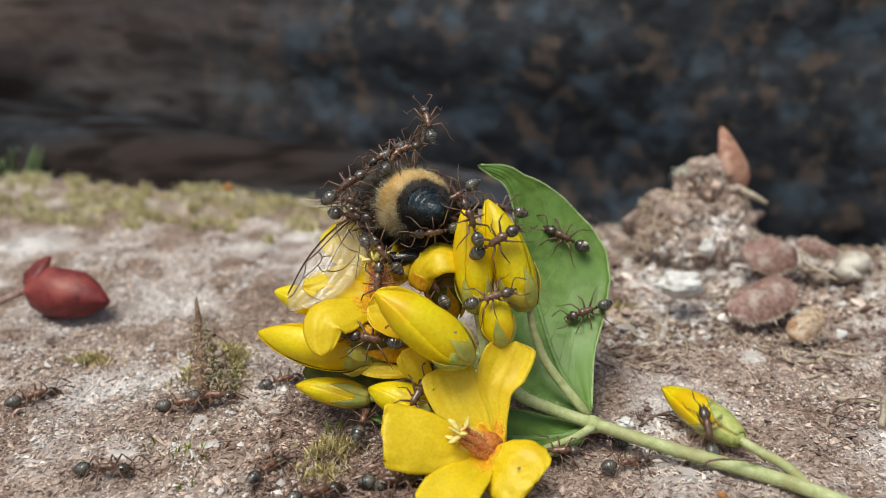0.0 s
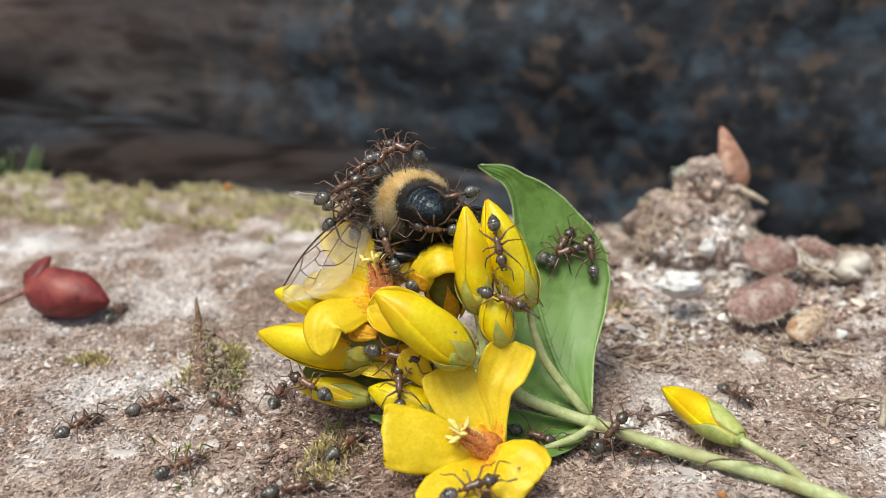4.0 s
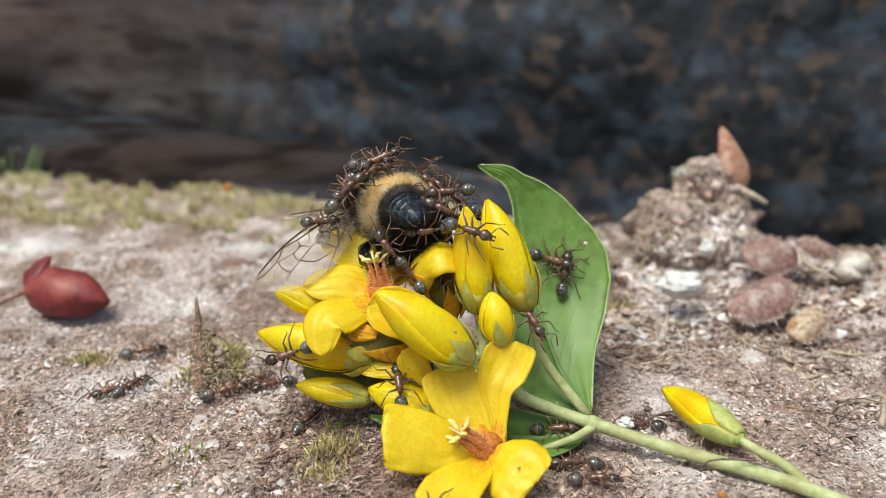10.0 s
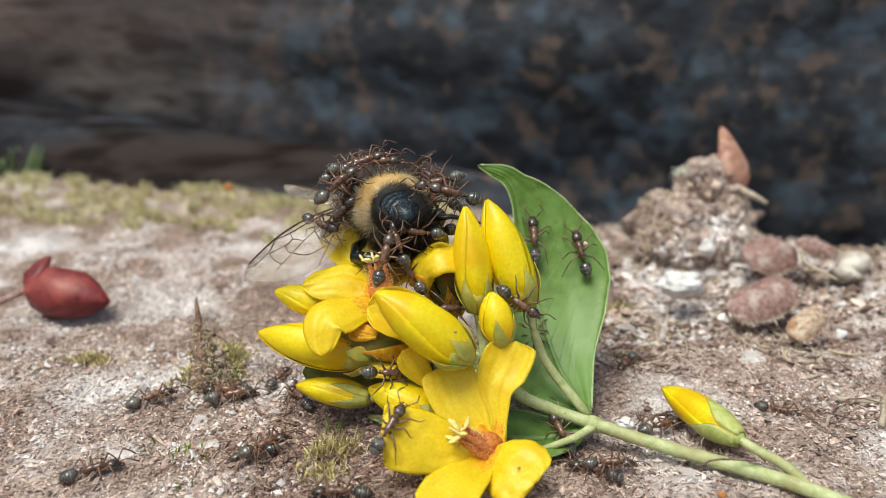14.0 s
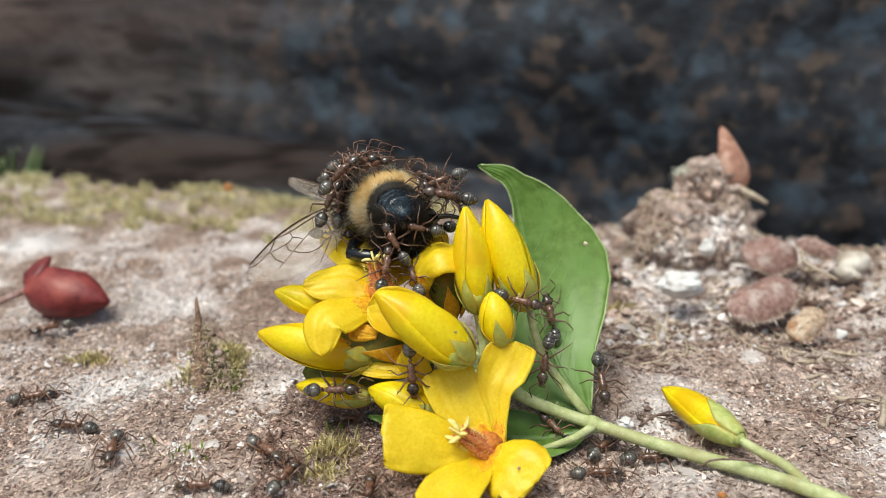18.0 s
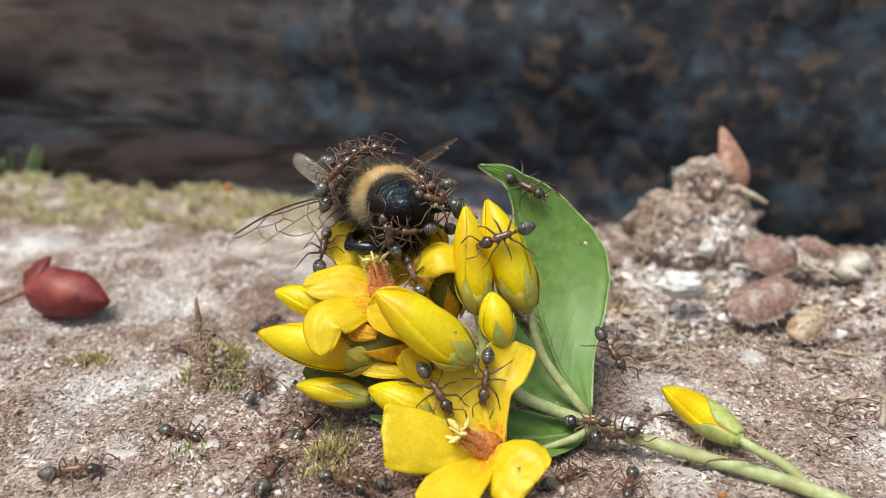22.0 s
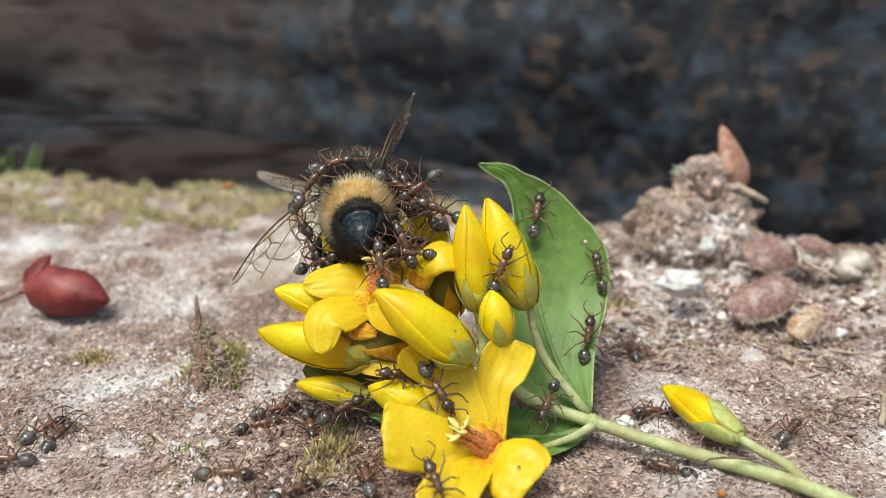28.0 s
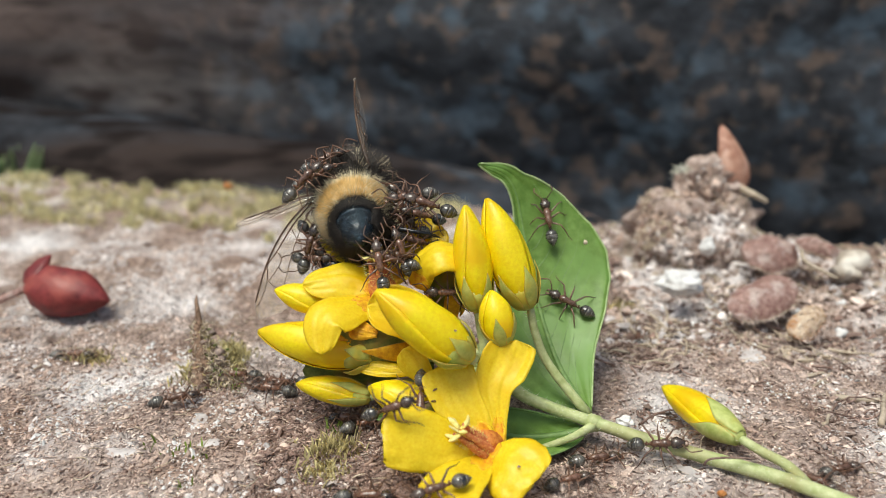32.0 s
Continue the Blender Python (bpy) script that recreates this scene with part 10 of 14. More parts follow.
    keyed(an_ant(), [
        (0, -2.98, -12.26, 5.43, 32.4, -33.7, 55.8), (0.5, -3.74, -12.01, 5.76, 47.4, -24.2, 16.4), (1, -4.78, -11.75, 5.98, 54.3, -0.8, -1.3), (1.5, -5.03, -11.84, 5.87, 43.8, 36.3, -36.2),
        (2, -5.27, -11.95, 5.84, -11.6, 57.5, -110.0), (2.3, -5.04, -11.74, 5.94, -50.2, 25.0, -165.1), (2.7, -4.76, -11.68, 6.06, -36.1, -23.6, 152.6), (3, -4.50, -11.41, 6.24, -2.0, -43.9, 94.2),
        (4.5, -4.45, -11.34, 6.28, -5.3, -42.4, 95.1), (6, -4.45, -11.26, 6.33, -6.7, -42.3, 97.2), (8.5, -4.58, -11.34, 6.28, -0.3, -33.8, 100.3), (11, -4.58, -11.28, 6.31, -0.3, -33.8, 100.3),
        (11.3, -4.55, -11.44, 6.22, 34.1, -27.3, 31.5), (11.7, -4.60, -11.65, 6.09, 53.3, 18.7, -21.1), (12, -4.77, -11.87, 5.85, 15.5, 52.6, -72.7), (12.5, -4.50, -16.34, 7.47, 60.7, 17.0, -20.9),
        (13, -4.57, -16.68, 7.05, 74.4, -33.6, -5.3), (13.5, -5.10, -11.64, 6.01, 52.6, -15.9, 2.1), (14, -5.88, -9.42, 7.10, 59.3, 10.8, 19.2), (14.5, -6.03, -12.15, 7.79, 51.0, 34.0, 5.1),
        (15, -5.85, -10.95, 6.26, 32.4, 26.7, -48.5), (15.5, -5.97, -11.39, 6.13, 26.7, 52.4, -77.5), (16, -6.22, -11.60, 5.66, -13.2, 59.0, -127.1), (16.5, -7.47, -8.77, 3.34, -47.3, 25.1, -131.0),
        (17, -7.53, -9.30, 2.83, -43.2, 7.4, -158.7), (17.5, -8.66, -9.16, 2.73, -75.7, 12.8, -171.1), (18, -10.19, -6.71, -0.60, 0.0, -0.0, -165.7), (18.5, -11.61, -10.39, -0.56, 0.0, -0.0, -146.7),
        (19, -13.01, -13.28, -0.84, 0.0, -0.0, -130.5), (19.5, -10.47, -15.20, -0.91, -0.0, -0.0, -79.7), (20, -7.94, -17.85, -0.57, -0.0, -0.0, -32.8), (20.3, -9.70, -16.15, -0.79, -0.0, -0.0, -71.0),
        (20.7, -12.04, -14.59, -0.56, 0.0, -0.0, -126.0), (21, -13.90, -13.08, -0.64, 0.0, -0.0, -180.0), (21.5, -14.25, -10.72, -0.61, 0.0, -0.0, 122.8), (22, -14.78, -7.38, -1.07, 0.0, -0.0, 70.2),
        (23, -14.53, -7.77, -1.05, 0.0, -0.0, 70.0), (23.5, -14.08, -5.10, -1.05, 0.0, -0.0, 109.7), (24, -12.26, -9.13, 3.71, -63.1, -23.3, 159.7), (24.5, -12.63, -9.15, 4.29, -52.1, -31.4, 144.7),
        (25, -13.08, -8.88, 4.85, -43.2, -41.9, 131.3), (25.5, -12.71, -9.12, 4.44, -22.5, -44.6, 111.8), (26, -12.26, -9.25, 4.14, -6.0, -49.5, 89.7), (26.5, -11.77, -9.35, 4.12, 24.4, -63.1, 54.6),
        (27, -11.33, -9.50, 3.80, 44.3, -53.9, 31.4), (27.5, -10.97, -9.46, 3.51, 63.3, -43.0, 15.3), (28, -10.49, -9.16, 2.44, 38.0, -25.3, 14.0), (28.5, -10.40, -9.59, 4.01, 55.4, -16.6, 10.6),
        (29, -10.20, -9.22, 4.77, 48.8, -10.1, 2.3), (29.5, -10.50, -9.30, 4.60, 54.7, -14.0, 5.2), (30, -10.77, -9.47, 4.34, 52.6, -18.2, 7.7), (30.3, -11.28, -9.26, 4.75, 19.1, -36.8, 57.3),
        (30.7, -11.97, -8.70, 5.32, -19.5, -21.7, 133.0), (31, -12.40, -8.04, 6.88, 91.4, -169.9, -0.5), (31.3, -10.37, -9.10, 5.18, -22.2, -28.4, 136.0), (31.7, -7.82, -8.93, 3.64, 30.4, -39.0, 60.6),
        (32, -4.79, -16.70, 7.16, 74.9, -25.2, -10.9)])
    keyed(an_ant(), [
        (0, -8.23, -9.13, 1.09, -2.9, -17.9, 75.1), (0.5, -7.95, -9.06, 2.74, 64.5, -55.2, 28.9), (1, -7.53, -9.30, 2.83, 39.3, -20.8, 36.9), (1.5, -8.33, -6.69, -0.62, -0.0, -0.0, -19.6),
        (2, -8.70, -9.44, -0.44, -0.0, -0.0, -68.1), (2.5, -11.28, -6.69, -0.54, 0.0, -0.0, -125.1), (2.75, -12.18, -7.05, 1.03, -40.9, 4.6, -162.7), (3, -13.09, -7.41, 2.60, -76.9, -15.9, 165.1),
        (3.5, -13.44, -8.83, 4.08, -49.8, -15.2, 156.8), (4, -13.96, -8.50, 4.93, -39.7, -12.1, 146.3), (4.5, -17.24, 4.97, -1.11, 0.0, -0.0, 136.6), (4.75, -16.32, -0.63, 3.03, -36.3, -29.2, 142.3),
        (5, -15.02, -8.38, 8.19, 89.1, -133.8, -6.4), (5.5, -15.51, -8.50, 9.02, -57.4, -45.4, 148.4), (6, -16.10, -8.26, 9.83, -38.2, -42.1, 133.6), (6.5, -16.00, -8.11, 10.29, -28.2, -49.5, 118.5),
        (7, -16.00, -7.93, 10.59, -8.8, -46.7, 99.5), (7.5, -16.78, -7.41, 10.81, -21.4, -16.9, 145.2), (8, -23.84, 22.95, -1.53, 0.0, -0.0, -180.0), (8.5, -15.73, -8.10, 10.47, -46.1, 11.8, -171.5),
        (9, -14.11, -8.95, 9.49, -63.7, 29.6, -172.9), (9.5, -15.03, -8.70, 9.24, -66.1, 25.4, -176.1), (10, -16.00, -8.29, 8.98, 108.0, 159.0, 0.4), (10.5, -21.43, 9.95, -1.61, 0.0, -0.0, -147.9),
        (11, -22.33, 7.25, -1.15, 0.0, -0.0, -148.1), (11.3, -18.76, 2.73, -0.99, 0.0, -0.0, -100.5), (11.5, -16.04, -2.37, 0.95, 21.2, 28.2, -74.2), (11.7, -13.12, -8.74, 3.57, 61.2, 39.7, -30.3),
        (11.85, -12.38, -7.06, 1.19, 31.6, 15.9, -20.0), (12, -11.44, -6.64, -0.51, 0.0, -0.0, 0.0), (12.3, -12.36, -6.00, -0.52, 0.0, -0.0, 61.1), (12.7, -13.73, -4.36, -0.98, 0.0, -0.0, 120.8),
        (13, -14.66, -3.87, -0.90, 0.0, -0.0, 166.5), (13.5, -15.63, -2.73, -0.73, 0.0, -0.0, 141.5), (14, -16.78, -0.68, -1.01, 0.0, -0.0, 122.1), (14.5, -14.76, -8.17, 4.33, -56.1, -58.5, 129.0),
        (15, -14.64, -8.27, 4.47, -35.4, -60.1, 107.9), (15.5, -14.60, -8.30, 4.56, -13.8, -56.8, 87.4), (16, -14.64, -8.27, 4.48, 1.6, -41.7, 74.9), (16.5, -14.40, -8.31, 4.89, 13.1, -50.8, 53.9),
        (17, -14.37, -8.35, 4.83, 11.6, -33.4, 48.6), (17.5, -12.85, -8.89, 4.94, 37.8, -23.6, 16.4), (18, -11.34, -9.09, 4.91, 53.8, -4.1, -6.4), (18.5, -12.70, -9.02, 4.80, 48.9, -11.1, 0.8),
        (19, -14.03, -8.61, 4.64, 50.0, -21.1, 3.0), (20, -14.03, -8.61, 4.64, 50.0, -21.1, 3.0), (20.5, -12.95, -8.90, 4.89, 48.0, -13.2, -2.2), (21, -12.01, -8.97, 4.95, 41.6, -3.0, -3.7),
        (21.5, -12.44, -8.74, 5.19, 25.1, 15.6, -33.7), (22, -14.83, 3.53, -0.78, -0.0, -0.0, -75.0), (22.5, -12.40, -8.50, 5.42, 18.3, 16.3, -43.0), (23, -12.00, -8.63, 5.38, 24.5, 10.0, -14.3),
        (23.5, -11.06, -8.97, 5.17, 39.1, 4.2, -9.2), (24, -10.29, -9.24, 4.72, 39.6, 0.1, 0.1), (24.3, -11.32, -9.15, 4.80, 28.1, -30.9, 41.1), (24.7, -12.68, -8.97, 4.89, -30.0, -33.5, 126.6),
        (25, -13.73, -8.66, 4.85, -45.3, 0.1, 164.7), (25.5, -13.75, -8.74, 4.30, -52.0, 12.7, 175.3), (26, -13.79, -8.53, 3.77, 112.6, 150.5, -1.9), (26.5, -15.10, -3.48, -0.86, 0.0, -0.0, -123.3),
        (27, -14.95, -4.69, -1.00, 0.0, -0.0, -106.5), (27.5, -14.78, -5.97, -1.08, 0.0, -0.0, -90.1), (28, -14.59, -7.41, -1.05, -0.0, -0.0, -74.0), (29, -13.96, -7.42, -0.90, -0.0, -0.0, -74.3),
        (29.3, -13.97, -7.05, -0.80, -0.0, -0.0, -30.1), (29.5, -14.00, -6.70, -0.79, 0.0, -0.0, 13.4), (29.7, -14.02, -6.35, -0.77, 0.0, -0.0, 56.9), (30, -14.16, -5.22, -1.08, 0.0, -0.0, 105.5),
        (30.5, -15.58, -6.24, -1.22, 0.0, -0.0, 138.3), (31, -16.77, -8.25, -0.77, 0.0, -0.0, 180.0), (31.5, -13.44, -7.54, -0.73, 0.0, -0.0, 180.0), (32, -10.04, -6.96, -0.60, 0.0, -0.0, 180.0)])
    keyed(an_ant(), [
        (0, -33.47, -16.66, -0.57, 0.0, -0.0, 0.0), (0.5, -33.75, -13.55, -0.35, -0.0, -0.0, -14.4), (1, -34.75, -8.58, -1.07, -0.0, -0.0, -25.9), (1.5, -34.00, -7.62, -0.93, -0.0, -0.0, -15.0),
        (2, -33.12, -6.93, -0.62, 0.0, -0.0, 0.0), (2.5, -36.92, -5.21, -1.16, 0.0, -0.0, 19.9), (3, -40.75, -3.68, -1.58, 0.0, -0.0, 41.2), (3.5, -40.49, -4.98, -1.57, 0.0, -0.0, 49.5),
        (4, -39.93, -6.91, -1.19, 0.0, -0.0, 56.9), (4.5, -39.72, -8.06, -1.30, 0.0, -0.0, 63.7), (5, -39.73, -8.76, -1.56, 0.0, -0.0, 70.1), (5.5, -38.68, -11.58, -0.53, 0.0, -0.0, 76.2),
        (6, -38.41, -12.80, -0.48, 0.0, -0.0, 82.0), (6.5, -40.41, -7.51, -1.27, 0.0, -0.0, 48.0), (7, -42.33, -2.25, -1.78, 0.0, -0.0, 0.0), (7.5, -41.69, 2.63, -1.76, 0.0, -0.0, 12.3),
        (8, -40.97, 7.91, -1.70, 0.0, -0.0, 26.6), (8.5, -39.56, 5.63, -1.52, 0.0, -0.0, 21.6), (9, -38.19, 3.38, -1.32, 0.0, -0.0, 16.8), (10, -37.65, 3.15, -1.50, 0.0, -0.0, 60.7),
        (10.5, -37.34, 7.41, -1.49, 0.0, -0.0, 52.3), (11, -37.25, 12.69, -1.81, 0.0, -0.0, 42.9), (11.5, -36.57, 12.27, -1.90, 0.0, -0.0, 46.1), (12, -35.74, 11.42, -1.78, 0.0, -0.0, 49.0),
        (12.5, -39.26, -0.37, -1.62, 0.0, -0.0, 74.2), (13, -41.62, -10.95, -0.90, 0.0, -0.0, 97.6), (13.5, -37.84, -14.21, -0.60, 0.0, -0.0, 68.5), (14, -34.64, -16.57, -0.75, 0.0, -0.0, 29.8),
        (14.5, -34.00, -16.00, -0.58, 0.0, -0.0, 32.4), (15, -33.46, -15.18, -0.55, 0.0, -0.0, 35.0), (15.5, -32.82, -14.54, -0.40, 0.0, -0.0, 37.6), (16, -32.23, -13.75, -0.34, 0.0, -0.0, 40.0),
        (16.5, -31.70, -12.78, -0.37, 0.0, -0.0, 42.4), (17, -31.35, -11.31, -0.69, 0.0, -0.0, 44.7), (17.5, -35.87, -9.38, -0.89, 0.0, -0.0, 115.7), (18, -40.72, -7.05, -1.25, 0.0, -0.0, 167.8),
        (18.5, -38.95, 1.28, -1.74, 0.0, -0.0, 120.5), (19, -36.67, 10.73, -2.11, 0.0, -0.0, 65.8), (19.5, -35.49, -2.46, -1.05, 0.0, -0.0, 121.7), (20, -34.59, -12.81, -0.27, 0.0, -0.0, 173.7),
        (20.3, -33.60, -12.05, -0.19, 0.0, -0.0, -120.0), (20.7, -32.55, -10.28, -0.50, -0.0, -0.0, -62.8), (21, -31.80, -8.75, -0.83, -0.0, -0.0, -30.1), (21.5, -30.10, -8.47, -1.23, -0.0, -0.0, -26.5),
        (22, -28.38, -8.20, -1.64, -0.0, -0.0, -22.3), (22.5, -30.95, -1.18, -1.19, -0.0, -0.0, -7.0), (23, -34.66, 9.06, -1.71, 0.0, -0.0, 17.2), (23.5, -30.23, 1.29, -1.17, -0.0, -0.0, -0.0),
        (24, -26.97, -3.58, -1.84, -0.0, -0.0, -12.9), (24.5, -31.49, -1.80, -1.22, 0.0, -0.0, 24.0), (25, -36.45, 0.82, -1.05, 0.0, -0.0, 60.3), (25.5, -37.52, -0.52, -1.37, 0.0, -0.0, 64.1),
        (26, -38.38, -2.23, -1.45, 0.0, -0.0, 67.9), (26.5, -38.90, -4.60, -1.15, 0.0, -0.0, 71.7), (27, -39.59, -6.41, -1.10, 0.0, -0.0, 75.5), (27.5, -40.47, -7.74, -1.30, 0.0, -0.0, 79.2),
        (28, -41.17, -9.35, -1.31, 0.0, -0.0, 82.9), (28.5, -41.25, -12.51, -1.16, 0.0, -0.0, 139.2), (29, -41.55, -15.04, -1.07, 0.0, -0.0, -148.7), (29.5, -43.38, -12.37, -1.13, 0.0, -0.0, 146.0),
        (30, -45.62, -8.99, -1.52, 0.0, -0.0, 103.5), (30.5, -37.00, -10.98, -0.96, 0.0, -0.0, 134.4), (31, -29.22, -11.65, -1.17, 0.0, -0.0, 167.9), (31.3, -29.82, -8.50, -1.31, 0.0, -0.0, 130.7),
        (31.7, -30.70, -3.88, -1.55, 0.0, -0.0, 79.0), (32, -31.04, -1.20, -1.18, 0.0, -0.0, 24.1)])
    keyed(an_ant(), [
        (0, -17.35, -16.24, -0.64, 0.0, -0.0, 55.9), (0.5, -17.62, -12.49, -0.33, 0.0, -0.0, 31.1), (1, -18.32, -6.61, -1.01, 0.0, -0.0, 0.0), (1.5, -16.15, -10.16, -0.87, -0.0, -0.0, -32.7),
        (2, -14.07, -13.83, -0.51, -0.0, -0.0, -56.7), (2.5, -22.36, -15.31, -0.74, -0.0, -0.0, -34.4), (3, -30.40, -16.76, -0.95, -0.0, -0.0, -11.5), (3.5, -28.35, -16.16, -0.85, 0.0, -0.0, 13.9),
        (4, -26.30, -15.45, -0.79, 0.0, -0.0, 42.2), (4.5, -24.22, -14.73, -0.78, 0.0, -0.0, 64.4), (5, -21.93, -14.61, -0.34, 0.0, -0.0, 83.2), (5.5, -19.77, -14.00, -0.24, 0.0, -0.0, 100.5),
        (6, -17.65, -13.12, -0.28, 0.0, -0.0, 116.5), (6.5, -22.89, -15.52, -0.93, 0.0, -0.0, 83.6), (7, -27.44, -18.99, -0.77, 0.0, -0.0, 41.8), (7.5, -23.75, -16.98, -0.71, 0.0, -0.0, 98.4),
        (8, -19.84, -15.11, -0.50, 0.0, -0.0, 141.1), (8.5, -20.87, -9.03, -1.33, 0.0, -0.0, 125.1), (9, -21.52, -4.18, -1.09, 0.0, -0.0, 108.7), (9.5, -22.01, -0.15, -1.10, 0.0, -0.0, 82.8),
        (10, -22.66, 4.68, -1.38, 0.0, -0.0, 55.4), (10.5, -23.00, -4.20, -1.27, 0.0, -0.0, 76.4), (11, -22.94, -12.92, -0.53, 0.0, -0.0, 97.5), (11.5, -20.53, -11.98, -0.60, 0.0, -0.0, 134.9),
        (12, -18.01, -11.29, -0.51, 0.0, -0.0, 180.0), (12.5, -18.91, -11.61, -0.35, 0.0, -0.0, 180.0), (13, -19.96, -11.34, -0.54, 0.0, -0.0, 180.0), (13.5, -19.52, -13.27, -0.12, 0.0, -0.0, -166.0),
        (14, -19.29, -14.35, -0.19, 0.0, -0.0, -152.2), (14.5, -19.59, -12.83, -0.18, 0.0, -0.0, -175.4), (15, -20.16, -10.18, -0.80, 0.0, -0.0, 163.7), (15.5, -20.72, -7.58, -1.35, 0.0, -0.0, 147.8),
        (16, -20.85, -6.66, -0.87, 0.0, -0.0, 134.6), (16.5, -21.34, -4.31, -1.17, 0.0, -0.0, 121.9), (17, -21.72, -2.38, -1.10, 0.0, -0.0, 108.6), (17.5, -22.42, -12.10, -0.63, 0.0, -0.0, 141.1),
        (18, -23.38, -18.94, -0.93, 0.0, -0.0, 180.0), (18.3, -22.91, -16.27, -0.77, 0.0, -0.0, 131.8), (18.7, -22.22, -12.52, -0.49, 0.0, -0.0, 67.8), (19, -22.21, -7.43, -1.46, 0.0, -0.0, 0.0),
        (19.5, -24.04, -3.98, -1.34, 0.0, -0.0, 49.3), (20, -25.96, -0.44, -1.13, 0.0, -0.0, 84.6), (20.5, -23.97, 0.67, -1.27, 0.0, -0.0, 55.4), (21, -21.69, 0.76, -0.87, 0.0, -0.0, 15.7),
        (21.5, -22.17, 2.74, -1.05, 0.0, -0.0, 64.8), (22, -22.68, 4.84, -1.32, 0.0, -0.0, 100.0), (23, -22.74, 4.07, -1.35, 0.0, -0.0, 91.6), (23.5, -22.89, 1.17, -1.01, 0.0, -0.0, 104.6),
        (24, -23.25, -0.71, -1.14, 0.0, -0.0, 116.9), (24.5, -27.08, -7.29, -1.40, 0.0, -0.0, 98.9), (25, -29.82, -14.70, -0.63, 0.0, -0.0, 77.6), (25.5, -28.60, -12.71, -1.21, 0.0, -0.0, 69.1),
        (26, -26.88, -11.93, -1.04, 0.0, -0.0, 60.5), (26.5, -25.21, -10.90, -1.01, 0.0, -0.0, 51.6), (27, -23.27, -10.63, -0.51, 0.0, -0.0, 42.3), (27.5, -21.96, -8.01, -1.38, 0.0, -0.0, 32.4),
        (28, -20.06, -7.25, -1.14, 0.0, -0.0, 21.9), (28.5, -21.16, -1.83, -0.90, 0.0, -0.0, 71.1), (29, -22.62, 5.23, -1.17, 0.0, -0.0, 108.0), (29.5, -24.58, -4.01, -1.36, 0.0, -0.0, 140.1),
        (30, -25.80, -13.15, -0.73, 0.0, -0.0, 180.0), (30.5, -21.91, -11.26, -0.97, 0.0, -0.0, 122.0), (31, -17.60, -10.33, -0.60, 0.0, -0.0, 61.9), (31.5, -18.82, -3.90, -0.96, 0.0, -0.0, 115.6),
        (32, -20.14, 3.14, -1.19, 0.0, -0.0, 166.0)])
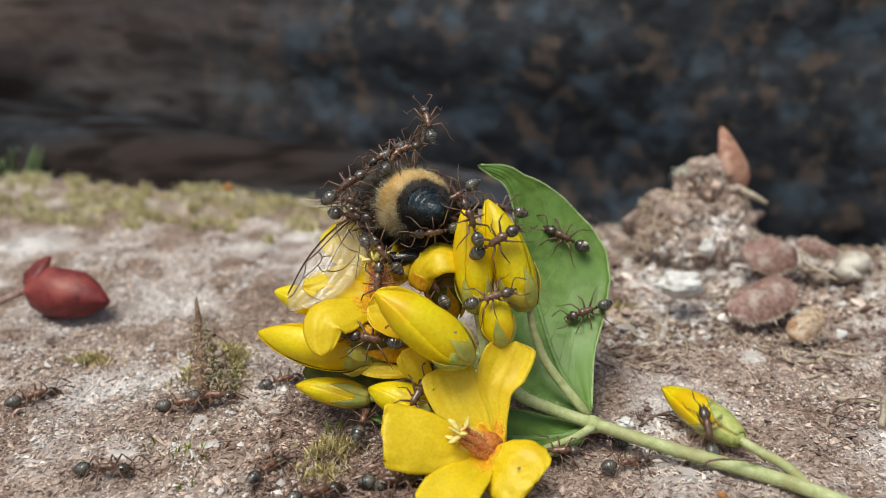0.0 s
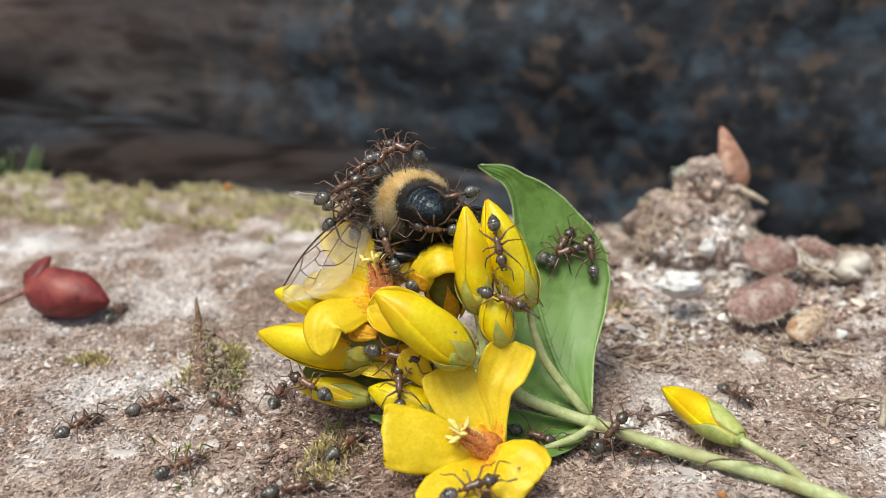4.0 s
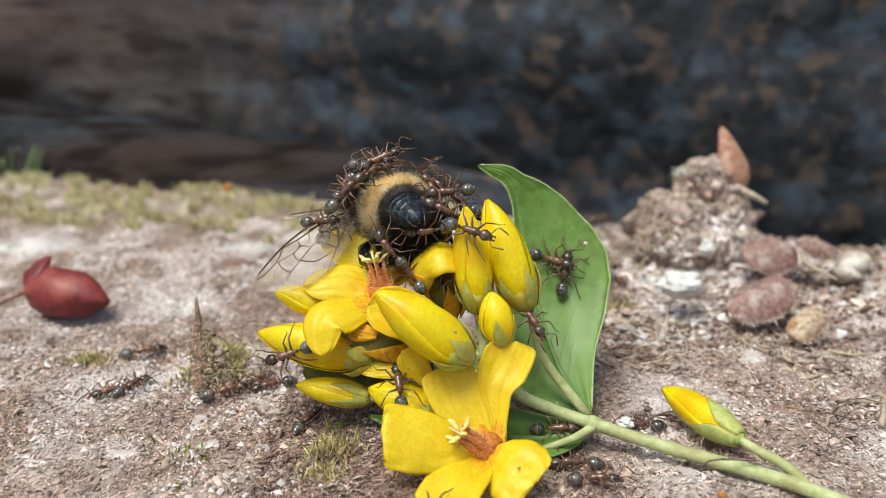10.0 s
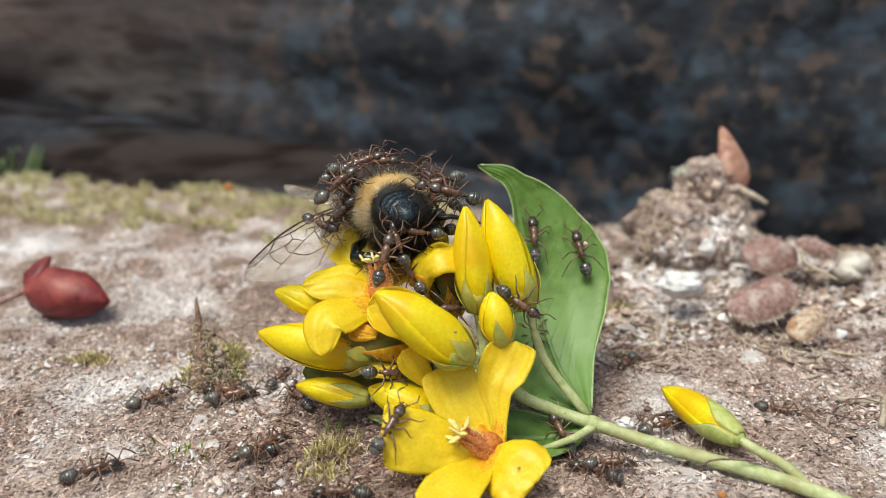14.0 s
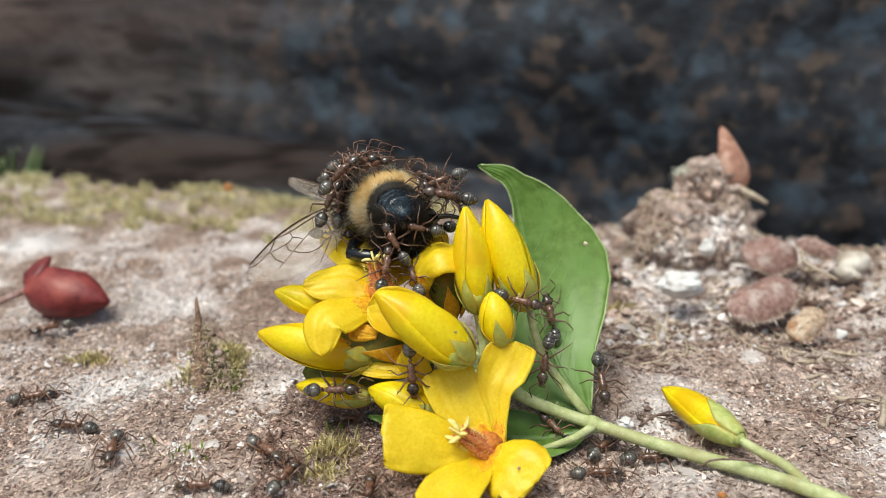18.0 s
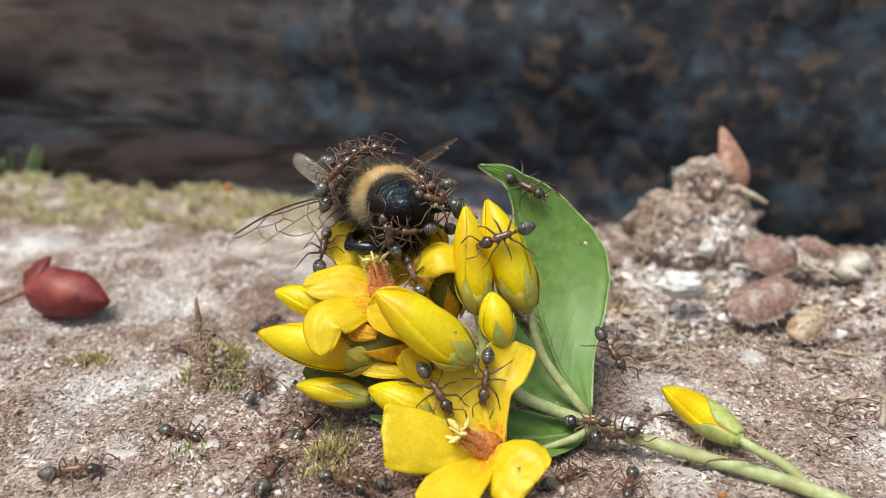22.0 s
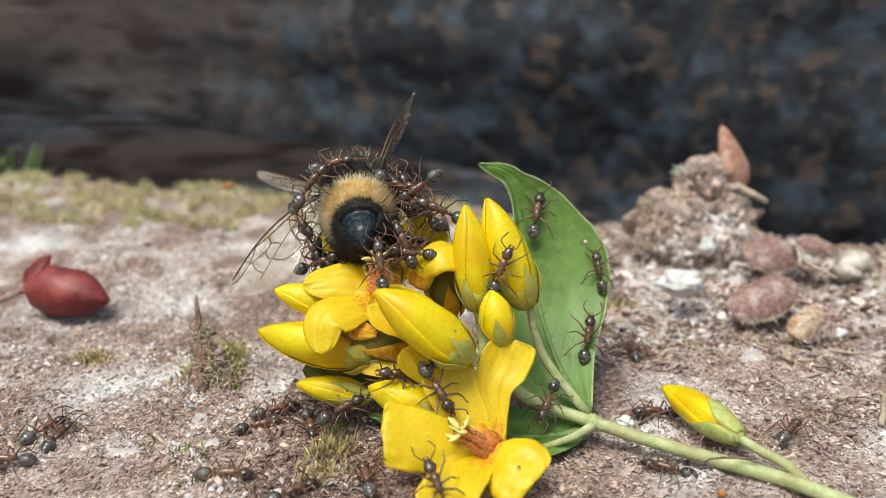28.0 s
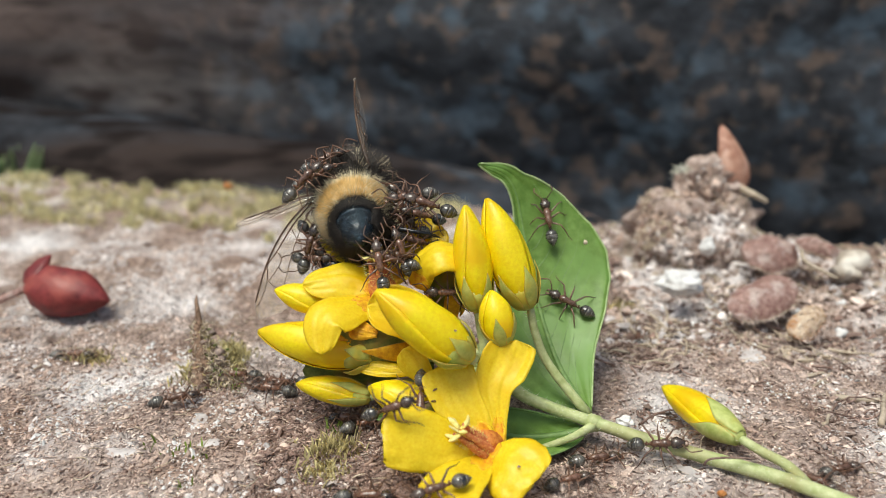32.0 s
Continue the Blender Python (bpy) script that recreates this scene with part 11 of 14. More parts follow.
    keyed(an_ant(), [
        (0, -30.04, -1.74, -1.33, 0.0, -0.0, 15.7), (1, -29.73, -1.22, -1.31, 0.0, -0.0, 0.0), (1.5, -28.78, -0.09, -1.25, 0.0, -0.0, 15.9), (2, -27.77, 0.92, -1.11, 0.0, -0.0, 31.8),
        (2.5, -29.05, -3.11, -1.89, -0.0, -0.0, -6.8), (3, -29.50, -8.90, -1.44, -0.0, -0.0, -30.4), (3.5, -31.08, -6.45, -0.93, -0.0, -0.0, -6.7), (4, -33.10, -2.94, -0.90, 0.0, -0.0, 32.2),
        (4.5, -35.41, 1.22, -1.07, 0.0, -0.0, 65.2), (5, -38.22, 6.47, -1.62, 0.0, -0.0, 89.6), (5.5, -40.70, 10.73, -1.48, 0.0, -0.0, 110.4), (6, -43.65, 16.00, -1.84, 0.0, -0.0, 128.0),
        (6.5, -32.03, 10.75, -1.55, 0.0, -0.0, 86.7), (7, -21.47, 6.38, -1.58, 0.0, -0.0, 31.5), (7.5, -20.33, -6.67, -0.97, 0.0, -0.0, 0.0), (8, -19.51, -16.65, -0.70, -0.0, -0.0, -22.0),
        (8.5, -26.27, -1.81, -1.39, -0.0, -0.0, -77.8), (9, -35.11, 16.96, -1.56, 0.0, -0.0, -144.4), (9.5, -37.84, 9.84, -2.10, 0.0, -0.0, -145.2), (10, -39.73, 2.21, -1.77, 0.0, -0.0, -146.0),
        (10.5, -38.49, -9.89, -1.03, -0.0, -0.0, -71.1), (11, -37.71, -19.13, -0.68, -0.0, -0.0, -19.8), (11.5, -38.49, -9.89, -1.03, 0.0, -0.0, 31.8), (12, -39.73, 2.21, -1.77, 0.0, -0.0, 81.5),
        (12.5, -38.67, 7.11, -1.55, 0.0, -0.0, 80.9), (13, -37.87, 13.47, -1.76, 0.0, -0.0, 80.3), (13.5, -36.05, 6.62, -1.76, 0.0, -0.0, 62.9), (14, -33.82, -1.08, -0.95, 0.0, -0.0, 40.2),
        (14.5, -34.01, -2.74, -0.76, 0.0, -0.0, 73.8), (15, -34.30, -4.10, -0.73, 0.0, -0.0, 100.5), (15.5, -34.85, -4.76, -1.05, 0.0, -0.0, 123.8), (16, -35.15, -6.02, -1.04, 0.0, -0.0, 144.0),
        (16.5, -35.40, -7.33, -0.98, 0.0, -0.0, 168.6), (17, -35.69, -8.48, -0.99, 0.0, -0.0, -148.4), (17.5, -34.33, -11.88, -0.03, 0.0, -0.0, -110.2), (18, -33.94, -13.02, -0.34, -0.0, -0.0, -81.3),
        (18.5, -36.36, -16.10, -0.63, -0.0, -0.0, -41.3), (19, -38.48, -19.24, -0.73, -0.0, -0.0, -0.0), (19.5, -34.32, -15.07, -0.30, 0.0, -0.0, 64.0), (20, -30.55, -8.34, -1.07, 0.0, -0.0, 105.0),
        (20.5, -28.21, -12.09, -1.24, 0.0, -0.0, 36.5), (21, -25.79, -16.27, -0.94, -0.0, -0.0, -37.1), (21.5, -31.23, -16.52, -0.85, -0.0, -0.0, -17.3), (22, -36.47, -17.09, -0.55, 0.0, -0.0, 11.2),
        (22.5, -30.22, -16.45, -0.89, 0.0, -0.0, 5.3), (23, -23.54, -16.82, -0.59, -0.0, -0.0, -0.0), (23.5, -26.08, -14.83, -0.62, 0.0, -0.0, 22.8), (24, -28.90, -12.33, -1.23, 0.0, -0.0, 46.0),
        (24.5, -29.29, -14.81, -0.79, -0.0, -0.0, -32.3), (25, -29.93, -16.46, -0.82, -0.0, -0.0, -83.0), (25.5, -32.05, -16.72, -0.55, 0.0, -0.0, -94.5), (26, -34.41, -16.41, -0.64, 0.0, -0.0, -106.9),
        (26.5, -36.68, -16.33, -0.58, 0.0, -0.0, -121.1), (27, -39.05, -16.06, -0.65, 0.0, -0.0, -138.6), (27.5, -41.68, -15.36, -0.98, 0.0, -0.0, -159.9), (28, -44.37, -14.60, -1.03, 0.0, -0.0, 180.0),
        (28.3, -43.76, -15.17, -1.39, 0.0, -0.0, 138.0), (28.7, -42.91, -15.99, -1.38, 0.0, -0.0, 78.0), (29, -42.15, -16.83, -1.23, 0.0, -0.0, 0.0), (29.5, -36.93, -12.55, -0.65, -0.0, -0.0, -21.0),
        (30, -31.73, -6.46, -0.74, -0.0, -0.0, -37.8), (30.5, -35.18, -13.89, -0.14, -0.0, -0.0, -16.7), (31, -39.12, -18.45, -0.81, 0.0, -0.0, 14.1), (31.5, -44.02, -3.77, -2.25, 0.0, -0.0, 7.6),
        (32, -48.34, 11.55, -1.68, 0.0, -0.0, 0.0)])
    keyed(an_ant(), [
        (0, -3.80, -18.17, -0.99, 0.0, -0.0, 12.5), (0.5, -8.22, -16.19, -0.41, 0.0, -0.0, 85.2), (1, -13.11, -12.54, -0.78, 0.0, -0.0, 147.2), (1.3, -13.09, -12.70, -0.83, 0.0, -0.0, -159.6),
        (1.7, -13.05, -12.96, -0.88, 0.0, -0.0, -96.9), (2, -13.01, -13.28, -0.84, -0.0, -0.0, -57.2), (2.3, -12.66, -11.88, -0.49, -0.0, -0.0, -15.1), (2.7, -12.34, -8.87, -0.63, 0.0, -0.0, 61.6),
        (3, -12.04, -6.84, -0.53, 0.0, -0.0, 104.7), (3.5, -10.96, -9.52, -0.52, 0.0, -0.0, 80.5), (4, -9.98, -11.68, -0.75, 0.0, -0.0, 55.2), (4.5, -9.05, -13.71, -1.02, 0.0, -0.0, 26.0),
        (5, -8.05, -16.63, -0.58, -0.0, -0.0, -8.4), (5.5, -7.18, -18.69, -0.65, -0.0, -0.0, -35.7), (6, -6.37, -20.46, -0.86, -0.0, -0.0, -58.7), (6.3, -7.07, -17.64, -0.50, -0.0, -0.0, -7.5),
        (6.7, -8.20, -12.41, -0.72, 0.0, -0.0, 72.3), (7, -9.05, -8.86, -0.43, 0.0, -0.0, 120.3), (7.3, -8.94, -9.70, -0.45, 0.0, -0.0, 164.4), (7.7, -8.81, -10.63, -0.59, 0.0, -0.0, -120.1),
        (8, -8.68, -11.58, -0.53, -0.0, -0.0, -76.5), (8.5, -11.54, -9.19, -0.41, -0.0, -0.0, -29.3), (9, -14.81, -5.11, -1.15, 0.0, -0.0, 40.7), (9.3, -16.37, -3.57, -0.81, 0.0, -0.0, 90.0),
        (9.7, -18.78, -0.17, -1.02, 0.0, -0.0, 145.1), (10, -20.73, 2.63, -1.23, 0.0, -0.0, -149.1), (10.5, -20.35, -1.81, -0.96, 0.0, -0.0, 150.8), (11, -20.22, -4.98, -1.21, 0.0, -0.0, 116.4),
        (11.5, -20.70, -8.01, -1.44, 0.0, -0.0, 132.5), (12, -20.72, -12.49, -0.66, 0.0, -0.0, 148.6), (12.5, -19.11, -16.54, -0.64, 0.0, -0.0, 162.8), (13, -17.95, -19.01, -1.45, 0.0, -0.0, 180.0),
        (13.3, -18.01, -17.39, -0.89, 0.0, -0.0, 137.4), (13.7, -18.08, -15.17, -0.29, 0.0, -0.0, 85.9), (14, -18.25, -12.95, -0.05, 0.0, -0.0, 40.6), (14.5, -15.77, -13.46, -0.70, 0.0, -0.0, 33.5),
        (15, -13.07, -15.38, -0.47, 0.0, -0.0, 26.5), (15.5, -10.66, -15.94, -1.05, 0.0, -0.0, 19.5), (16, -8.09, -18.13, -0.58, 0.0, -0.0, 12.8), (16.5, -5.71, -19.55, -0.56, 0.0, -0.0, 6.3),
        (17, -3.39, -21.25, -0.32, -0.0, -0.0, -0.0), (17.5, -9.27, -19.50, -0.50, 0.0, -0.0, 36.5), (18, -15.33, -18.10, -0.41, 0.0, -0.0, 69.9), (18.5, -15.46, -18.07, -0.36, 0.0, -0.0, 107.7),
        (19, -15.62, -17.99, -0.35, 0.0, -0.0, 140.6), (20, -16.30, -17.33, -0.59, 0.0, -0.0, 108.0), (20.5, -15.68, -16.04, -0.26, 0.0, -0.0, 89.3), (21, -15.24, -13.72, -0.58, 0.0, -0.0, 70.1),
        (21.5, -12.31, -16.16, -0.75, 0.0, -0.0, 22.9), (22, -9.45, -19.13, -0.49, -0.0, -0.0, -27.6), (22.5, -8.50, -20.42, -0.51, -0.0, -0.0, -34.3), (23, -7.61, -21.45, -0.67, -0.0, -0.0, -40.8),
        (23.5, -6.42, -19.80, -0.86, 0.0, -0.0, 12.4), (24, -5.13, -18.70, -0.65, 0.0, -0.0, 64.5), (24.5, -7.56, -19.07, -0.72, 0.0, -0.0, 121.5), (25, -9.96, -19.48, -0.76, 0.0, -0.0, 180.0),
        (25.5, -9.52, -19.47, -0.61, 0.0, -0.0, 164.4), (26, -9.09, -19.45, -0.47, 0.0, -0.0, 150.9), (26.5, -8.69, -19.10, -0.54, 0.0, -0.0, 138.9), (27, -8.29, -18.75, -0.62, 0.0, -0.0, 127.4),
        (27.5, -7.89, -18.42, -0.67, 0.0, -0.0, 115.7), (28, -7.47, -18.21, -0.65, 0.0, -0.0, 103.5), (28.5, -10.66, -18.62, -0.70, 0.0, -0.0, 139.4), (29, -13.91, -18.54, -1.06, 0.0, -0.0, 180.0),
        (29.5, -8.63, -19.15, -0.57, 0.0, -0.0, 122.0), (30, -3.50, -18.60, -0.84, 0.0, -0.0, 63.7), (30.5, -4.30, -20.63, 2.61, 24.9, -25.0, 58.2), (31, -5.04, -19.74, 3.79, 28.5, -33.7, 53.4),
        (31.5, -6.25, -17.92, 4.08, 32.8, -18.0, 36.4), (32, -8.19, -8.34, -0.36, 0.0, -0.0, 27.2)])
    keyed(an_ant(), [
        (0, 18.97, -13.90, -1.65, 0.0, -0.0, 12.1), (0.5, 19.47, -10.04, -1.72, 0.0, -0.0, 27.5), (1, 19.93, -6.21, -1.59, 0.0, -0.0, 40.5), (1.5, 18.81, -9.32, -1.81, 0.0, -0.0, 23.1),
        (2, 17.47, -13.46, -1.26, 0.0, -0.0, 0.0), (2.3, 17.03, -13.92, -1.26, 0.0, -0.0, 50.7), (2.7, 16.55, -14.10, -1.51, 0.0, -0.0, 115.4), (3, 16.20, -14.20, -1.73, 0.0, -0.0, 180.0),
        (3.5, 19.06, -13.37, -1.65, 0.0, -0.0, 175.6), (4, 21.86, -12.90, -1.34, 0.0, -0.0, 170.9), (4.5, 24.09, -14.57, 1.10, -52.5, 2.8, 158.6), (5, 27.90, -10.93, -1.33, 0.0, -0.0, 160.5),
        (5.5, 29.71, -13.37, 1.78, -64.3, -5.9, 153.5), (6, 34.18, -8.90, -1.30, 0.0, -0.0, 149.0), (6.15, 31.19, -14.32, 1.82, -29.9, -25.2, 123.4), (6.3, 30.65, -13.80, 1.40, -55.7, -59.0, 109.2),
        (6.7, 27.02, -16.38, 0.94, 41.7, -35.4, 8.0), (7, 25.08, -16.63, -1.03, -0.0, -0.0, -27.9), (7.3, 22.11, -16.04, -1.35, -0.0, -0.0, -81.2), (7.7, 18.10, -15.18, -1.80, 0.0, -0.0, -134.8),
        (8, 14.97, -14.77, -2.03, 0.0, -0.0, -180.0), (8.3, 15.28, -14.48, -2.07, 0.0, -0.0, 116.2), (8.7, 15.65, -14.34, -1.98, 0.0, -0.0, 50.9), (9, 15.91, -14.29, -1.87, 0.0, -0.0, 0.0),
        (9.5, 15.60, -15.26, -1.91, 0.0, -0.0, 0.0), (10, 15.23, -16.54, -1.73, 0.0, -0.0, 0.0), (10.5, 15.84, -15.94, -2.08, 0.0, -0.0, 43.4), (11, 16.37, -15.77, -2.14, 0.0, -0.0, 81.1),
        (11.5, 16.88, -15.71, -2.13, 0.0, -0.0, 124.8), (12, 17.45, -15.40, -1.78, 0.0, -0.0, -180.0), (12.5, 23.80, -17.91, -0.64, 0.0, -0.0, 132.9), (12.75, 27.18, -18.21, 0.15, -24.6, -27.2, 119.7),
        (13, 30.57, -18.50, 0.94, -52.7, -57.2, 120.3), (13.25, 27.27, -17.45, -0.12, -11.1, -34.4, 70.6), (13.5, 23.98, -16.39, -1.19, 0.0, -0.0, 48.5), (14, 17.06, -14.33, -1.35, 0.0, -0.0, 0.0),
        (14.5, 16.79, -14.47, -1.49, 0.0, -0.0, 0.0), (15, 16.51, -14.68, -1.73, 0.0, -0.0, 0.0), (15.5, 16.27, -14.65, -1.83, 0.0, -0.0, 0.0), (16, 16.04, -14.61, -1.86, 0.0, -0.0, 0.0),
        (16.5, 15.81, -14.59, -1.88, 0.0, -0.0, 0.0), (17, 15.59, -14.46, -1.96, 0.0, -0.0, 0.0), (18, 15.75, -15.23, -1.93, 0.0, -0.0, 0.0), (18.5, 21.32, -11.92, -1.51, 0.0, -0.0, 31.1),
        (19, 23.60, -8.60, -1.60, 0.0, -0.0, 31.1), (19.25, 21.60, -10.60, -1.60, 0.0, -0.0, 80.1), (19.5, 19.39, -12.72, -1.69, 0.0, -0.0, 108.1), (20, 12.06, -17.15, -1.92, 0.0, -0.0, -180.0),
        (20.5, 13.63, -17.36, -1.68, 0.0, -0.0, -157.8), (21, 15.22, -17.41, -1.73, 0.0, -0.0, -140.7), (21.5, 17.05, -16.41, -2.35, 0.0, -0.0, -125.3), (22, 18.52, -16.97, -1.94, 0.0, -0.0, -109.2),
        (22.5, 20.02, -17.34, -1.62, 0.0, -0.0, -91.6), (23, 21.51, -17.73, -1.36, -0.0, -0.0, -72.9), (23.5, 22.97, -18.12, -1.06, -0.0, -0.0, -52.4), (24, 24.42, -18.50, -0.69, -0.0, -0.0, -27.5),
        (24.5, 25.15, -18.77, -0.66, -0.0, -0.0, -13.4), (25, 25.96, -18.82, -0.69, 0.0, -0.0, 0.0), (25.5, 27.76, -17.17, -0.79, 0.0, -0.0, 11.5), (26, 28.81, -17.58, 0.94, 28.8, -18.8, 6.5),
        (26.5, 31.84, -13.05, -1.38, 0.0, -0.0, 29.1), (27, 33.68, -11.66, -1.20, 0.0, -0.0, 36.2), (27.5, 35.48, -10.43, -0.90, 0.0, -0.0, 42.8), (28, 37.10, -9.68, -0.32, 0.0, -0.0, 49.3),
        (28.5, 41.81, -4.40, -1.18, 0.0, -0.0, 42.4), (29, 46.67, 0.67, -1.72, 0.0, -0.0, 36.0), (29.5, 42.44, -5.15, -1.12, 0.0, -0.0, 87.3), (29.75, 40.45, -7.98, -0.72, 0.0, -0.0, 133.7),
        (30, 38.45, -10.81, -0.32, 0.0, -0.0, 180.0), (30.5, 24.85, -14.08, -1.34, 0.0, -0.0, 173.3), (31, 12.02, -17.48, -2.09, 0.0, -0.0, 167.3), (31.3, 19.34, -17.55, -1.84, 0.0, -0.0, -143.4),
        (31.7, 28.53, -18.94, -0.68, 0.0, -0.0, -94.7), (32, 35.93, -18.47, -0.80, -0.0, -0.0, -44.8)])
    keyed(an_ant(), [
        (0, 48.71, 24.06, -1.29, 0.0, -0.0, 52.0), (0.5, 48.16, 25.87, -1.10, 0.0, -0.0, 72.7), (1, 47.38, 27.21, -1.17, 0.0, -0.0, 96.5), (1.5, 45.49, 19.54, -1.76, 0.0, -0.0, 142.0),
        (2, 42.63, 9.94, -0.93, 0.0, -0.0, -156.0), (2.5, 40.85, 3.26, -0.93, 0.0, -0.0, -129.3), (3, 39.47, -2.22, -1.29, 0.0, -0.0, -99.7), (3.5, 36.75, -1.79, -0.83, -0.0, -0.0, -80.6),
        (4, 34.36, -0.47, -0.88, -0.0, -0.0, -59.4), (4.5, 31.89, 0.84, -0.88, -0.0, -0.0, -32.7), (5, 29.68, 3.22, -1.41, -0.0, -0.0, -0.0), (5.5, 26.87, 4.00, -1.08, 0.0, -0.0, 24.7),
        (6, 24.05, 4.84, -0.81, 0.0, -0.0, 41.8), (6.5, 31.38, 18.35, -1.88, 0.0, -0.0, 38.6), (7, 38.88, 29.79, -0.78, 0.0, -0.0, 35.6), (7.5, 46.60, 39.94, 1.33, 0.0, -0.0, 32.7),
        (8, 58.03, 58.14, 2.29, 0.0, -0.0, 29.7), (8.5, 44.16, 61.89, 2.27, 0.0, -0.0, 26.5), (9, 29.61, 65.66, 2.30, 0.0, -0.0, 21.0), (10, 29.64, 65.66, 1.75, 0.0, -0.0, 33.7),
        (10.5, 28.70, 51.04, -0.73, -0.0, -0.0, -11.2), (11, 27.17, 35.21, -1.18, -0.0, -0.0, -49.7), (11.5, 25.75, 21.55, -1.65, -0.0, -0.0, -71.4), (12, 24.33, 9.25, -1.40, 0.0, -0.0, -92.0),
        (12.5, 27.93, 5.03, -1.00, -0.0, -0.0, -80.9), (13, 31.52, 1.83, -1.01, -0.0, -0.0, -68.7), (13.5, 34.79, -1.48, -0.86, -0.0, -0.0, -53.7), (14, 38.39, -3.40, -1.33, -0.0, -0.0, -32.9),
        (14.5, 38.98, -2.34, -1.16, -0.0, -0.0, -50.7), (15, 39.83, -0.70, -1.24, -0.0, -0.0, -65.1), (15.5, 40.50, 0.53, -1.09, -0.0, -0.0, -77.4), (16, 41.40, 2.27, -1.21, -0.0, -0.0, -88.5),
        (16.5, 42.09, 3.51, -0.97, 0.0, -0.0, -98.7), (17, 43.00, 5.25, -1.02, 0.0, -0.0, -108.3), (17.5, 49.13, 17.75, -1.85, -0.0, -0.0, -84.5), (18, 53.57, 26.36, -0.01, -0.0, -0.0, -56.9),
        (18.5, 59.61, 38.28, 1.35, -0.0, -0.0, -0.0), (19, 68.12, 55.30, 2.07, 0.0, -0.0, 35.4), (19.5, 72.09, 54.14, 2.32, 0.0, -0.0, 31.6), (20, 75.99, 52.98, 2.57, 0.0, -0.0, 27.4),
        (20.5, 64.95, 56.21, 2.17, 0.0, -0.0, 24.1), (21, 53.38, 59.44, 1.80, 0.0, -0.0, 19.0), (21.5, 41.27, 62.67, 1.44, 0.0, -0.0, 11.1), (22, 28.64, 65.92, 1.11, -0.0, -0.0, -0.0),
        (22.5, 28.89, 65.86, 1.27, 0.0, -0.0, 52.6), (23, 29.14, 65.79, 1.43, 0.0, -0.0, 81.7), (23.5, 29.39, 65.73, 1.59, 0.0, -0.0, 113.4), (24, 29.64, 65.66, 1.75, 0.0, -0.0, 180.0),
        (24.3, 38.15, 63.48, 1.87, 0.0, -0.0, 108.8), (24.7, 49.14, 60.57, 2.06, 0.0, -0.0, 61.7), (25, 57.10, 58.40, 2.21, 0.0, -0.0, 29.9), (25.5, 52.89, 59.61, 0.41, 0.0, -0.0, 39.9),
        (26, 49.20, 62.80, -2.04, 0.0, -0.0, 48.7), (26.5, 44.63, 63.69, -3.82, 0.0, -0.0, 57.6), (27, 35.91, 48.89, -0.39, 0.0, -0.0, 67.2), (27.5, 30.90, 46.40, -0.90, 0.0, -0.0, 77.7),
        (28, 18.75, 6.45, 12.57, -18.1, -52.1, 101.2), (28.5, 30.68, 27.19, -1.95, 0.0, -0.0, 64.1), (29, 33.51, 11.08, -1.06, 0.0, -0.0, 40.7), (29.5, 35.98, -0.84, -0.74, 0.0, -0.0, 13.1),
        (30, 37.79, -10.94, -0.23, -0.0, -0.0, -31.9), (30.5, 28.58, -12.32, 1.86, 42.6, -1.6, -16.9), (31, 21.79, -5.81, -1.82, -0.0, -0.0, -0.0), (31.5, 30.63, -13.56, 0.32, 21.5, -22.5, -6.9),
        (32, 39.46, -16.67, -0.69, 0.0, -0.0, 20.0)])
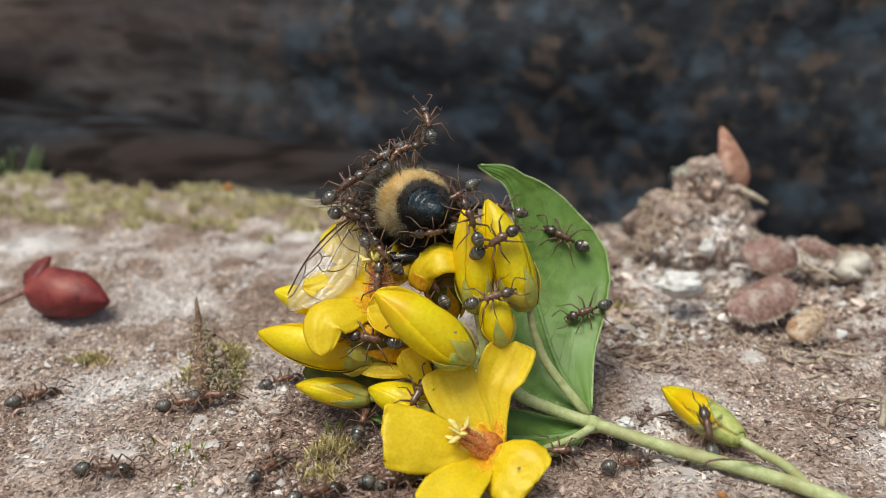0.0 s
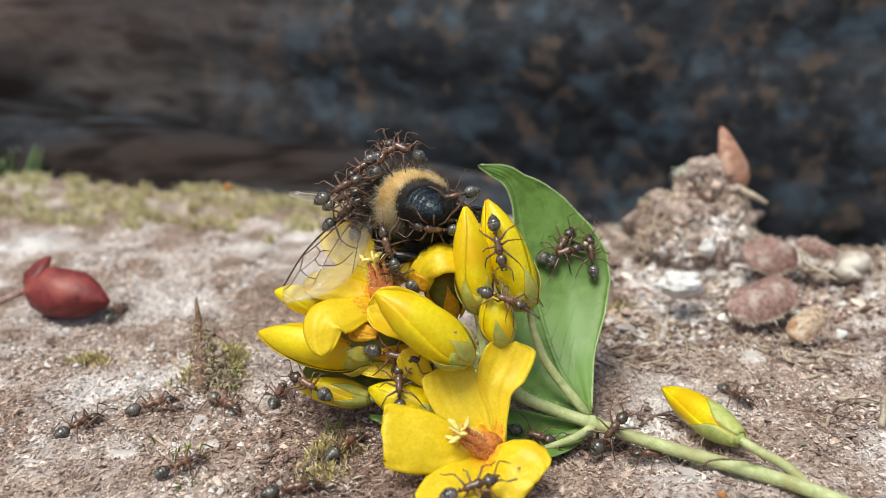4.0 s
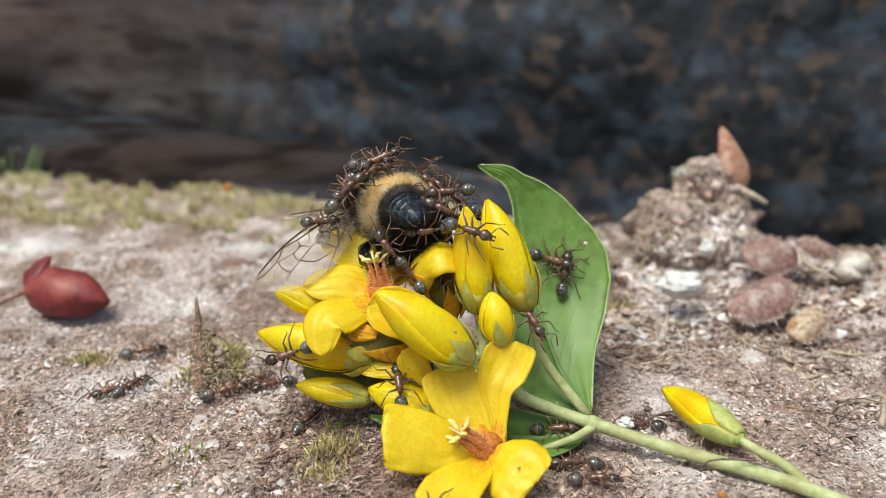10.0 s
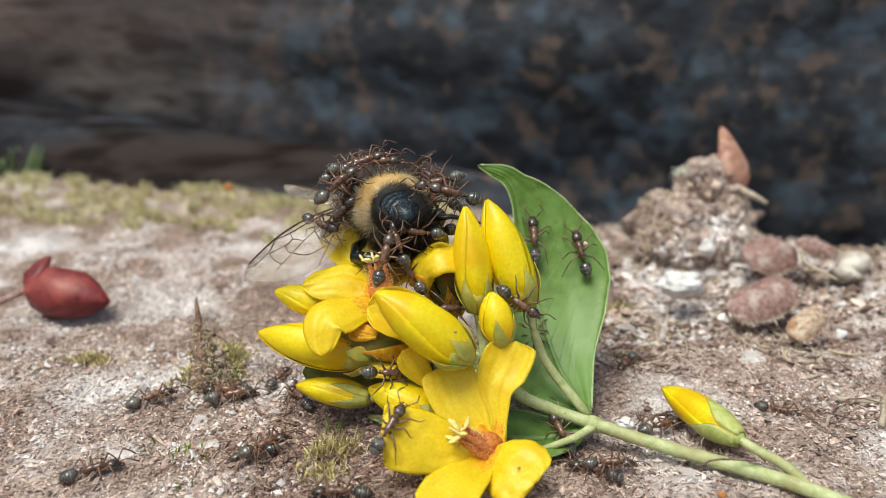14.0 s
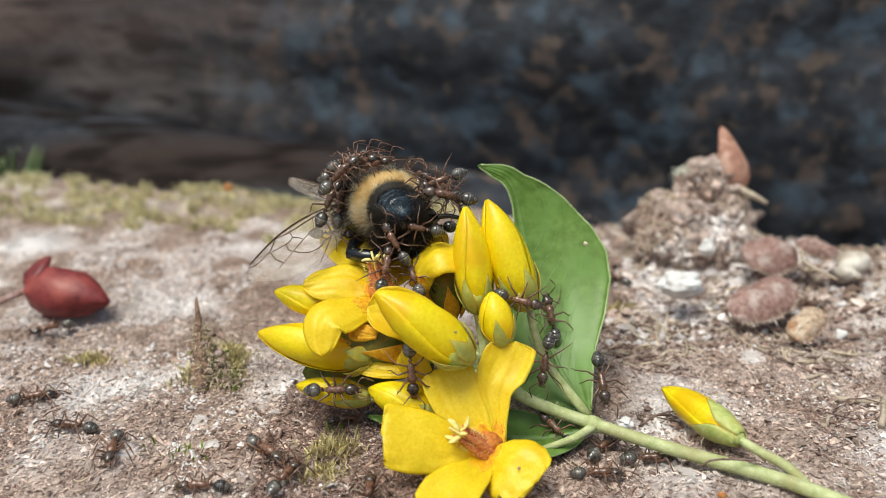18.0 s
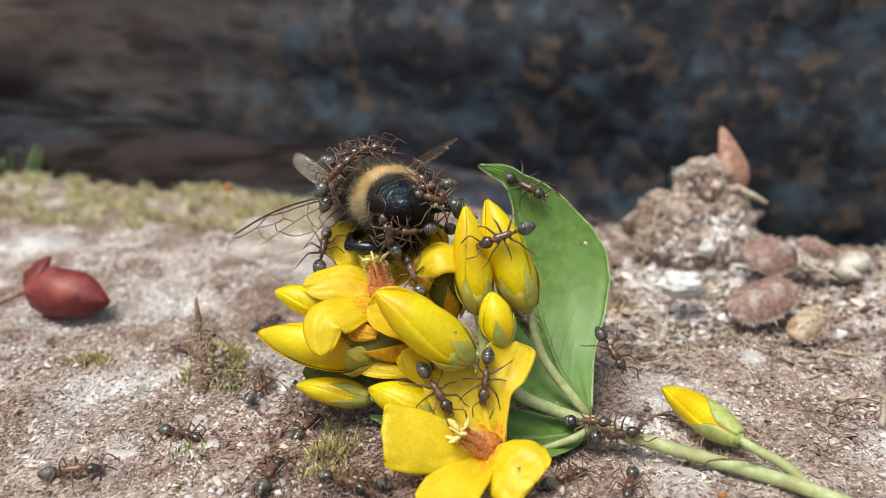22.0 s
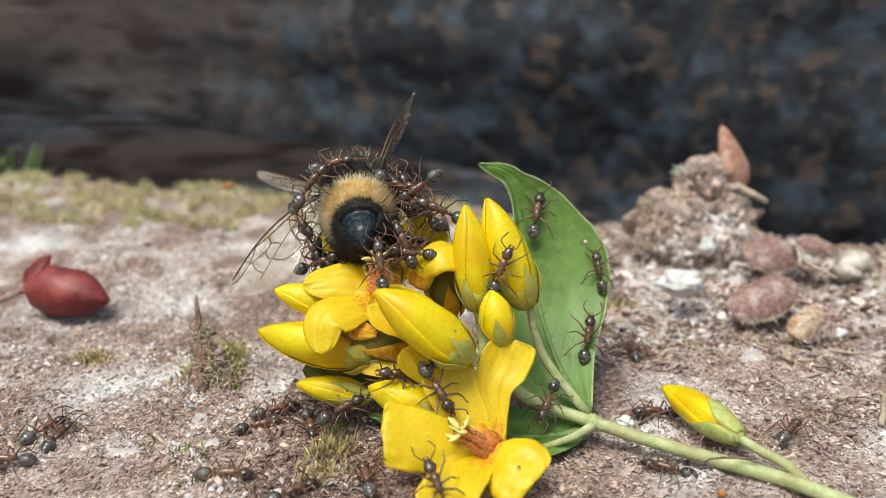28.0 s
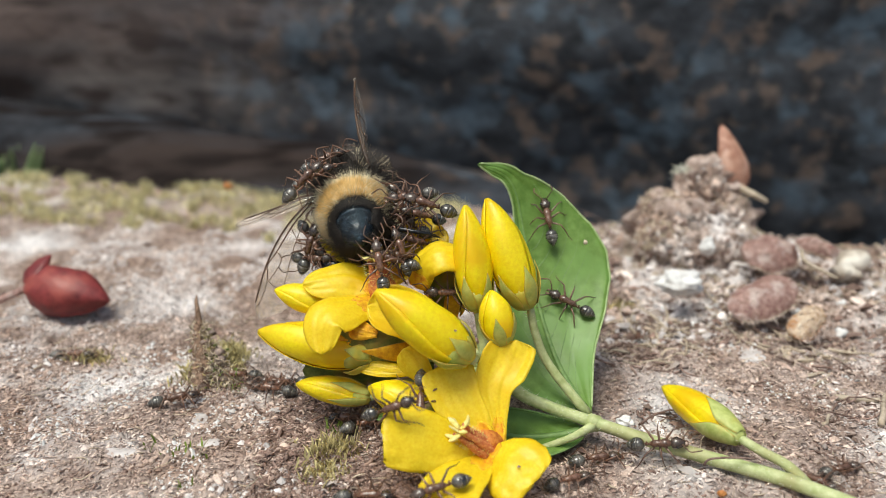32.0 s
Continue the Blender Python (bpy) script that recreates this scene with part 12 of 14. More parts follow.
    keyed(an_ant(), [
        (0, -48.43, 0.46, -1.61, 0.0, -0.0, 35.6), (0.5, -48.57, 4.61, -1.50, 0.0, -0.0, 47.5), (1, -48.75, 9.15, -1.35, 0.0, -0.0, 57.5), (1.5, -49.52, 15.29, -1.77, 0.0, -0.0, 65.7),
        (2, -49.62, 20.48, -1.52, 0.0, -0.0, 72.7), (2.5, -49.20, 24.88, -0.70, 0.0, -0.0, 78.7), (3, -50.21, 33.15, -1.28, 0.0, -0.0, 84.2), (3.5, -49.00, 29.44, -1.25, 0.0, -0.0, 84.0),
        (4, -47.88, 25.98, -1.19, 0.0, -0.0, 83.7), (4.5, -47.35, 24.00, -1.70, 0.0, -0.0, 83.5), (5, -46.29, 20.76, -1.65, 0.0, -0.0, 83.3), (5.5, -45.23, 17.55, -1.52, 0.0, -0.0, 83.1),
        (6, -44.47, 15.10, -2.13, 0.0, -0.0, 82.9), (6.5, -45.02, 20.41, -1.55, 0.0, -0.0, 78.6), (7, -45.36, 25.57, -1.02, 0.0, -0.0, 74.3), (7.5, -46.24, 32.49, -1.03, 0.0, -0.0, 70.1),
        (8, -47.76, 41.68, -1.57, 0.0, -0.0, 65.9), (8.5, -40.73, 26.64, -1.00, 0.0, -0.0, 52.6), (9, -35.87, 16.93, -1.13, 0.0, -0.0, 35.8), (9.5, -37.85, 15.22, -1.74, 0.0, -0.0, 31.7),
        (10, -39.63, 13.17, -1.62, 0.0, -0.0, 27.3), (10.5, -41.22, 10.86, -1.36, 0.0, -0.0, 22.6), (11, -43.49, 10.37, -1.93, 0.0, -0.0, 17.8), (11.5, -40.27, 8.58, -1.74, 0.0, -0.0, 60.1),
        (12, -37.20, 6.94, -1.61, 0.0, -0.0, 86.2), (12.5, -34.43, 5.99, -1.77, 0.0, -0.0, 108.7), (13, -31.02, 2.95, -0.89, 0.0, -0.0, 128.7), (13.5, -28.48, 2.32, -0.36, 0.0, -0.0, 148.6),
        (14, -25.78, 1.00, -1.15, 0.0, -0.0, 180.0), (14.5, -29.95, 3.52, -0.17, 0.0, -0.0, 172.7), (15, -35.84, 10.44, -2.10, 0.0, -0.0, 166.0), (15.5, -40.78, 13.77, -1.69, 0.0, -0.0, 160.2),
        (16, -46.03, 17.35, -1.30, 0.0, -0.0, 155.3), (16.5, -52.25, 22.56, -1.95, 0.0, -0.0, 151.2), (17, -58.84, 27.85, -1.48, 0.0, -0.0, 147.8), (17.5, -57.08, 24.31, -1.61, 0.0, -0.0, 171.9),
        (18, -54.57, 19.24, -0.98, 0.0, -0.0, -139.6), (18.5, -50.28, 21.11, -1.57, 0.0, -0.0, -95.2), (19, -45.20, 21.47, -1.51, -0.0, -0.0, -65.9), (19.5, -40.20, 22.11, -1.56, -0.0, -0.0, -41.0),
        (20, -34.80, 21.67, -1.16, -0.0, -0.0, -0.0), (20.5, -31.35, 22.09, -1.78, 0.0, -0.0, 18.6), (21, -27.41, 20.71, -1.71, 0.0, -0.0, 34.9), (21.5, -26.33, 21.29, -1.43, 0.0, -0.0, 47.8),
        (22, -25.41, 22.69, -1.59, 0.0, -0.0, 58.0), (22.5, -24.75, 13.72, -1.33, -0.0, -0.0, -14.9), (23, -24.05, 5.39, -0.98, -0.0, -0.0, -56.3), (23.5, -34.05, 19.58, -1.22, -0.0, -0.0, -21.1),
        (24, -47.00, 37.93, -1.66, 0.0, -0.0, 55.0), (24.5, -58.36, 52.16, -1.70, 0.0, -0.0, 35.5), (25, -73.12, 71.56, -1.67, -0.0, -0.0, -0.0), (25.5, -65.29, 50.61, -1.66, 0.0, -0.0, 15.9),
        (26, -59.39, 34.67, -1.86, 0.0, -0.0, 29.5), (26.5, -53.52, 19.50, -1.09, 0.0, -0.0, 40.1), (27, -49.54, 8.81, -1.19, 0.0, -0.0, 48.5), (27.5, -46.24, -0.12, -1.31, 0.0, -0.0, 55.7),
        (28, -43.31, -7.94, -1.30, 0.0, -0.0, 62.3), (28.5, -47.80, 10.75, -1.51, 0.0, -0.0, 116.6), (29, -53.76, 36.76, -1.40, 0.0, -0.0, 153.4), (29.5, -55.96, 44.45, -1.35, 0.0, -0.0, 107.6),
        (30, -58.52, 53.24, -1.49, 0.0, -0.0, 45.1), (30.5, -56.75, 42.21, -1.27, 0.0, -0.0, 22.9), (31, -55.42, 33.08, -1.25, -0.0, -0.0, -0.0), (31.3, -57.78, 35.43, -1.87, -0.0, -0.0, -44.4),
        (31.7, -59.63, 35.67, -2.08, -0.0, -0.0, -86.6), (32, -61.32, 36.49, -1.68, 0.0, -0.0, -136.2)])
    keyed(an_ant(), [
        (0, -19.57, 3.77, -1.20, 0.0, -0.0, 30.9), (1, -19.23, 3.86, -1.09, 0.0, -0.0, 0.0), (1.5, -18.79, 2.85, -0.96, 0.0, -0.0, 7.8), (2, -18.43, 2.21, -1.02, 0.0, -0.0, 15.7),
        (2.5, -18.10, 1.70, -1.14, 0.0, -0.0, 23.2), (3, -17.72, 0.95, -1.12, 0.0, -0.0, 30.1), (3.5, -18.53, 0.51, -1.08, 0.0, -0.0, 60.0), (4, -19.36, 0.18, -1.09, 0.0, -0.0, 84.5),
        (4.5, -20.08, -0.61, -0.86, 0.0, -0.0, 107.6), (5, -20.88, -1.04, -0.82, 0.0, -0.0, 128.6), (5.5, -21.65, -1.50, -0.76, 0.0, -0.0, 149.4), (6, -22.53, -1.52, -0.93, 0.0, -0.0, 180.0),
        (6.3, -22.38, 0.52, -1.02, 0.0, -0.0, 132.7), (6.7, -22.31, 3.99, -1.43, 0.0, -0.0, 81.0), (7, -22.15, 6.25, -1.51, 0.0, -0.0, 31.6), (7.5, -17.76, 5.49, -0.95, 0.0, -0.0, 16.1),
        (8, -11.64, -7.64, 6.30, 44.5, 1.4, 1.8), (8.3, -13.78, -8.38, 5.17, 26.9, 17.2, -43.9), (8.7, -18.84, -0.62, -1.10, 0.0, -0.0, -100.4), (9, -20.98, -2.83, -1.32, 0.0, -0.0, -150.1),
        (9.5, -18.71, 0.88, -1.08, 0.0, -0.0, 150.1), (10, -16.32, 5.18, -0.91, 0.0, -0.0, 113.4), (10.5, -11.12, -9.49, 9.06, 38.1, -47.8, 54.4), (11, -8.51, -8.94, 10.78, 60.8, -13.5, 17.9),
        (11.5, -10.77, -9.47, 9.07, 51.0, -4.0, 20.9), (12, -12.86, -8.64, 7.59, 86.9, -10.4, -1.0), (12.5, -15.11, -7.94, 4.50, 35.8, -14.8, -9.6), (13, -19.08, -2.43, -0.81, 0.0, -0.0, 0.0),
        (13.5, -19.57, 1.05, -0.99, 0.0, -0.0, 43.2), (14, -20.09, 4.78, -1.17, 0.0, -0.0, 73.1), (14.5, -23.74, 4.15, -1.19, 0.0, -0.0, 69.0), (15, -27.02, 2.41, -0.61, 0.0, -0.0, 64.5),
        (15.5, -30.76, 2.46, -1.00, 0.0, -0.0, 59.6), (16, -34.86, 3.45, -1.84, 0.0, -0.0, 53.8), (16.5, -38.08, 2.09, -1.48, 0.0, -0.0, 46.9), (17, -41.32, 0.99, -1.24, 0.0, -0.0, 38.5),
        (17.5, -44.78, 0.52, -1.31, 0.0, -0.0, 28.3), (18, -48.43, 0.46, -1.61, 0.0, -0.0, 16.9), (18.5, -44.06, 2.47, -1.53, 0.0, -0.0, 39.2), (19, -39.64, 4.85, -1.60, 0.0, -0.0, 55.8),
        (19.5, -34.88, 6.96, -1.73, 0.0, -0.0, 67.6), (20, -28.58, 4.63, 0.81, 0.0, -0.0, 77.3), (20.5, -28.93, 4.64, 0.81, 0.0, -0.0, 102.7), (21, -29.33, 4.82, 0.72, 0.0, -0.0, 125.3),
        (21.5, -32.39, 11.37, -1.60, 0.0, -0.0, 135.7), (22, -33.87, 12.72, -1.41, 0.0, -0.0, 146.4), (22.5, -27.74, 8.60, -0.30, 0.0, -0.0, 120.7), (23, -23.07, 9.14, -1.35, 0.0, -0.0, 91.5),
        (23.5, -22.94, 6.05, -0.82, 0.0, -0.0, 100.0), (24, -23.26, 4.93, -1.31, 0.0, -0.0, 108.3), (24.5, -22.36, 7.43, -1.12, 0.0, -0.0, 91.3), (25, -21.59, 10.90, -1.37, 0.0, -0.0, 73.8),
        (25.5, -21.14, 8.43, -1.47, 0.0, -0.0, 67.7), (26, -20.68, 5.97, -1.51, 0.0, -0.0, 61.2), (26.5, -20.10, 2.92, -1.19, 0.0, -0.0, 54.3), (27, -19.61, 0.31, -1.04, 0.0, -0.0, 46.8),
        (27.5, -19.13, -2.19, -0.88, 0.0, -0.0, 38.5), (28, -18.79, -4.09, -0.99, 0.0, -0.0, 29.4), (28.5, -20.56, 1.84, -1.02, 0.0, -0.0, 68.7), (29, -22.81, 9.59, -1.56, 0.0, -0.0, 99.6),
        (29.5, -22.10, 8.71, -1.54, 0.0, -0.0, 84.7), (30, -21.31, 7.47, -1.33, 0.0, -0.0, 69.2), (30.5, -20.65, 6.78, -1.39, 0.0, -0.0, 52.4), (31, -19.86, 5.41, -1.10, 0.0, -0.0, 31.3),
        (31.3, -21.68, 6.01, -1.51, 0.0, -0.0, 80.7), (31.7, -23.68, 4.98, -1.21, 0.0, -0.0, 132.3), (32, -25.09, 3.97, -0.76, 0.0, -0.0, -180.0)])
    keyed(an_ant(), [
        (0, -12.00, -20.40, -0.77, 0.0, -0.0, 25.1), (0.5, -12.28, -20.27, -0.81, 0.0, -0.0, 24.2), (1, -12.59, -20.07, -0.89, 0.0, -0.0, 23.2), (1.5, -12.90, -19.82, -1.00, 0.0, -0.0, 22.2),
        (2, -13.19, -19.68, -1.05, 0.0, -0.0, 21.2), (2.5, -13.47, -19.60, -1.05, 0.0, -0.0, 20.2), (3, -13.75, -19.55, -1.03, 0.0, -0.0, 19.2), (3.5, -14.02, -19.55, -0.98, 0.0, -0.0, 18.1),
        (4, -14.30, -19.50, -0.95, 0.0, -0.0, 17.1), (4.5, -14.57, -19.48, -0.92, 0.0, -0.0, 16.1), (5, -14.82, -19.55, -0.82, 0.0, -0.0, 15.0), (5.5, -15.07, -19.64, -0.71, 0.0, -0.0, 13.9),
        (6, -15.33, -19.66, -0.64, 0.0, -0.0, 12.9), (6.5, -15.24, -18.43, -0.50, 0.0, -0.0, 21.3), (7, -15.20, -16.88, -0.55, 0.0, -0.0, 29.6), (7.5, -15.09, -15.62, -0.38, 0.0, -0.0, 37.5),
        (8, -15.08, -13.80, -0.53, 0.0, -0.0, 44.9), (8.5, -15.02, -12.18, -0.51, 0.0, -0.0, 51.8), (9, -15.03, -10.09, -0.74, 0.0, -0.0, 58.3), (9.5, -15.09, -7.63, -1.13, 0.0, -0.0, 64.5),
        (10, -15.01, -5.85, -1.09, 0.0, -0.0, 70.4), (10.5, -12.59, -10.16, -0.71, 0.0, -0.0, 89.7), (11, -10.42, -13.72, -0.61, 0.0, -0.0, 109.0), (11.5, -8.42, -16.97, -0.54, 0.0, -0.0, 127.8),
        (12, -6.61, -19.44, -0.85, 0.0, -0.0, 147.4), (12.5, -7.41, -19.85, -0.72, 0.0, -0.0, 154.8), (13, -8.19, -20.34, -0.53, 0.0, -0.0, 162.6), (13.5, -9.00, -20.53, -0.54, 0.0, -0.0, 171.0),
        (14, -9.89, -20.17, -0.93, 0.0, -0.0, 180.0), (14.5, -8.92, -20.69, -0.55, 0.0, -0.0, 148.1), (15, -8.05, -20.58, -0.61, 0.0, -0.0, 122.0), (15.5, -7.19, -20.29, -0.78, 0.0, -0.0, 94.1),
        (16, -6.30, -20.19, -0.83, 0.0, -0.0, 64.9), (16.5, -5.38, -20.45, -0.63, 0.0, -0.0, 35.2), (17, -4.51, -20.20, -0.78, 0.0, -0.0, 0.0), (17.5, -5.76, -20.29, -0.70, 0.0, -0.0, 47.9),
        (18, -7.04, -20.09, -0.82, 0.0, -0.0, 89.3), (18.5, -8.26, -20.49, -0.54, 0.0, -0.0, 128.5), (19, -9.56, -20.18, -0.73, 0.0, -0.0, 168.2), (19.5, -10.25, -19.55, -0.73, 0.0, -0.0, 155.1),
        (20, -10.94, -19.00, -0.67, 0.0, -0.0, 143.8), (20.5, -11.63, -18.45, -0.61, 0.0, -0.0, 133.5), (21, -12.38, -17.66, -0.69, 0.0, -0.0, 123.3), (21.5, -14.61, -17.52, -0.61, 0.0, -0.0, 102.7),
        (22, -16.89, -17.22, -0.69, 0.0, -0.0, 80.4), (22.5, -19.16, -16.96, -0.71, 0.0, -0.0, 56.6), (23, -21.63, -16.10, -1.15, 0.0, -0.0, 27.4), (23.5, -21.28, -16.41, -1.22, 0.0, -0.0, 20.4),
        (24, -20.70, -17.56, -0.80, 0.0, -0.0, 13.3), (24.5, -20.28, -18.14, -0.71, 0.0, -0.0, 6.5), (25, -19.93, -18.49, -0.78, 0.0, -0.0, 0.0), (25.5, -19.10, -18.24, -1.15, 0.0, -0.0, 6.4),
        (26, -18.20, -18.22, -1.39, 0.0, -0.0, 13.0), (26.5, -16.97, -19.59, -0.64, 0.0, -0.0, 19.6), (27, -16.07, -19.64, -0.65, 0.0, -0.0, 25.9), (27.5, -15.09, -20.05, -0.79, 0.0, -0.0, 31.9),
        (28, -14.19, -20.16, -0.93, 0.0, -0.0, 37.5), (28.5, -9.36, -20.22, -0.61, 0.0, -0.0, 66.5), (29, -4.59, -19.72, -0.66, 0.0, -0.0, 92.6), (30, -4.60, -18.46, -0.80, 0.0, -0.0, 64.3),
        (30.5, -5.21, -19.61, -0.52, 0.0, -0.0, 50.3), (31, -5.86, -20.02, -0.71, 0.0, -0.0, 35.4), (31.5, -6.50, -20.48, -0.87, 0.0, -0.0, 18.4), (32, -7.11, -21.18, -0.86, 0.0, -0.0, 0.0)])
    keyed(an_ant(), [
        (0, -26.84, -0.82, -0.94, 0.0, -0.0, 0.0), (0.5, -26.65, -0.89, -1.02, -0.0, -0.0, -7.1), (1, -26.47, -0.90, -1.13, -0.0, -0.0, -13.3), (1.5, -26.29, -0.96, -1.23, -0.0, -0.0, -18.9),
        (2, -26.07, -1.10, -1.28, -0.0, -0.0, -23.9), (2.5, -25.84, -1.31, -1.29, -0.0, -0.0, -28.4), (3, -25.60, -1.56, -1.28, -0.0, -0.0, -32.5), (3.5, -25.38, -1.71, -1.32, -0.0, -0.0, -36.4),
        (4, -25.17, -1.86, -1.36, -0.0, -0.0, -40.2), (4.5, -24.90, -2.20, -1.30, -0.0, -0.0, -43.8), (5, -24.66, -2.47, -1.28, -0.0, -0.0, -47.5), (5.5, -24.42, -2.72, -1.26, -0.0, -0.0, -51.1),
        (6, -24.15, -3.09, -1.18, -0.0, -0.0, -54.8), (6.5, -23.76, -5.00, -1.56, -0.0, -0.0, -50.8), (7, -22.89, -8.59, -0.93, -0.0, -0.0, -46.9), (7.5, -22.36, -10.94, -0.92, -0.0, -0.0, -42.8),
        (8, -21.56, -14.24, -0.26, -0.0, -0.0, -38.7), (8.5, -22.67, -10.23, -0.83, -0.0, -0.0, -27.3), (9, -24.03, -5.38, -1.71, -0.0, -0.0, -12.8), (9.5, -24.81, -2.52, -1.31, 0.0, -0.0, 7.5),
        (10, -25.78, 1.00, -1.15, 0.0, -0.0, 31.5), (10.5, -25.66, 0.91, -1.18, 0.0, -0.0, 29.6), (11, -25.53, 0.79, -1.19, 0.0, -0.0, 27.6), (11.5, -25.38, 0.59, -1.16, 0.0, -0.0, 25.7),
        (12, -25.23, 0.38, -1.12, 0.0, -0.0, 23.7), (12.5, -25.08, 0.19, -1.10, 0.0, -0.0, 21.7), (13, -24.94, 0.02, -1.08, 0.0, -0.0, 19.7), (13.5, -24.81, -0.13, -1.08, 0.0, -0.0, 17.7),
        (14, -24.67, -0.28, -1.07, 0.0, -0.0, 15.7), (14.5, -23.89, -1.61, -1.26, 0.0, -0.0, 4.5), (15, -22.99, -3.47, -1.13, -0.0, -0.0, -5.6), (15.5, -22.20, -4.93, -1.20, -0.0, -0.0, -14.2),
        (16, -21.36, -6.62, -1.10, -0.0, -0.0, -21.5), (16.5, -20.71, -7.64, -1.37, -0.0, -0.0, -27.9), (17, -19.68, -10.21, -0.71, -0.0, -0.0, -33.7), (17.5, -18.74, -12.53, -0.15, -0.0, -0.0, -39.1),
        (18, -18.06, -13.80, -0.19, -0.0, -0.0, -44.4), (18.5, -17.41, -15.00, -0.24, -0.0, -0.0, -49.7), (19, -16.86, -15.82, -0.51, -0.0, -0.0, -55.2), (19.5, -17.64, -12.79, -0.27, -0.0, -0.0, -38.1),
        (20, -18.74, -8.37, -0.67, -0.0, -0.0, -18.5), (20.5, -19.96, -3.46, -1.14, 0.0, -0.0, 11.2), (21, -21.02, 0.75, -1.02, 0.0, -0.0, 43.5), (21.5, -21.29, 0.78, -0.96, 0.0, -0.0, 57.1),
        (22, -21.56, 0.79, -0.89, 0.0, -0.0, 69.1), (22.5, -21.84, 0.85, -0.85, 0.0, -0.0, 80.5), (23, -22.14, 1.03, -0.87, 0.0, -0.0, 91.6), (23.5, -23.87, 3.15, -1.08, 0.0, -0.0, 87.9),
        (24, -25.45, 4.57, -0.28, 0.0, -0.0, 84.3), (24.5, -26.58, 4.28, 0.05, 0.0, -0.0, 80.6), (25, -27.90, 4.66, 0.79, 0.0, -0.0, 77.0), (25.5, -27.21, 2.41, -0.56, 0.0, -0.0, 67.0),
        (26, -26.16, -1.10, -1.27, 0.0, -0.0, 56.0), (26.5, -25.06, -4.79, -1.73, 0.0, -0.0, 43.4), (27, -23.26, -10.85, -0.52, 0.0, -0.0, 29.0), (27.5, -22.11, -14.71, -0.40, 0.0, -0.0, 13.9),
        (28, -21.46, -16.84, -1.23, 0.0, -0.0, 0.0), (28.5, -22.36, -15.97, -0.95, 0.0, -0.0, 58.0), (29, -23.38, -14.75, -0.93, 0.0, -0.0, 102.4), (29.5, -24.33, -13.78, -0.68, 0.0, -0.0, 138.3),
        (30, -25.63, -11.79, -1.08, 0.0, -0.0, 180.0), (30.5, -24.25, -9.55, -0.73, 0.0, -0.0, 176.6), (31, -23.39, -5.07, -1.53, 0.0, -0.0, 173.2), (31.5, -21.88, -2.39, -1.06, 0.0, -0.0, 169.7),
        (32, -20.41, 0.97, -1.13, 0.0, -0.0, 166.2)])
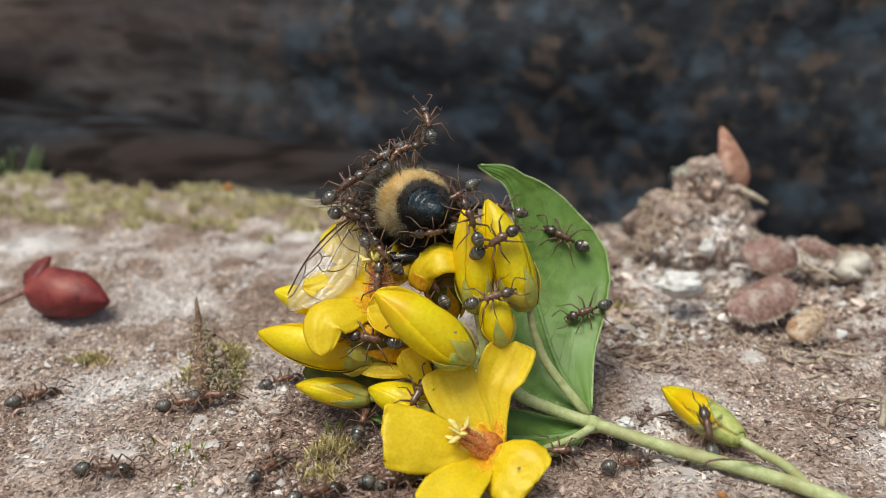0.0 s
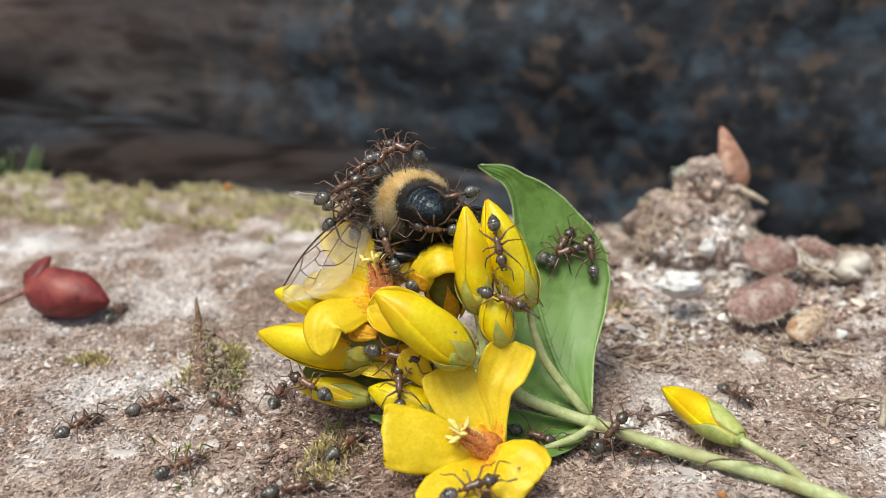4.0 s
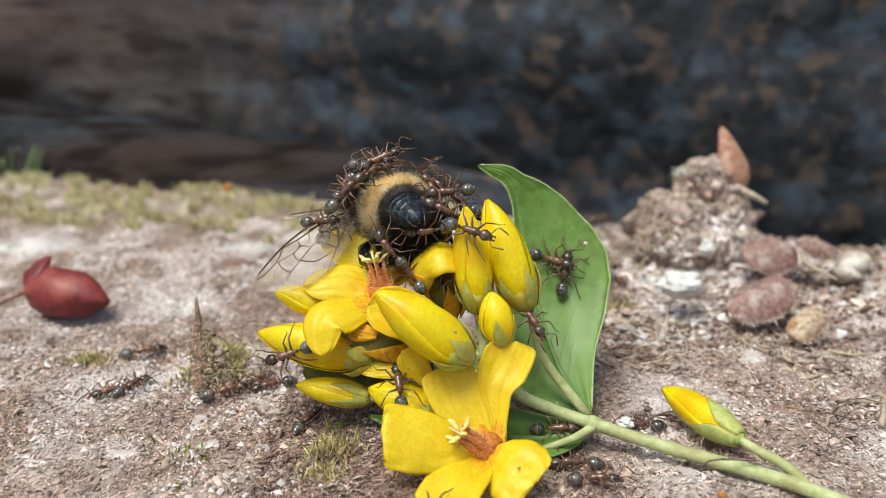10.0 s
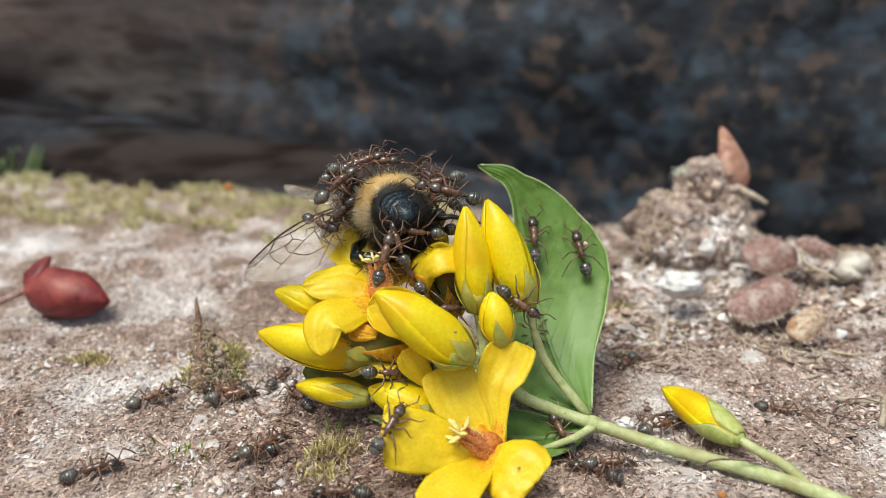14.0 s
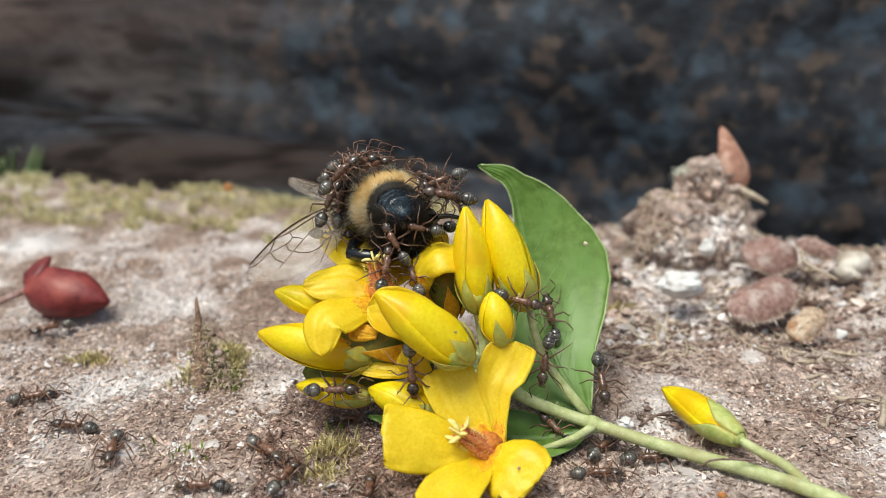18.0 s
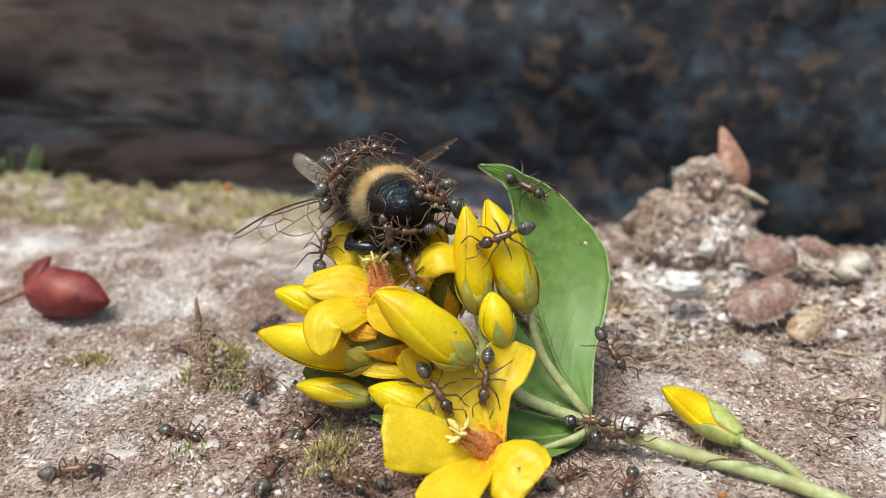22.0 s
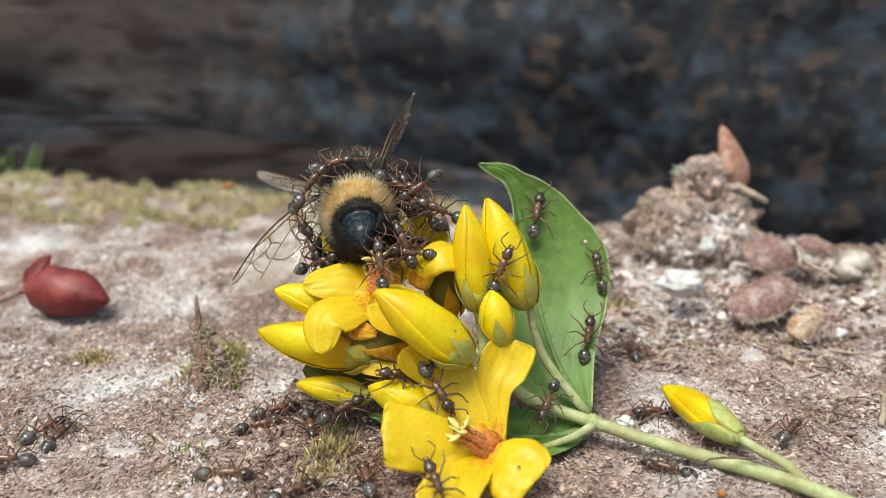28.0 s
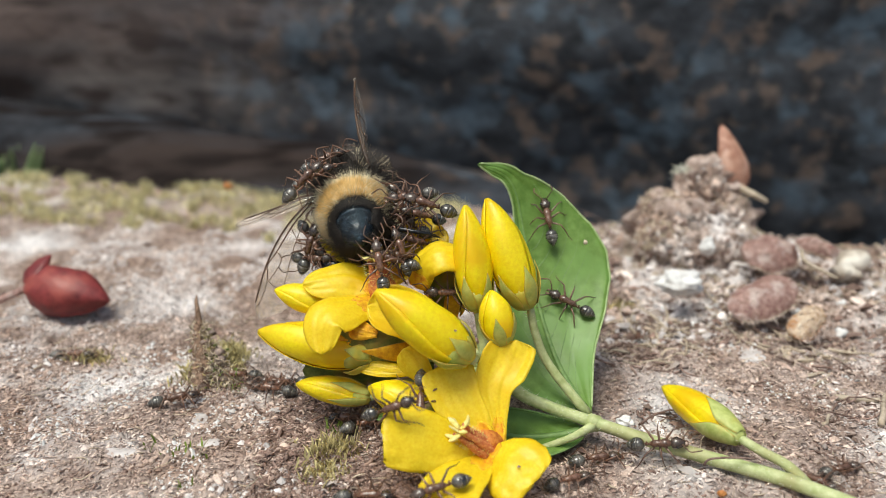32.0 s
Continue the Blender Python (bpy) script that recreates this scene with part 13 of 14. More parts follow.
    keyed(an_ant(), [
        (0, 27.30, -11.60, 1.30, 0.0, -45.0, 95.0), (0.2, 27.60, -8.60, 3.50, 0.0, 0.0, 95.0), (0.4, 26.00, -5.40, 3.25, 0.0, 0.0, 155.0), (0.55, 26.70, -5.60, 3.30, 0.0, 0.0, 85.0),
        (0.7, 28.00, -6.40, 3.10, 0.0, 0.0, 15.0), (0.9, 30.80, -5.60, 0.90, 0.0, 40.0, -20.0), (1.05, 32.30, -4.20, -1.30, 0.0, 0.0, 50.0), (1.2, 32.00, -3.20, -1.30, 0.0, 0.0, 120.0),
        (1.5, 28.30, -2.60, -1.40, 0.0, 0.0, 170.0), (2, 21.60, -4.60, -1.60, 0.0, 0.0, 180.0), (2.5, 19.74, -5.84, -1.67, 0.0, -0.0, 171.0), (3, 18.06, -10.85, 1.19, -52.5, 7.2, 165.3), (3.5, 17.88, -8.36, -1.91, 0.0, -0.0, -178.3),
        (4, 16.91, -9.89, -1.85, 0.0, -0.0, -173.5), (4.5, 16.01, -11.25, -1.86, 0.0, -0.0, -169.0), (5, 15.10, -12.65, -2.10, 0.0, -0.0, -164.9), (5.5, 14.37, -13.26, -2.29, 0.0, -0.0, -161.0),
        (6, 13.51, -14.65, -2.18, 0.0, -0.0, -157.4), (6.5, 14.29, -13.45, -2.37, 0.0, -0.0, 147.5), (7, 14.95, -12.99, -2.12, 0.0, -0.0, 100.9), (7.5, 15.62, -12.51, -2.07, 0.0, -0.0, 60.2),
        (8, 16.35, -11.75, -1.78, 0.0, -0.0, 22.9), (8.5, 15.63, -12.07, -1.81, 0.0, -0.0, 56.2), (9, 14.85, -12.76, -2.14, 0.0, -0.0, 91.4), (9.5, 14.15, -13.06, -2.16, 0.0, -0.0, 130.5),
        (10, 13.49, -13.16, -2.14, 0.0, -0.0, -180.0), (10.5, 13.72, -13.05, -2.10, 0.0, -0.0, 130.7), (11, 13.94, -13.03, -2.11, 0.0, -0.0, 91.9), (11.5, 14.17, -12.91, -2.07, 0.0, -0.0, 56.6),
        (12, 14.44, -12.63, -1.97, 0.0, -0.0, 23.0), (12.5, 16.84, -10.89, -2.00, 0.0, -0.0, 23.0), (13, 19.19, -9.64, -1.76, 0.0, -0.0, 23.0), (13.5, 20.50, -12.25, 0.97, 16.6, -5.0, 16.0),
        (14, 24.18, -6.74, -1.43, 0.0, -0.0, 23.1), (14.5, 24.41, -6.12, -1.40, 0.0, -0.0, 29.1), (15, 24.76, -5.12, -1.59, 0.0, -0.0, 34.5), (15.5, 25.00, -4.46, -1.58, 0.0, -0.0, 39.6),
        (16, 25.21, -3.93, -1.49, 0.0, -0.0, 44.6), (16.5, 25.52, -3.08, -1.57, 0.0, -0.0, 49.4), (17, 25.71, -2.61, -1.44, 0.0, -0.0, 54.3), (17.5, 21.38, -6.17, -1.86, 0.0, -0.0, 52.3),
        (18, 17.22, -10.06, -1.92, 0.0, -0.0, 50.1), (18.5, 13.43, -13.32, -2.19, 0.0, -0.0, 47.7), (19, 9.70, -17.68, -1.57, 0.0, -0.0, 45.0), (19.5, 10.98, -16.70, -1.80, 0.0, -0.0, 47.9),
        (20, 12.36, -15.29, -2.28, 0.0, -0.0, 50.6), (20.5, 13.49, -15.50, -1.72, 0.0, -0.0, 53.4), (21, 14.94, -13.98, -2.27, 0.0, -0.0, 56.0), (21.5, 13.47, -15.68, -1.71, 0.0, -0.0, 44.2),
        (22, 12.32, -15.74, -2.19, 0.0, -0.0, 31.8), (22.5, 10.96, -17.18, -1.77, 0.0, -0.0, 17.4), (23, 9.70, -18.18, -1.63, 0.0, -0.0, 0.0), (23.5, 13.37, -14.04, -2.36, 0.0, -0.0, 9.2),
        (24, 17.01, -11.39, -2.00, 0.0, -0.0, 17.8), (24.5, 19.97, -12.26, 1.01, 29.3, -18.1, 10.2), (25, 25.10, -5.07, -1.52, 0.0, -0.0, 31.9), (25.5, 24.96, -4.79, -1.56, 0.0, -0.0, 50.5),
        (26, 24.81, -4.56, -1.57, 0.0, -0.0, 69.8), (26.5, 24.63, -4.40, -1.54, 0.0, -0.0, 91.4), (27, 24.47, -4.20, -1.53, 0.0, -0.0, 114.9), (27.5, 24.34, -3.84, -1.61, 0.0, -0.0, 143.0),
        (28, 24.20, -3.56, -1.65, 0.0, -0.0, -180.0), (29, 24.63, -4.40, -1.54, 0.0, -0.0, -180.0), (29.5, 23.23, -5.39, -1.91, 0.0, -0.0, 139.4), (30, 21.50, -7.71, -1.48, 0.0, -0.0, 110.0),
        (30.5, 19.47, -11.84, 0.85, -15.9, -51.0, 89.4), (31, 18.66, -10.39, -1.72, 0.0, -0.0, 60.7), (31.5, 17.40, -11.21, -2.11, 0.0, -0.0, 38.7), (32, 15.99, -12.86, -1.97, 0.0, -0.0, 12.2)])
    keyed(an_ant(), [
        (0, -8.03, 1.56, 20.17, -115.6, -27.3, 100.0), (0.5, -8.17, 1.85, 19.97, -116.6, -27.3, 98.9), (0.75, -8.51, 2.00, 19.53, -46.5, -43.9, 81.9), (1, -8.84, 2.14, 19.09, 30.1, -35.2, 56.3),
        (1.5, -8.92, 2.02, 19.03, 30.7, -36.3, 55.4), (2, -8.92, 2.02, 19.01, 32.1, -42.0, 48.9), (2.5, -9.02, 1.95, 18.93, 32.8, -42.9, 48.0), (3, -9.05, 1.92, 18.88, 33.6, -46.0, 43.8),
        (3.5, -9.46, 2.55, 19.44, 29.7, -38.5, 59.4), (3.75, -9.26, 2.69, 20.13, -38.0, -47.9, 74.8), (4, -9.06, 2.82, 20.82, -107.8, -40.8, 92.7), (4.5, -9.17, 2.67, 21.68, -99.1, -46.8, 88.1),
        (5, -9.21, 2.04, 22.39, 7.0, -59.9, 51.9), (5.5, -9.37, 2.25, 23.15, -0.3, -57.4, 60.2), (6, -9.54, 2.46, 23.91, -6.0, -54.5, 67.3), (6.5, -9.39, 2.49, 24.00, -3.7, -53.9, 64.7),
        (7, -9.24, 2.51, 24.09, -1.6, -53.3, 62.2), (7.5, -9.09, 2.53, 24.18, 0.4, -52.3, 59.9), (8, -8.94, 2.55, 24.26, 2.3, -51.1, 57.8), (8.5, -8.92, 3.63, 24.35, -31.8, -64.8, 11.6),
        (9, -8.75, 3.39, 24.49, -27.1, -62.8, 6.5), (9.5, -9.10, 3.58, 24.18, -40.1, -59.7, 19.6), (10, -9.43, 3.68, 23.89, -49.4, -55.4, 29.5), (10.5, -9.75, 3.62, 23.65, -58.7, -50.3, 40.7),
        (11, -10.13, 4.10, 23.29, -67.1, -45.8, 46.9), (11.25, -10.15, 3.17, 23.27, -15.5, -49.7, 30.0), (11.5, -10.18, 2.23, 23.25, 34.4, -43.3, 15.3), (12, -10.48, 2.17, 23.02, 40.0, -41.1, 8.1),
        (12.5, -10.39, 2.32, 23.04, -17.3, -52.6, 35.6), (13, -10.30, 2.46, 23.05, -75.9, -42.4, 64.5), (14, -10.03, 2.26, 22.94, -73.5, -50.1, 61.7), (14.5, -9.98, 2.16, 22.78, -78.1, -50.1, 66.1),
        (15, -9.92, 2.07, 22.61, -82.7, -50.0, 70.7), (15.5, -9.87, 1.96, 22.45, -87.4, -49.5, 75.4), (16, -9.82, 1.84, 22.30, -92.1, -48.7, 80.2), (16.5, -9.79, 1.83, 22.11, -97.0, -48.1, 84.2),
        (17, -9.75, 1.81, 21.93, -101.6, -47.2, 88.2), (17.5, -10.12, 2.06, 22.14, -95.1, -49.0, 81.4), (18, -10.48, 2.26, 22.37, -88.2, -50.0, 74.9), (18.5, -10.92, 2.92, 22.48, -80.5, -51.9, 64.6),
        (19, -11.10, 2.07, 22.72, 21.1, -51.7, 33.7), (20, -11.41, 2.17, 23.03, 21.8, -52.2, 33.1), (20.5, -11.41, 2.25, 23.25, 22.0, -52.3, 32.9), (21, -11.41, 2.32, 23.48, 22.1, -52.5, 32.7),
        (21.5, -11.41, 2.39, 23.70, 22.0, -52.4, 32.9), (22, -11.41, 2.46, 23.92, 21.9, -52.3, 33.0), (23, -11.11, 2.62, 24.49, 37.9, -40.2, 10.0), (23.25, -11.36, 3.02, 24.35, -14.2, -48.4, 30.1),
        (23.5, -11.61, 3.43, 24.22, -67.4, -41.7, 51.7), (24, -11.84, 2.58, 24.07, -59.8, -46.0, 45.0), (24.5, -12.84, 2.40, 23.88, 32.6, -42.3, 17.0), (25, -13.93, 2.40, 23.89, 37.2, -39.8, 10.6),
        (25.5, -12.41, 2.04, 22.67, 20.5, -51.2, 34.4), (26, -10.49, -2.18, 22.81, -22.1, -73.3, 58.0), (26.5, -9.15, -4.26, 22.23, -53.8, -75.8, 137.0), (27, -7.82, -5.16, 21.29, 91.1, -118.1, 7.7),
        (27.5, -6.82, -2.85, 19.49, 52.4, -152.4, 60.5), (28, -5.53, -1.39, 17.11, -59.1, -26.5, -170.6), (30, -5.51, -1.49, 16.94, -58.0, -13.8, 174.3), (32, -5.95, -1.58, 16.84, -60.6, -13.2, -175.3)])
    keyed(an_ant(), [
        (0, -5.09, 3.33, 26.99, 15.1, -34.9, 49.6), (0.5, -5.24, 3.33, 26.99, 12.6, -36.1, 53.2), (1, -5.39, 3.33, 26.99, 10.1, -37.1, 57.0), (1.5, -5.53, 3.33, 27.00, 7.3, -38.1, 60.6),
        (2, -5.67, 3.34, 27.00, 4.3, -39.0, 64.4), (2.5, -5.83, 3.34, 27.00, 1.5, -39.3, 68.6), (3, -5.98, 3.34, 27.01, -1.4, -39.5, 72.8), (3.5, -6.23, 3.31, 26.91, 1.0, -40.1, 68.2),
        (4, -6.47, 3.29, 26.82, 3.5, -40.5, 63.5), (4.5, -6.72, 3.26, 26.73, 6.0, -40.9, 58.8), (5, -6.97, 3.23, 26.63, 8.7, -41.1, 54.1), (5.5, -7.22, 3.21, 26.54, 11.5, -41.2, 49.3),
        (6, -7.47, 3.18, 26.45, 14.4, -41.1, 44.4), (6.5, -7.28, 3.21, 26.54, 18.2, -38.8, 39.0), (7, -7.09, 3.23, 26.63, 21.6, -36.2, 34.0), (7.5, -6.90, 3.25, 26.72, 24.4, -33.0, 29.6),
        (8, -6.71, 3.27, 26.81, 26.9, -29.7, 25.6), (8.5, -6.53, 3.30, 26.90, 28.9, -26.3, 21.9), (9, -6.35, 3.32, 26.99, 30.7, -22.7, 18.3), (9.5, -6.56, 3.27, 26.84, 31.2, -21.7, 16.9),
        (10, -6.77, 3.22, 26.69, 31.7, -20.6, 15.6), (10.5, -6.97, 3.18, 26.54, 32.3, -19.9, 13.8), (11, -7.18, 3.13, 26.39, 32.9, -19.1, 12.0), (11.5, -7.38, 3.09, 26.25, 33.6, -18.6, 9.9),
        (12, -7.57, 3.04, 26.10, 34.3, -18.1, 7.7), (13, -7.30, 3.08, 26.24, 35.7, -10.9, 1.0), (14, -7.00, 3.13, 26.38, 36.4, -4.3, -6.3), (15.5, -7.29, 3.16, 26.48, 36.6, -8.2, -3.6),
        (17, -7.57, 3.19, 26.58, 36.6, -12.1, -0.9), (17.5, -7.73, 3.11, 26.31, 36.1, -13.7, 1.1), (18, -7.88, 3.02, 26.04, 35.6, -15.2, 3.2), (18.5, -8.04, 2.94, 25.77, 35.1, -16.8, 5.3),
        (19, -8.19, 2.86, 25.51, 34.4, -18.3, 7.4), (19.5, -8.06, 2.99, 25.95, 36.1, -11.6, 0.0), (20, -7.92, 3.13, 26.39, 36.8, -4.7, -7.0), (20.5, -7.92, 3.21, 26.64, 37.0, -5.0, -7.4),
        (21, -7.91, 3.29, 26.90, 37.2, -5.2, -7.8), (21.5, -7.91, 3.37, 27.15, 37.2, -5.3, -7.9), (22, -7.90, 3.45, 27.40, 37.3, -5.3, -8.0), (23, -8.50, 3.41, 27.30, 36.8, -12.4, -1.4),
        (24, -8.05, 3.31, 26.96, 34.7, -6.2, 8.0), (24.5, -9.15, 3.58, 26.49, -28.0, -17.5, -1.1), (25, -10.05, 2.44, 26.12, -20.5, -28.1, 4.4), (25.5, -9.08, 1.62, 25.68, -21.0, -14.1, 9.5),
        (26, -8.20, 1.14, 25.19, -19.6, -1.0, 0.3), (26.5, -7.23, -0.85, 25.14, 6.6, 18.8, 1.5), (27, -6.61, 1.88, 23.96, -40.9, 28.3, -20.4), (27.5, -5.64, 2.24, 23.14, 28.3, 38.5, -22.1),
        (28, -4.70, 2.12, 22.65, 18.6, 48.2, -36.5), (28.5, -4.73, 2.08, 22.51, 19.2, 48.9, -35.8), (29, -4.76, 2.05, 22.37, 19.8, 49.7, -35.1), (29.5, -4.80, 2.03, 22.24, 21.3, 51.2, -33.5),
        (30, -4.83, 2.00, 22.12, 23.0, 52.7, -31.7), (30.5, -4.86, 1.96, 21.97, 23.0, 52.7, -31.7), (31, -4.88, 1.91, 21.82, 23.0, 52.7, -31.7), (31.5, -4.91, 1.87, 21.68, 23.7, 53.3, -31.1),
        (32, -4.93, 1.83, 21.54, 24.5, 53.8, -30.4)])
    keyed(an_ant(), [
        (0, -0.06, 1.95, 21.90, 131.6, -136.0, -1.8), (1.5, -0.06, 1.92, 21.72, 128.5, -135.5, 0.1), (3, -0.06, 1.87, 21.53, 126.8, -135.2, 1.2), (3.5, -0.22, 1.93, 21.77, 131.6, -133.1, -3.5),
        (4, -0.37, 1.99, 22.01, -43.1, -48.6, 171.1), (4.5, -0.52, 2.05, 22.25, -37.4, -49.8, 165.1), (5, -0.50, -2.87, 24.10, 126.8, -120.9, 1.2), (5.5, -0.63, -3.04, 24.40, 133.9, -119.9, -8.3),
        (6, -0.77, -3.00, 24.65, -37.8, -61.0, 162.7), (7.5, -1.10, 2.25, 23.11, -19.0, -48.9, 143.9), (9, -1.25, 2.29, 23.24, -18.2, -47.9, 142.9), (10.5, -1.41, 2.24, 23.09, -7.1, -49.9, 128.3),
        (12, -1.58, 2.22, 22.97, 4.7, -52.2, 113.7), (13, -1.60, 2.20, 22.84, -2.1, -54.2, 122.5), (14, -1.59, 2.15, 22.69, -8.7, -53.7, 130.8), (15.5, -1.81, 2.20, 22.84, -2.1, -54.2, 122.5),
        (17, -2.03, 2.25, 22.99, 4.6, -54.1, 114.3), (17.5, -2.24, 2.20, 22.85, 1.2, -54.5, 118.5), (18, -2.44, 2.16, 22.70, -2.3, -54.7, 122.8), (18.5, -2.64, 2.10, 22.54, -5.4, -53.6, 126.6),
        (19, -2.84, 2.04, 22.38, -8.2, -52.5, 130.1), (20.5, -2.85, 2.17, 22.71, -9.4, -54.8, 131.6), (22, -2.86, 2.29, 23.03, -10.5, -56.4, 132.8), (23, -2.88, 2.24, 22.77, -13.2, -59.3, 135.3),
        (23.5, -3.35, 2.11, 22.34, -14.2, -60.1, 136.1), (24, -3.82, 1.98, 21.90, -14.9, -60.7, 136.7), (24.5, -3.98, 1.85, 21.46, -24.4, -60.0, 147.1), (25, -4.14, 1.73, 21.03, -33.4, -58.4, 156.9),
        (25.5, -3.65, 1.92, 20.37, -41.5, -46.0, 150.8), (26, -3.34, 1.59, 19.83, -41.9, -36.7, 150.1), (26.5, -3.26, 1.37, 19.47, -51.4, -37.9, 166.0), (27, -2.98, 1.07, 18.95, -50.6, -30.2, 166.1),
        (27.5, -2.80, 0.82, 18.51, -54.2, -26.0, 172.6), (28, -2.35, 0.34, 18.02, -51.7, -13.4, 163.6), (30, -2.51, 0.37, 18.01, -52.0, -11.4, 165.2), (32, -2.81, 0.47, 18.06, -56.2, -14.1, 174.9)])
    keyed(an_ant(), [
        (0, 1.28, -0.21, 24.01, -81.2, 31.7, -168.4), (2, 0.97, -0.21, 24.02, -77.9, 21.6, -172.6), (3.5, 0.76, -0.30, 23.73, -81.7, 22.9, -172.1), (4, 0.97, -0.27, 23.83, -74.7, 13.0, -175.7),
        (5, 0.81, -0.35, 23.57, -84.6, 24.8, -171.4), (6, 0.84, -0.38, 23.47, -89.2, 32.9, -167.8), (7.5, 1.18, -0.35, 23.58, -74.9, 8.6, -177.2), (9, 1.14, -0.34, 23.61, -72.7, 5.6, -178.2),
        (10.5, 0.18, 0.01, 24.68, -60.7, 4.7, -178.5), (12, -0.75, 0.31, 25.62, -66.8, 29.3, -169.5), (13.3, -0.60, 0.21, 25.32, -63.7, 19.0, -173.6), (14.5, -0.44, 0.16, 25.15, -61.7, 12.3, -176.0),
        (15.5, -0.19, 0.14, 25.08, -74.6, 29.2, -169.5), (17, -0.06, 0.25, 25.42, -61.5, 10.8, -176.5), (19, -0.80, 0.18, 25.20, -72.5, 27.0, -170.5), (21, -1.38, 0.01, 24.68, -68.4, 15.5, -174.8),
        (23, -1.64, -0.02, 24.59, -58.7, 3.8, -178.8), (24, -2.09, -0.04, 24.53, -67.2, 18.1, -173.9), (25, -2.06, -0.01, 24.64, -58.1, 6.0, -178.0), (26.5, -2.36, -0.04, 24.53, -61.5, 12.0, -176.0),
        (28, -2.71, 0.00, 24.66, -72.6, 32.9, -167.9), (29, -2.62, -0.07, 24.43, -60.5, 11.3, -176.3), (30, -2.95, -0.16, 24.15, -72.0, 27.9, -170.1), (31, -3.23, -0.28, 23.80, -66.4, 17.4, -174.2),
        (32, -3.53, -0.36, 23.55, -60.5, 7.8, -177.5)])
    keyed(an_ant(), [
        (0, 0.72, -1.47, 21.76, -73.1, -16.7, 174.4), (2, 0.58, -1.37, 22.07, -86.2, 0.1, 180.0), (4, 0.25, -1.46, 21.76, -87.3, -2.6, 179.2), (5, -0.20, -1.52, 21.59, -89.5, -3.5, 178.9),
        (6, -0.32, -1.54, 21.53, -92.5, 0.6, 180.2), (7.5, -0.24, -1.52, 21.60, -85.2, -6.0, 178.1), (9, 0.01, -1.48, 21.71, -63.2, -27.1, 170.4), (10.5, 0.39, -1.15, 22.73, -55.9, -22.0, 172.4),
        (12, 1.01, -0.77, 23.89, -52.1, -15.7, 174.8), (13.3, 1.04, -0.76, 23.94, -55.4, -12.0, 176.0), (15.5, 0.88, -0.69, 24.15, -46.2, -24.7, 171.4), (17, 0.80, -0.72, 24.06, -49.5, -21.8, 172.5),
        (19, -0.03, -0.87, 23.58, -68.8, -0.9, 179.7), (21, -0.64, -1.05, 23.03, -72.1, -2.6, 179.1), (23, -1.13, -0.82, 23.76, -44.7, -26.2, 170.8), (24, -1.30, -0.96, 23.32, -48.6, -22.2, 172.4),
        (25, -1.10, -0.99, 23.23, -61.3, -4.4, 178.6), (26.5, -0.83, -1.18, 22.64, -48.6, -24.1, 171.7), (28, -0.48, -1.35, 22.12, -51.1, -22.5, 172.3), (29, -0.84, -1.45, 21.81, -61.1, -10.8, 176.5),
        (30, -1.23, -1.49, 21.70, -51.0, -23.2, 172.0), (31, -1.52, -1.30, 22.27, -53.5, -15.9, 174.7), (32, -1.72, -1.17, 22.67, -49.6, -18.2, 173.9)])
    keyed(an_ant(), [
        (0, -10.17, -0.04, 24.54, 38.7, -33.6, 12.5), (2, -10.44, -0.25, 23.88, 35.1, -42.3, 17.2), (4, -10.81, -0.12, 24.29, 45.1, -27.0, 9.5), (5, -11.17, -0.02, 24.60, 27.5, -49.5, 22.4),
        (6, -11.12, -0.06, 24.47, 46.9, -23.4, 8.1), (7.5, -10.34, -0.11, 24.32, 31.8, -44.4, 18.6), (9, -9.64, -0.25, 23.88, 46.8, -25.0, 8.7), (10.5, -10.43, -0.16, 24.16, 27.1, -49.3, 22.2),
        (12, -11.23, -0.09, 24.37, 28.7, -46.2, 19.8), (13.3, -11.05, 0.02, 24.72, 30.5, -43.1, 17.7), (14.5, -10.93, 0.04, 24.79, 35.5, -35.2, 13.3), (15.5, -10.77, 0.16, 25.14, 32.1, -39.8, 15.7),
        (17, -10.53, 0.38, 25.81, 31.0, -40.1, 15.9), (19, -10.90, 0.38, 25.81, 30.1, -41.8, 16.9), (21, -11.15, 0.27, 25.49, 28.9, -44.3, 18.5), (23, -11.46, 0.44, 26.00, 29.7, -40.1, 15.9),
        (24, -12.46, 0.35, 25.74, 36.4, -25.3, 8.8), (25, -13.37, 0.35, 25.74, 29.6, -40.7, 16.2), (26.5, -13.61, 0.17, 25.18, 28.2, -43.5, 17.9), (28, -13.76, -0.03, 24.57, 24.5, -49.8, 22.6),
        (29, -13.96, 0.00, 24.66, 33.4, -31.8, 11.6), (30, -13.95, -0.04, 24.52, 34.7, -27.9, 9.9), (31, -14.22, -0.01, 24.62, 31.2, -36.0, 13.6), (32, -14.56, 0.10, 24.95, 28.3, -42.5, 17.3)])
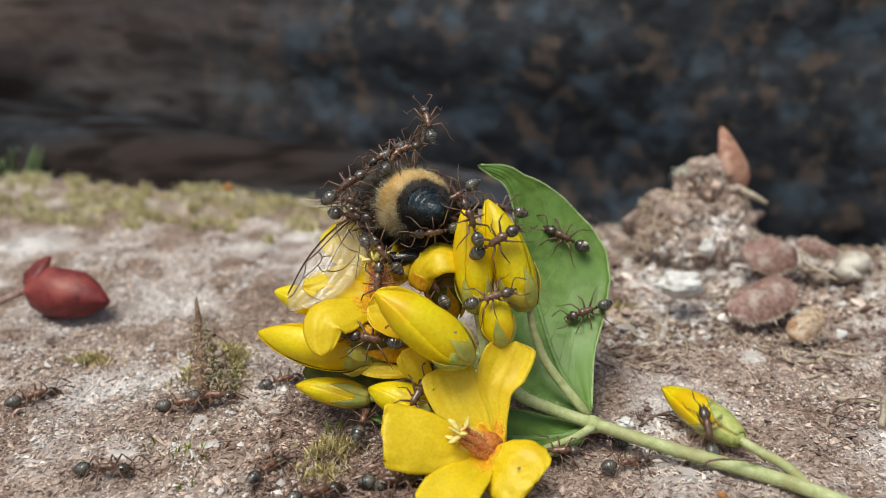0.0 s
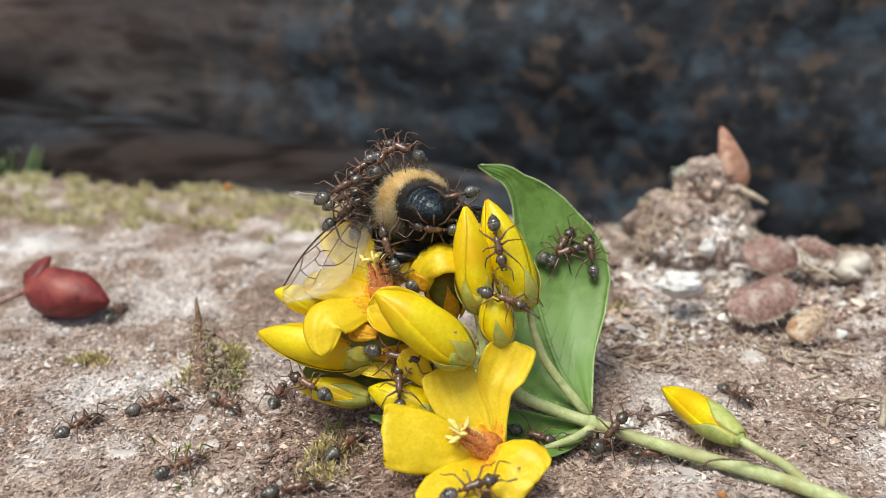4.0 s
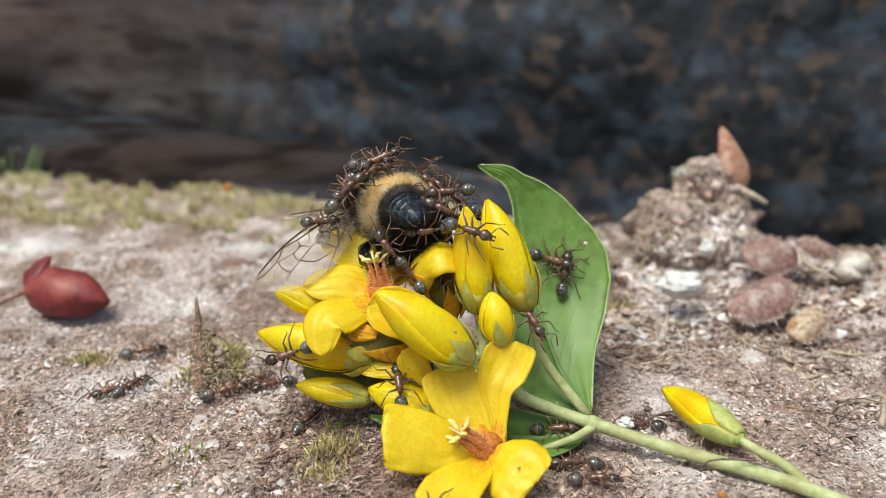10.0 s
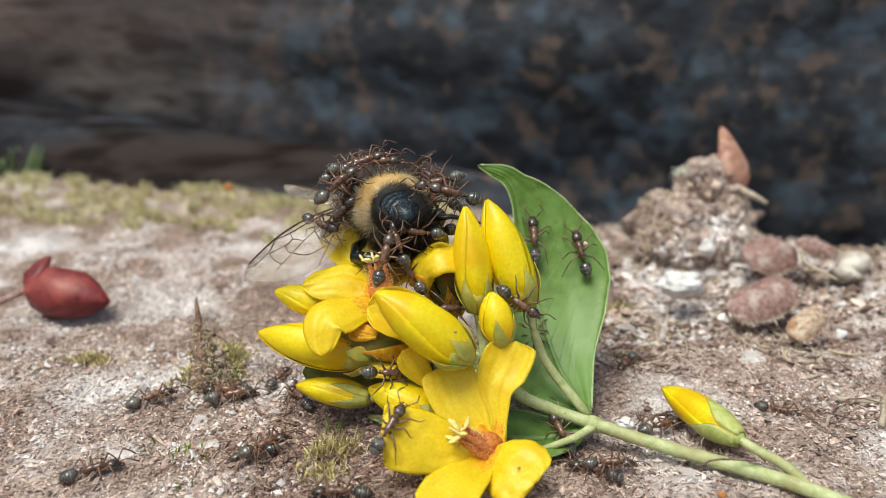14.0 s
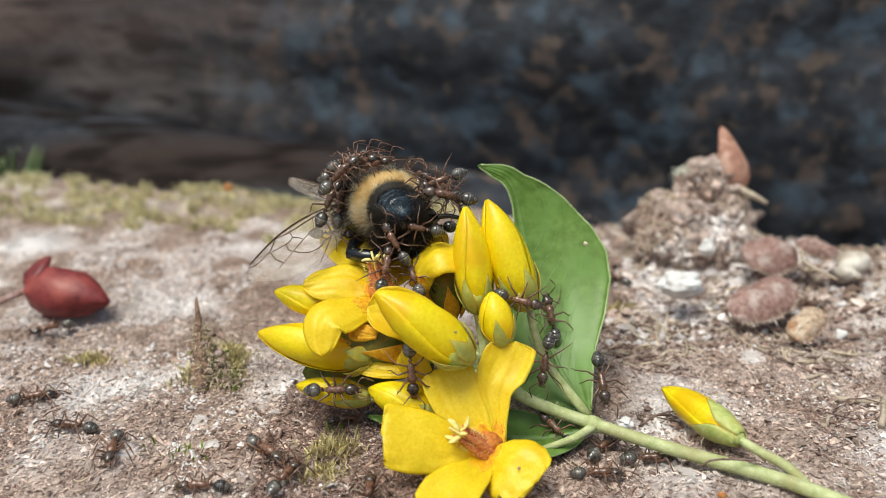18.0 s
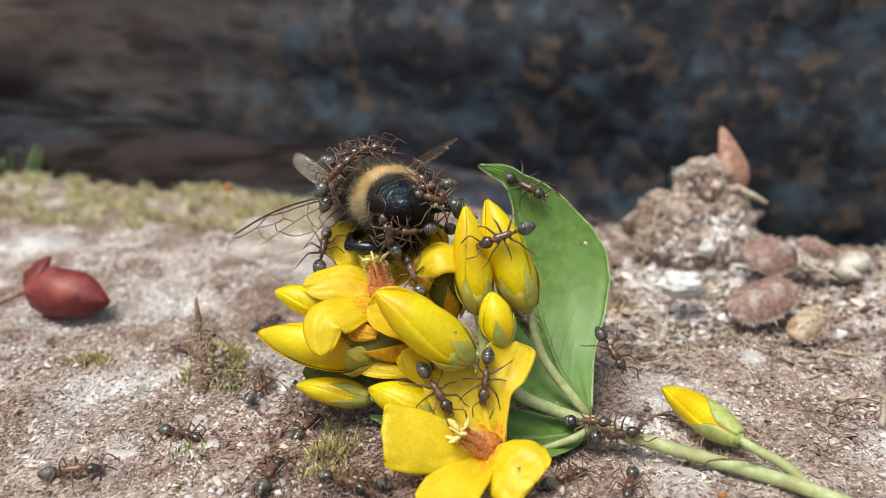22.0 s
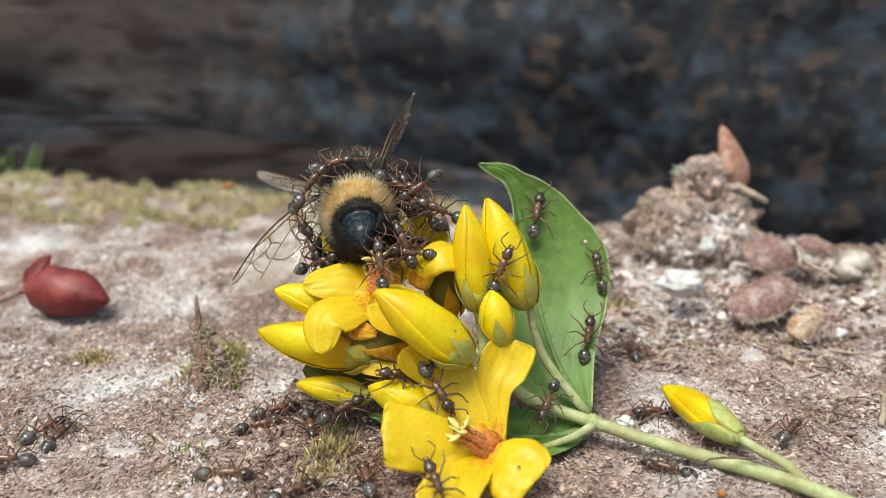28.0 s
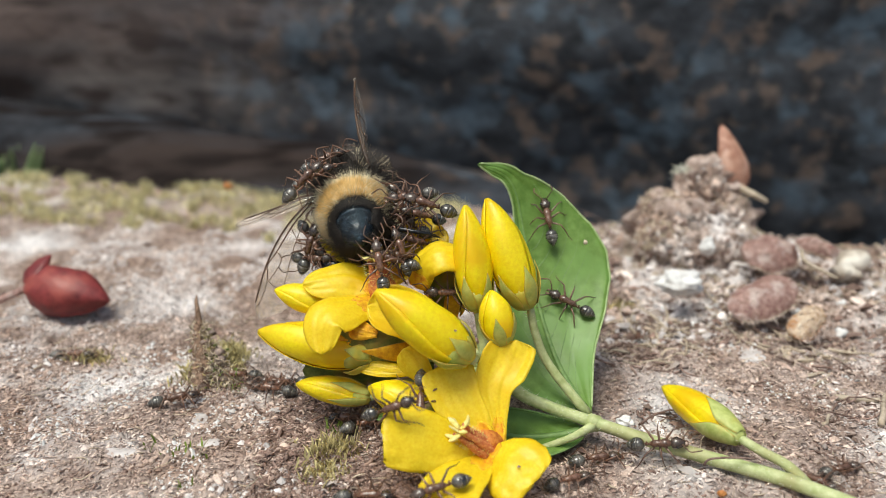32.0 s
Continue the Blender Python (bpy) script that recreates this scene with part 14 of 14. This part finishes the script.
    keyed(an_ant(), [
        (0, -5.74, -4.00, 18.83, -98.5, -47.0, 159.6), (2, -5.52, -3.80, 19.44, -85.8, -58.5, 148.0), (4, -5.38, -3.84, 19.31, -71.4, -64.5, 137.0), (5, -5.29, -3.93, 19.02, -97.3, -45.7, 160.5),
        (6, -5.10, -3.99, 18.85, -75.8, -61.2, 143.8), (7.5, -5.51, -3.92, 19.05, -75.8, -61.2, 143.7), (9, -5.73, -3.90, 19.12, -89.4, -52.0, 155.4), (10.5, -4.99, -3.75, 19.57, -90.3, -46.0, 160.3),
        (12, -4.18, -3.63, 19.96, -38.6, -65.8, 133.6), (13.3, -4.58, -3.70, 19.74, -42.6, -66.5, 131.6), (15.5, -4.56, -3.73, 19.65, -62.8, -60.4, 145.1), (17, -4.66, -3.72, 19.69, -53.7, -64.5, 137.0),
        (19, -5.15, -3.53, 20.26, -87.9, -46.3, 160.1), (21, -5.61, -3.36, 20.79, -50.2, -66.4, 131.9), (23, -5.49, -3.57, 20.14, -69.4, -51.9, 155.5), (24, -5.48, -3.70, 19.75, -77.0, -42.6, 162.6),
        (25, -5.47, -3.73, 19.63, -50.6, -56.1, 151.1), (26.5, -5.08, -3.77, 19.52, -43.0, -56.2, 151.0), (28, -4.38, -3.84, 19.30, -27.1, -61.3, 143.6), (29, -4.43, -3.93, 19.03, -39.0, -54.9, 152.5),
        (30, -4.29, -3.97, 18.90, -31.8, -58.3, 148.3), (31, -4.54, -4.02, 18.75, -14.5, -65.6, 134.3), (32, -4.80, -4.04, 18.68, -16.9, -64.6, 136.7)])
    keyed(an_ant(), [
        (0, -0.86, -3.22, 21.23, -104.5, 8.7, -177.2), (2, -1.18, -3.14, 21.47, -105.0, 7.7, -177.5), (4, -0.84, -3.15, 21.42, -97.3, -4.9, -181.6), (5, -0.78, -3.08, 21.66, -98.6, 2.9, -179.0),
        (6, -0.63, -3.11, 21.57, -97.7, 2.8, -179.1), (7.5, -1.17, -3.15, 21.43, -101.9, 10.8, -176.4), (9, -1.30, -3.13, 21.48, -98.3, 5.0, -178.4), (10.5, -2.04, -3.22, 21.20, -100.2, 7.0, -177.7),
        (12, -2.57, -3.20, 21.27, -91.7, -5.6, -181.8), (13.3, -2.51, -3.26, 21.10, -95.1, -4.2, -181.4), (15.5, -2.67, -3.24, 21.14, -90.0, -17.0, -185.7), (17, -2.43, -3.17, 21.36, -94.3, -8.8, -182.9),
        (19, -2.80, -3.12, 21.54, -89.6, -14.5, -184.8), (21, -3.24, -3.11, 21.54, -101.6, 6.5, -177.9), (23, -3.55, -3.34, 20.85, -93.9, -4.0, -181.3), (24, -3.65, -3.36, 20.78, -84.5, -12.3, -184.1),
        (25, -3.96, -3.48, 20.41, -94.5, 3.2, -179.0), (26.5, -3.62, -3.76, 19.54, -97.0, 6.7, -177.8), (28, -3.35, -4.00, 18.80, -88.9, -7.4, -182.4), (29, -3.65, -4.08, 18.58, -85.5, -12.7, -184.2),
        (30, -4.04, -4.10, 18.50, -92.1, -3.1, -181.0), (31, -4.57, -4.12, 18.43, -92.7, -2.7, -180.9), (32, -5.05, -4.25, 18.03, -83.4, -18.1, -186.1)])
    keyed(an_ant(), [
        (0, -4.39, 3.58, 27.60, 34.4, -16.0, 5.3), (2, -4.26, 3.64, 27.76, 34.3, -18.7, 6.3), (4, -6.03, 3.51, 27.37, 34.1, -20.2, 6.8), (5, -6.98, 3.34, 26.83, 31.9, -31.7, 11.6),
        (6, -7.89, 3.30, 26.71, 40.3, -7.7, 2.5), (7.5, -7.46, 3.26, 26.61, 32.1, -31.0, 11.3), (9, -7.07, 3.31, 26.76, 36.3, -9.6, 3.2), (10.5, -8.42, 3.15, 26.27, 38.6, -7.7, 2.5),
        (12, -9.75, 3.15, 26.25, 39.3, -9.7, 3.2), (13.3, -9.98, 3.11, 26.12, 38.9, -13.6, 4.5), (15.5, -10.02, 3.16, 26.28, 42.2, -7.0, 2.3), (17, -9.96, 3.23, 26.52, 37.3, -19.3, 6.5),
        (19, -10.20, 3.32, 26.79, 36.5, -19.9, 6.8), (21, -10.24, 3.40, 27.04, 37.0, -16.4, 5.5), (23, -10.90, 3.23, 26.50, 38.2, -10.0, 3.3), (24, -11.22, 3.09, 26.06, 35.1, -19.9, 6.7),
        (25, -11.50, 2.99, 25.77, 32.4, -29.7, 10.7), (26.5, -12.01, 3.01, 25.82, 32.6, -28.3, 10.1), (28, -12.11, 3.08, 26.04, 35.5, -13.4, 4.4), (29, -12.17, 2.99, 25.77, 31.6, -33.9, 12.6),
        (30, -12.24, 2.90, 25.49, 35.6, -11.1, 3.6), (31, -13.18, 2.79, 25.15, 37.5, -6.8, 2.2), (32, -14.02, 2.68, 24.81, 32.9, -27.7, 9.8)])


motions()
